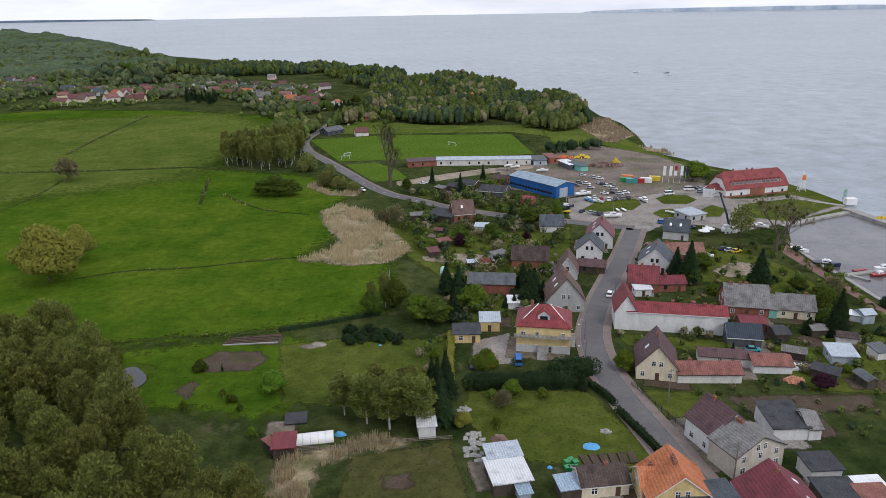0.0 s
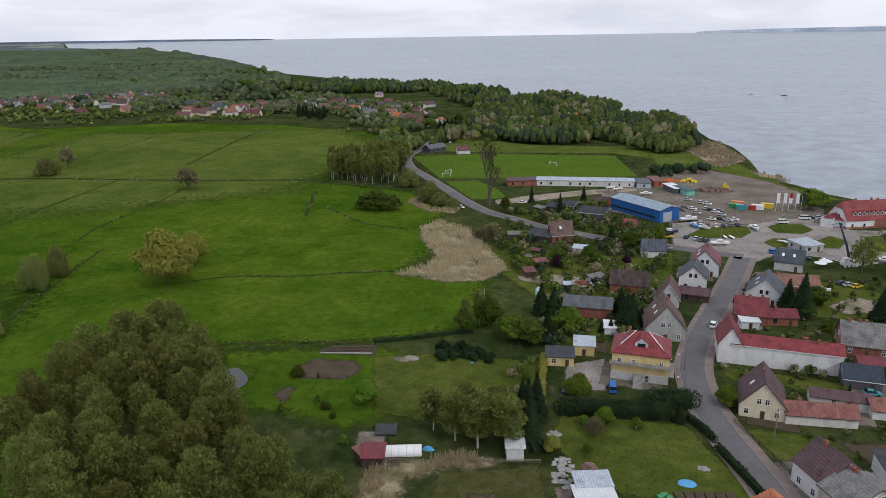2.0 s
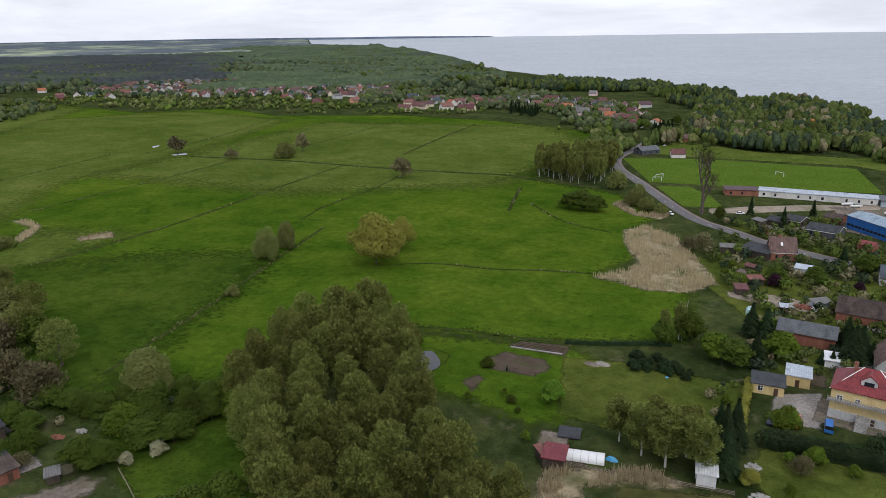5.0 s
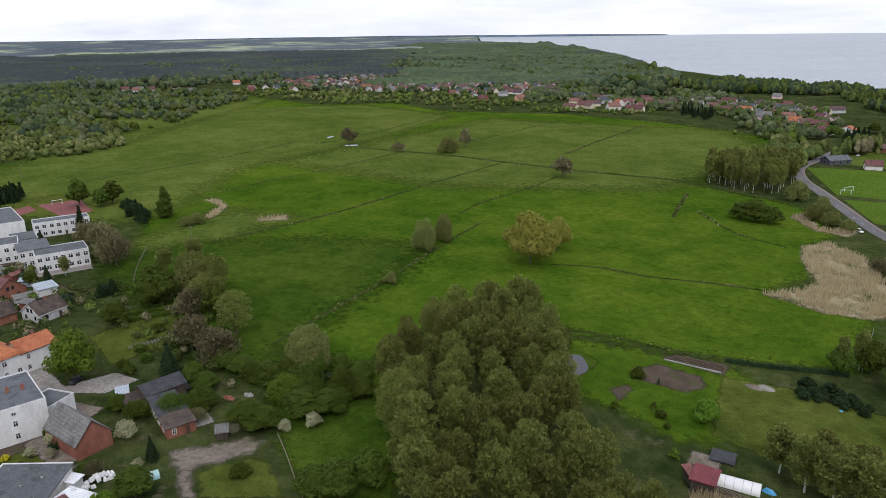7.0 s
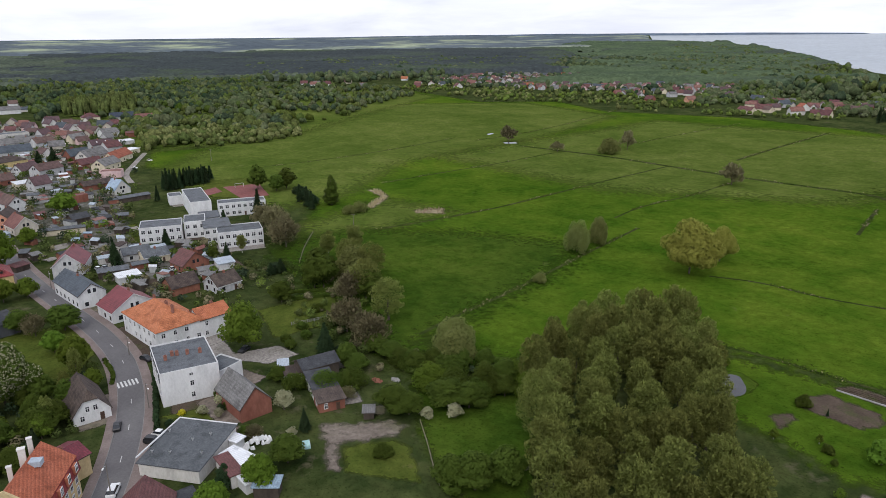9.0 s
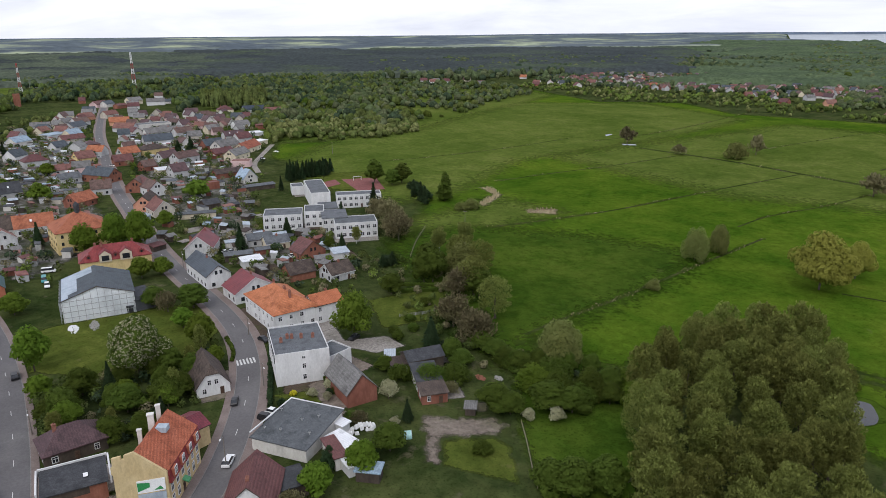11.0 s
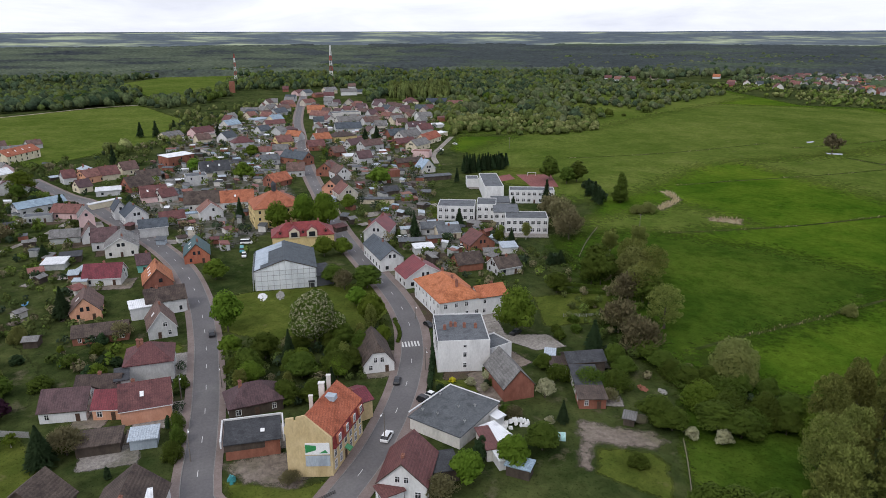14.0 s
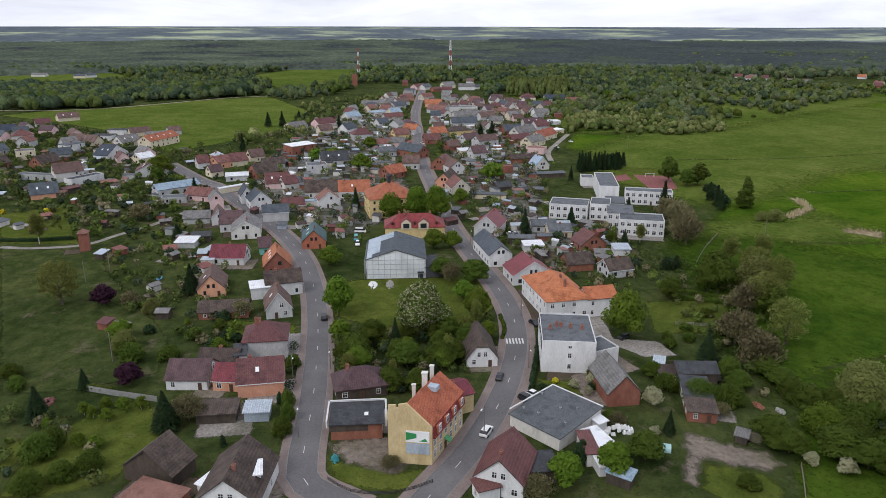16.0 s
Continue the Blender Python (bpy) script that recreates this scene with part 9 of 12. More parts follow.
house(-1165.7, 631.6, 72.6, 13, 10, 3.6, 8, "brick", "white", "gable")
house(-1637.9, 531.5, 46.0, 13, 10, 3.6, 8, "brown", "white", "gable")
house(-1707.7, 603.2, 108.5, 13, 10, 3.6, 8, "slate", "lightgrey", "gable")
house(-1633.1, 611.1, 32.5, 13, 10, 3.6, 8, "purple", "white", "gable")
house(-1569.9, 529.1, 35.4, 13, 10, 3.6, 8, "oldorange", "cream", "gable")
house(-1872.8, 676.2, 100.1, 13, 10, 3.6, 8, "brick", "white", "gable")
house(-1031.2, 768.9, 27.3, 13, 10, 3.6, 8, "brick", "white", "gable")
house(-1176.9, 843.5, 44.4, 13, 10, 3.6, 8, "oldorange", "white", "gable")
house(-1075.1, 679.4, 48.7, 13, 10, 3.6, 8, "purple", "white", "gable")

# ---- villa with balconies ----
villa = house(28.1, 179.4, -9.9, 14.7, 11.5, 7.8, 12.2, "red", "yellow", "hip", name='villa', chimneys=1, windows=True, label='pale yellow villa with red hipped roof')
part('basement', block_mesh('basement', [(-7.43, 7.43, -5.83, 5.83, -0.3, 2.3)], M['wall_lightgrey']), villa, 'grey rendered basement storey')
balcony = part('balcony', block_mesh('balcony', [(-7.95, 7.95, -7.25, -5.80, 5.0, 5.2), (-7.95, 7.95, -7.30, -7.17, 6.0, 6.12)], M['concrete']), villa, 'long concrete balcony with railing')
for k in range(46):
    part('baluster', block_mesh('baluster', [(-0.04, 0.04, -0.04, 0.04, 5.2, 6.0)], M['pole']) if k == 0 else bpy.data.meshes['baluster'], balcony, '', pose(-7.85 + k * 0.349, -7.23, 0))
part('side_balcony', block_mesh('side_balcony', [(7.35, 8.75, -5.75, 2.88, 2.3, 2.5), (8.65, 8.75, -5.75, 2.88, 3.3, 3.4)], M['concrete']), villa)
part('stairs', block_mesh('stairs', [(-1.4, 1.2, -6.00 - 0.32 * (k + 1), -5.95 - 0.32 * k, -0.1, 2.4 - 0.18 * k) for k in range(13)], M['concrete']), villa, 'grey concrete front stairs')
dormers(villa, 1, 4.0, -2.55, 8.6, 3.4, 1.9, 3.0, 'red', 'lightgrey')
part('hip_trim', tubes_mesh('hip_trim', [([(s * 7.75, -6.15, 7.75), (s * 1.60, 0, 12.3)], [0.13, 0.13]) for s in (-1, 1)] + [([(s * 7.75, 6.15, 7.75), (s * 1.60, 0, 12.3)], [0.13, 0.13]) for s in (-1, 1)], M['white'], 5), villa, 'white painted hip trim')

# ---- long house with white windowless wall ----
long_house = house(68.2, 188.9, -10.8, 27.9, 8.0, 5.9, 7.6, "red", "white", "gable", windows=False, chimneys=2, label='long white windowless house with red roof')
house(54.3, 193.0, -9.2, 6.3, 11.0, 5.9, 10.8, "red", "white", "gable", "y", windows=False, chimneys=0)

# ---- harbour inn ----
inn = house(156.2, 346.9, 14.6, 36.0, 14.0, 4.2, 11.6, "red", "white", "half", name='inn', chimneys=3, label='long white harbour inn with red roof')
dormers(inn, 13, 29.5, -4.40, 5.9, 1.5, 1.3, 2.4, 'red', 'white')
part('brick_base', block_mesh('brick_base', [(-18.06, 18.06, -7.06, 7.06, -0.3, 0.9), (-4.2, 4.2, -7.30, -7.02, 0.9, 3.9)], M['wall_brick']), inn, 'red brick plinth and porch')
house(139.9, 343.9, -34.8, 11.0, 10.0, 3.4, 6.4, "red", "white", "hip", name='annex', chimneys=0)
house(134.2, 340.9, -29.7, 5.1, 6.0, 3.6, 3.9, "felt", "white", "flat", name='annex', chimneys=0, windows=False)

# ---- boat hall ----
boat_hall = house(52.0, 357.6, -53.4, 34.6, 13.0, 6.0, 7.4, "haze", "blue", "gable", name='boat_hall', chimneys=0, windows=False, label='blue metal-clad boat hall with pale roof')
for k in range(14):
    part('window', block_mesh('hall_window', [(-0.95, 0.95, -0.05, 0.05, 1.6, 2.6)], M['glass']) if k == 0 else bpy.data.meshes['hall_window'], boat_hall, '', pose(-15.70 + k * 2.26, -6.52, 0))
part('gate', block_mesh('gate', [(17.28, 17.40, -4.2, 1.6, 0, 4.8)], M['wall_galv']), boat_hall, 'large pale grey sliding gate')

# ---- ochre corner house ----
corner_building(-130.1, 0.7, 77.3, 9.4, 15.6, 0.313)
house(-151.6, 17.4, 110.8, 5.9, 8.0, 5.0, 6.4, "crimson", "ochre", "gable", name='annex', chimneys=1)

def lean_tos(label, poly, spacing, seed):
    """Sheds, carports and lean-tos of the back yards, too small to tell apart: joined by colour."""
    rng = random.Random(seed)
    made = {}
    for x, y in scatter(poly, spacing, rng, 0.5):
        w, d, he = rng.uniform(2.2, 7.5), rng.uniform(2.0, 4.0), rng.uniform(1.8, 2.8)
        m = pose(x, y, 0, 0, 0, rng.choice((0, 90)) + rng.uniform(70, 110))
        looks = (("roof_" + rng.choice(("felt", "felt", "dark", "rust", "grey", "sheet", "whitesheet", "mossy", "brick", "haze")), roof_shape("mono", w, d, he, he + 0.4, "x", 0.2)),
                 ("wall_" + rng.choice(("wood", "brick", "offwhite", "lightgrey", "beige", "grey")), wall_shape("mono", w, d, he, he + 0.4, "x")))
        for key, (v, f) in looks:
            vs, fs = made.setdefault(key, ([], []))
            k = len(vs)
            vs += [tuple(m @ Vector(p)) for p in v]
            fs += [[k + i for i in q] for q in f]
        TAKEN.append((x, y, 1.8))
    for key, (vs, fs) in made.items():
        tagged(new("lean_tos", solid("lean_tos", vs, fs, M[key])), label, "sheds", kind="stuff")


NORTH_YARDS = [(-248.0, 62.0), (-300.0, 62.0), (-360.0, 56.0), (-450.0, 52.0), (-640.0, 56.0), (-760.0, 70.0), (-720.0, 130.0), (-560.0, 120.0), (-440.0, 105.0), (-330.0, 78.0), (-262.0, 92.0)]
SOUTH_YARDS = [(-300.0, -18.0), (-345.0, 20.0), (-440.0, 12.0), (-620.0, 16.0), (-740.0, 18.0), (-700.0, -60.0), (-560.0, -70.0), (-440.0, -80.0), (-360.0, -52.0)]
EDGE_YARDS = [(-226.0, -44.0), (-300.0, -66.0), (-370.0, -100.0), (-470.0, -150.0), (-560.0, -200.0), (-520.0, -240.0), (-400.0, -190.0), (-320.0, -120.0)]
patch("yards", "yards", 0.05, NORTH_YARDS, label="trodden back yards and paths", category="yard", ragged=9.0)
patch("yards", "yards", 0.05, SOUTH_YARDS, label="trodden back yards and paths", category="yard", ragged=9.0)
lean_tos("sheds and lean-tos in the back yards", NORTH_YARDS, 13.0, 71)
lean_tos("sheds and lean-tos in the back yards", SOUTH_YARDS, 13.0, 72)
lean_tos("sheds and lean-tos in the gardens", EDGE_YARDS, 19.0, 73)

# ---- sheds and ruins behind the street ----
house(-159.5, 81.9, 84.0, 10.4, 6.8, 3.6, 5.2, "dark", "wood", "gable", name='barn', chimneys=0, windows=False)
house(-149.6, 77.9, 75.0, 6.4, 10.4, 3.0, 3.6, "dark", "offwhite", "mono", name='outbuilding', chimneys=0)
house(-141.6, 75.6, 75.0, 6.6, 5.6, 2.7, 3.2, "mossy", "brick", "mono", name='outbuilding', chimneys=0)
house(-160.4, 75.0, 75.0, 4.4, 4.2, 2.5, 2.9, "mossy", "white", "mono", name='outbuilding', chimneys=0)
house(-166.7, 75.3, 64.3, 2.6, 3.9, 2.1, 2.5, "sheet", "galv", "mono", windows=False, name='shed', chimneys=0)
house(-130.7, 80.4, 54.1, 2.5, 2.9, 1.9, 2.2, "grey", "wood", "mono", windows=False, name='shed', chimneys=0)
house(-34.9, 129.5, 6.7, 4.5, 5.2, 2.7, 3.0, "crimson", "wood", "mono", windows=False, name='shed', chimneys=0)
house(-37.8, 129.6, 45.8, 1.4, 4.0, 2.1, 2.5, "rust", "wood", "mono", windows=False, name='shed', chimneys=0)
house(-4.6, 138.2, 5.6, 3.8, 9.0, 3.1, 3.5, "whitesheet", "white", "mono", windows=False, name='shed', chimneys=0)
heap('tarpaulin', -4.4, 146.8, 5, 2.5, 3.4, 'paint_skyblue', 'crumpled bright blue tarpaulin on shed', 'tarpaulin')
house(-5.9, 149.2, 10.4, 1.8, 5.5, 2.5, 2.9, "haze", "galv", "mono", windows=False, name='shed', chimneys=0)
house(-34.9, 141.8, 8.2, 4.4, 3.4, 0.4, 0.8, "dark", "wood", "mono", windows=False, door=False, name='shed', chimneys=0)
tunnel(-29.3, 133.8, 10.0, 8.5, 1.7, 'white', 'white sheeted garden polytunnel on grass')
tunnel(-129.6, 60.1, 71.1, 6.0, 1.3, 'paleteal', 'pale green sheeted garden polytunnel')
tunnel(0.2, 238.3, 90.1, 4.0, 1.5, 'paleteal', 'small pale green garden tunnel')
heap('covered_boat', -23.9, 135.6, 3, 1.4, 1.0, 'paint_skyblue', 'small boat under blue tarpaulin', 'tarpaulin')
heap('tarpaulin', 31.4, 129.6, 4.2, 3.2, 0.4, 'paint_skyblue', 'flat blue tarpaulin on the lawn', 'tarpaulin')
heap('tarpaulin', -18.4, 180.0, 1.0, .8, 0.3, 'paint_skyblue', 'small blue tarpaulin on the grass', 'tarpaulin')
heap('tarpaulin', 21.4, 122.5, 1.2, 1.0, 0.4, 'paint_skyblue', 'blue and white bundled tarpaulin', 'tarpaulin')
heap('tarpaulin', -252.6, -82.0, 5, 2, 0.3, 'paint_skyblue', 'pale blue sheet on garden ground', 'tarpaulin')
heap('tarpaulin', -199.0, -58.6, 2.4, 1.2, 0.3, 'paint_skyblue', 'blue sheet on garden ground', 'tarpaulin')
container(25.2, 123.6, 20, 'green', 1.2, 1.2, 0.9)
container(26.1, 124.3, 20, 'green', 1.2, 1.2, 0.9)
container(26.9, 123.5, 20, 'green', 1.2, 1.2, 0.9)
container(24.9, 121.7, 20, 'green', 1.2, 1.2, 0.9)
container(25.8, 121.6, 20, 'green', 1.2, 1.2, 0.9)
container(26.7, 121.6, 20, 'green', 1.2, 1.2, 0.9)
heap('rubble', 6.2, 130.5, 5, 12, 0.5, 'concrete', 'heap of grey broken rubble', 'rubble')
heap('rubble', 4.5, 144.9, 3, 4, 0.4, 'concrete', 'heap of grey stones on grass', 'rubble')
heap('rubble', 35.9, 135.3, 2.4, 2, 0.4, 'concrete', 'small heap of field stones', 'rubble')
heap('rubble', 16.2, 249.6, 8, 4, 1.2, 'wall_brick', 'heap of red brick rubble', 'rubble')
heap('rubble', 20.5, 249.4, 6, 4, 1.0, 'white', 'heap of pale sacks and rubble', 'rubble')
heap('gravel_heap', -36.2, 180.9, 5, 3, 0.8, 'gravel', 'grey heap of gravel on lawn', 'gravel heap')
heap('mound', -38.7, 179.8, 5, 3, 0.6, 'dirt', 'brown heap of earth on lawn', 'mound')
heap('stack', -145.0, 92.2, 4, 2, 0.5, 'wall_brick', 'weathered stack of red boards', 'stack')
heap('rubble', -142.1, 96.3, 3, 2, 0.5, 'concrete', 'pale heap of rubble', 'rubble')
heap('rubble', -162.7, -83.6, 4, 3, 1, 'paint_maroon', 'reddish heap of old bricks', 'rubble')
heap('scrap', 92.1, 163.4, 8, 4, 0.9, 'white', 'pale heap of building scrap', 'scrap')
heap('firewood', 88.2, 156.1, 5, 3, 1.4, 'wall_salmon', 'heap of cut firewood', 'firewood')
heap('scrap', 38.0, 407.1, 14, 5, 1.2, 'pole', 'heaped grey scrap and timber', 'scrap')
heap('machinery', 98.0, 413.5, 24, 7, 3, 'paint_brown', 'row of rusty brown pontoons and gear', 'machinery')
heap('machinery', 106.7, 421.1, 5, 3, 3.4, 'paint_yellow', 'yellow excavator arm and gear', 'machinery')
heap('buoys', 89.5, 439.9, 10, 5, 2.4, 'paint_yellow', 'yellow and orange buoys in stacks', 'buoys')
heap('gear', 78.9, 440.8, 10, 4, 2.2, 'paint_orange', 'orange harbour gear in stacks', 'gear')
heap('scrap', 102.5, 467.6, 14, 4, 1.6, 'paint_brown', 'rusty brown harbour scrap heap', 'scrap')
heap('slide', 117.2, 349.7, 2, 2, 2, 'paint_green', 'green plastic playground slide frame', 'slide')
heap('rubble', -237.9, -3.0, 8, 3, 0.8, 'white', 'heaped white building rubble', 'rubble')
heap('rubble', -237.9, 3.1, 9, 3, 0.7, 'concrete', 'heaped pale building rubble', 'rubble')
heap('bales', -136.8, 53.9, 3, 7, 2, 'white', 'stacked white bales and bags', 'bales')
heap('rubble', -155.1, -81.0, 3, 2, 0.6, 'concrete', 'small grey heap of stones', 'rubble')
heap('rubble', -150.1, -75.1, 3, 2, 0.6, 'concrete', 'small grey heap of stones', 'rubble')
heap('bins', -131.6, -11.0, 2.4, 1.6, 1.4, 'paint_teal', 'green and grey waste bins', 'bins')
heap('car_cover', 11.6, 132.7, 4.4, 1.9, 1.5, 'paint_brown', 'brown sheet drawn over a car', 'car cover', n=40)

# ---- cars ----
car(54.9, 213.5, 68.0, 'white', 'suv', 0.08)
car(7.5, 166.3, 85.5, 'darkblue', 'car', 0.09)
car(12.8, 167.7, 80, 'orange', 'van', 0.09)
car(19.8, 168.4, 87.2, 'blue', 'van', 0.09)
car(85.5, 382.9, -25, 'silver', 'car', 0.09)
car(88.0, 380.0, -25, 'white', 'car', 0.09)
car(85.1, 369.4, -25, 'silver', 'car', 0.09)
car(86.9, 366.7, -25, 'darkblue', 'car', 0.09)
car(88.2, 362.8, -25, 'white', 'car', 0.09)
car(90.8, 365.1, -25, 'grey', 'car', 0.09)
car(90.0, 356.4, -25, 'silver', 'car', 0.09)
car(78.2, 368.6, -25, 'white', 'car', 0.09)
car(74.8, 371.5, -25, 'grey', 'car', 0.09)
car(78.5, 359.7, -25, 'silver', 'car', 0.09)
car(83.2, 347.3, -25, 'white', 'car', 0.09)
car(87.7, 348.2, -25, 'black', 'car', 0.09)
car(90.6, 345.7, -25, 'silver', 'car', 0.09)
car(94.0, 347.8, -25, 'white', 'car', 0.09)
car(79.7, 389.0, -25, 'silver', 'car', 0.09)
car(72.0, 365.2, -25, 'grey', 'car', 0.09)
car(76.4, 339.8, 85, 'white', 'car', 0.09)
car(79.0, 336.3, 85, 'red', 'car', 0.09)
car(82.4, 334.9, 85, 'white', 'car', 0.09)
car(85.9, 335.8, 85, 'darkblue', 'car', 0.09)
car(89.5, 336.7, 85, 'grey', 'car', 0.09)
car(92.8, 337.6, 85, 'darkblue', 'car', 0.09)
car(65.2, 314.4, 60, 'darkblue', 'car', 0.09)
car(69.0, 312.2, 60, 'silver', 'car', 0.09)
car(70.7, 310.2, 60, 'grey', 'car', 0.09)
car(72.6, 309.2, 60, 'darkblue', 'car', 0.09)
car(96.7, 294.2, -10, 'blue', 'suv', 0.09)
car(106.6, 286.9, -20, 'darkblue', 'car', 0.09)
car(112.9, 284.1, -20, 'white', 'car', 0.09)
car(109.4, 257.5, 20, 'darkblue', 'car', 0.09)
car(111.2, 256.0, 20, 'silver', 'car', 0.09)
car(113.3, 254.6, 20, 'yellow', 'car', 0.09)
car(131.1, 353.6, 20, 'darkblue', 'car', 0.09)
car(135.0, 354.6, 20, 'silver', 'car', 0.09)
car(138.8, 355.5, 20, 'darkblue', 'car', 0.09)
car(143.9, 358.9, 20, 'grey', 'car', 0.09)
car(128.1, 352.6, 0, 'white', 'van', 0.09)
car(115.2, 344.0, 10, 'white', 'van', 0.09)
car(132.2, 347.6, -10, 'silver', 'car', 0.09)
car(79.3, 204.5, 70, 'red', 'car', 0.09)
car(84.8, 172.7, -5, 'teal', 'car', 0.09)
car(-10.0, 376.1, 20, 'white', 'car', 0.09)
car(-42.3, 362.9, -54.8, 'white', 'car', 0.09)
car(-138.8, 23.2, 149.9, 'white', 'suv', 0.09)
car(-164.7, 30.7, 161.2, 'black', 'car', 0.09)
car(-152.5, 35.5, 40, 'black', 'suv', 0.09)
car(-154.5, 37.8, 40, 'white', 'car', 0.09)
car(-198.3, 47.5, 20, 'black', 'car', 0.09)
car(-185.7, 72.0, -60, 'black', 'car', 0.09)
car(-124.8, 39.3, -25, 'silver', 'car', 0.09)
car(-208.7, -18.6, -176.1, 'black', 'suv', 0.09)
car(-286.8, -9.6, 0, 'white', 'suv', 0.09)
car(-305.5, -8.7, 80, 'white', 'van', 0.09)
car(-294.3, -10.5, 0, 'teal', 'van', 0.09)
car(-295.2, 57.8, 10, 'white', 'car', 0.09)
car(-295.0, 60.3, 10, 'silver', 'car', 0.09)
car(-275.7, 81.0, 0, 'white', 'car', 0.09)
car(-459.4, 44.7, 30, 'white', 'car', 0.09)
car(-546.8, 154.1, 30, 'white', 'car', 0.09)
car(-521.4, 136.1, 30, 'white', 'car', 0.09)
car(-456.1, 37.6, 30, 'black', 'car', 0.09)
car(-592.8, 29.7, 30, 'silver', 'car', 0.09)
car(-548.3, 35.4, 30, 'white', 'car', 0.09)
car(-538.5, -220.5, 30, 'white', 'car', 0.09)
car(-478.0, -175.6, 30, 'black', 'car', 0.09)
car(-530.7, -66.9, 30, 'silver', 'car', 0.09)
car(-523.0, -62.7, 30, 'darkblue', 'car', 0.09)
car(-78.0, 591.4, 84.1, 'silver', 'car', 0.09)

# ---- boats and harbour ----
boat(71.7, 344.6, 20, 9, 'white', 0, 0, True)
boat(58.9, 320.7, 15, 8, 'darkblue', 9, 0, True)
boat(72.3, 333.4, -70, 7, 'skyblue', 0, 0, True)
boat(76.0, 330.0, -40, 6, 'white', 0, 0, True)
boat(77.4, 304.3, 5, 8, 'white', 9, 0, True)
boat(98.8, 330.6, -80, 8, 'white', 0, 0, True)
boat(81.9, 315.3, 100, 3.5, 'white', 0, 0, False)
boat(84.7, 315.2, 110, 4, 'white', 0, 0, False)
boat(58.9, 400.9, 10, 7, 'white', 0, 0, True)
boat(57.1, 313.0, 0, 5, 'yellow', 0, 0, False)
boat(44.3, 412.9, 20, 6, 'white', 0, 0, False)
boat(40.5, 416.4, 30, 6, 'white', 0, 0, False)
boat(104.8, 310.1, -30, 4, 'white', 0, 0, False)
boat(106.8, 308.1, -30, 4, 'white', 0, 0, False)
boat(99.4, 248.1, 10, 6, 'white', 0, 0, True)
boat(140.5, 239.9, -25, 9, 'darkblue', 5, -0.6, True, label='blue-hulled cabin boat in the harbour')
boat(149.1, 233.6, 5, 5, 'red', 0, -0.6, False)
boat(153.6, 228.8, 10, 7, 'red', 0, -0.6, True)
boat(158.9, 235.4, 10, 7, 'white', 9, -0.6, True)
boat(138.7, 256.7, -40, 7, 'white', 0, -0.6, True)
boat(135.8, 285.3, -30, 7, 'white', 0, 0, True)
boat(138.8, 254.6, -40, 5, 'white', 6, -0.6, True)
boat(322.2, 1008.5, 30, 8, 'white', 11, -0.6, True, label='white sailing boat on the lagoon')
boat(290.6, 1063.0, 0, 9, 'white', 0, -0.6, True, label='white motor boat on the lagoon')
boat(328.7, 1042.1, 0, 8, 'grey', 0, -0.6, True, label='grey motor boat on the lagoon')
prism('quay_ground', 'lawn', [(145.5, 288.0), (185.4, 307.1), (192.9, 323.6), (189.6, 346.0), (184.1, 365.0), (166.9, 340.6)], -1.5, 0.04, 'grassy quay head beside the harbour', 'quay')
strip('quay_wall', 'concrete', smooth_line([(146.1, 287.2), (164.9, 297.3), (185.9, 307.1)]), -1.4, 1.4, -1.5, top=0.35, label='concrete quay wall of the harbour', category='quay')
strip('pier', 'concrete', smooth_line([(186.9, 311.9), (189.0, 302.2), (191.0, 292.3), (196.0, 275.5)]), -2.2, 2.2, -1.5, top=0.9, label='grey concrete pier with rough edge', category='pier')
strip('quay_path', 'concrete', smooth_line([(171.3, 334.7), (179.7, 326.5), (190.4, 318.6)]), -1.2, 1.2, 0.06, label='pale concrete path on the quay', category='path')
strip('quay_edge', 'concrete', smooth_line([(138.3, 266.5), (137.7, 243.7), (139.4, 224.0), (140.1, 203.3), (141.4, 185.7)]), -1.0, 0.6, -1.5, top=0.25, label='concrete edge of the promenade', category='quay')
strip('pontoon', 'concrete', smooth_line([(139.4, 228.4), (149.4, 231.3), (165.9, 235.1)]), -1.0, 1.0, -0.6, top=0.1, label='floating grey jetty in the harbour', category='jetty')
strip('pontoon', 'concrete', smooth_line([(142.6, 229.9), (147.0, 223.7)]), -0.7, 0.7, -0.6, top=0.05, label='narrow floating jetty in the harbour', category='jetty')
heap('buoy_boat', 193.0, 293.9, 7, 3, 2.0, 'paint_yellow', 'yellow harbour work boat by pier', 'work boat')
lattice('beacon_tower', 184.0, 347.6, 10.5, 3.2, 'white lattice harbour beacon with red mark', ['white', 'white', 'white', 'white'], 'beacon')
part('day_mark', block_mesh('day_mark', [(-0.9, 0.9, -1.2, -1.1, 5.8, 8.4)], M['paint_orange']), scene.objects['beacon_tower'], 'red diamond day mark')
lattice('harbour_light', 192.1, 322.6, 6.8, 1.4, 'slim green harbour light on quay', ['green', 'green', 'green'], 'beacon', 0.8)
container(193.8, 320.4, 0, 'white', 5, 3, 3)
top = thing('light_tower', 'slim white and orange light tower', 'lighthouse', pose(31.0, 688.6, 0))
part('tower', tubes_mesh('tower', [([(0, 0, 0), (0, 0, 10.7)], [1.3, 1.0])], M['white'], 10), top)
part('lantern', tubes_mesh('lantern', [([(0, 0, 10.7), (0, 0, 14.2), (0, 0, 15.2)], [1.3, 1.3, 0.2])], M['paint_orange'], 10), top, 'orange lantern head')
flag(119.5, 369.6, 9.5, ['white'], -10)
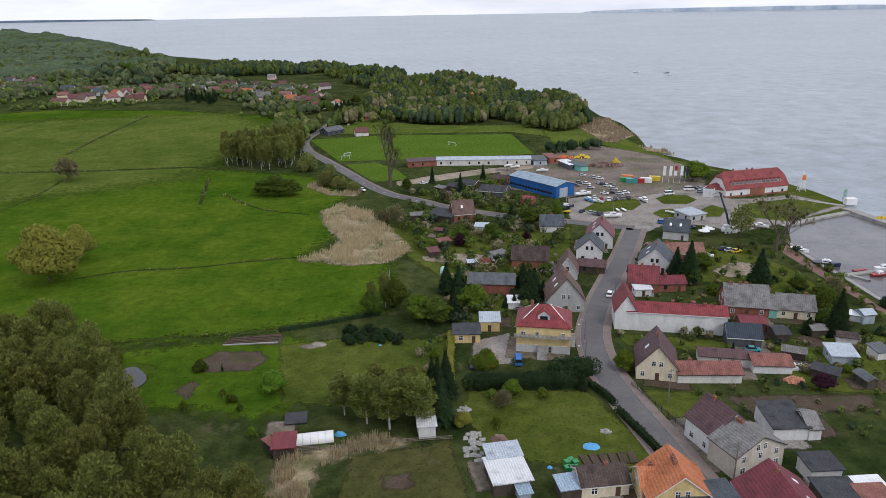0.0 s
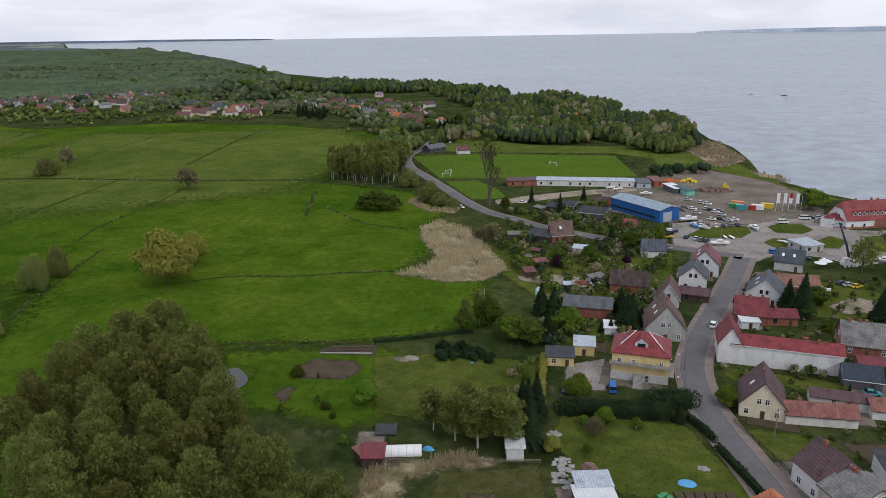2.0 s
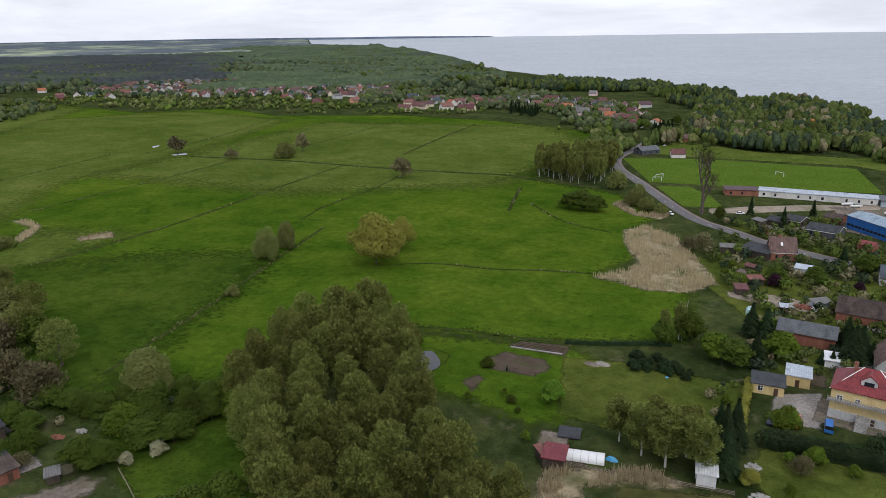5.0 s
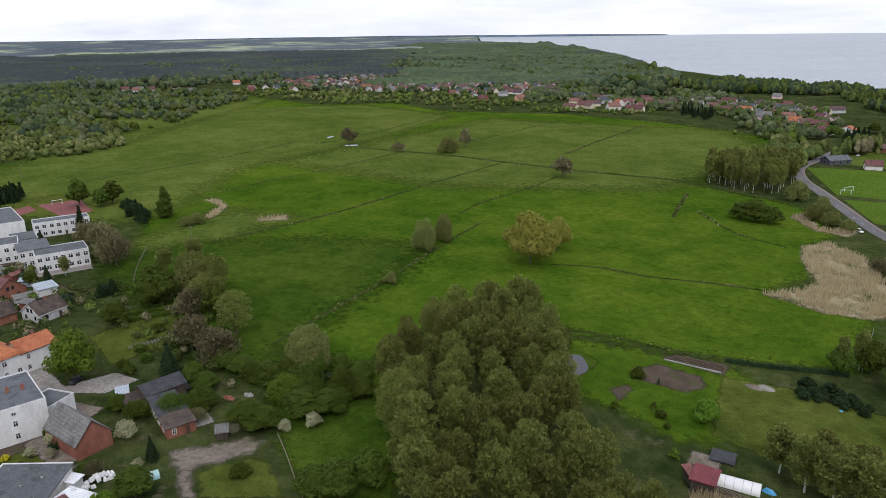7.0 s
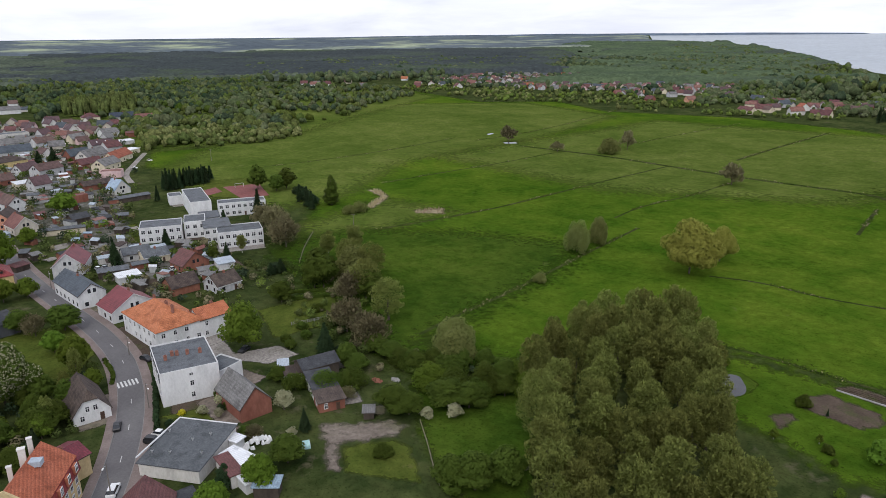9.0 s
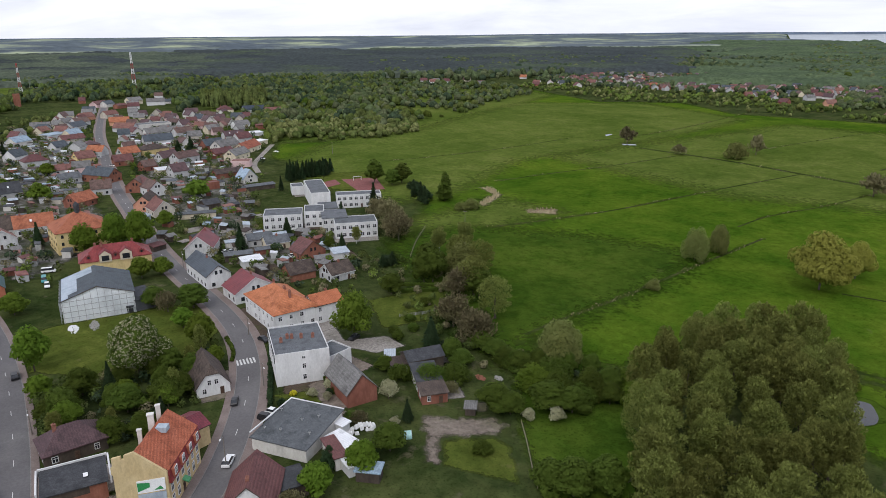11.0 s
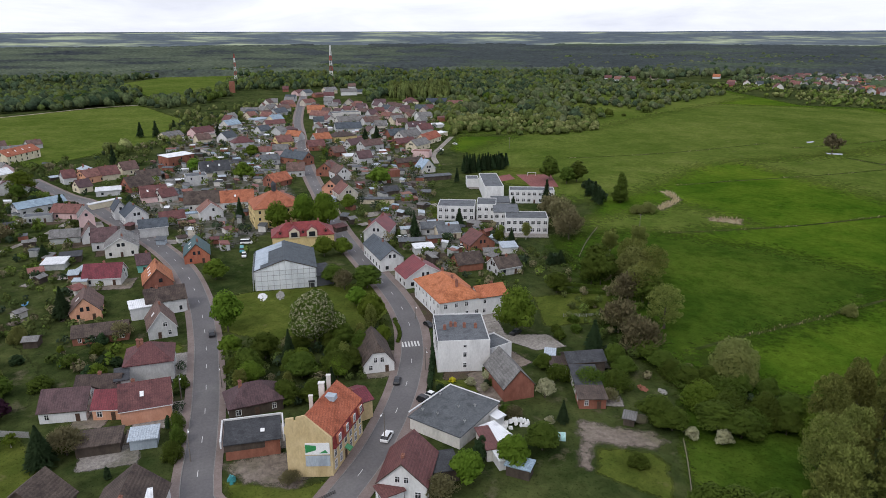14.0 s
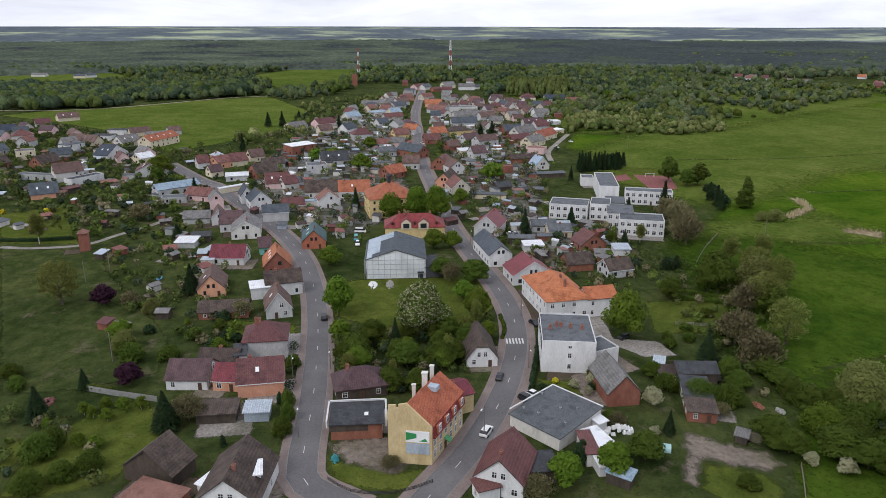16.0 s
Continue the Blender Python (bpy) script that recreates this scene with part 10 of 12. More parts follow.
flag(122.8, 369.4, 9.5, ['white'], -10)
flag(125.4, 369.2, 9.5, ['red', 'white'], -10)
flag(128.7, 369.0, 9.5, ['white'], -10)
flag(131.4, 368.8, 9.5, ['darkblue'], -10)
container(102.8, 378.9, -15, 'orange')
container(100.5, 373.6, -15, 'green')
container(103.2, 370.8, -15, 'teal')
container(106.8, 370.5, -15, 'red')
container(111.1, 371.5, -15, 'white')
container(116.8, 375.1, -15, 'yellow')
crane = thing('crane', 'blue boom crane beside the quay', 'crane', pose(120.3, 279.7, 0, 0, 0, 10))
part('base', block_mesh('base', [(-3, 3, -1.3, 1.3, 0.8, 2.2), (-2.6, -0.6, -1.1, 1.1, 2.2, 3.6)] + [(x, x + 0.9, s * 1.1 - 0.2, s * 1.1 + 0.2, 0, 0.9) for x in (-2.6, -0.9, 0.6, 1.9) for s in (-1, 1)], M['white']), crane, 'white crane carrier with cab')
part('boom', tubes_mesh('boom', [([(0, 0, 2.2), (-1.6, 1, 8.5), (-4.5, 3, 17.0)], [0.55, 0.5, 0.35])], M['paint_darkblue']), crane, 'raised dark blue boom')
part('jib', tubes_mesh('jib', [([(-4.5, 3, 17.0), (-7.5, 3.5, 16.0)], [0.3, 0.25]), ([(0.8, 0, 2.2), (2.4, -1, 7.7)], [0.2, 0.2])], M['paint_darkblue']), crane)
sunshade = thing('parasol', 'large white parasol by the terrace', 'parasol', pose(108.2, 275.7, 0))
part('canopy', solid('canopy', [(2.4 * math.cos(k * math.pi / 4), 2.4 * math.sin(k * math.pi / 4), 2.3) for k in range(8)] + [(0, 0, 3.1)], [[k, (k + 1) % 8, 8] for k in range(8)], M['white']), sunshade)
part('pole', tubes_mesh('pole', [([(0, 0, 0), (0, 0, 3.0)], [0.05, 0.05])], M['pole']), sunshade)
sunshade = thing('parasol', 'large white parasol by the terrace', 'parasol', pose(111.3, 278.6, 0))
part('canopy', solid('canopy', [(2.4 * math.cos(k * math.pi / 4), 2.4 * math.sin(k * math.pi / 4), 2.3) for k in range(8)] + [(0, 0, 3.1)], [[k, (k + 1) % 8, 8] for k in range(8)], M['white']), sunshade)
part('pole', tubes_mesh('pole', [([(0, 0, 0), (0, 0, 3.0)], [0.05, 0.05])], M['pole']), sunshade)

# ---- goals, masts, poles ----
goal(-61.9, 447.1, 20, 5.3)
goal(7.3, 490.5, -49, 7.3)
goal(-62.0, 457.0, 50, 6.0)
goal(-411.0, 166.9, 85, 5.3)
lattice('radio_mast', -1309.8, 136.2, 62, 6, 'tall red and white lattice radio mast', ['red', 'white', 'red', 'white', 'red', 'white', 'white'], 'mast', 1.6)
lattice('radio_mast', -1279.6, -29.8, 50, 5, 'tall red and white lattice radio mast', ['red', 'white', 'red', 'white', 'red', 'white', 'red'], 'mast', 1.2)
house(-1098.6, -32.0, 0, 8, 8, 16, 16.5, 'brick', 'brick', 'flat', name='water_tower', chimneys=0)
house(-289.6, -122.2, 10, 3.6, 3.6, 7.6, 9.4, 'brick', 'brick', 'hip', name='transformer_tower', chimneys=0, windows=False)
pole(53.5, 146.9, 9, 30)
pole(55.4, 208.7, 9, 30)
pole(57.4, 117.2, 9, 30)
pole(-250.0, -107.3, 8, 30)
pole(-261.9, -102.9, 9, 30)
pole(-184.1, -75.3, 9, 30)
pole(-279.9, 168.4, 8, 30)
pole(-517.0, 190.1, 9, 30)
pole(-137.3, 22.4, 8, 60, True)
pole(-169.7, 39.6, 7, 90, True)
pole(-141.1, -19.8, 7, -90, True)
pole(-173.6, -14.4, 7, 90, True)
pole(-170.3, -24.2, 6, -90, True)
pole(-205.3, 44.7, 6, 90, True)
pole(37.9, 168.4, 6, -90, True)
pole(40.4, 182.0, 6, -90, True)
pole(-284.2, 38.7, 7, 90, True)

# ---- hedges and fences ----
hedge([(6.0, 155.1), (15.9, 155.4), (24.4, 155.1), (31.9, 155.4)], 4.2, 4.4, 'dark', 9, 'tall dense dark evergreen hedge wall')
hedge([(29.0, 161.3), (33.5, 161.7), (38.0, 162.2)], 6.0, 4.6, 'dark', 10, 'thick clump of dark evergreen shrubs')
hedge([(36.3, 155.3), (38.5, 151.3), (40.2, 146.1)], 1.6, 2.2, 'dark', 1, 'clipped evergreen garden hedge')
hedge([(40.5, 142.6), (42.7, 135.5), (45.4, 126.3)], 1.6, 2.2, 'dark', 2, 'clipped evergreen garden hedge')
hedge([(1.9, 184.2), (1.5, 169.7), (1.3, 154.7)], 2.2, 2.6, 'gold', 3, 'tall yellowish clipped garden hedge')
hedge([(-48.9, 190.3), (-38.7, 193.6), (-28.2, 198.2), (-20.4, 200.7)], 1.0, 1.6, 'dark', 4, 'dark low hedge along the meadow')
hedge([(-305.2, -163.7), (-303.9, -149.1), (-305.9, -133.5)], 1.6, 1.8, 'dark', 5, 'clipped evergreen garden hedge')
hedge([(-158.0, 37.9), (-173.5, 42.5), (-191.9, 47.8)], 1.4, 1.6, 'dark', 6, 'clipped evergreen garden hedge')
hedge([(-214.8, 102.4), (-208.5, 116.5)], 1.4, 1.6, 'green', 7, 'green hedge behind the playground')
hedge([(-223.0, 102.7), (-214.7, 116.5)], 1.2, 1.4, 'green', 8, 'green hedge behind the playground')
hedge([(-205.9, 38.0), (-194.9, 37.5), (-189.0, 35.6)], 1.2, 0.9, 'green', 9, 'low green verge hedge')
hedge([(94.8, 219.7), (103.4, 208.6), (117.2, 203.4)], 1.4, 1.8, 'dark', 10, 'clipped evergreen garden hedge')
hedge([(-168.4, -76.9), (-166.2, -69.1)], 1.8, 2, 'olive', 11, 'rough olive hedge by the fence')
fence([(-120.4, 88.4), (-111.9, 84.0), (-102.2, 78.6), (-98.1, 76.6)], 1.0, 'fence', 2.4, 'weathered wooden garden fence', False)
fence([(-91.5, 88.2), (-90.2, 94.2), (-89.3, 99.9)], 1.0, 'fence', 2.4, 'weathered wooden garden fence', False)
fence([(47.0, 155.5), (50.1, 145.8), (54.2, 133.0)], 1.2, 'paint_black', 2.4, 'low dark metal street fence', False)
fence([(-167.8, -76.7), (-164.0, -67.0), (-160.3, -56.5)], 1.7, 'concrete_fence', 2.2, 'grey concrete panel garden fence', True)
fence([(-19.5, 237.7), (-18.6, 220.9), (-17.8, 206.0)], 1.6, 'concrete_fence', 2.2, 'pale weathered board fence', True)
fence([(-194.3, 91.8), (-192.4, 99.2), (-192.0, 103.6)], 1.2, 'concrete_fence', 2.4, 'weathered wooden garden fence', False)
fence([(-124.8, -12.1), (-120.3, -7.3), (-118.9, 1.7), (-121.9, 9.4)], 0.9, 'paint_black', 3, 'low dark metal corner fence', False)
fence([(-250.6, 124.1), (-268.8, 136.2), (-288.5, 151.2)], 1.2, 'fence', 2.4, 'weathered wooden garden fence', False)
fence([(-36.8, 129.6), (-23.4, 130.3), (-11.2, 132.0), (1.3, 133.2)], 1.1, 'fence', 4.0, 'thin wire fence on timber posts', False)
fence([(-283.4, 66.2), (-292.5, 78.5), (-293.4, 89.0)], 1.4, 'concrete_fence', 2.2, 'pale concrete garden wall', True)
patch('zebra_bar', 'line', 0.105, [(-185.39, 36.38), (-185.34, 36.87), (-188.93, 37.20), (-188.97, 36.70)], label='white painted zebra crossing bar', category='marking')
patch('zebra_bar', 'line', 0.105, [(-185.30, 37.32), (-185.26, 37.82), (-188.84, 38.14), (-188.89, 37.64)], label='white painted zebra crossing bar', category='marking')
patch('zebra_bar', 'line', 0.105, [(-185.22, 38.27), (-185.17, 38.77), (-188.76, 39.09), (-188.80, 38.59)], label='white painted zebra crossing bar', category='marking')
patch('zebra_bar', 'line', 0.105, [(-185.13, 39.21), (-185.09, 39.71), (-188.67, 40.03), (-188.72, 39.54)], label='white painted zebra crossing bar', category='marking')
patch('zebra_bar', 'line', 0.105, [(-185.05, 40.16), (-185.00, 40.66), (-188.59, 40.98), (-188.63, 40.48)], label='white painted zebra crossing bar', category='marking')
patch('zebra_bar', 'line', 0.105, [(-184.96, 41.11), (-184.92, 41.60), (-188.50, 41.93), (-188.55, 41.43)], label='white painted zebra crossing bar', category='marking')

# ---- garden sheds ----
house(-239.3, -80.1, -214.5, 4, 2.8, 2.2, 2.9, "grey", "offwhite", "gable", name='shed', chimneys=0, windows=False)
house(-275.4, -71.3, -267.5, 3.5, 4, 2.2, 2.9, "sheet", "brick", "mono", name='shed', chimneys=0, windows=False)
house(-282.7, -105.9, -212.5, 4, 4, 2.2, 2.9, "rust", "brick", "mono", name='shed', chimneys=0, windows=False)
house(-258.1, -66.5, -226.5, 4, 4, 2.2, 2.9, "rust", "offwhite", "mono", name='shed', chimneys=0, windows=False)
house(-207.3, -85.1, -292.7, 3.5, 3.2, 2.2, 2.9, "maroon", "brick", "mono", name='shed', chimneys=0, windows=False)
house(-235.1, -95.5, -297.9, 3.5, 4, 2.2, 2.9, "dark", "galv", "gable", name='shed', chimneys=0, windows=False)
house(-278.5, -111.5, -290.2, 3.5, 4, 2.2, 2.9, "sheet", "wood", "mono", name='shed', chimneys=0, windows=False)
house(-274.6, -82.6, -209.3, 4, 2.8, 2.2, 2.9, "grey", "wood", "gable", name='shed', chimneys=0, windows=False)
house(-214.9, -69.8, -275.0, 4, 4, 2.2, 2.9, "grey", "wood", "gable", name='shed', chimneys=0, windows=False)
house(-282.2, -85.8, -251.1, 5, 4, 2.2, 2.9, "rust", "offwhite", "mono", name='shed', chimneys=0, windows=False)
house(-528.3, -11.5, -238.8, 3.5, 3.2, 2.2, 2.9, "felt", "wood", "gable", name='shed', chimneys=0, windows=False)
house(-559.1, -39.2, -235.0, 5, 3.2, 2.2, 2.9, "grey", "offwhite", "mono", name='shed', chimneys=0, windows=False)
house(-505.8, -16.2, -283.2, 6, 3.2, 2.2, 2.9, "dark", "wood", "mono", name='shed', chimneys=0, windows=False)
house(-555.5, -14.0, -281.6, 6, 4, 2.2, 2.9, "mossy", "offwhite", "mono", name='shed', chimneys=0, windows=False)
house(-564.0, 5.5, 44.4, 5, 2.8, 2.2, 2.9, "felt", "offwhite", "mono", name='shed', chimneys=0, windows=False)
house(-587.9, -49.4, -286.2, 4, 3.2, 2.2, 2.9, "grey", "offwhite", "gable", name='shed', chimneys=0, windows=False)
house(-507.1, -33.9, -241.2, 4, 2.8, 2.2, 2.9, "grey", "wood", "mono", name='shed', chimneys=0, windows=False)
house(-474.1, -3.0, -247.6, 4, 4, 2.2, 2.9, "sheet", "offwhite", "mono", name='shed', chimneys=0, windows=False)
house(-544.7, 25.5, 117.3, 4, 2.8, 2.2, 2.9, "rust", "galv", "mono", name='shed', chimneys=0, windows=False)
house(-557.3, 20.9, 96.8, 6, 3.2, 2.2, 2.9, "mossy", "brick", "mono", name='shed', chimneys=0, windows=False)
house(-518.2, -32.1, -309.5, 5, 4, 2.2, 2.9, "grey", "wood", "gable", name='shed', chimneys=0, windows=False)
house(-510.0, -4.3, -262.5, 3.5, 4, 2.2, 2.9, "grey", "wood", "mono", name='shed', chimneys=0, windows=False)
house(-519.1, 7.3, 112.2, 6, 4, 2.2, 2.9, "grey", "offwhite", "mono", name='shed', chimneys=0, windows=False)
house(-464.0, 1.3, 99.8, 3.5, 4, 2.2, 2.9, "grey", "brick", "gable", name='shed', chimneys=0, windows=False)
house(-482.4, -39.8, -312.3, 3.5, 2.8, 2.2, 2.9, "sheet", "wood", "gable", name='shed', chimneys=0, windows=False)
house(-458.4, -39.7, -216.0, 4, 3.2, 2.2, 2.9, "felt", "wood", "gable", name='shed', chimneys=0, windows=False)
house(-588.8, -41.3, -218.0, 3.5, 4, 2.2, 2.9, "felt", "wood", "mono", name='shed', chimneys=0, windows=False)
house(-495.8, -16.8, -292.1, 4, 2.8, 2.2, 2.9, "mossy", "galv", "mono", name='shed', chimneys=0, windows=False)
house(-457.1, -11.2, -266.6, 3.5, 2.8, 2.2, 2.9, "maroon", "wood", "gable", name='shed', chimneys=0, windows=False)
house(-565.5, -45.5, -222.4, 5, 3.2, 2.2, 2.9, "grey", "wood", "mono", name='shed', chimneys=0, windows=False)
house(-407.1, 56.4, 88.1, 5, 3.2, 2.2, 2.9, "maroon", "brick", "mono", name='shed', chimneys=0, windows=False)
house(-448.9, 62.8, 64.0, 3.5, 2.8, 2.2, 2.9, "grey", "galv", "mono", name='shed', chimneys=0, windows=False)
house(-335.3, 67.0, 37.7, 4, 4, 2.2, 2.9, "sheet", "wood", "gable", name='shed', chimneys=0, windows=False)
house(-355.1, 43.6, 35.0, 5, 2.8, 2.2, 2.9, "mossy", "brick", "gable", name='shed', chimneys=0, windows=False)
house(-327.9, 41.1, 104.9, 3.5, 3.2, 2.2, 2.9, "grey", "wood", "mono", name='shed', chimneys=0, windows=False)
house(-315.8, 33.3, 118.0, 6, 4, 2.2, 2.9, "maroon", "wood", "mono", name='shed', chimneys=0, windows=False)
house(-347.9, 80.3, 44.0, 4, 4, 2.2, 2.9, "grey", "wood", "gable", name='shed', chimneys=0, windows=False)
house(-399.8, 81.9, 73.4, 4, 4, 2.2, 2.9, "dark", "galv", "gable", name='shed', chimneys=0, windows=False)
house(-335.0, 37.9, 61.6, 3.5, 4, 2.2, 2.9, "felt", "wood", "mono", name='shed', chimneys=0, windows=False)
house(-366.8, 75.8, 103.3, 5, 2.8, 2.2, 2.9, "felt", "brick", "mono", name='shed', chimneys=0, windows=False)
house(-459.8, 80.8, 65.0, 3.5, 4, 2.2, 2.9, "felt", "wood", "gable", name='shed', chimneys=0, windows=False)
house(-376.1, 80.3, 90.9, 6, 3.2, 2.2, 2.9, "dark", "wood", "mono", name='shed', chimneys=0, windows=False)
house(-319.7, 72.8, 28.2, 4, 4, 2.2, 2.9, "mossy", "offwhite", "mono", name='shed', chimneys=0, windows=False)
house(-415.5, 74.0, 100.9, 5, 3.2, 2.2, 2.9, "felt", "offwhite", "gable", name='shed', chimneys=0, windows=False)
house(-375.6, 89.0, 74.7, 5, 3.2, 2.2, 2.9, "felt", "wood", "mono", name='shed', chimneys=0, windows=False)
house(-309.8, 65.0, 102.1, 3.5, 2.8, 2.2, 2.9, "mossy", "brick", "gable", name='shed', chimneys=0, windows=False)
house(-460.9, 62.1, 69.3, 6, 3.2, 2.2, 2.9, "felt", "offwhite", "mono", name='shed', chimneys=0, windows=False)
house(-412.6, 83.6, 30.5, 3.5, 2.8, 2.2, 2.9, "sheet", "offwhite", "gable", name='shed', chimneys=0, windows=False)
house(-329.5, 58.0, 101.0, 3.5, 2.8, 2.2, 2.9, "maroon", "galv", "mono", name='shed', chimneys=0, windows=False)
house(-322.6, 50.2, 113.2, 3.5, 3.2, 2.2, 2.9, "dark", "brick", "gable", name='shed', chimneys=0, windows=False)
house(-314.2, 76.8, 91.3, 4, 2.8, 2.2, 2.9, "felt", "brick", "gable", name='shed', chimneys=0, windows=False)
house(-373.5, 35.0, 128.7, 6, 3.2, 2.2, 2.9, "sheet", "galv", "mono", name='shed', chimneys=0, windows=False)
house(-357.6, -164.1, -237.4, 3.5, 4, 2.2, 2.9, "dark", "brick", "mono", name='shed', chimneys=0, windows=False)
house(-458.7, -188.2, -244.7, 4, 2.8, 2.2, 2.9, "grey", "galv", "gable", name='shed', chimneys=0, windows=False)
house(-476.3, -124.7, -240.3, 6, 3.2, 2.2, 2.9, "sheet", "wood", "gable", name='shed', chimneys=0, windows=False)
house(-526.2, -141.2, -297.0, 6, 2.8, 2.2, 2.9, "felt", "wood", "gable", name='shed', chimneys=0, windows=False)
house(-317.9, -154.8, -245.0, 4, 4, 2.2, 2.9, "maroon", "wood", "gable", name='shed', chimneys=0, windows=False)
house(-459.7, -236.6, -222.8, 3.5, 4, 2.2, 2.9, "mossy", "galv", "gable", name='shed', chimneys=0, windows=False)
house(-331.5, -175.7, -197.1, 6, 4, 2.2, 2.9, "felt", "offwhite", "mono", name='shed', chimneys=0, windows=False)
house(-326.1, -128.5, -270.5, 5, 4, 2.2, 2.9, "rust", "wood", "gable", name='shed', chimneys=0, windows=False)
house(-472.2, -203.5, -251.7, 5, 3.2, 2.2, 2.9, "grey", "galv", "mono", name='shed', chimneys=0, windows=False)
house(-326.0, -99.7, -255.0, 5, 2.8, 2.2, 2.9, "grey", "wood", "gable", name='shed', chimneys=0, windows=False)
house(-325.1, -165.1, -217.1, 3.5, 2.8, 2.2, 2.9, "felt", "offwhite", "gable", name='shed', chimneys=0, windows=False)
house(-360.2, -117.4, -245.9, 4, 3.2, 2.2, 2.9, "dark", "brick", "gable", name='shed', chimneys=0, windows=False)
house(-464.3, -228.9, -219.8, 4, 4, 2.2, 2.9, "grey", "wood", "gable", name='shed', chimneys=0, windows=False)
house(-402.2, -195.2, -255.1, 3.5, 4, 2.2, 2.9, "mossy", "offwhite", "mono", name='shed', chimneys=0, windows=False)
house(-340.5, -159.0, -240.0, 4, 3.2, 2.2, 2.9, "rust", "wood", "mono", name='shed', chimneys=0, windows=False)
house(-389.2, -204.1, -270.3, 5, 4, 2.2, 2.9, "sheet", "wood", "mono", name='shed', chimneys=0, windows=False)
house(-299.4, 96.2, 37.2, 4, 4, 2.2, 2.9, "grey", "galv", "mono", name='shed', chimneys=0, windows=False)
house(-259.6, 80.8, 98.7, 4, 2.8, 2.2, 2.9, "grey", "brick", "mono", name='shed', chimneys=0, windows=False)
house(-264.2, 65.0, 52.2, 5, 4, 2.2, 2.9, "grey", "wood", "gable", name='shed', chimneys=0, windows=False)
house(-255.2, 87.8, 24.0, 4, 2.8, 2.2, 2.9, "grey", "brick", "mono", name='shed', chimneys=0, windows=False)
house(-286.2, 86.9, 42.1, 3.5, 2.8, 2.2, 2.9, "felt", "wood", "gable", name='shed', chimneys=0, windows=False)
house(-279.7, 98.7, 41.6, 6, 4, 2.2, 2.9, "sheet", "galv", "gable", name='shed', chimneys=0, windows=False)
house(-261.9, 89.6, 84.1, 6, 3.2, 2.2, 2.9, "grey", "offwhite", "mono", name='shed', chimneys=0, windows=False)
house(-300.9, 88.2, 52.7, 3.5, 4, 2.2, 2.9, "dark", "wood", "gable", name='shed', chimneys=0, windows=False)
house(-306.7, 84.7, 89.6, 6, 3.2, 2.2, 2.9, "sheet", "wood", "gable", name='shed', chimneys=0, windows=False)
house(-287.3, 71.5, 89.0, 6, 4, 2.2, 2.9, "felt", "brick", "gable", name='shed', chimneys=0, windows=False)
house(-291.6, 97.8, 115.5, 5, 2.8, 2.2, 2.9, "rust", "brick", "gable", name='shed', chimneys=0, windows=False)
house(-297.0, 64.2, 86.8, 5, 3.2, 2.2, 2.9, "mossy", "offwhite", "mono", name='shed', chimneys=0, windows=False)
house(-268.3, 76.3, 29.1, 3.5, 4, 2.2, 2.9, "sheet", "brick", "gable", name='shed', chimneys=0, windows=False)
house(-305.9, 95.6, 37.6, 6, 2.8, 2.2, 2.9, "grey", "wood", "mono", name='shed', chimneys=0, windows=False)
house(96.6, 157.4, -40.5, 6, 2.8, 2.2, 2.9, "dark", "wood", "mono", name='shed', chimneys=0, windows=False)
house(107.0, 182.5, 3.6, 4, 4, 2.2, 2.9, "grey", "wood", "gable", name='shed', chimneys=0, windows=False)
house(113.0, 177.5, -21.5, 5, 4, 2.2, 2.9, "mossy", "offwhite", "gable", name='shed', chimneys=0, windows=False)
house(116.8, 168.5, 12.3, 4, 4, 2.2, 2.9, "felt", "offwhite", "mono", name='shed', chimneys=0, windows=False)
house(105.0, 154.2, -81.3, 5, 2.8, 2.2, 2.9, "felt", "wood", "gable", name='shed', chimneys=0, windows=False)
house(115.0, 185.4, -59.8, 5, 2.8, 2.2, 2.9, "rust", "wood", "mono", name='shed', chimneys=0, windows=False)
house(10.6, 243.3, 8.5, 3.5, 3.2, 2.2, 2.9, "sheet", "wood", "gable", name='shed', chimneys=0, windows=False)
house(-0.8, 358.2, -45.9, 6, 2.8, 2.2, 2.9, "grey", "wood", "mono", name='shed', chimneys=0, windows=False)
house(-1.4, 283.7, -25.7, 3.5, 2.8, 2.2, 2.9, "maroon", "wood", "gable", name='shed', chimneys=0, windows=False)
house(-3.8, 256.2, 17.8, 4, 4, 2.2, 2.9, "maroon", "wood", "mono", name='shed', chimneys=0, windows=False)
house(0.5, 268.2, 23.9, 5, 3.2, 2.2, 2.9, "rust", "wood", "mono", name='shed', chimneys=0, windows=False)
house(21.3, 251.5, 36.1, 6, 3.2, 2.2, 2.9, "grey", "galv", "mono", name='shed', chimneys=0, windows=False)
house(-11.5, 307.1, 9.1, 6, 3.2, 2.2, 2.9, "grey", "wood", "mono", name='shed', chimneys=0, windows=False)
house(1.8, 342.6, -6.3, 3.5, 2.8, 2.2, 2.9, "maroon", "brick", "mono", name='shed', chimneys=0, windows=False)
house(-429.0, -42.9, -215.3, 3.5, 4, 2.2, 2.9, "grey", "galv", "mono", name='shed', chimneys=0, windows=False)
house(-302.3, -31.6, -292.0, 6, 3.2, 2.2, 2.9, "felt", "brick", "gable", name='shed', chimneys=0, windows=False)
house(-340.6, -20.3, -260.6, 3.5, 4, 2.2, 2.9, "grey", "galv", "mono", name='shed', chimneys=0, windows=False)
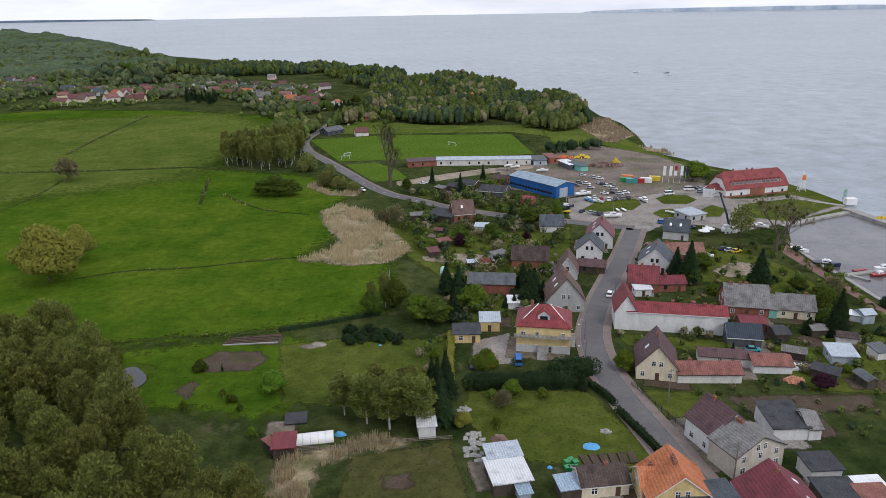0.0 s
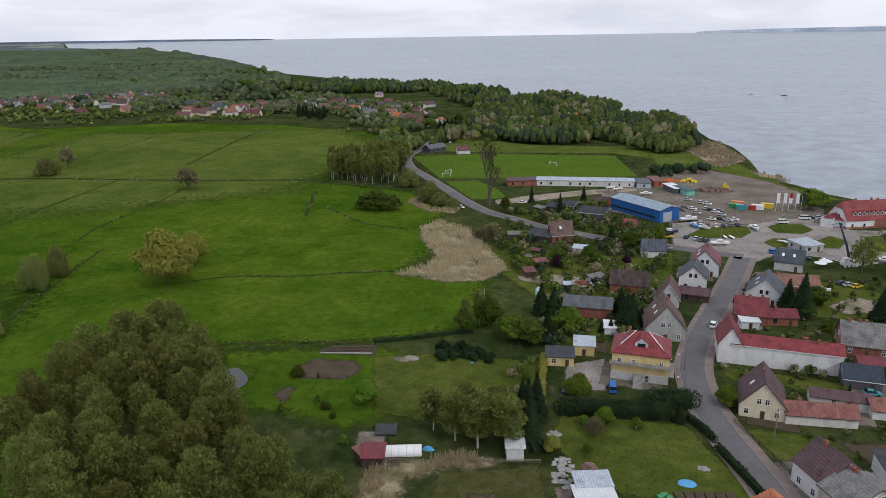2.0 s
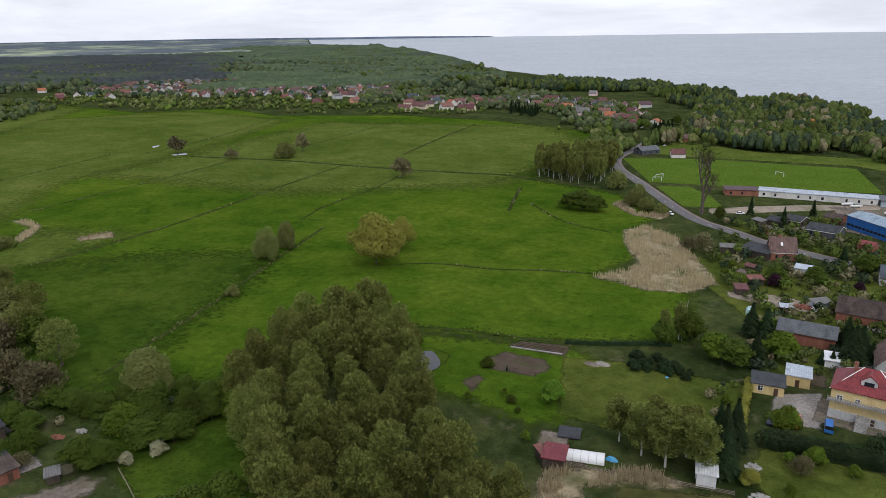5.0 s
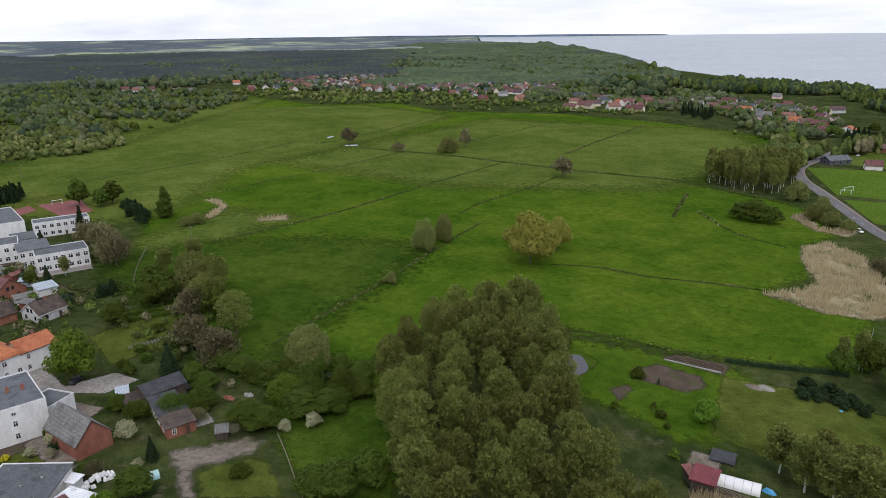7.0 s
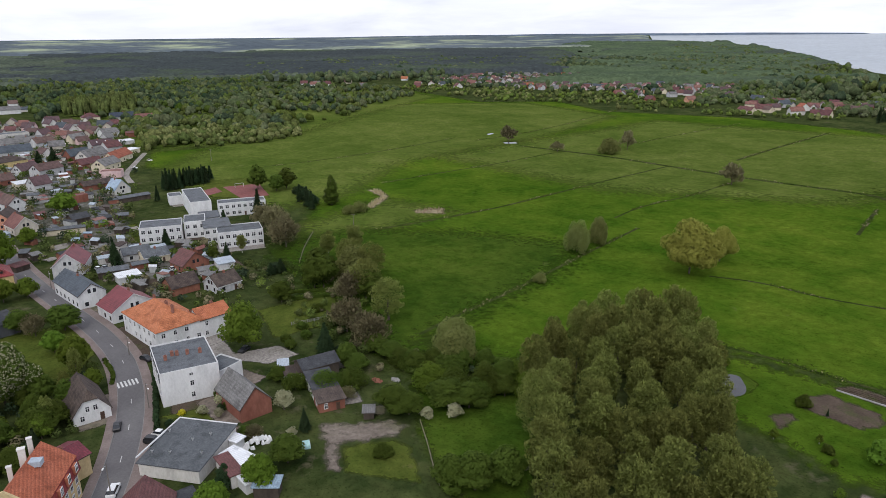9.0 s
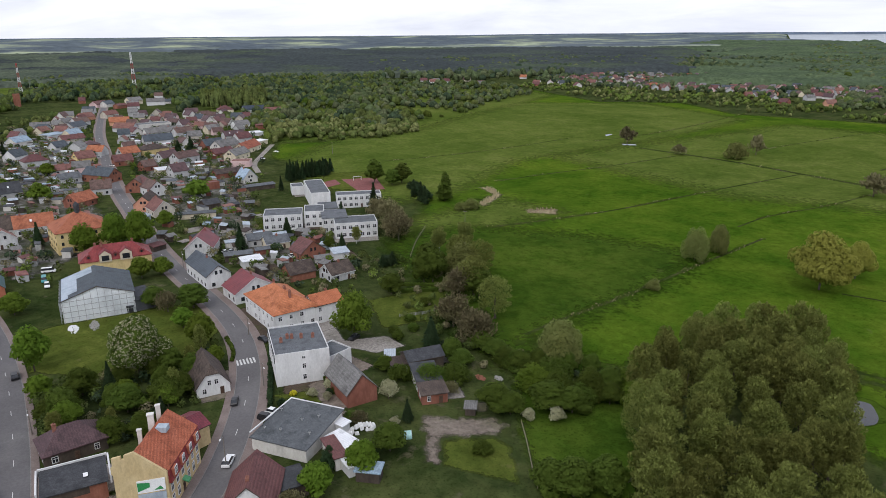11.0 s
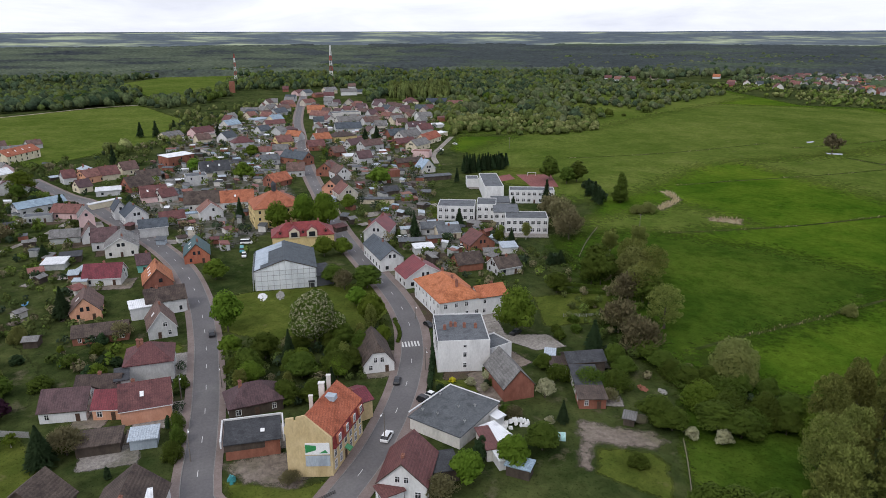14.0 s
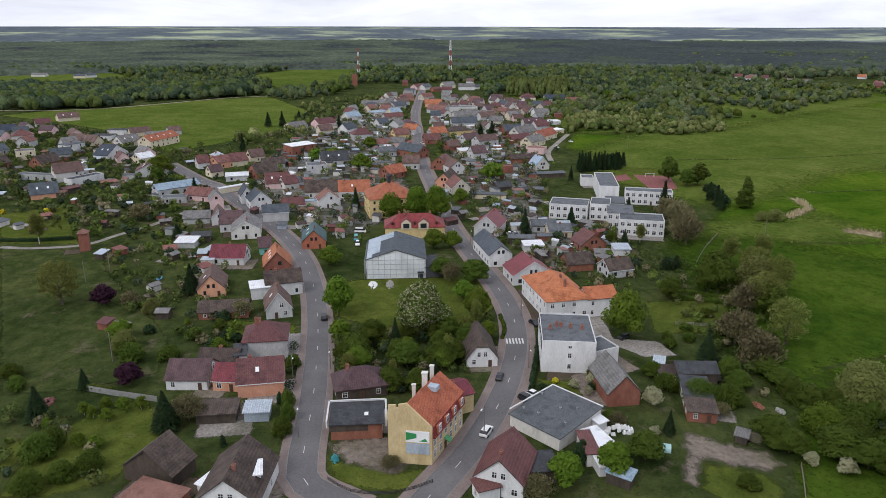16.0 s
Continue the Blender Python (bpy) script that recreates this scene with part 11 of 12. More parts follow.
house(-398.2, -42.0, -302.0, 4, 4, 2.2, 2.9, "felt", "brick", "gable", name='shed', chimneys=0, windows=False)
house(-315.1, -44.7, -276.9, 4, 3.2, 2.2, 2.9, "felt", "galv", "mono", name='shed', chimneys=0, windows=False)
house(-368.2, -46.6, -304.8, 4, 2.8, 2.2, 2.9, "mossy", "brick", "gable", name='shed', chimneys=0, windows=False)
house(-327.8, -61.0, -254.5, 6, 2.8, 2.2, 2.9, "felt", "brick", "gable", name='shed', chimneys=0, windows=False)
house(-416.0, -49.3, -285.2, 6, 2.8, 2.2, 2.9, "felt", "galv", "gable", name='shed', chimneys=0, windows=False)
house(-328.1, -33.2, -265.2, 5, 4, 2.2, 2.9, "grey", "galv", "mono", name='shed', chimneys=0, windows=False)
house(-310.0, -22.1, -273.9, 3.5, 3.2, 2.2, 2.9, "maroon", "brick", "gable", name='shed', chimneys=0, windows=False)
house(-326.0, -17.3, -241.0, 3.5, 4, 2.2, 2.9, "maroon", "offwhite", "gable", name='shed', chimneys=0, windows=False)
house(-343.2, -61.7, -304.8, 3.5, 2.8, 2.2, 2.9, "maroon", "wood", "mono", name='shed', chimneys=0, windows=False)
house(-413.3, -41.7, -263.2, 5, 2.8, 2.2, 2.9, "rust", "galv", "mono", name='shed', chimneys=0, windows=False)
house(-380.1, -67.2, -300.0, 4, 4, 2.2, 2.9, "dark", "galv", "gable", name='shed', chimneys=0, windows=False)
house(-316.3, -36.4, -249.4, 4, 4, 2.2, 2.9, "mossy", "offwhite", "gable", name='shed', chimneys=0, windows=False)
house(-337.1, -68.1, -254.6, 6, 3.2, 2.2, 2.9, "mossy", "wood", "mono", name='shed', chimneys=0, windows=False)

# ---- more houses of the far village ----
hamlet('houses of the far village among trees', [(-1110.2, 873.8), (-1196.8, 1066.3), (-896.3, 1223.1), (-683.6, 932.9), (-854.1, 807.6)], 24, 71, ['brick', 'brown', 'maroon', 'slate', 'grey', 'purple'], ['lightgrey', 'cream', 'offwhite', 'beige', 'lightgrey', 'pink'])
hamlet('houses of the far village among trees', [(-785.7, 1020.6), (-632.9, 1138.0), (-508.6, 915.8), (-643.3, 835.4)], 30, 72, ['brick', 'brown', 'maroon', 'slate', 'grey', 'purple'], ['lightgrey', 'cream', 'offwhite', 'beige', 'lightgrey', 'pink'])
hamlet('houses of the village by the lagoon', [(-460.2, 844.5), (-385.0, 909.1), (-275.0, 957.7), (-131.1, 872.4), (-125.2, 777.6), (-246.3, 861.4), (-419.0, 783.9)], 26, 73, ['brick', 'brown', 'maroon', 'slate', 'grey', 'purple'], ['lightgrey', 'cream', 'offwhite', 'beige', 'lightgrey', 'pink'])
hamlet('houses along the end of the main street', [(-640.0, -54.4), (-921.4, 17.6), (-973.1, 53.3), (-609.0, 30.5), (-614.1, -33.0)], 23, 74, ['brick', 'brown', 'maroon', 'slate', 'grey', 'purple'], ['lightgrey', 'cream', 'offwhite', 'beige', 'lightgrey', 'pink'])
hamlet('houses along the end of the main street', [(-932.7, 65.9), (-821.1, 194.7), (-583.9, 139.6), (-591.3, 48.8)], 22, 75, ['brick', 'brown', 'maroon', 'slate', 'grey', 'purple'], ['lightgrey', 'cream', 'offwhite', 'beige', 'lightgrey', 'pink'])
hamlet('houses of the western quarter', [(-655.4, -332.6), (-642.1, -168.7), (-460.3, -123.7), (-470.4, -243.4)], 30, 76, ['brick', 'brown', 'maroon', 'slate', 'grey', 'purple'], ['lightgrey', 'cream', 'offwhite', 'beige', 'lightgrey', 'pink'])

# ---- windows of the white apartment house ----
flats = next(o for o in scene.objects if o.name.startswith('apartment_house'))
for k, (a, zz) in enumerate([(0.3, 1.2), (0.3, 4.4), (0.3, 7.3)]):
    window(flats, a, -9.55, zz, 0, 0.95, 1.1 if k < 2 else 0.55)
for k in range(12):
    window(flats, -7.23, -7.5 + 3.0 * (k % 6), 1.2 + 3.2 * (k // 6), 270, 1.0, 1.1)
part('mansard', block_mesh('mansard', [(-7.32, -7.22, -9.4, 9.4, 6.6, 9.3)], M['roof_dark']), flats, 'dark slated mansard front')
for k in range(5):
    window(flats, -7.36, -7 + 3.5 * k, 7.1, 270, 0.9, 1.0)

# ---- dressing of the larger houses ----
dress_hall(hall, 21.8, 24.0, 7.4, 11.0)
dormers(school_house, 2, 15.0, -5.2, 5.0, 4.4, 2.6, 3.4, 'red', 'cream')
dormers(school_house, 5, 24.0, -4.4, 6.2, 1.3, 1.1, 2.4, 'red', 'brick')
dress_workshop(workshop)
dress_warehouse(warehouse)
prism('raised_bed', 'soil', [(28.1, 126.2), (29.7, 126.4), (30.5, 122.7), (28.8, 122.3)], 0, 0.35, 'dark raised garden bed with green frame', 'garden bed')
prism('raised_bed', 'soil', [(30.2, 126.4), (31.8, 126.6), (32.4, 122.8), (30.7, 122.5)], 0, 0.35, 'dark raised garden bed with green frame', 'garden bed')
prism('raised_bed', 'soil', [(32.2, 126.6), (33.8, 126.7), (34.3, 123.0), (32.6, 122.7)], 0, 0.35, 'dark raised garden bed with green frame', 'garden bed')
prism('raised_bed', 'soil', [(34.3, 126.8), (35.9, 126.9), (36.2, 123.2), (34.5, 122.8)], 0, 0.35, 'dark raised garden bed with green frame', 'garden bed')
prism('raised_bed', 'soil', [(36.4, 127.0), (38.0, 127.1), (38.2, 123.4), (36.4, 123.0)], 0, 0.35, 'dark raised garden bed with green frame', 'garden bed')
prism('raised_bed', 'soil', [(38.5, 127.1), (40.1, 127.3), (40.1, 123.5), (38.4, 123.2)], 0, 0.35, 'dark raised garden bed with green frame', 'garden bed')


# ---- single trees ----
plant("chestnut", -194.3, 11.6, 19, 17)
plant("lime", -321.3, 5.4, 17, 13)
plant("lime", -322.3, 17.8, 20, 14)
plant("lime", -319.5, 26.8, 21, 15)
plant("lime", -210.5, -13.9, 16, 11)
plant("lime", -191.3, -12.3, 8, 8)
plant("lime", -483.0, -42.2, 9, 10)
plant("fresh", -261.2, -19.6, 9, 10)
plant("fresh", -278.6, 30.1, 9, 9)
plant("fresh", -204.3, 30.4, 12, 10)
plant("fresh", -443.4, -134.9, 14, 20)
plant("fresh", -450.7, -10.7, 12, 14)
plant("fresh", -482.0, -30.6, 11, 12)
plant("fresh", -493.8, -43.8, 8, 10)
plant("fresh", -533.2, -5.7, 10, 12)
plant("fresh", -409.5, 68.0, 13, 15)
plant("fresh", -355.7, 42.7, 9, 9)
plant("fresh", -186.8, 72.7, 18, 14)
plant("fresh", -279.2, 22.5, 10, 10)
plant("broad", -178.0, -7.6, 9, 10)
plant("broad", -172.5, 15.7, 9, 10)
plant("broad", -173.4, 6.4, 9, 10)
plant("broad", -161.3, 1.5, 7, 8)
plant("broad", -160.6, 8.8, 7, 8)
plant("broad", -175.6, 19.2, 8, 9)
plant("broad", -188.5, -2.9, 9, 9)
plant("broad", -237.5, 34.0, 10, 12)
plant("broad", -244.6, 22.2, 9, 9)
plant("broad", -218.8, 117.5, 15, 11)
plant("broad", -215.2, 98.6, 9, 10)
plant("broad", -252.9, 74.1, 5, 5)
plant("broad", -426.6, -131.8, 9, 10)
plant("broad", -178.3, -10.8, 7, 7)
plant("broad", -190.5, 19.0, 9, 9)
plant("lime", -199.2, -77.9, 7, 8)
plant("lime", -121.3, 47.4, 9, 8)
plant("lime", -118.5, 36.4, 9, 8)
plant("lime", -221.4, 27.9, 8, 8)
plant("bare", -179.0, 103.4, 13, 14)
plant("bare", -164.7, 102.7, 13, 14)
plant("bare", -198.8, 117.4, 14, 12)
plant("bare", -150.7, -46.4, 8, 10)
plant("bare", -115.5, 29.8, 6, 8)
plant("bare", -335.8, -113.9, 10, 14)
plant("bare", -285.9, 134.4, 12, 14)
plant("bare", -303.4, 143.4, 10, 11)
plant("bare", -213.3, -44.8, 7, 8)
plant("bare", -238.2, 25.8, 9, 9)
plant("bare", -223.8, -83.0, 7, 8)
plant("bare", -127.5, 0.8, 3.5, 5)
plant("alder", -177.6, 118.4, 15, 12)
plant("alder", -198.3, 122.8, 15, 12)
plant("alder", -228.4, -106.8, 16, 13)
plant("alder", -228.5, 135.2, 14, 12)
plant("alder", -217.0, 137.3, 14, 12)
plant("spruce", -296.4, 64.7, 11, 7)
plant("spruce", -320.5, 120.8, 10, 6)
plant("spruce", -167.6, 89.4, 9, 6)
plant("spruce", -308.1, 89.1, 9, 6)
plant("spruce", -168.4, -76.9, 6, 4)
plant("spruce", -147.4, -50.7, 10, 8)
plant("spruce", -153.9, -81.8, 9, 7)
plant("spruce", -235.1, -66.0, 11, 8)
plant("spruce", -348.5, -11.8, 11, 6)
plant("spruce", -160.2, 13.1, 9, 5)
plant("spruce", -394.3, -102.7, 8, 5)
plant("spruce", -521.1, -98.4, 14, 6)
plant("spruce", -654.5, -98.9, 13, 8)
plant("spruce", -653.4, -86.1, 14, 8)
plant("spruce", -663.5, -71.8, 13, 8)
plant("spruce", -649.3, -34.6, 10, 6)
plant("spruce", -572.9, 84.8, 12, 10)
plant("spruce", -587.4, 96.6, 12, 8)
plant("spruce", -350.4, 176.6, 10, 5)
plant("spruce", -338.2, 174.8, 11, 5)
plant("spruce", -330.2, 173.0, 10, 5)
plant("spruce", -301.1, -87.8, 7, 7)
plant("spruce", -405.5, 115.6, 9, 4)
plant("spruce", -184.2, 3.6, 10, 5)
plant("poplar", -332.5, 186.9, 17, 9)
plant("broad", -397.4, 173.0, 17, 13)
plant("broad", -388.4, 187.6, 14, 14)
plant("broad", -384.6, 179.0, 12, 11)
plant("purple", -170.4, -66.3, 7, 8)
plant("purple", -227.1, -92.7, 8, 9)
plant("willow", -147.5, 122.0, 10, 13)
plant("willow", -191.2, -74.5, 7, 8)
plant("willow", -218.2, -74.5, 6, 6)
plant("willow", -140.1, 115.9, 11, 12)
plant("willow", -143.3, 113.5, 7, 7)
plant("willow", -187.2, 222.2, 15, 11)
plant("willow", -188.8, 238.2, 13, 9)
plant("gold", -140.7, 234.1, 24, 24)
plant("gold", -141.3, 256.9, 16, 13)
plant("bare", -216.9, 398.2, 16, 17)
plant("bare", -434.6, 419.6, 17, 18)
plant("bare", -341.5, 460.5, 18, 13)
plant("willow", -338.2, 435.1, 13, 17)
plant("bare", -371.7, 412.2, 10, 12)
plant("palebush", -171.2, 182.9, 4, 6)
plant("palebush", -309.0, 190.3, 6, 9)
plant("palebush", -308.8, 183.8, 5, 8)
plant("broad", -86.5, 355.2, 12, 18)
plant("broad", -93.3, 355.7, 10, 13)
plant("broad", -79.4, 355.1, 10, 13)
plant("willow", -80.5, 414.8, 12, 13)
plant("willow", -63.8, 374.3, 9, 10)
plant("willow", -55.1, 367.6, 8, 9)
plant("willow", -64.8, 399.1, 8, 8)
plant("willow", -46.8, 361.2, 6, 8)
plant("broad", -129.5, 86.8, 8, 10)
plant("broad", -125.2, 88.5, 7, 8)
plant("broad", -122.6, 98.6, 8, 12)
plant("broad", -118.1, 102.0, 8, 9)
plant("broad", -120.6, 116.4, 9, 9)
plant("broad", -90.0, 87.9, 9, 10)
plant("broad", -92.4, 81.4, 10, 11)
plant("broad", -95.4, 77.9, 9, 9)
plant("broad", -158.9, 91.3, 7, 8)
plant("broad", -153.7, 91.3, 6, 8)
plant("broad", -220.1, 114.4, 14, 10)
plant("broad", -195.2, 123.4, 14, 12)
plant("broad", -160.8, 102.5, 6, 9)
plant("broad", -154.0, 103.3, 6, 9)
plant("broad", -142.3, 103.8, 7, 8)
plant("broad", -162.5, 71.8, 5, 6)
plant("broad", -125.6, 56.0, 8, 9)
plant("blossom", -120.4, 90.6, 4, 4)
plant("blossom", -116.9, 96.4, 4.5, 5)
plant("blossom", -159.7, 54.7, 4, 4.5)
plant("blossom", -157.8, 49.0, 3, 3.5)
plant("blossom", -154.2, 51.7, 3, 3)
plant("blossom", -147.1, 65.7, 6.5, 6)
plant("blossom", -134.4, 61.5, 3, 3)
plant("spruce", -170.5, 90.8, 9, 6)
plant("spruce", -134.9, 65.1, 6, 3.5)
plant("spruce", -245.0, 113.1, 6, 5)
plant("spruce", -245.5, 109.1, 5, 5)
plant("bare", -202.9, 117.7, 11, 11)
plant("bare", -178.5, 103.1, 12, 12)
plant("bare", -140.3, 54.4, 3.5, 6)
plant("bare", -141.6, 80.9, 4, 6)
plant("bush", -156.9, 55.4, 2.5, 3)
plant("bush", -141.7, 53.3, 3, 4)
plant("bush", -164.0, 55.9, 2.5, 3.5)
plant("bush", -179.5, 84.0, 3, 4)
plant("bush", -182.3, 90.7, 3, 4)
plant("yellow", -161.2, 45.0, 1.6, 2)
plant("yellow", -352.8, -164.8, 3, 4)
plant("yellow", -353.5, -185.7, 2.5, 3)
mistletoe_tree(125.7, 248.7, 30, 40, 3, 'tall almost bare tree with mistletoe balls')
mistletoe_tree(-28.2, 369.5, 39, 17, 5, 'tall slender bare poplar with mistletoe', 22, 900)
plant("alder", 122.5, 273.4, 14, 10)
plant("fresh", 137.1, 373.7, 12, 14)
plant("fresh", 144.0, 380.0, 10, 10)
plant("fresh", 50.7, 297.7, 13, 5)
plant("fresh", 47.1, 163.4, 6, 6)
plant("lime", -8.0, 197.6, 9, 10)
plant("lime", 9.8, 205.6, 9, 10)
plant("lime", 5.8, 222.6, 6, 7)
plant("lime", 16.3, 151.5, 5, 5)
plant("lime", 47.4, 164.3, 6, 6)
plant("lime", -43.0, 154.8, 7, 7)
plant("broad", -15.6, 206.6, 11, 10)
plant("broad", -2.8, 195.3, 9, 11)
plant("broad", -22.3, 200.3, 10, 8)
plant("broad", -87.7, 734.2, 11, 12)
plant("broad", 22.5, 274.9, 5, 5)
plant("broad", 100.4, 201.9, 5, 5)
plant("broad", 93.4, 202.1, 4, 4)
plant("broad", 117.6, 215.2, 6, 7)
plant("broad", 121.0, 205.5, 7, 9)
plant("broad", 84.9, 224.4, 7, 9)
plant("broad", 92.6, 235.1, 8, 9)
plant("broad", -18.6, 358.9, 9, 6)
plant("broad", 38.9, 294.1, 10, 10)
plant("broad", 20.5, 278.8, 7, 8)
plant("broad", 7.2, 272.0, 8, 9)
plant("broad", 35.7, 298.6, 6, 6)
plant("birch", -6.3, 136.3, 15, 10)
plant("birch", -12.8, 137.6, 14, 10)
plant("birch", -18.2, 140.0, 13, 9)
plant("birch", -9.2, 143.4, 13, 9)
plant("birch", -23.9, 143.8, 11, 8)
plant("birch", -16.0, 146.0, 12, 8)
plant("spruce", 113.0, 182.3, 14, 9)
plant("spruce", 107.2, 220.7, 13, 10)
plant("spruce", 84.5, 224.4, 15, 10)
plant("spruce", 81.8, 229.9, 11, 8)
plant("spruce", 0.9, 217.8, 11, 7)
plant("spruce", 5.1, 217.6, 10, 7)
plant("spruce", 3.0, 199.3, 9, 6)
plant("spruce", 27.2, 207.1, 12, 10)
plant("spruce", 26.7, 219.2, 10, 8)
plant("spruce", 30.2, 216.5, 9, 7)
plant("spruce", -1.8, 146.9, 13, 7)
plant("spruce", 0.2, 152.0, 12, 7)
plant("spruce", -1.2, 139.5, 11, 8)
plant("spruce", -3.3, 154.9, 9, 5)
plant("spruce", 34.1, 153.7, 5, 3.5)
plant("spruce", 19.7, 205.2, 4, 3)
plant("spruce", 22.4, 205.1, 5, 3)
plant("spruce", 32.4, 211.6, 6, 5)
plant("spruce", 9.7, 357.0, 10, 5)
plant("spruce", 23.0, 381.9, 9, 4)
plant("spruce", -5.3, 377.1, 9, 4)
plant("spruce", 31.6, 307.9, 7, 5)
plant("spruce", 105.4, 183.3, 5, 5)
plant("bare", 13.7, 146.4, 5, 6)
plant("bare", -21.5, 306.4, 9, 10)
plant("bare", -26.3, 302.2, 8, 9)
plant("bare", 128.2, 212.3, 7, 9)
plant("bare", 36.5, 294.2, 4, 4)
plant("purple", 7.1, 268.3, 6, 6)
plant("purple", 34.6, 274.3, 4, 4)
plant("purple", 93.1, 151.8, 5, 6)
plant("gold", 4.0, 138.2, 4.5, 4.5)
plant("freshbush", 89.2, 214.0, 4, 5)
plant("freshbush", 12.4, 166.1, 4, 4)
plant("freshbush", 11.1, 169.3, 4, 5)
plant("freshbush", 9.4, 166.2, 4, 6)
plant("birch", -22.3, 200.3, 12, 4)
plant("birch", -18.7, 206.7, 12, 5)
plant("fruit", -155.6, -72.1, 4, 3.5)
plant("fruit", -157.8, -67.6, 4, 3.5)
plant("fruit", -157.4, -63.5, 4, 4)
plant("fruit", -157.0, -59.3, 4, 4)
plant("fruit", -154.1, -69.6, 4, 3)
plant("fruit", -152.5, -65.7, 4, 3.5)
plant("fruit", -149.9, -78.2, 3.5, 3)
plant("fruit", -142.1, -68.2, 4, 4)
plant("fruit", -140.7, -64.0, 4, 4)
plant("bush", -183.6, -69.8, 6, 8)
plant("bush", -189.2, -73.1, 5, 7)
plant("bush", -129.8, -66.8, 5, 6)
plant("bush", -126.5, -72.1, 5, 7)
plant("bush", -138.5, -75.1, 6, 8)
plant("bush", -133.2, -62.5, 5, 6)
plant("bush", -142.6, -73.9, 5, 6)
plant("bush", -176.4, -98.7, 5, 6)
plant("bush", -169.9, -94.3, 4, 5)
plant("bush", -184.5, -60.0, 4, 7)
plant("bush", -197.2, -56.1, 4, 6)
plant("bush", -176.2, -24.6, 4, 4)
plant("bush", -155.1, -23.7, 5, 4)
plant("bush", -148.6, -22.9, 5, 4)
plant("bush", -142.6, -23.5, 5, 5)
plant("bush", -154.8, 72.8, 5, 7)
plant("bush", -148.6, 79.0, 6, 10)
plant("bush", -146.6, 85.5, 6, 9)
plant("darkbush", -202.5, -70.7, 3, 4)
plant("darkbush", -188.9, -49.3, 3.5, 4)
plant("darkbush", -196.4, -46.8, 3, 5)
plant("darkbush", -194.1, -43.1, 3, 4)
plant("darkbush", -154.4, 45.8, 2, 2.5)
plant("darkbush", -156.6, 53.1, 2, 2.5)
plant("darkbush", -157.7, 40.8, 2, 2.5)
plant("darkbush", -165.4, 58.1, 2.5, 3)
plant("darkbush", -125.8, 41.4, 4.5, 4)
plant("thuja", -156.7, -25.9, 3.5, 1.4)
plant("thuja", -136.5, -30.1, 3, 1)
plant("thuja", -139.2, -36.2, 3, 1.5)
plant("thuja", -127.8, 42.3, 4.5, 3.5)
plant("fruit", 11.6, 136.9, 4, 3)
plant("fruit", 23.7, 149.9, 3.5, 3)
plant("fruit", -2.7, 169.8, 4, 3.5)
plant("fruit", 10.7, 271.8, 4, 4)
plant("fruit", -3.2, 265.3, 4, 4)
plant("fruit", -10.2, 272.9, 4, 4)
plant("fruit", -8.1, 284.3, 4, 4)
plant("fruit", 11.3, 150.3, 3, 3)
plant("birch", -300.3, -145.2, 14, 7)
plant("birch", -247.4, 136.0, 12, 8)
plant("birch", -246.3, 148.2, 13, 9)

plant("bare", -275.1, 130.5, 16, 17)
plant("bare", -296.0, 136.0, 17, 16)
plant("bare", -312.0, 136.9, 15, 13)
plant("spruce", -331.2, 143.2, 15, 7)
plant("darkbush", -367.1, 185.4, 6.4, 9)
plant("darkbush", -352.5, 181.9, 6.8, 9)
plant("darkbush", -338.0, 178.1, 6.8, 9)
plant("birch", -280.0, 112.1, 8, 5)
plant("spruce", -273.4, 102.7, 8, 5)
plant("broad", -278.0, 98.7, 7, 6)
plant("broad", -229.2, 121.7, 14, 13)
plant("willow", -221.5, 131.6, 13, 16)
plant("willow", -209.0, 127.0, 11, 13)

# ---- groves and gardens ----
grove(['alder'], 8.0, [(-113.8, 115.4), (-126.7, 142.1), (-129.4, 183.1), (-109.7, 187.0), (-85.3, 161.5), (-73.5, 135.9), (-59.3, 129.5), (-48.9, 118.6), (-37.1, 112.1), (-30.3, 99.5), (-29.9, 86.9), (-56.3, 66.6), (-72.0, 75.0), (-84.5, 92.9), (-98.0, 103.4)], 12, 18, 11, wide=1.18)
grove(['birch'], 6.4, [(-138.5, 435.7), (-119.3, 423.1), (-90.9, 415.9), (-91.9, 452.2), (-98.1, 502.3), (-126.3, 494.9), (-144.5, 469.9)], 14, 18, 12)
grove(['bush', 'freshbush', 'broad'], 7, [(-156.3, 99.4), (-135.0, 121.9), (-117.6, 126.5), (-105.8, 111.3), (-116.0, 101.9), (-138.5, 99.0)], 5, 8, 13)
grove(['darkbush'], 2.9, [(-30.2, 184.7), (-26.8, 191.1), (-18.6, 189.7), (-11.4, 183.0), (-12.1, 180.1), (-21.1, 180.4), (-25.8, 178.9)], 2.0, 3.2, 14)
grove(['spruce'], 3.4, [(-428.3, 125.5), (-436.5, 157.9), (-451.3, 165.0), (-453.9, 134.6)], 8, 10, 16)
grove(['spruce'], 9, [(-95.8, 627.5), (-76.4, 625.3), (-81.6, 689.7), (-105.2, 692.6)], 10, 14, 17)
grove(['spruce'], 9, [(-280.1, 774.0), (-241.8, 749.6), (-245.9, 789.7), (-295.9, 829.3)], 10, 13, 18)
grove(['bush', 'freshbush', 'fruit', 'darkbush', 'fruit', 'broad', 'bush', 'spruce'], 12, [(51.8, 185.3), (81.3, 180.5), (134.5, 194.0), (107.0, 148.6), (82.0, 166.9)], 1.8, 4, 21, 1.0)
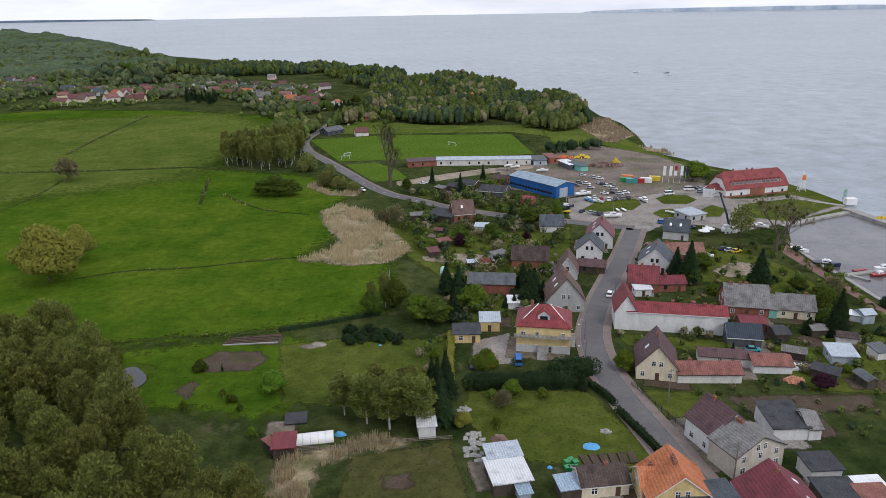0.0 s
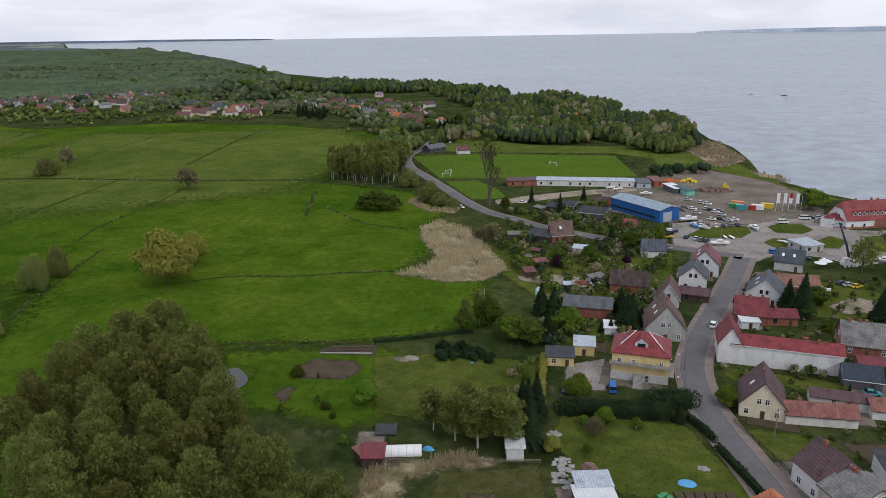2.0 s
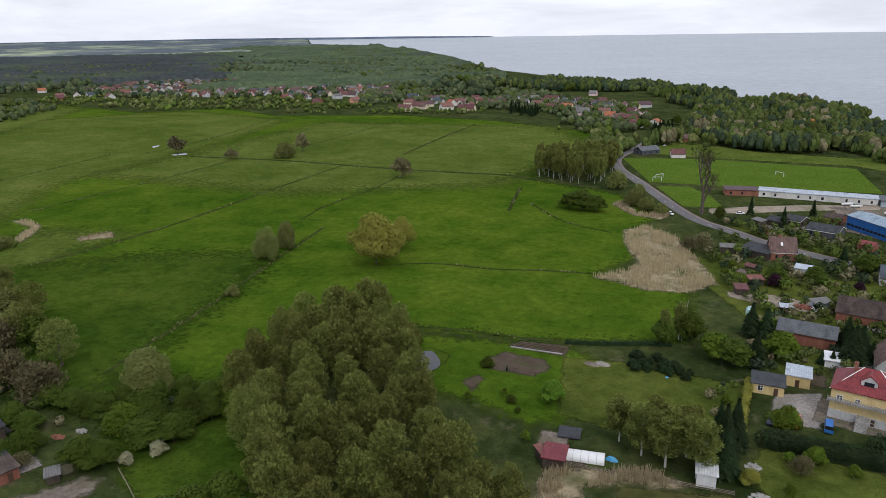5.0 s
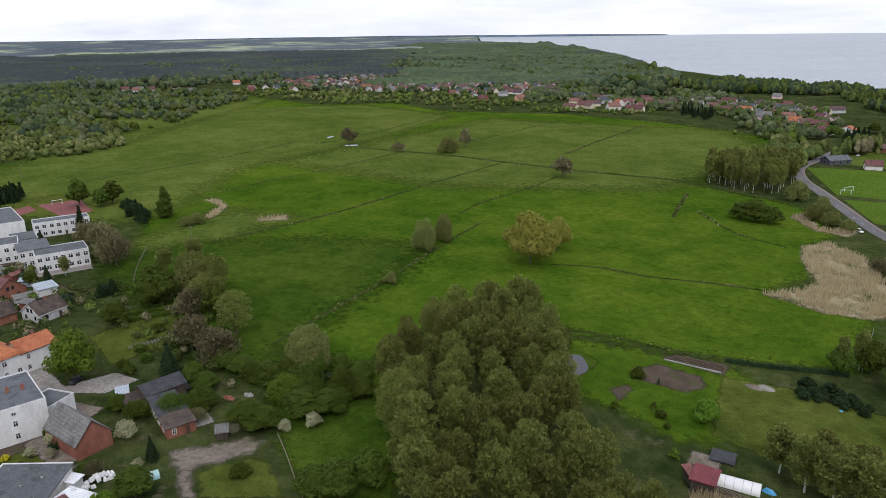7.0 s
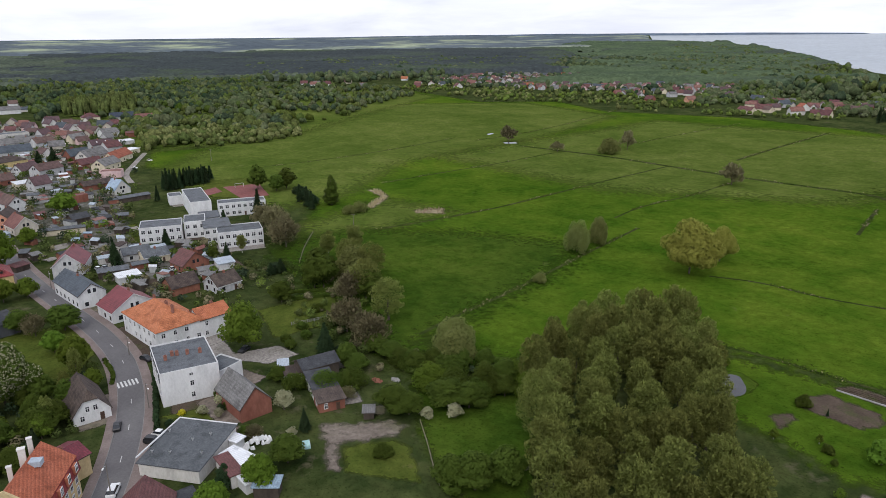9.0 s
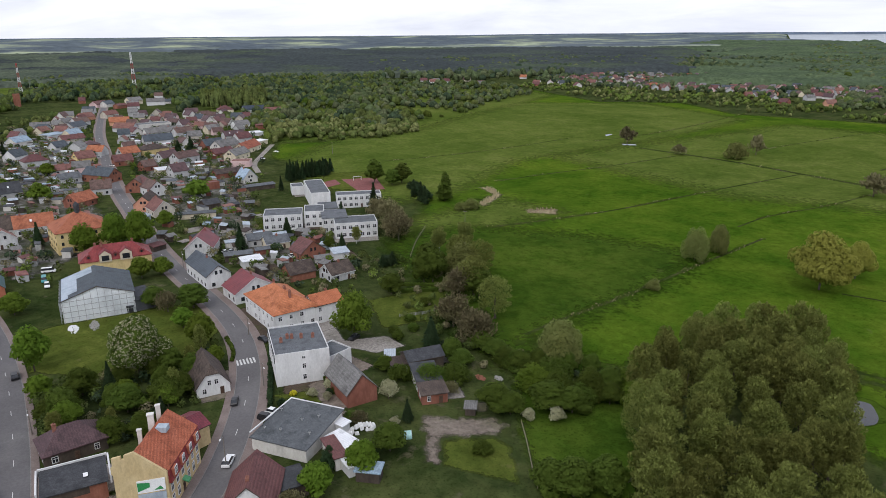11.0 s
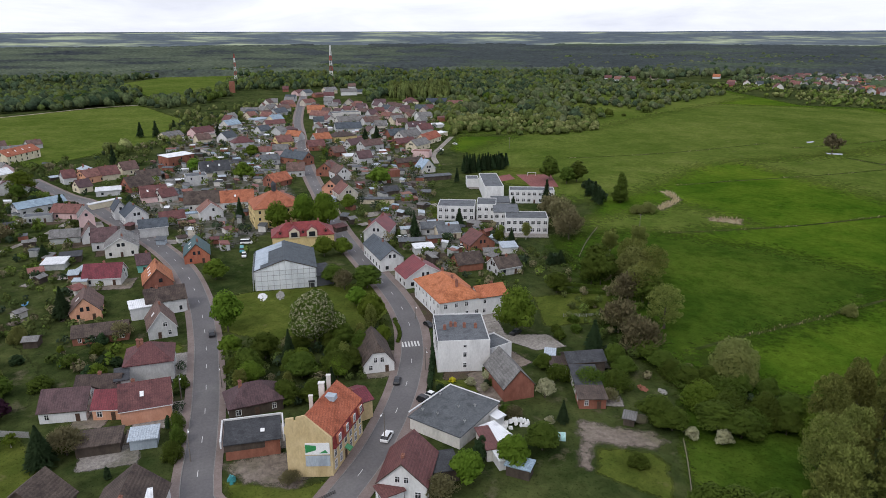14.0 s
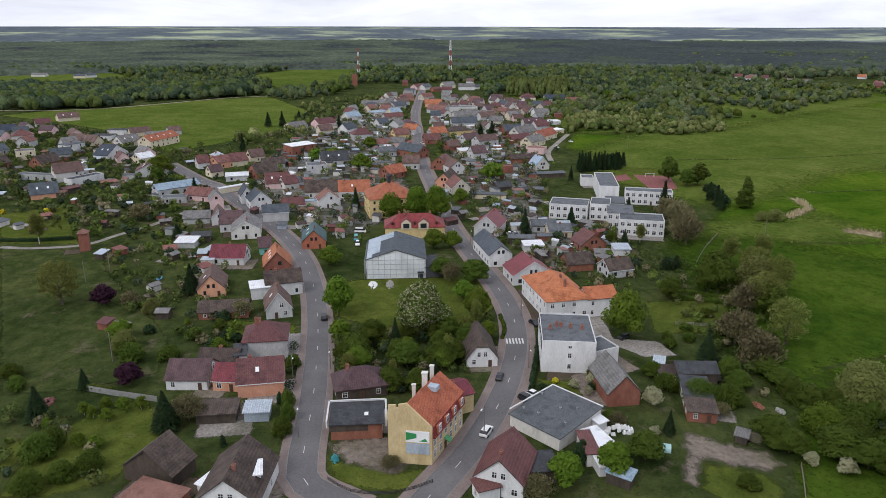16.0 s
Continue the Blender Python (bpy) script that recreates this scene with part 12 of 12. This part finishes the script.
grove(['bush', 'freshbush', 'fruit', 'darkbush', 'fruit', 'broad', 'bush', 'spruce'], 11, [(83.2, 219.2), (119.3, 222.8), (139.6, 202.5), (125.3, 178.9), (94.2, 195.6)], 2.2, 5.5, 22, 1.0)
woodland('garden_shrubs', 'shrubs and small trees in village gardens', ['green', 'fresh', 'green', 'olive', 'dark', 'brownish'], 6, [(-15.2, 346.9), (34.8, 355.3), (58.4, 320.7), (44.2, 237.4), (22.7, 227.1), (-1.0, 239.5), (-20.9, 297.5)], 2, 5, 23, 40, 1.1, room=0.3, category='shrubs', slim=0.55)
woodland('garden_shrubs', 'shrubs and small trees in village gardens', ['green', 'fresh', 'green', 'olive', 'dark', 'brownish'], 5, [(-18.6, 358.9), (37.2, 380.9), (35.6, 349.3), (44.4, 316.6), (25.5, 312.9), (-6.3, 335.2)], 2, 5, 24, 40, 1.1, room=0.3, category='shrubs', slim=0.55)
woodland('garden_shrubs', 'shrubs and small trees in village gardens', ['green', 'fresh', 'green', 'olive', 'dark', 'brownish'], 6.5, [(-693.6, -351.0), (-679.8, -178.0), (-458.4, -101.8), (-304.7, -80.3), (-300.3, -126.6), (-376.5, -198.0)], 1.8, 5, 25, 40, 1.2, room=0.3, category='shrubs', slim=0.55)
woodland('garden_shrubs', 'shrubs and small trees in village gardens', ['green', 'fresh', 'green', 'olive', 'dark', 'brownish'], 6, [(-291.4, -116.5), (-304.5, -77.8), (-258.1, -58.9), (-195.9, -41.7), (-182.2, -53.3), (-215.5, -70.2), (-216.7, -82.9)], 1.5, 4, 26, 40, 0.9, room=0.3, category='shrubs', slim=0.55)
woodland('garden_shrubs', 'shrubs and small trees in village gardens', ['green', 'fresh', 'green', 'olive', 'dark', 'brownish'], 8.2, [(-767.0, -170.6), (-863.5, 50.6), (-448.0, 22.2), (-289.9, -8.0), (-283.6, -26.8), (-406.9, -81.7)], 2, 5.5, 27, 34, 1.1, room=0.3, category='shrubs', slim=0.55)
woodland('garden_shrubs', 'shrubs and small trees in village gardens', ['green', 'fresh', 'green', 'olive', 'dark', 'brownish'], 8.2, [(-862.5, 64.3), (-850.0, 229.5), (-479.6, 125.6), (-319.0, 78.2), (-276.9, 49.0), (-344.3, 37.0), (-534.6, 39.7)], 2, 5.5, 28, 34, 1.1, room=0.3, category='shrubs', slim=0.55)
woodland('garden_shrubs', 'shrubs and small trees in village gardens', ['green', 'fresh', 'green', 'olive', 'dark', 'brownish'], 6, [(-284.4, 55.2), (-306.5, 107.6), (-250.4, 102.8), (-221.4, 87.8), (-235.3, 58.8)], 2, 5, 29, 40, 1.1, room=0.3, category='shrubs', slim=0.55)
grove(['broad', 'fresh', 'broad', 'alder'], 8.5, [(-185.7, -13.0), (-192.7, -6.3), (-199.3, 36.0), (-170.1, 24.0), (-160.7, 8.0), (-158.1, -11.4)], 6, 10, 301, 0.5)
woodland('garden_shrubs', 'shrubs and small trees in village gardens', ['green', 'fresh', 'green', 'olive', 'dark', 'brownish'], 4.5, [(-199.6, -14.7), (-195.9, 3.9), (-206.0, 37.1), (-166.9, 24.3), (-159.4, 5.8), (-158.2, -11.7)], 2, 4.5, 302, 90, 0.6, room=0.3, category='shrubs', slim=0.55)
grove(['bush', 'freshbush', 'fruit', 'darkbush', 'fruit', 'broad', 'bush', 'spruce'], 11, [(-214.9, -62.9), (-213.4, -46.6), (-162.1, -40.1), (-147.0, -46.1), (-147.8, -55.3), (-182.7, -59.5)], 2.2, 5, 31, 1.0)
grove(['bush', 'freshbush', 'fruit', 'darkbush', 'fruit', 'broad', 'bush', 'spruce'], 15, [(-91.3, 173.5), (-62.7, 180.8), (-41.3, 146.3), (-39.2, 126.7), (-55.6, 141.4), (-71.8, 153.2)], 2, 4, 32, 1.0)
woodland('garden_shrubs', 'shrubs and small trees in village gardens', ['green', 'fresh', 'green', 'olive', 'dark', 'brownish'], 5, [(-0.9, 245.5), (44.2, 237.4), (42.6, 197.7), (19.6, 194.4), (0.6, 187.3)], 1.5, 4, 34, 40, 0.9, room=0.3, category='shrubs', slim=0.55)
woodland('garden_shrubs', 'shrubs and small trees in village gardens', ['green', 'fresh', 'green', 'olive', 'dark', 'brownish'], 6, [(44.4, 197.6), (50.7, 174.6), (57.0, 150.2), (50.9, 181.6), (79.2, 268.2), (139.4, 265.0), (139.6, 202.5), (107.0, 148.6), (70.7, 149.8)], 1.2, 3, 35, 40, 0.8, room=0.3, category='shrubs', slim=0.55)

# ---- woods ----
woodland('woodland', 'mixed spring woodland between village and shore', ['green', 'olive', 'dark', 'green', 'brownish'], 6.6, [(-94.9, 534.4), (-76.8, 690.3), (-80.7, 857.0), (0.9, 1002.1), (72.0, 903.4), (116.1, 811.4), (128.6, 734.2), (130.8, 641.4), (119.0, 570.4), (90.8, 551.7), (44.2, 613.8), (30.6, 587.3), (-9.4, 582.0), (-38.8, 605.9), (-61.1, 638.2)], 8.5, 14.5, 41, 80, 1.8, room=3, slim=0.33)
woodland('woodland', 'belt of trees along the lagoon shore', ['green', 'dark', 'olive'], 7.5, [(-451.4, 1178.7), (-370.0, 1320.4), (-214.6, 1254.6), (-111.8, 1106.9), (-49.0, 1061.5), (-53.4, 852.4), (-98.3, 895.5), (-192.9, 1124.0), (-304.9, 1082.3)], 9, 15, 42, 50, 1.96, room=3, slim=0.36)
# from here out, haze and hazegreen stands carry painted distance haze
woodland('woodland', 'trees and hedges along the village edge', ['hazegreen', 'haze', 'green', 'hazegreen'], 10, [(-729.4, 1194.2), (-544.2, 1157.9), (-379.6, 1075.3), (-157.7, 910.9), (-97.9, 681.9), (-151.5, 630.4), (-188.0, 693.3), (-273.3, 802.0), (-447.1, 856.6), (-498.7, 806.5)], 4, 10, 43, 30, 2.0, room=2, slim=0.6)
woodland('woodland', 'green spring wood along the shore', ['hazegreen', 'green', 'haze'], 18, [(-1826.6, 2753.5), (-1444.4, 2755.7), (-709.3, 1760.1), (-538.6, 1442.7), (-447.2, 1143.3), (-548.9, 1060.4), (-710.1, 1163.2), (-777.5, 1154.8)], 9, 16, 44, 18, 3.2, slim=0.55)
woodland('woodland', 'trees and hedges along the village edge', ['green', 'fresh', 'olive', 'willow'], 12, [(-1029.8, 715.6), (-996.7, 887.0), (-819.9, 907.1), (-634.2, 880.0), (-417.1, 766.0), (-326.5, 822.2), (-302.9, 764.0), (-398.4, 732.0), (-514.0, 689.8), (-618.7, 728.8), (-738.9, 655.7), (-953.5, 693.4)], 3.5, 7, 45, 30, 2.0, room=2, slim=0.6)
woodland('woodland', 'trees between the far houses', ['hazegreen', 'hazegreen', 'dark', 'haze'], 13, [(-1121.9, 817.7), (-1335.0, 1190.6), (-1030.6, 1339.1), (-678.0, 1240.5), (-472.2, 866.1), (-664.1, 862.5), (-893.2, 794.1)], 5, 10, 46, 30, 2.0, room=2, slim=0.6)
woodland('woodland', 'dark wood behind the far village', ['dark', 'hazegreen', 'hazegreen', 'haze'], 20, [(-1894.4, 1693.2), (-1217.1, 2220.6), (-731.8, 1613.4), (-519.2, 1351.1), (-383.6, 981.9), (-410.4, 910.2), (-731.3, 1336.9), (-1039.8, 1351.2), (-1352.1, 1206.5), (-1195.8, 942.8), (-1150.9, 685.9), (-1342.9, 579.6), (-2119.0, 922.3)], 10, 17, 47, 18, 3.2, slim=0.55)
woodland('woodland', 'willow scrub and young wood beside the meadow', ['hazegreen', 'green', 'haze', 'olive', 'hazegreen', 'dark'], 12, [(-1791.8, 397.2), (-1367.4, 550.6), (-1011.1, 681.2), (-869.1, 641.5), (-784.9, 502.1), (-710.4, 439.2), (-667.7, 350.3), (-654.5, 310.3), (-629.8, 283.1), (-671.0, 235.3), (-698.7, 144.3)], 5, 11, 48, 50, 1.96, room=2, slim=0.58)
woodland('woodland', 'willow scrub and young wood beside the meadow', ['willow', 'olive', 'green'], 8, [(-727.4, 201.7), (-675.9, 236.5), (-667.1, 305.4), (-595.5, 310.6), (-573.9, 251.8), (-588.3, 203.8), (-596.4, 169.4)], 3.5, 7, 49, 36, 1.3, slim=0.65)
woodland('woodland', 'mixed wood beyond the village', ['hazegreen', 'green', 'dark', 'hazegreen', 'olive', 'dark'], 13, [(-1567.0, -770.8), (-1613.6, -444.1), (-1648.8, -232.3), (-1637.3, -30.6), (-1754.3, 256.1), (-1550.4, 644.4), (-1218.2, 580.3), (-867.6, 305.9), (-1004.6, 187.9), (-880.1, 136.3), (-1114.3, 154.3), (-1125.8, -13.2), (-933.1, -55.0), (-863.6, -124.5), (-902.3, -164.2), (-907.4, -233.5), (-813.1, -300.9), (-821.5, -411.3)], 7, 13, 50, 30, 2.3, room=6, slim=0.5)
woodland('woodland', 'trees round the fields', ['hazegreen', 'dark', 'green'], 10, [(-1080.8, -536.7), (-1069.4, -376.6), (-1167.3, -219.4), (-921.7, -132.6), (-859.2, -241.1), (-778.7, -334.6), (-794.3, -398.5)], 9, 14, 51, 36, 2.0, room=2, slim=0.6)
woodland('woodland', 'hedges and trees behind the gardens', ['green', 'olive', 'willow'], 12, [(-735.1, -191.3), (-807.8, -117.1), (-897.3, -18.2), (-932.3, 17.9), (-798.1, 8.7), (-747.7, -39.1), (-622.0, -52.8), (-548.8, -107.2), (-649.6, -170.1)], 4, 9, 52, 26, 2.3, room=4, slim=0.5)
woodland('woodland', 'tall row of poplars', ['olive'], 6, [(-919.3, 168.6), (-898.7, 242.2), (-978.0, 263.2), (-1001.3, 187.4)], 18, 22, 53, 30, 2.2, slim=0.3)
woodland('woodland', 'willow scrub beside the lane', ['willow', 'olive', 'green'], 8, [(-822.1, 215.2), (-758.5, 275.1), (-648.3, 336.6), (-610.4, 317.6), (-624.7, 233.1), (-594.1, 166.7)], 4, 9, 54, 28, 1.8, slim=0.5)
woodland('woodland', 'roadside bushes', ['green', 'olive', 'willow'], 6, [(-113.2, 616.7), (-94.5, 647.6), (-95.1, 604.8), (-102.8, 530.2), (-101.5, 492.7), (-113.4, 536.8), (-140.2, 574.1), (-142.6, 634.5)], 6, 11, 55, 40, 1.6, slim=0.5)
woodland('woodland', 'bushes behind the football pitch', ['green', 'olive', 'fresh', 'willow'], 13, [(-194.8, 648.9), (-112.5, 608.7), (-51.2, 589.7), (54.1, 601.9), (52.1, 637.3), (16.9, 650.4), (-59.0, 682.8), (-85.1, 591.0), (-172.1, 688.9)], 4, 10, 56, 34, 1.9, room=3, slim=0.5)
woodland('woodland', 'dense shore scrub', ['olive', 'green'], 6, [(66.7, 633.0), (111.0, 602.3), (118.7, 569.7), (95.1, 535.9), (60.6, 571.9)], 8, 13, 57, 60, 1.9, slim=0.36)
woodland('woodland', 'low scrub beside the boatyard', ['dark', 'green'], 6, [(71.2, 470.3), (105.6, 502.1), (107.4, 473.8), (69.7, 447.1)], 3, 6, 58, 36, 1.4, slim=0.5)

# ---- reeds ----
patch('reed_litter', 'straw', 0.07, [(-55.6, 252.4), (-48.6, 260.6), (-41.3, 273.8), (-52.6, 299.8), (-57.9, 323.6), (-49.7, 334.2), (-34.0, 318.8), (-18.1, 279.5), (-12.6, 262.7), (-20.6, 249.3), (-35.4, 246.5), (-46.9, 250.6)], label='trampled straw-coloured reed litter', category='reed bed', ragged=4.5)
reeds('reed_bed', [(-55.6, 252.4), (-48.6, 260.6), (-41.3, 273.8), (-52.6, 299.8), (-57.9, 323.6), (-49.7, 334.2), (-34.0, 318.8), (-18.1, 279.5), (-12.6, 262.7), (-20.6, 249.3), (-35.4, 246.5), (-46.9, 250.6)], 0.85, 2.2, 61, thick=0.13, label='dry straw-coloured reeds')
patch('reed_litter', 'straw', 0.07, [(-74.0, 373.8), (-68.5, 384.7), (-58.3, 359.0), (-42.4, 362.1), (-45.1, 350.8), (-59.7, 354.2)], label='trampled straw-coloured reed litter', category='reed bed', ragged=4.5)
reeds('reed_bed', [(-74.0, 373.8), (-68.5, 384.7), (-58.3, 359.0), (-42.4, 362.1), (-45.1, 350.8), (-59.7, 354.2)], 1.0, 2.0, 62, thick=0.25, label='dry straw-coloured reeds')
patch('reed_litter', 'straw', 0.07, [(-36.0, 127.2), (-26.0, 130.2), (-16.3, 134.4), (-8.7, 133.2), (-8.6, 131.0), (-20.3, 128.5), (-27.0, 123.2), (-27.6, 112.0), (-34.5, 112.0)], label='trampled straw-coloured reed litter', category='reed bed', ragged=4.5)
reeds('reed_bed', [(-36.0, 127.2), (-26.0, 130.2), (-16.3, 134.4), (-8.7, 133.2), (-8.6, 131.0), (-20.3, 128.5), (-27.0, 123.2), (-27.6, 112.0), (-34.5, 112.0)], 0.4, 2.0, 63, thick=0.08, label='tall dry reeds beside the garden sheds')
patch('reed_litter', 'straw', 0.07, [(116.3, 603.6), (144.4, 602.5), (142.7, 566.1), (143.5, 518.8), (122.9, 491.7), (116.2, 496.2), (109.6, 567.2)], label='trampled straw-coloured reed litter', category='reed bed', ragged=4.5)
reeds('reed_bed', [(116.3, 603.6), (144.4, 602.5), (142.7, 566.1), (143.5, 518.8), (122.9, 491.7), (116.2, 496.2), (109.6, 567.2)], 2.0, 2.2, 64, thick=0.6, label='dry straw-coloured reeds')
reeds('reed_bed', [(121.3, 822.3), (146.7, 803.1), (151.1, 754.9), (133.3, 727.0), (117.9, 757.0)], 2.2, 2.2, 65, thick=0.7, label='dry straw-coloured reeds')
patch('reed_litter', 'straw', 0.07, [(135.7, 474.6), (148.7, 462.5), (150.0, 443.9), (136.8, 458.8)], label='trampled straw-coloured reed litter', category='reed bed', ragged=4.5)
reeds('reed_bed', [(135.7, 474.6), (148.7, 462.5), (150.0, 443.9), (136.8, 458.8)], 2.0, 1.8, 66, thick=0.5, label='dry straw-coloured reeds')
patch('reed_litter', 'straw', 0.07, [(-352.8, 222.7), (-346.0, 226.7), (-328.3, 221.9), (-310.6, 199.2), (-316.8, 200.0), (-330.9, 218.9)], label='trampled straw-coloured reed litter', category='reed bed', ragged=4.5)
reeds('reed_bed', [(-352.8, 222.7), (-346.0, 226.7), (-328.3, 221.9), (-310.6, 199.2), (-316.8, 200.0), (-330.9, 218.9)], 1.2, 1.8, 67, thick=0.3, label='dry straw-coloured reeds')
patch('reed_litter', 'straw', 0.07, [(-292.5, 213.3), (-284.9, 227.1), (-276.6, 221.1), (-286.2, 211.7)], label='trampled straw-coloured reed litter', category='reed bed', ragged=4.5)
reeds('reed_bed', [(-292.5, 213.3), (-284.9, 227.1), (-276.6, 221.1), (-286.2, 211.7)], 1.4, 1.4, 68, thick=0.3, label='dry straw-coloured reeds')
reeds('reed_bed', [(-1100.7, 2122.4), (-1049.4, 2355.7), (-1338.7, 2727.0), (-1383.0, 2713.9)], 8, 3, 69, thick=3.0, label='dry straw-coloured reeds')
plant("bush", -147.8, 103.2, 5, 9)
plant("bush", -142.9, 105.4, 5, 9)
plant("bush", -139.3, 107.5, 5, 8)
plant("bush", -114.7, 73.7, 3, 5)
plant("bush", -199.9, 104.6, 3, 5)
plant("bush", -184.5, 85.0, 2.5, 4)
plant("bush", -189.9, 93.5, 2.5, 4)
woodland('garden_shrubs', 'shrubs and small trees in village gardens', ['green', 'fresh', 'green', 'olive', 'dark', 'brownish'], 5, [(-201.1, 91.8), (-199.3, 111.9), (-154.8, 106.6), (-132.4, 115.5), (-124.0, 106.8), (-139.0, 97.2), (-153.3, 90.3)], 1.2, 3.2, 303, 70, 0.6, room=0.3, category='shrubs', slim=0.55)
woodland('garden_shrubs', 'shrubs and small trees in village gardens', ['green', 'fresh', 'green', 'olive', 'dark', 'brownish'], 6, [(-161.5, -94.4), (-160.0, -77.8), (-139.2, -59.9), (-122.9, -55.4), (-124.8, -76.7)], 1.5, 4, 304, 80, 0.6, room=0.3, category='shrubs', slim=0.55)
woodland('garden_shrubs', 'shrubs and small trees in village gardens', ['green', 'fresh', 'green', 'olive', 'dark', 'brownish'], 5, [(-194.8, -29.1), (-194.5, -25.7), (-144.8, -21.2), (-138.0, -23.0)], 1.5, 3.5, 305, 80, 0.5, room=0.3, category='shrubs', slim=0.55)
woodland('garden_shrubs', 'shrubs and small trees in village gardens', ['green', 'fresh', 'green', 'olive', 'dark', 'brownish'], 6, [(-268.8, 95.5), (-239.3, 132.5), (-174.5, 116.3), (-177.0, 94.7), (-226.9, 99.8)], 1.5, 4, 306, 70, 0.6, room=0.3, category='shrubs', slim=0.55)
woodland('garden_shrubs', 'shrubs and small trees in village gardens', ['green', 'fresh', 'green', 'olive', 'dark', 'brownish'], 6, [(-4.4, 183.7), (2.3, 187.2), (1.5, 146.8), (-12.5, 155.2)], 1.5, 4, 307, 80, 0.6, room=0.3, category='shrubs', slim=0.55)
woodland('garden_shrubs', 'shrubs and small trees in village gardens', ['green', 'fresh', 'green', 'olive', 'dark', 'brownish'], 5, [(54.3, 150.3), (71.7, 152.4), (102.5, 141.2), (93.3, 126.0), (84.0, 128.3), (66.7, 139.9)], 0.8, 2, 308, 50, 0.5, room=0.3, category='shrubs', slim=0.55)
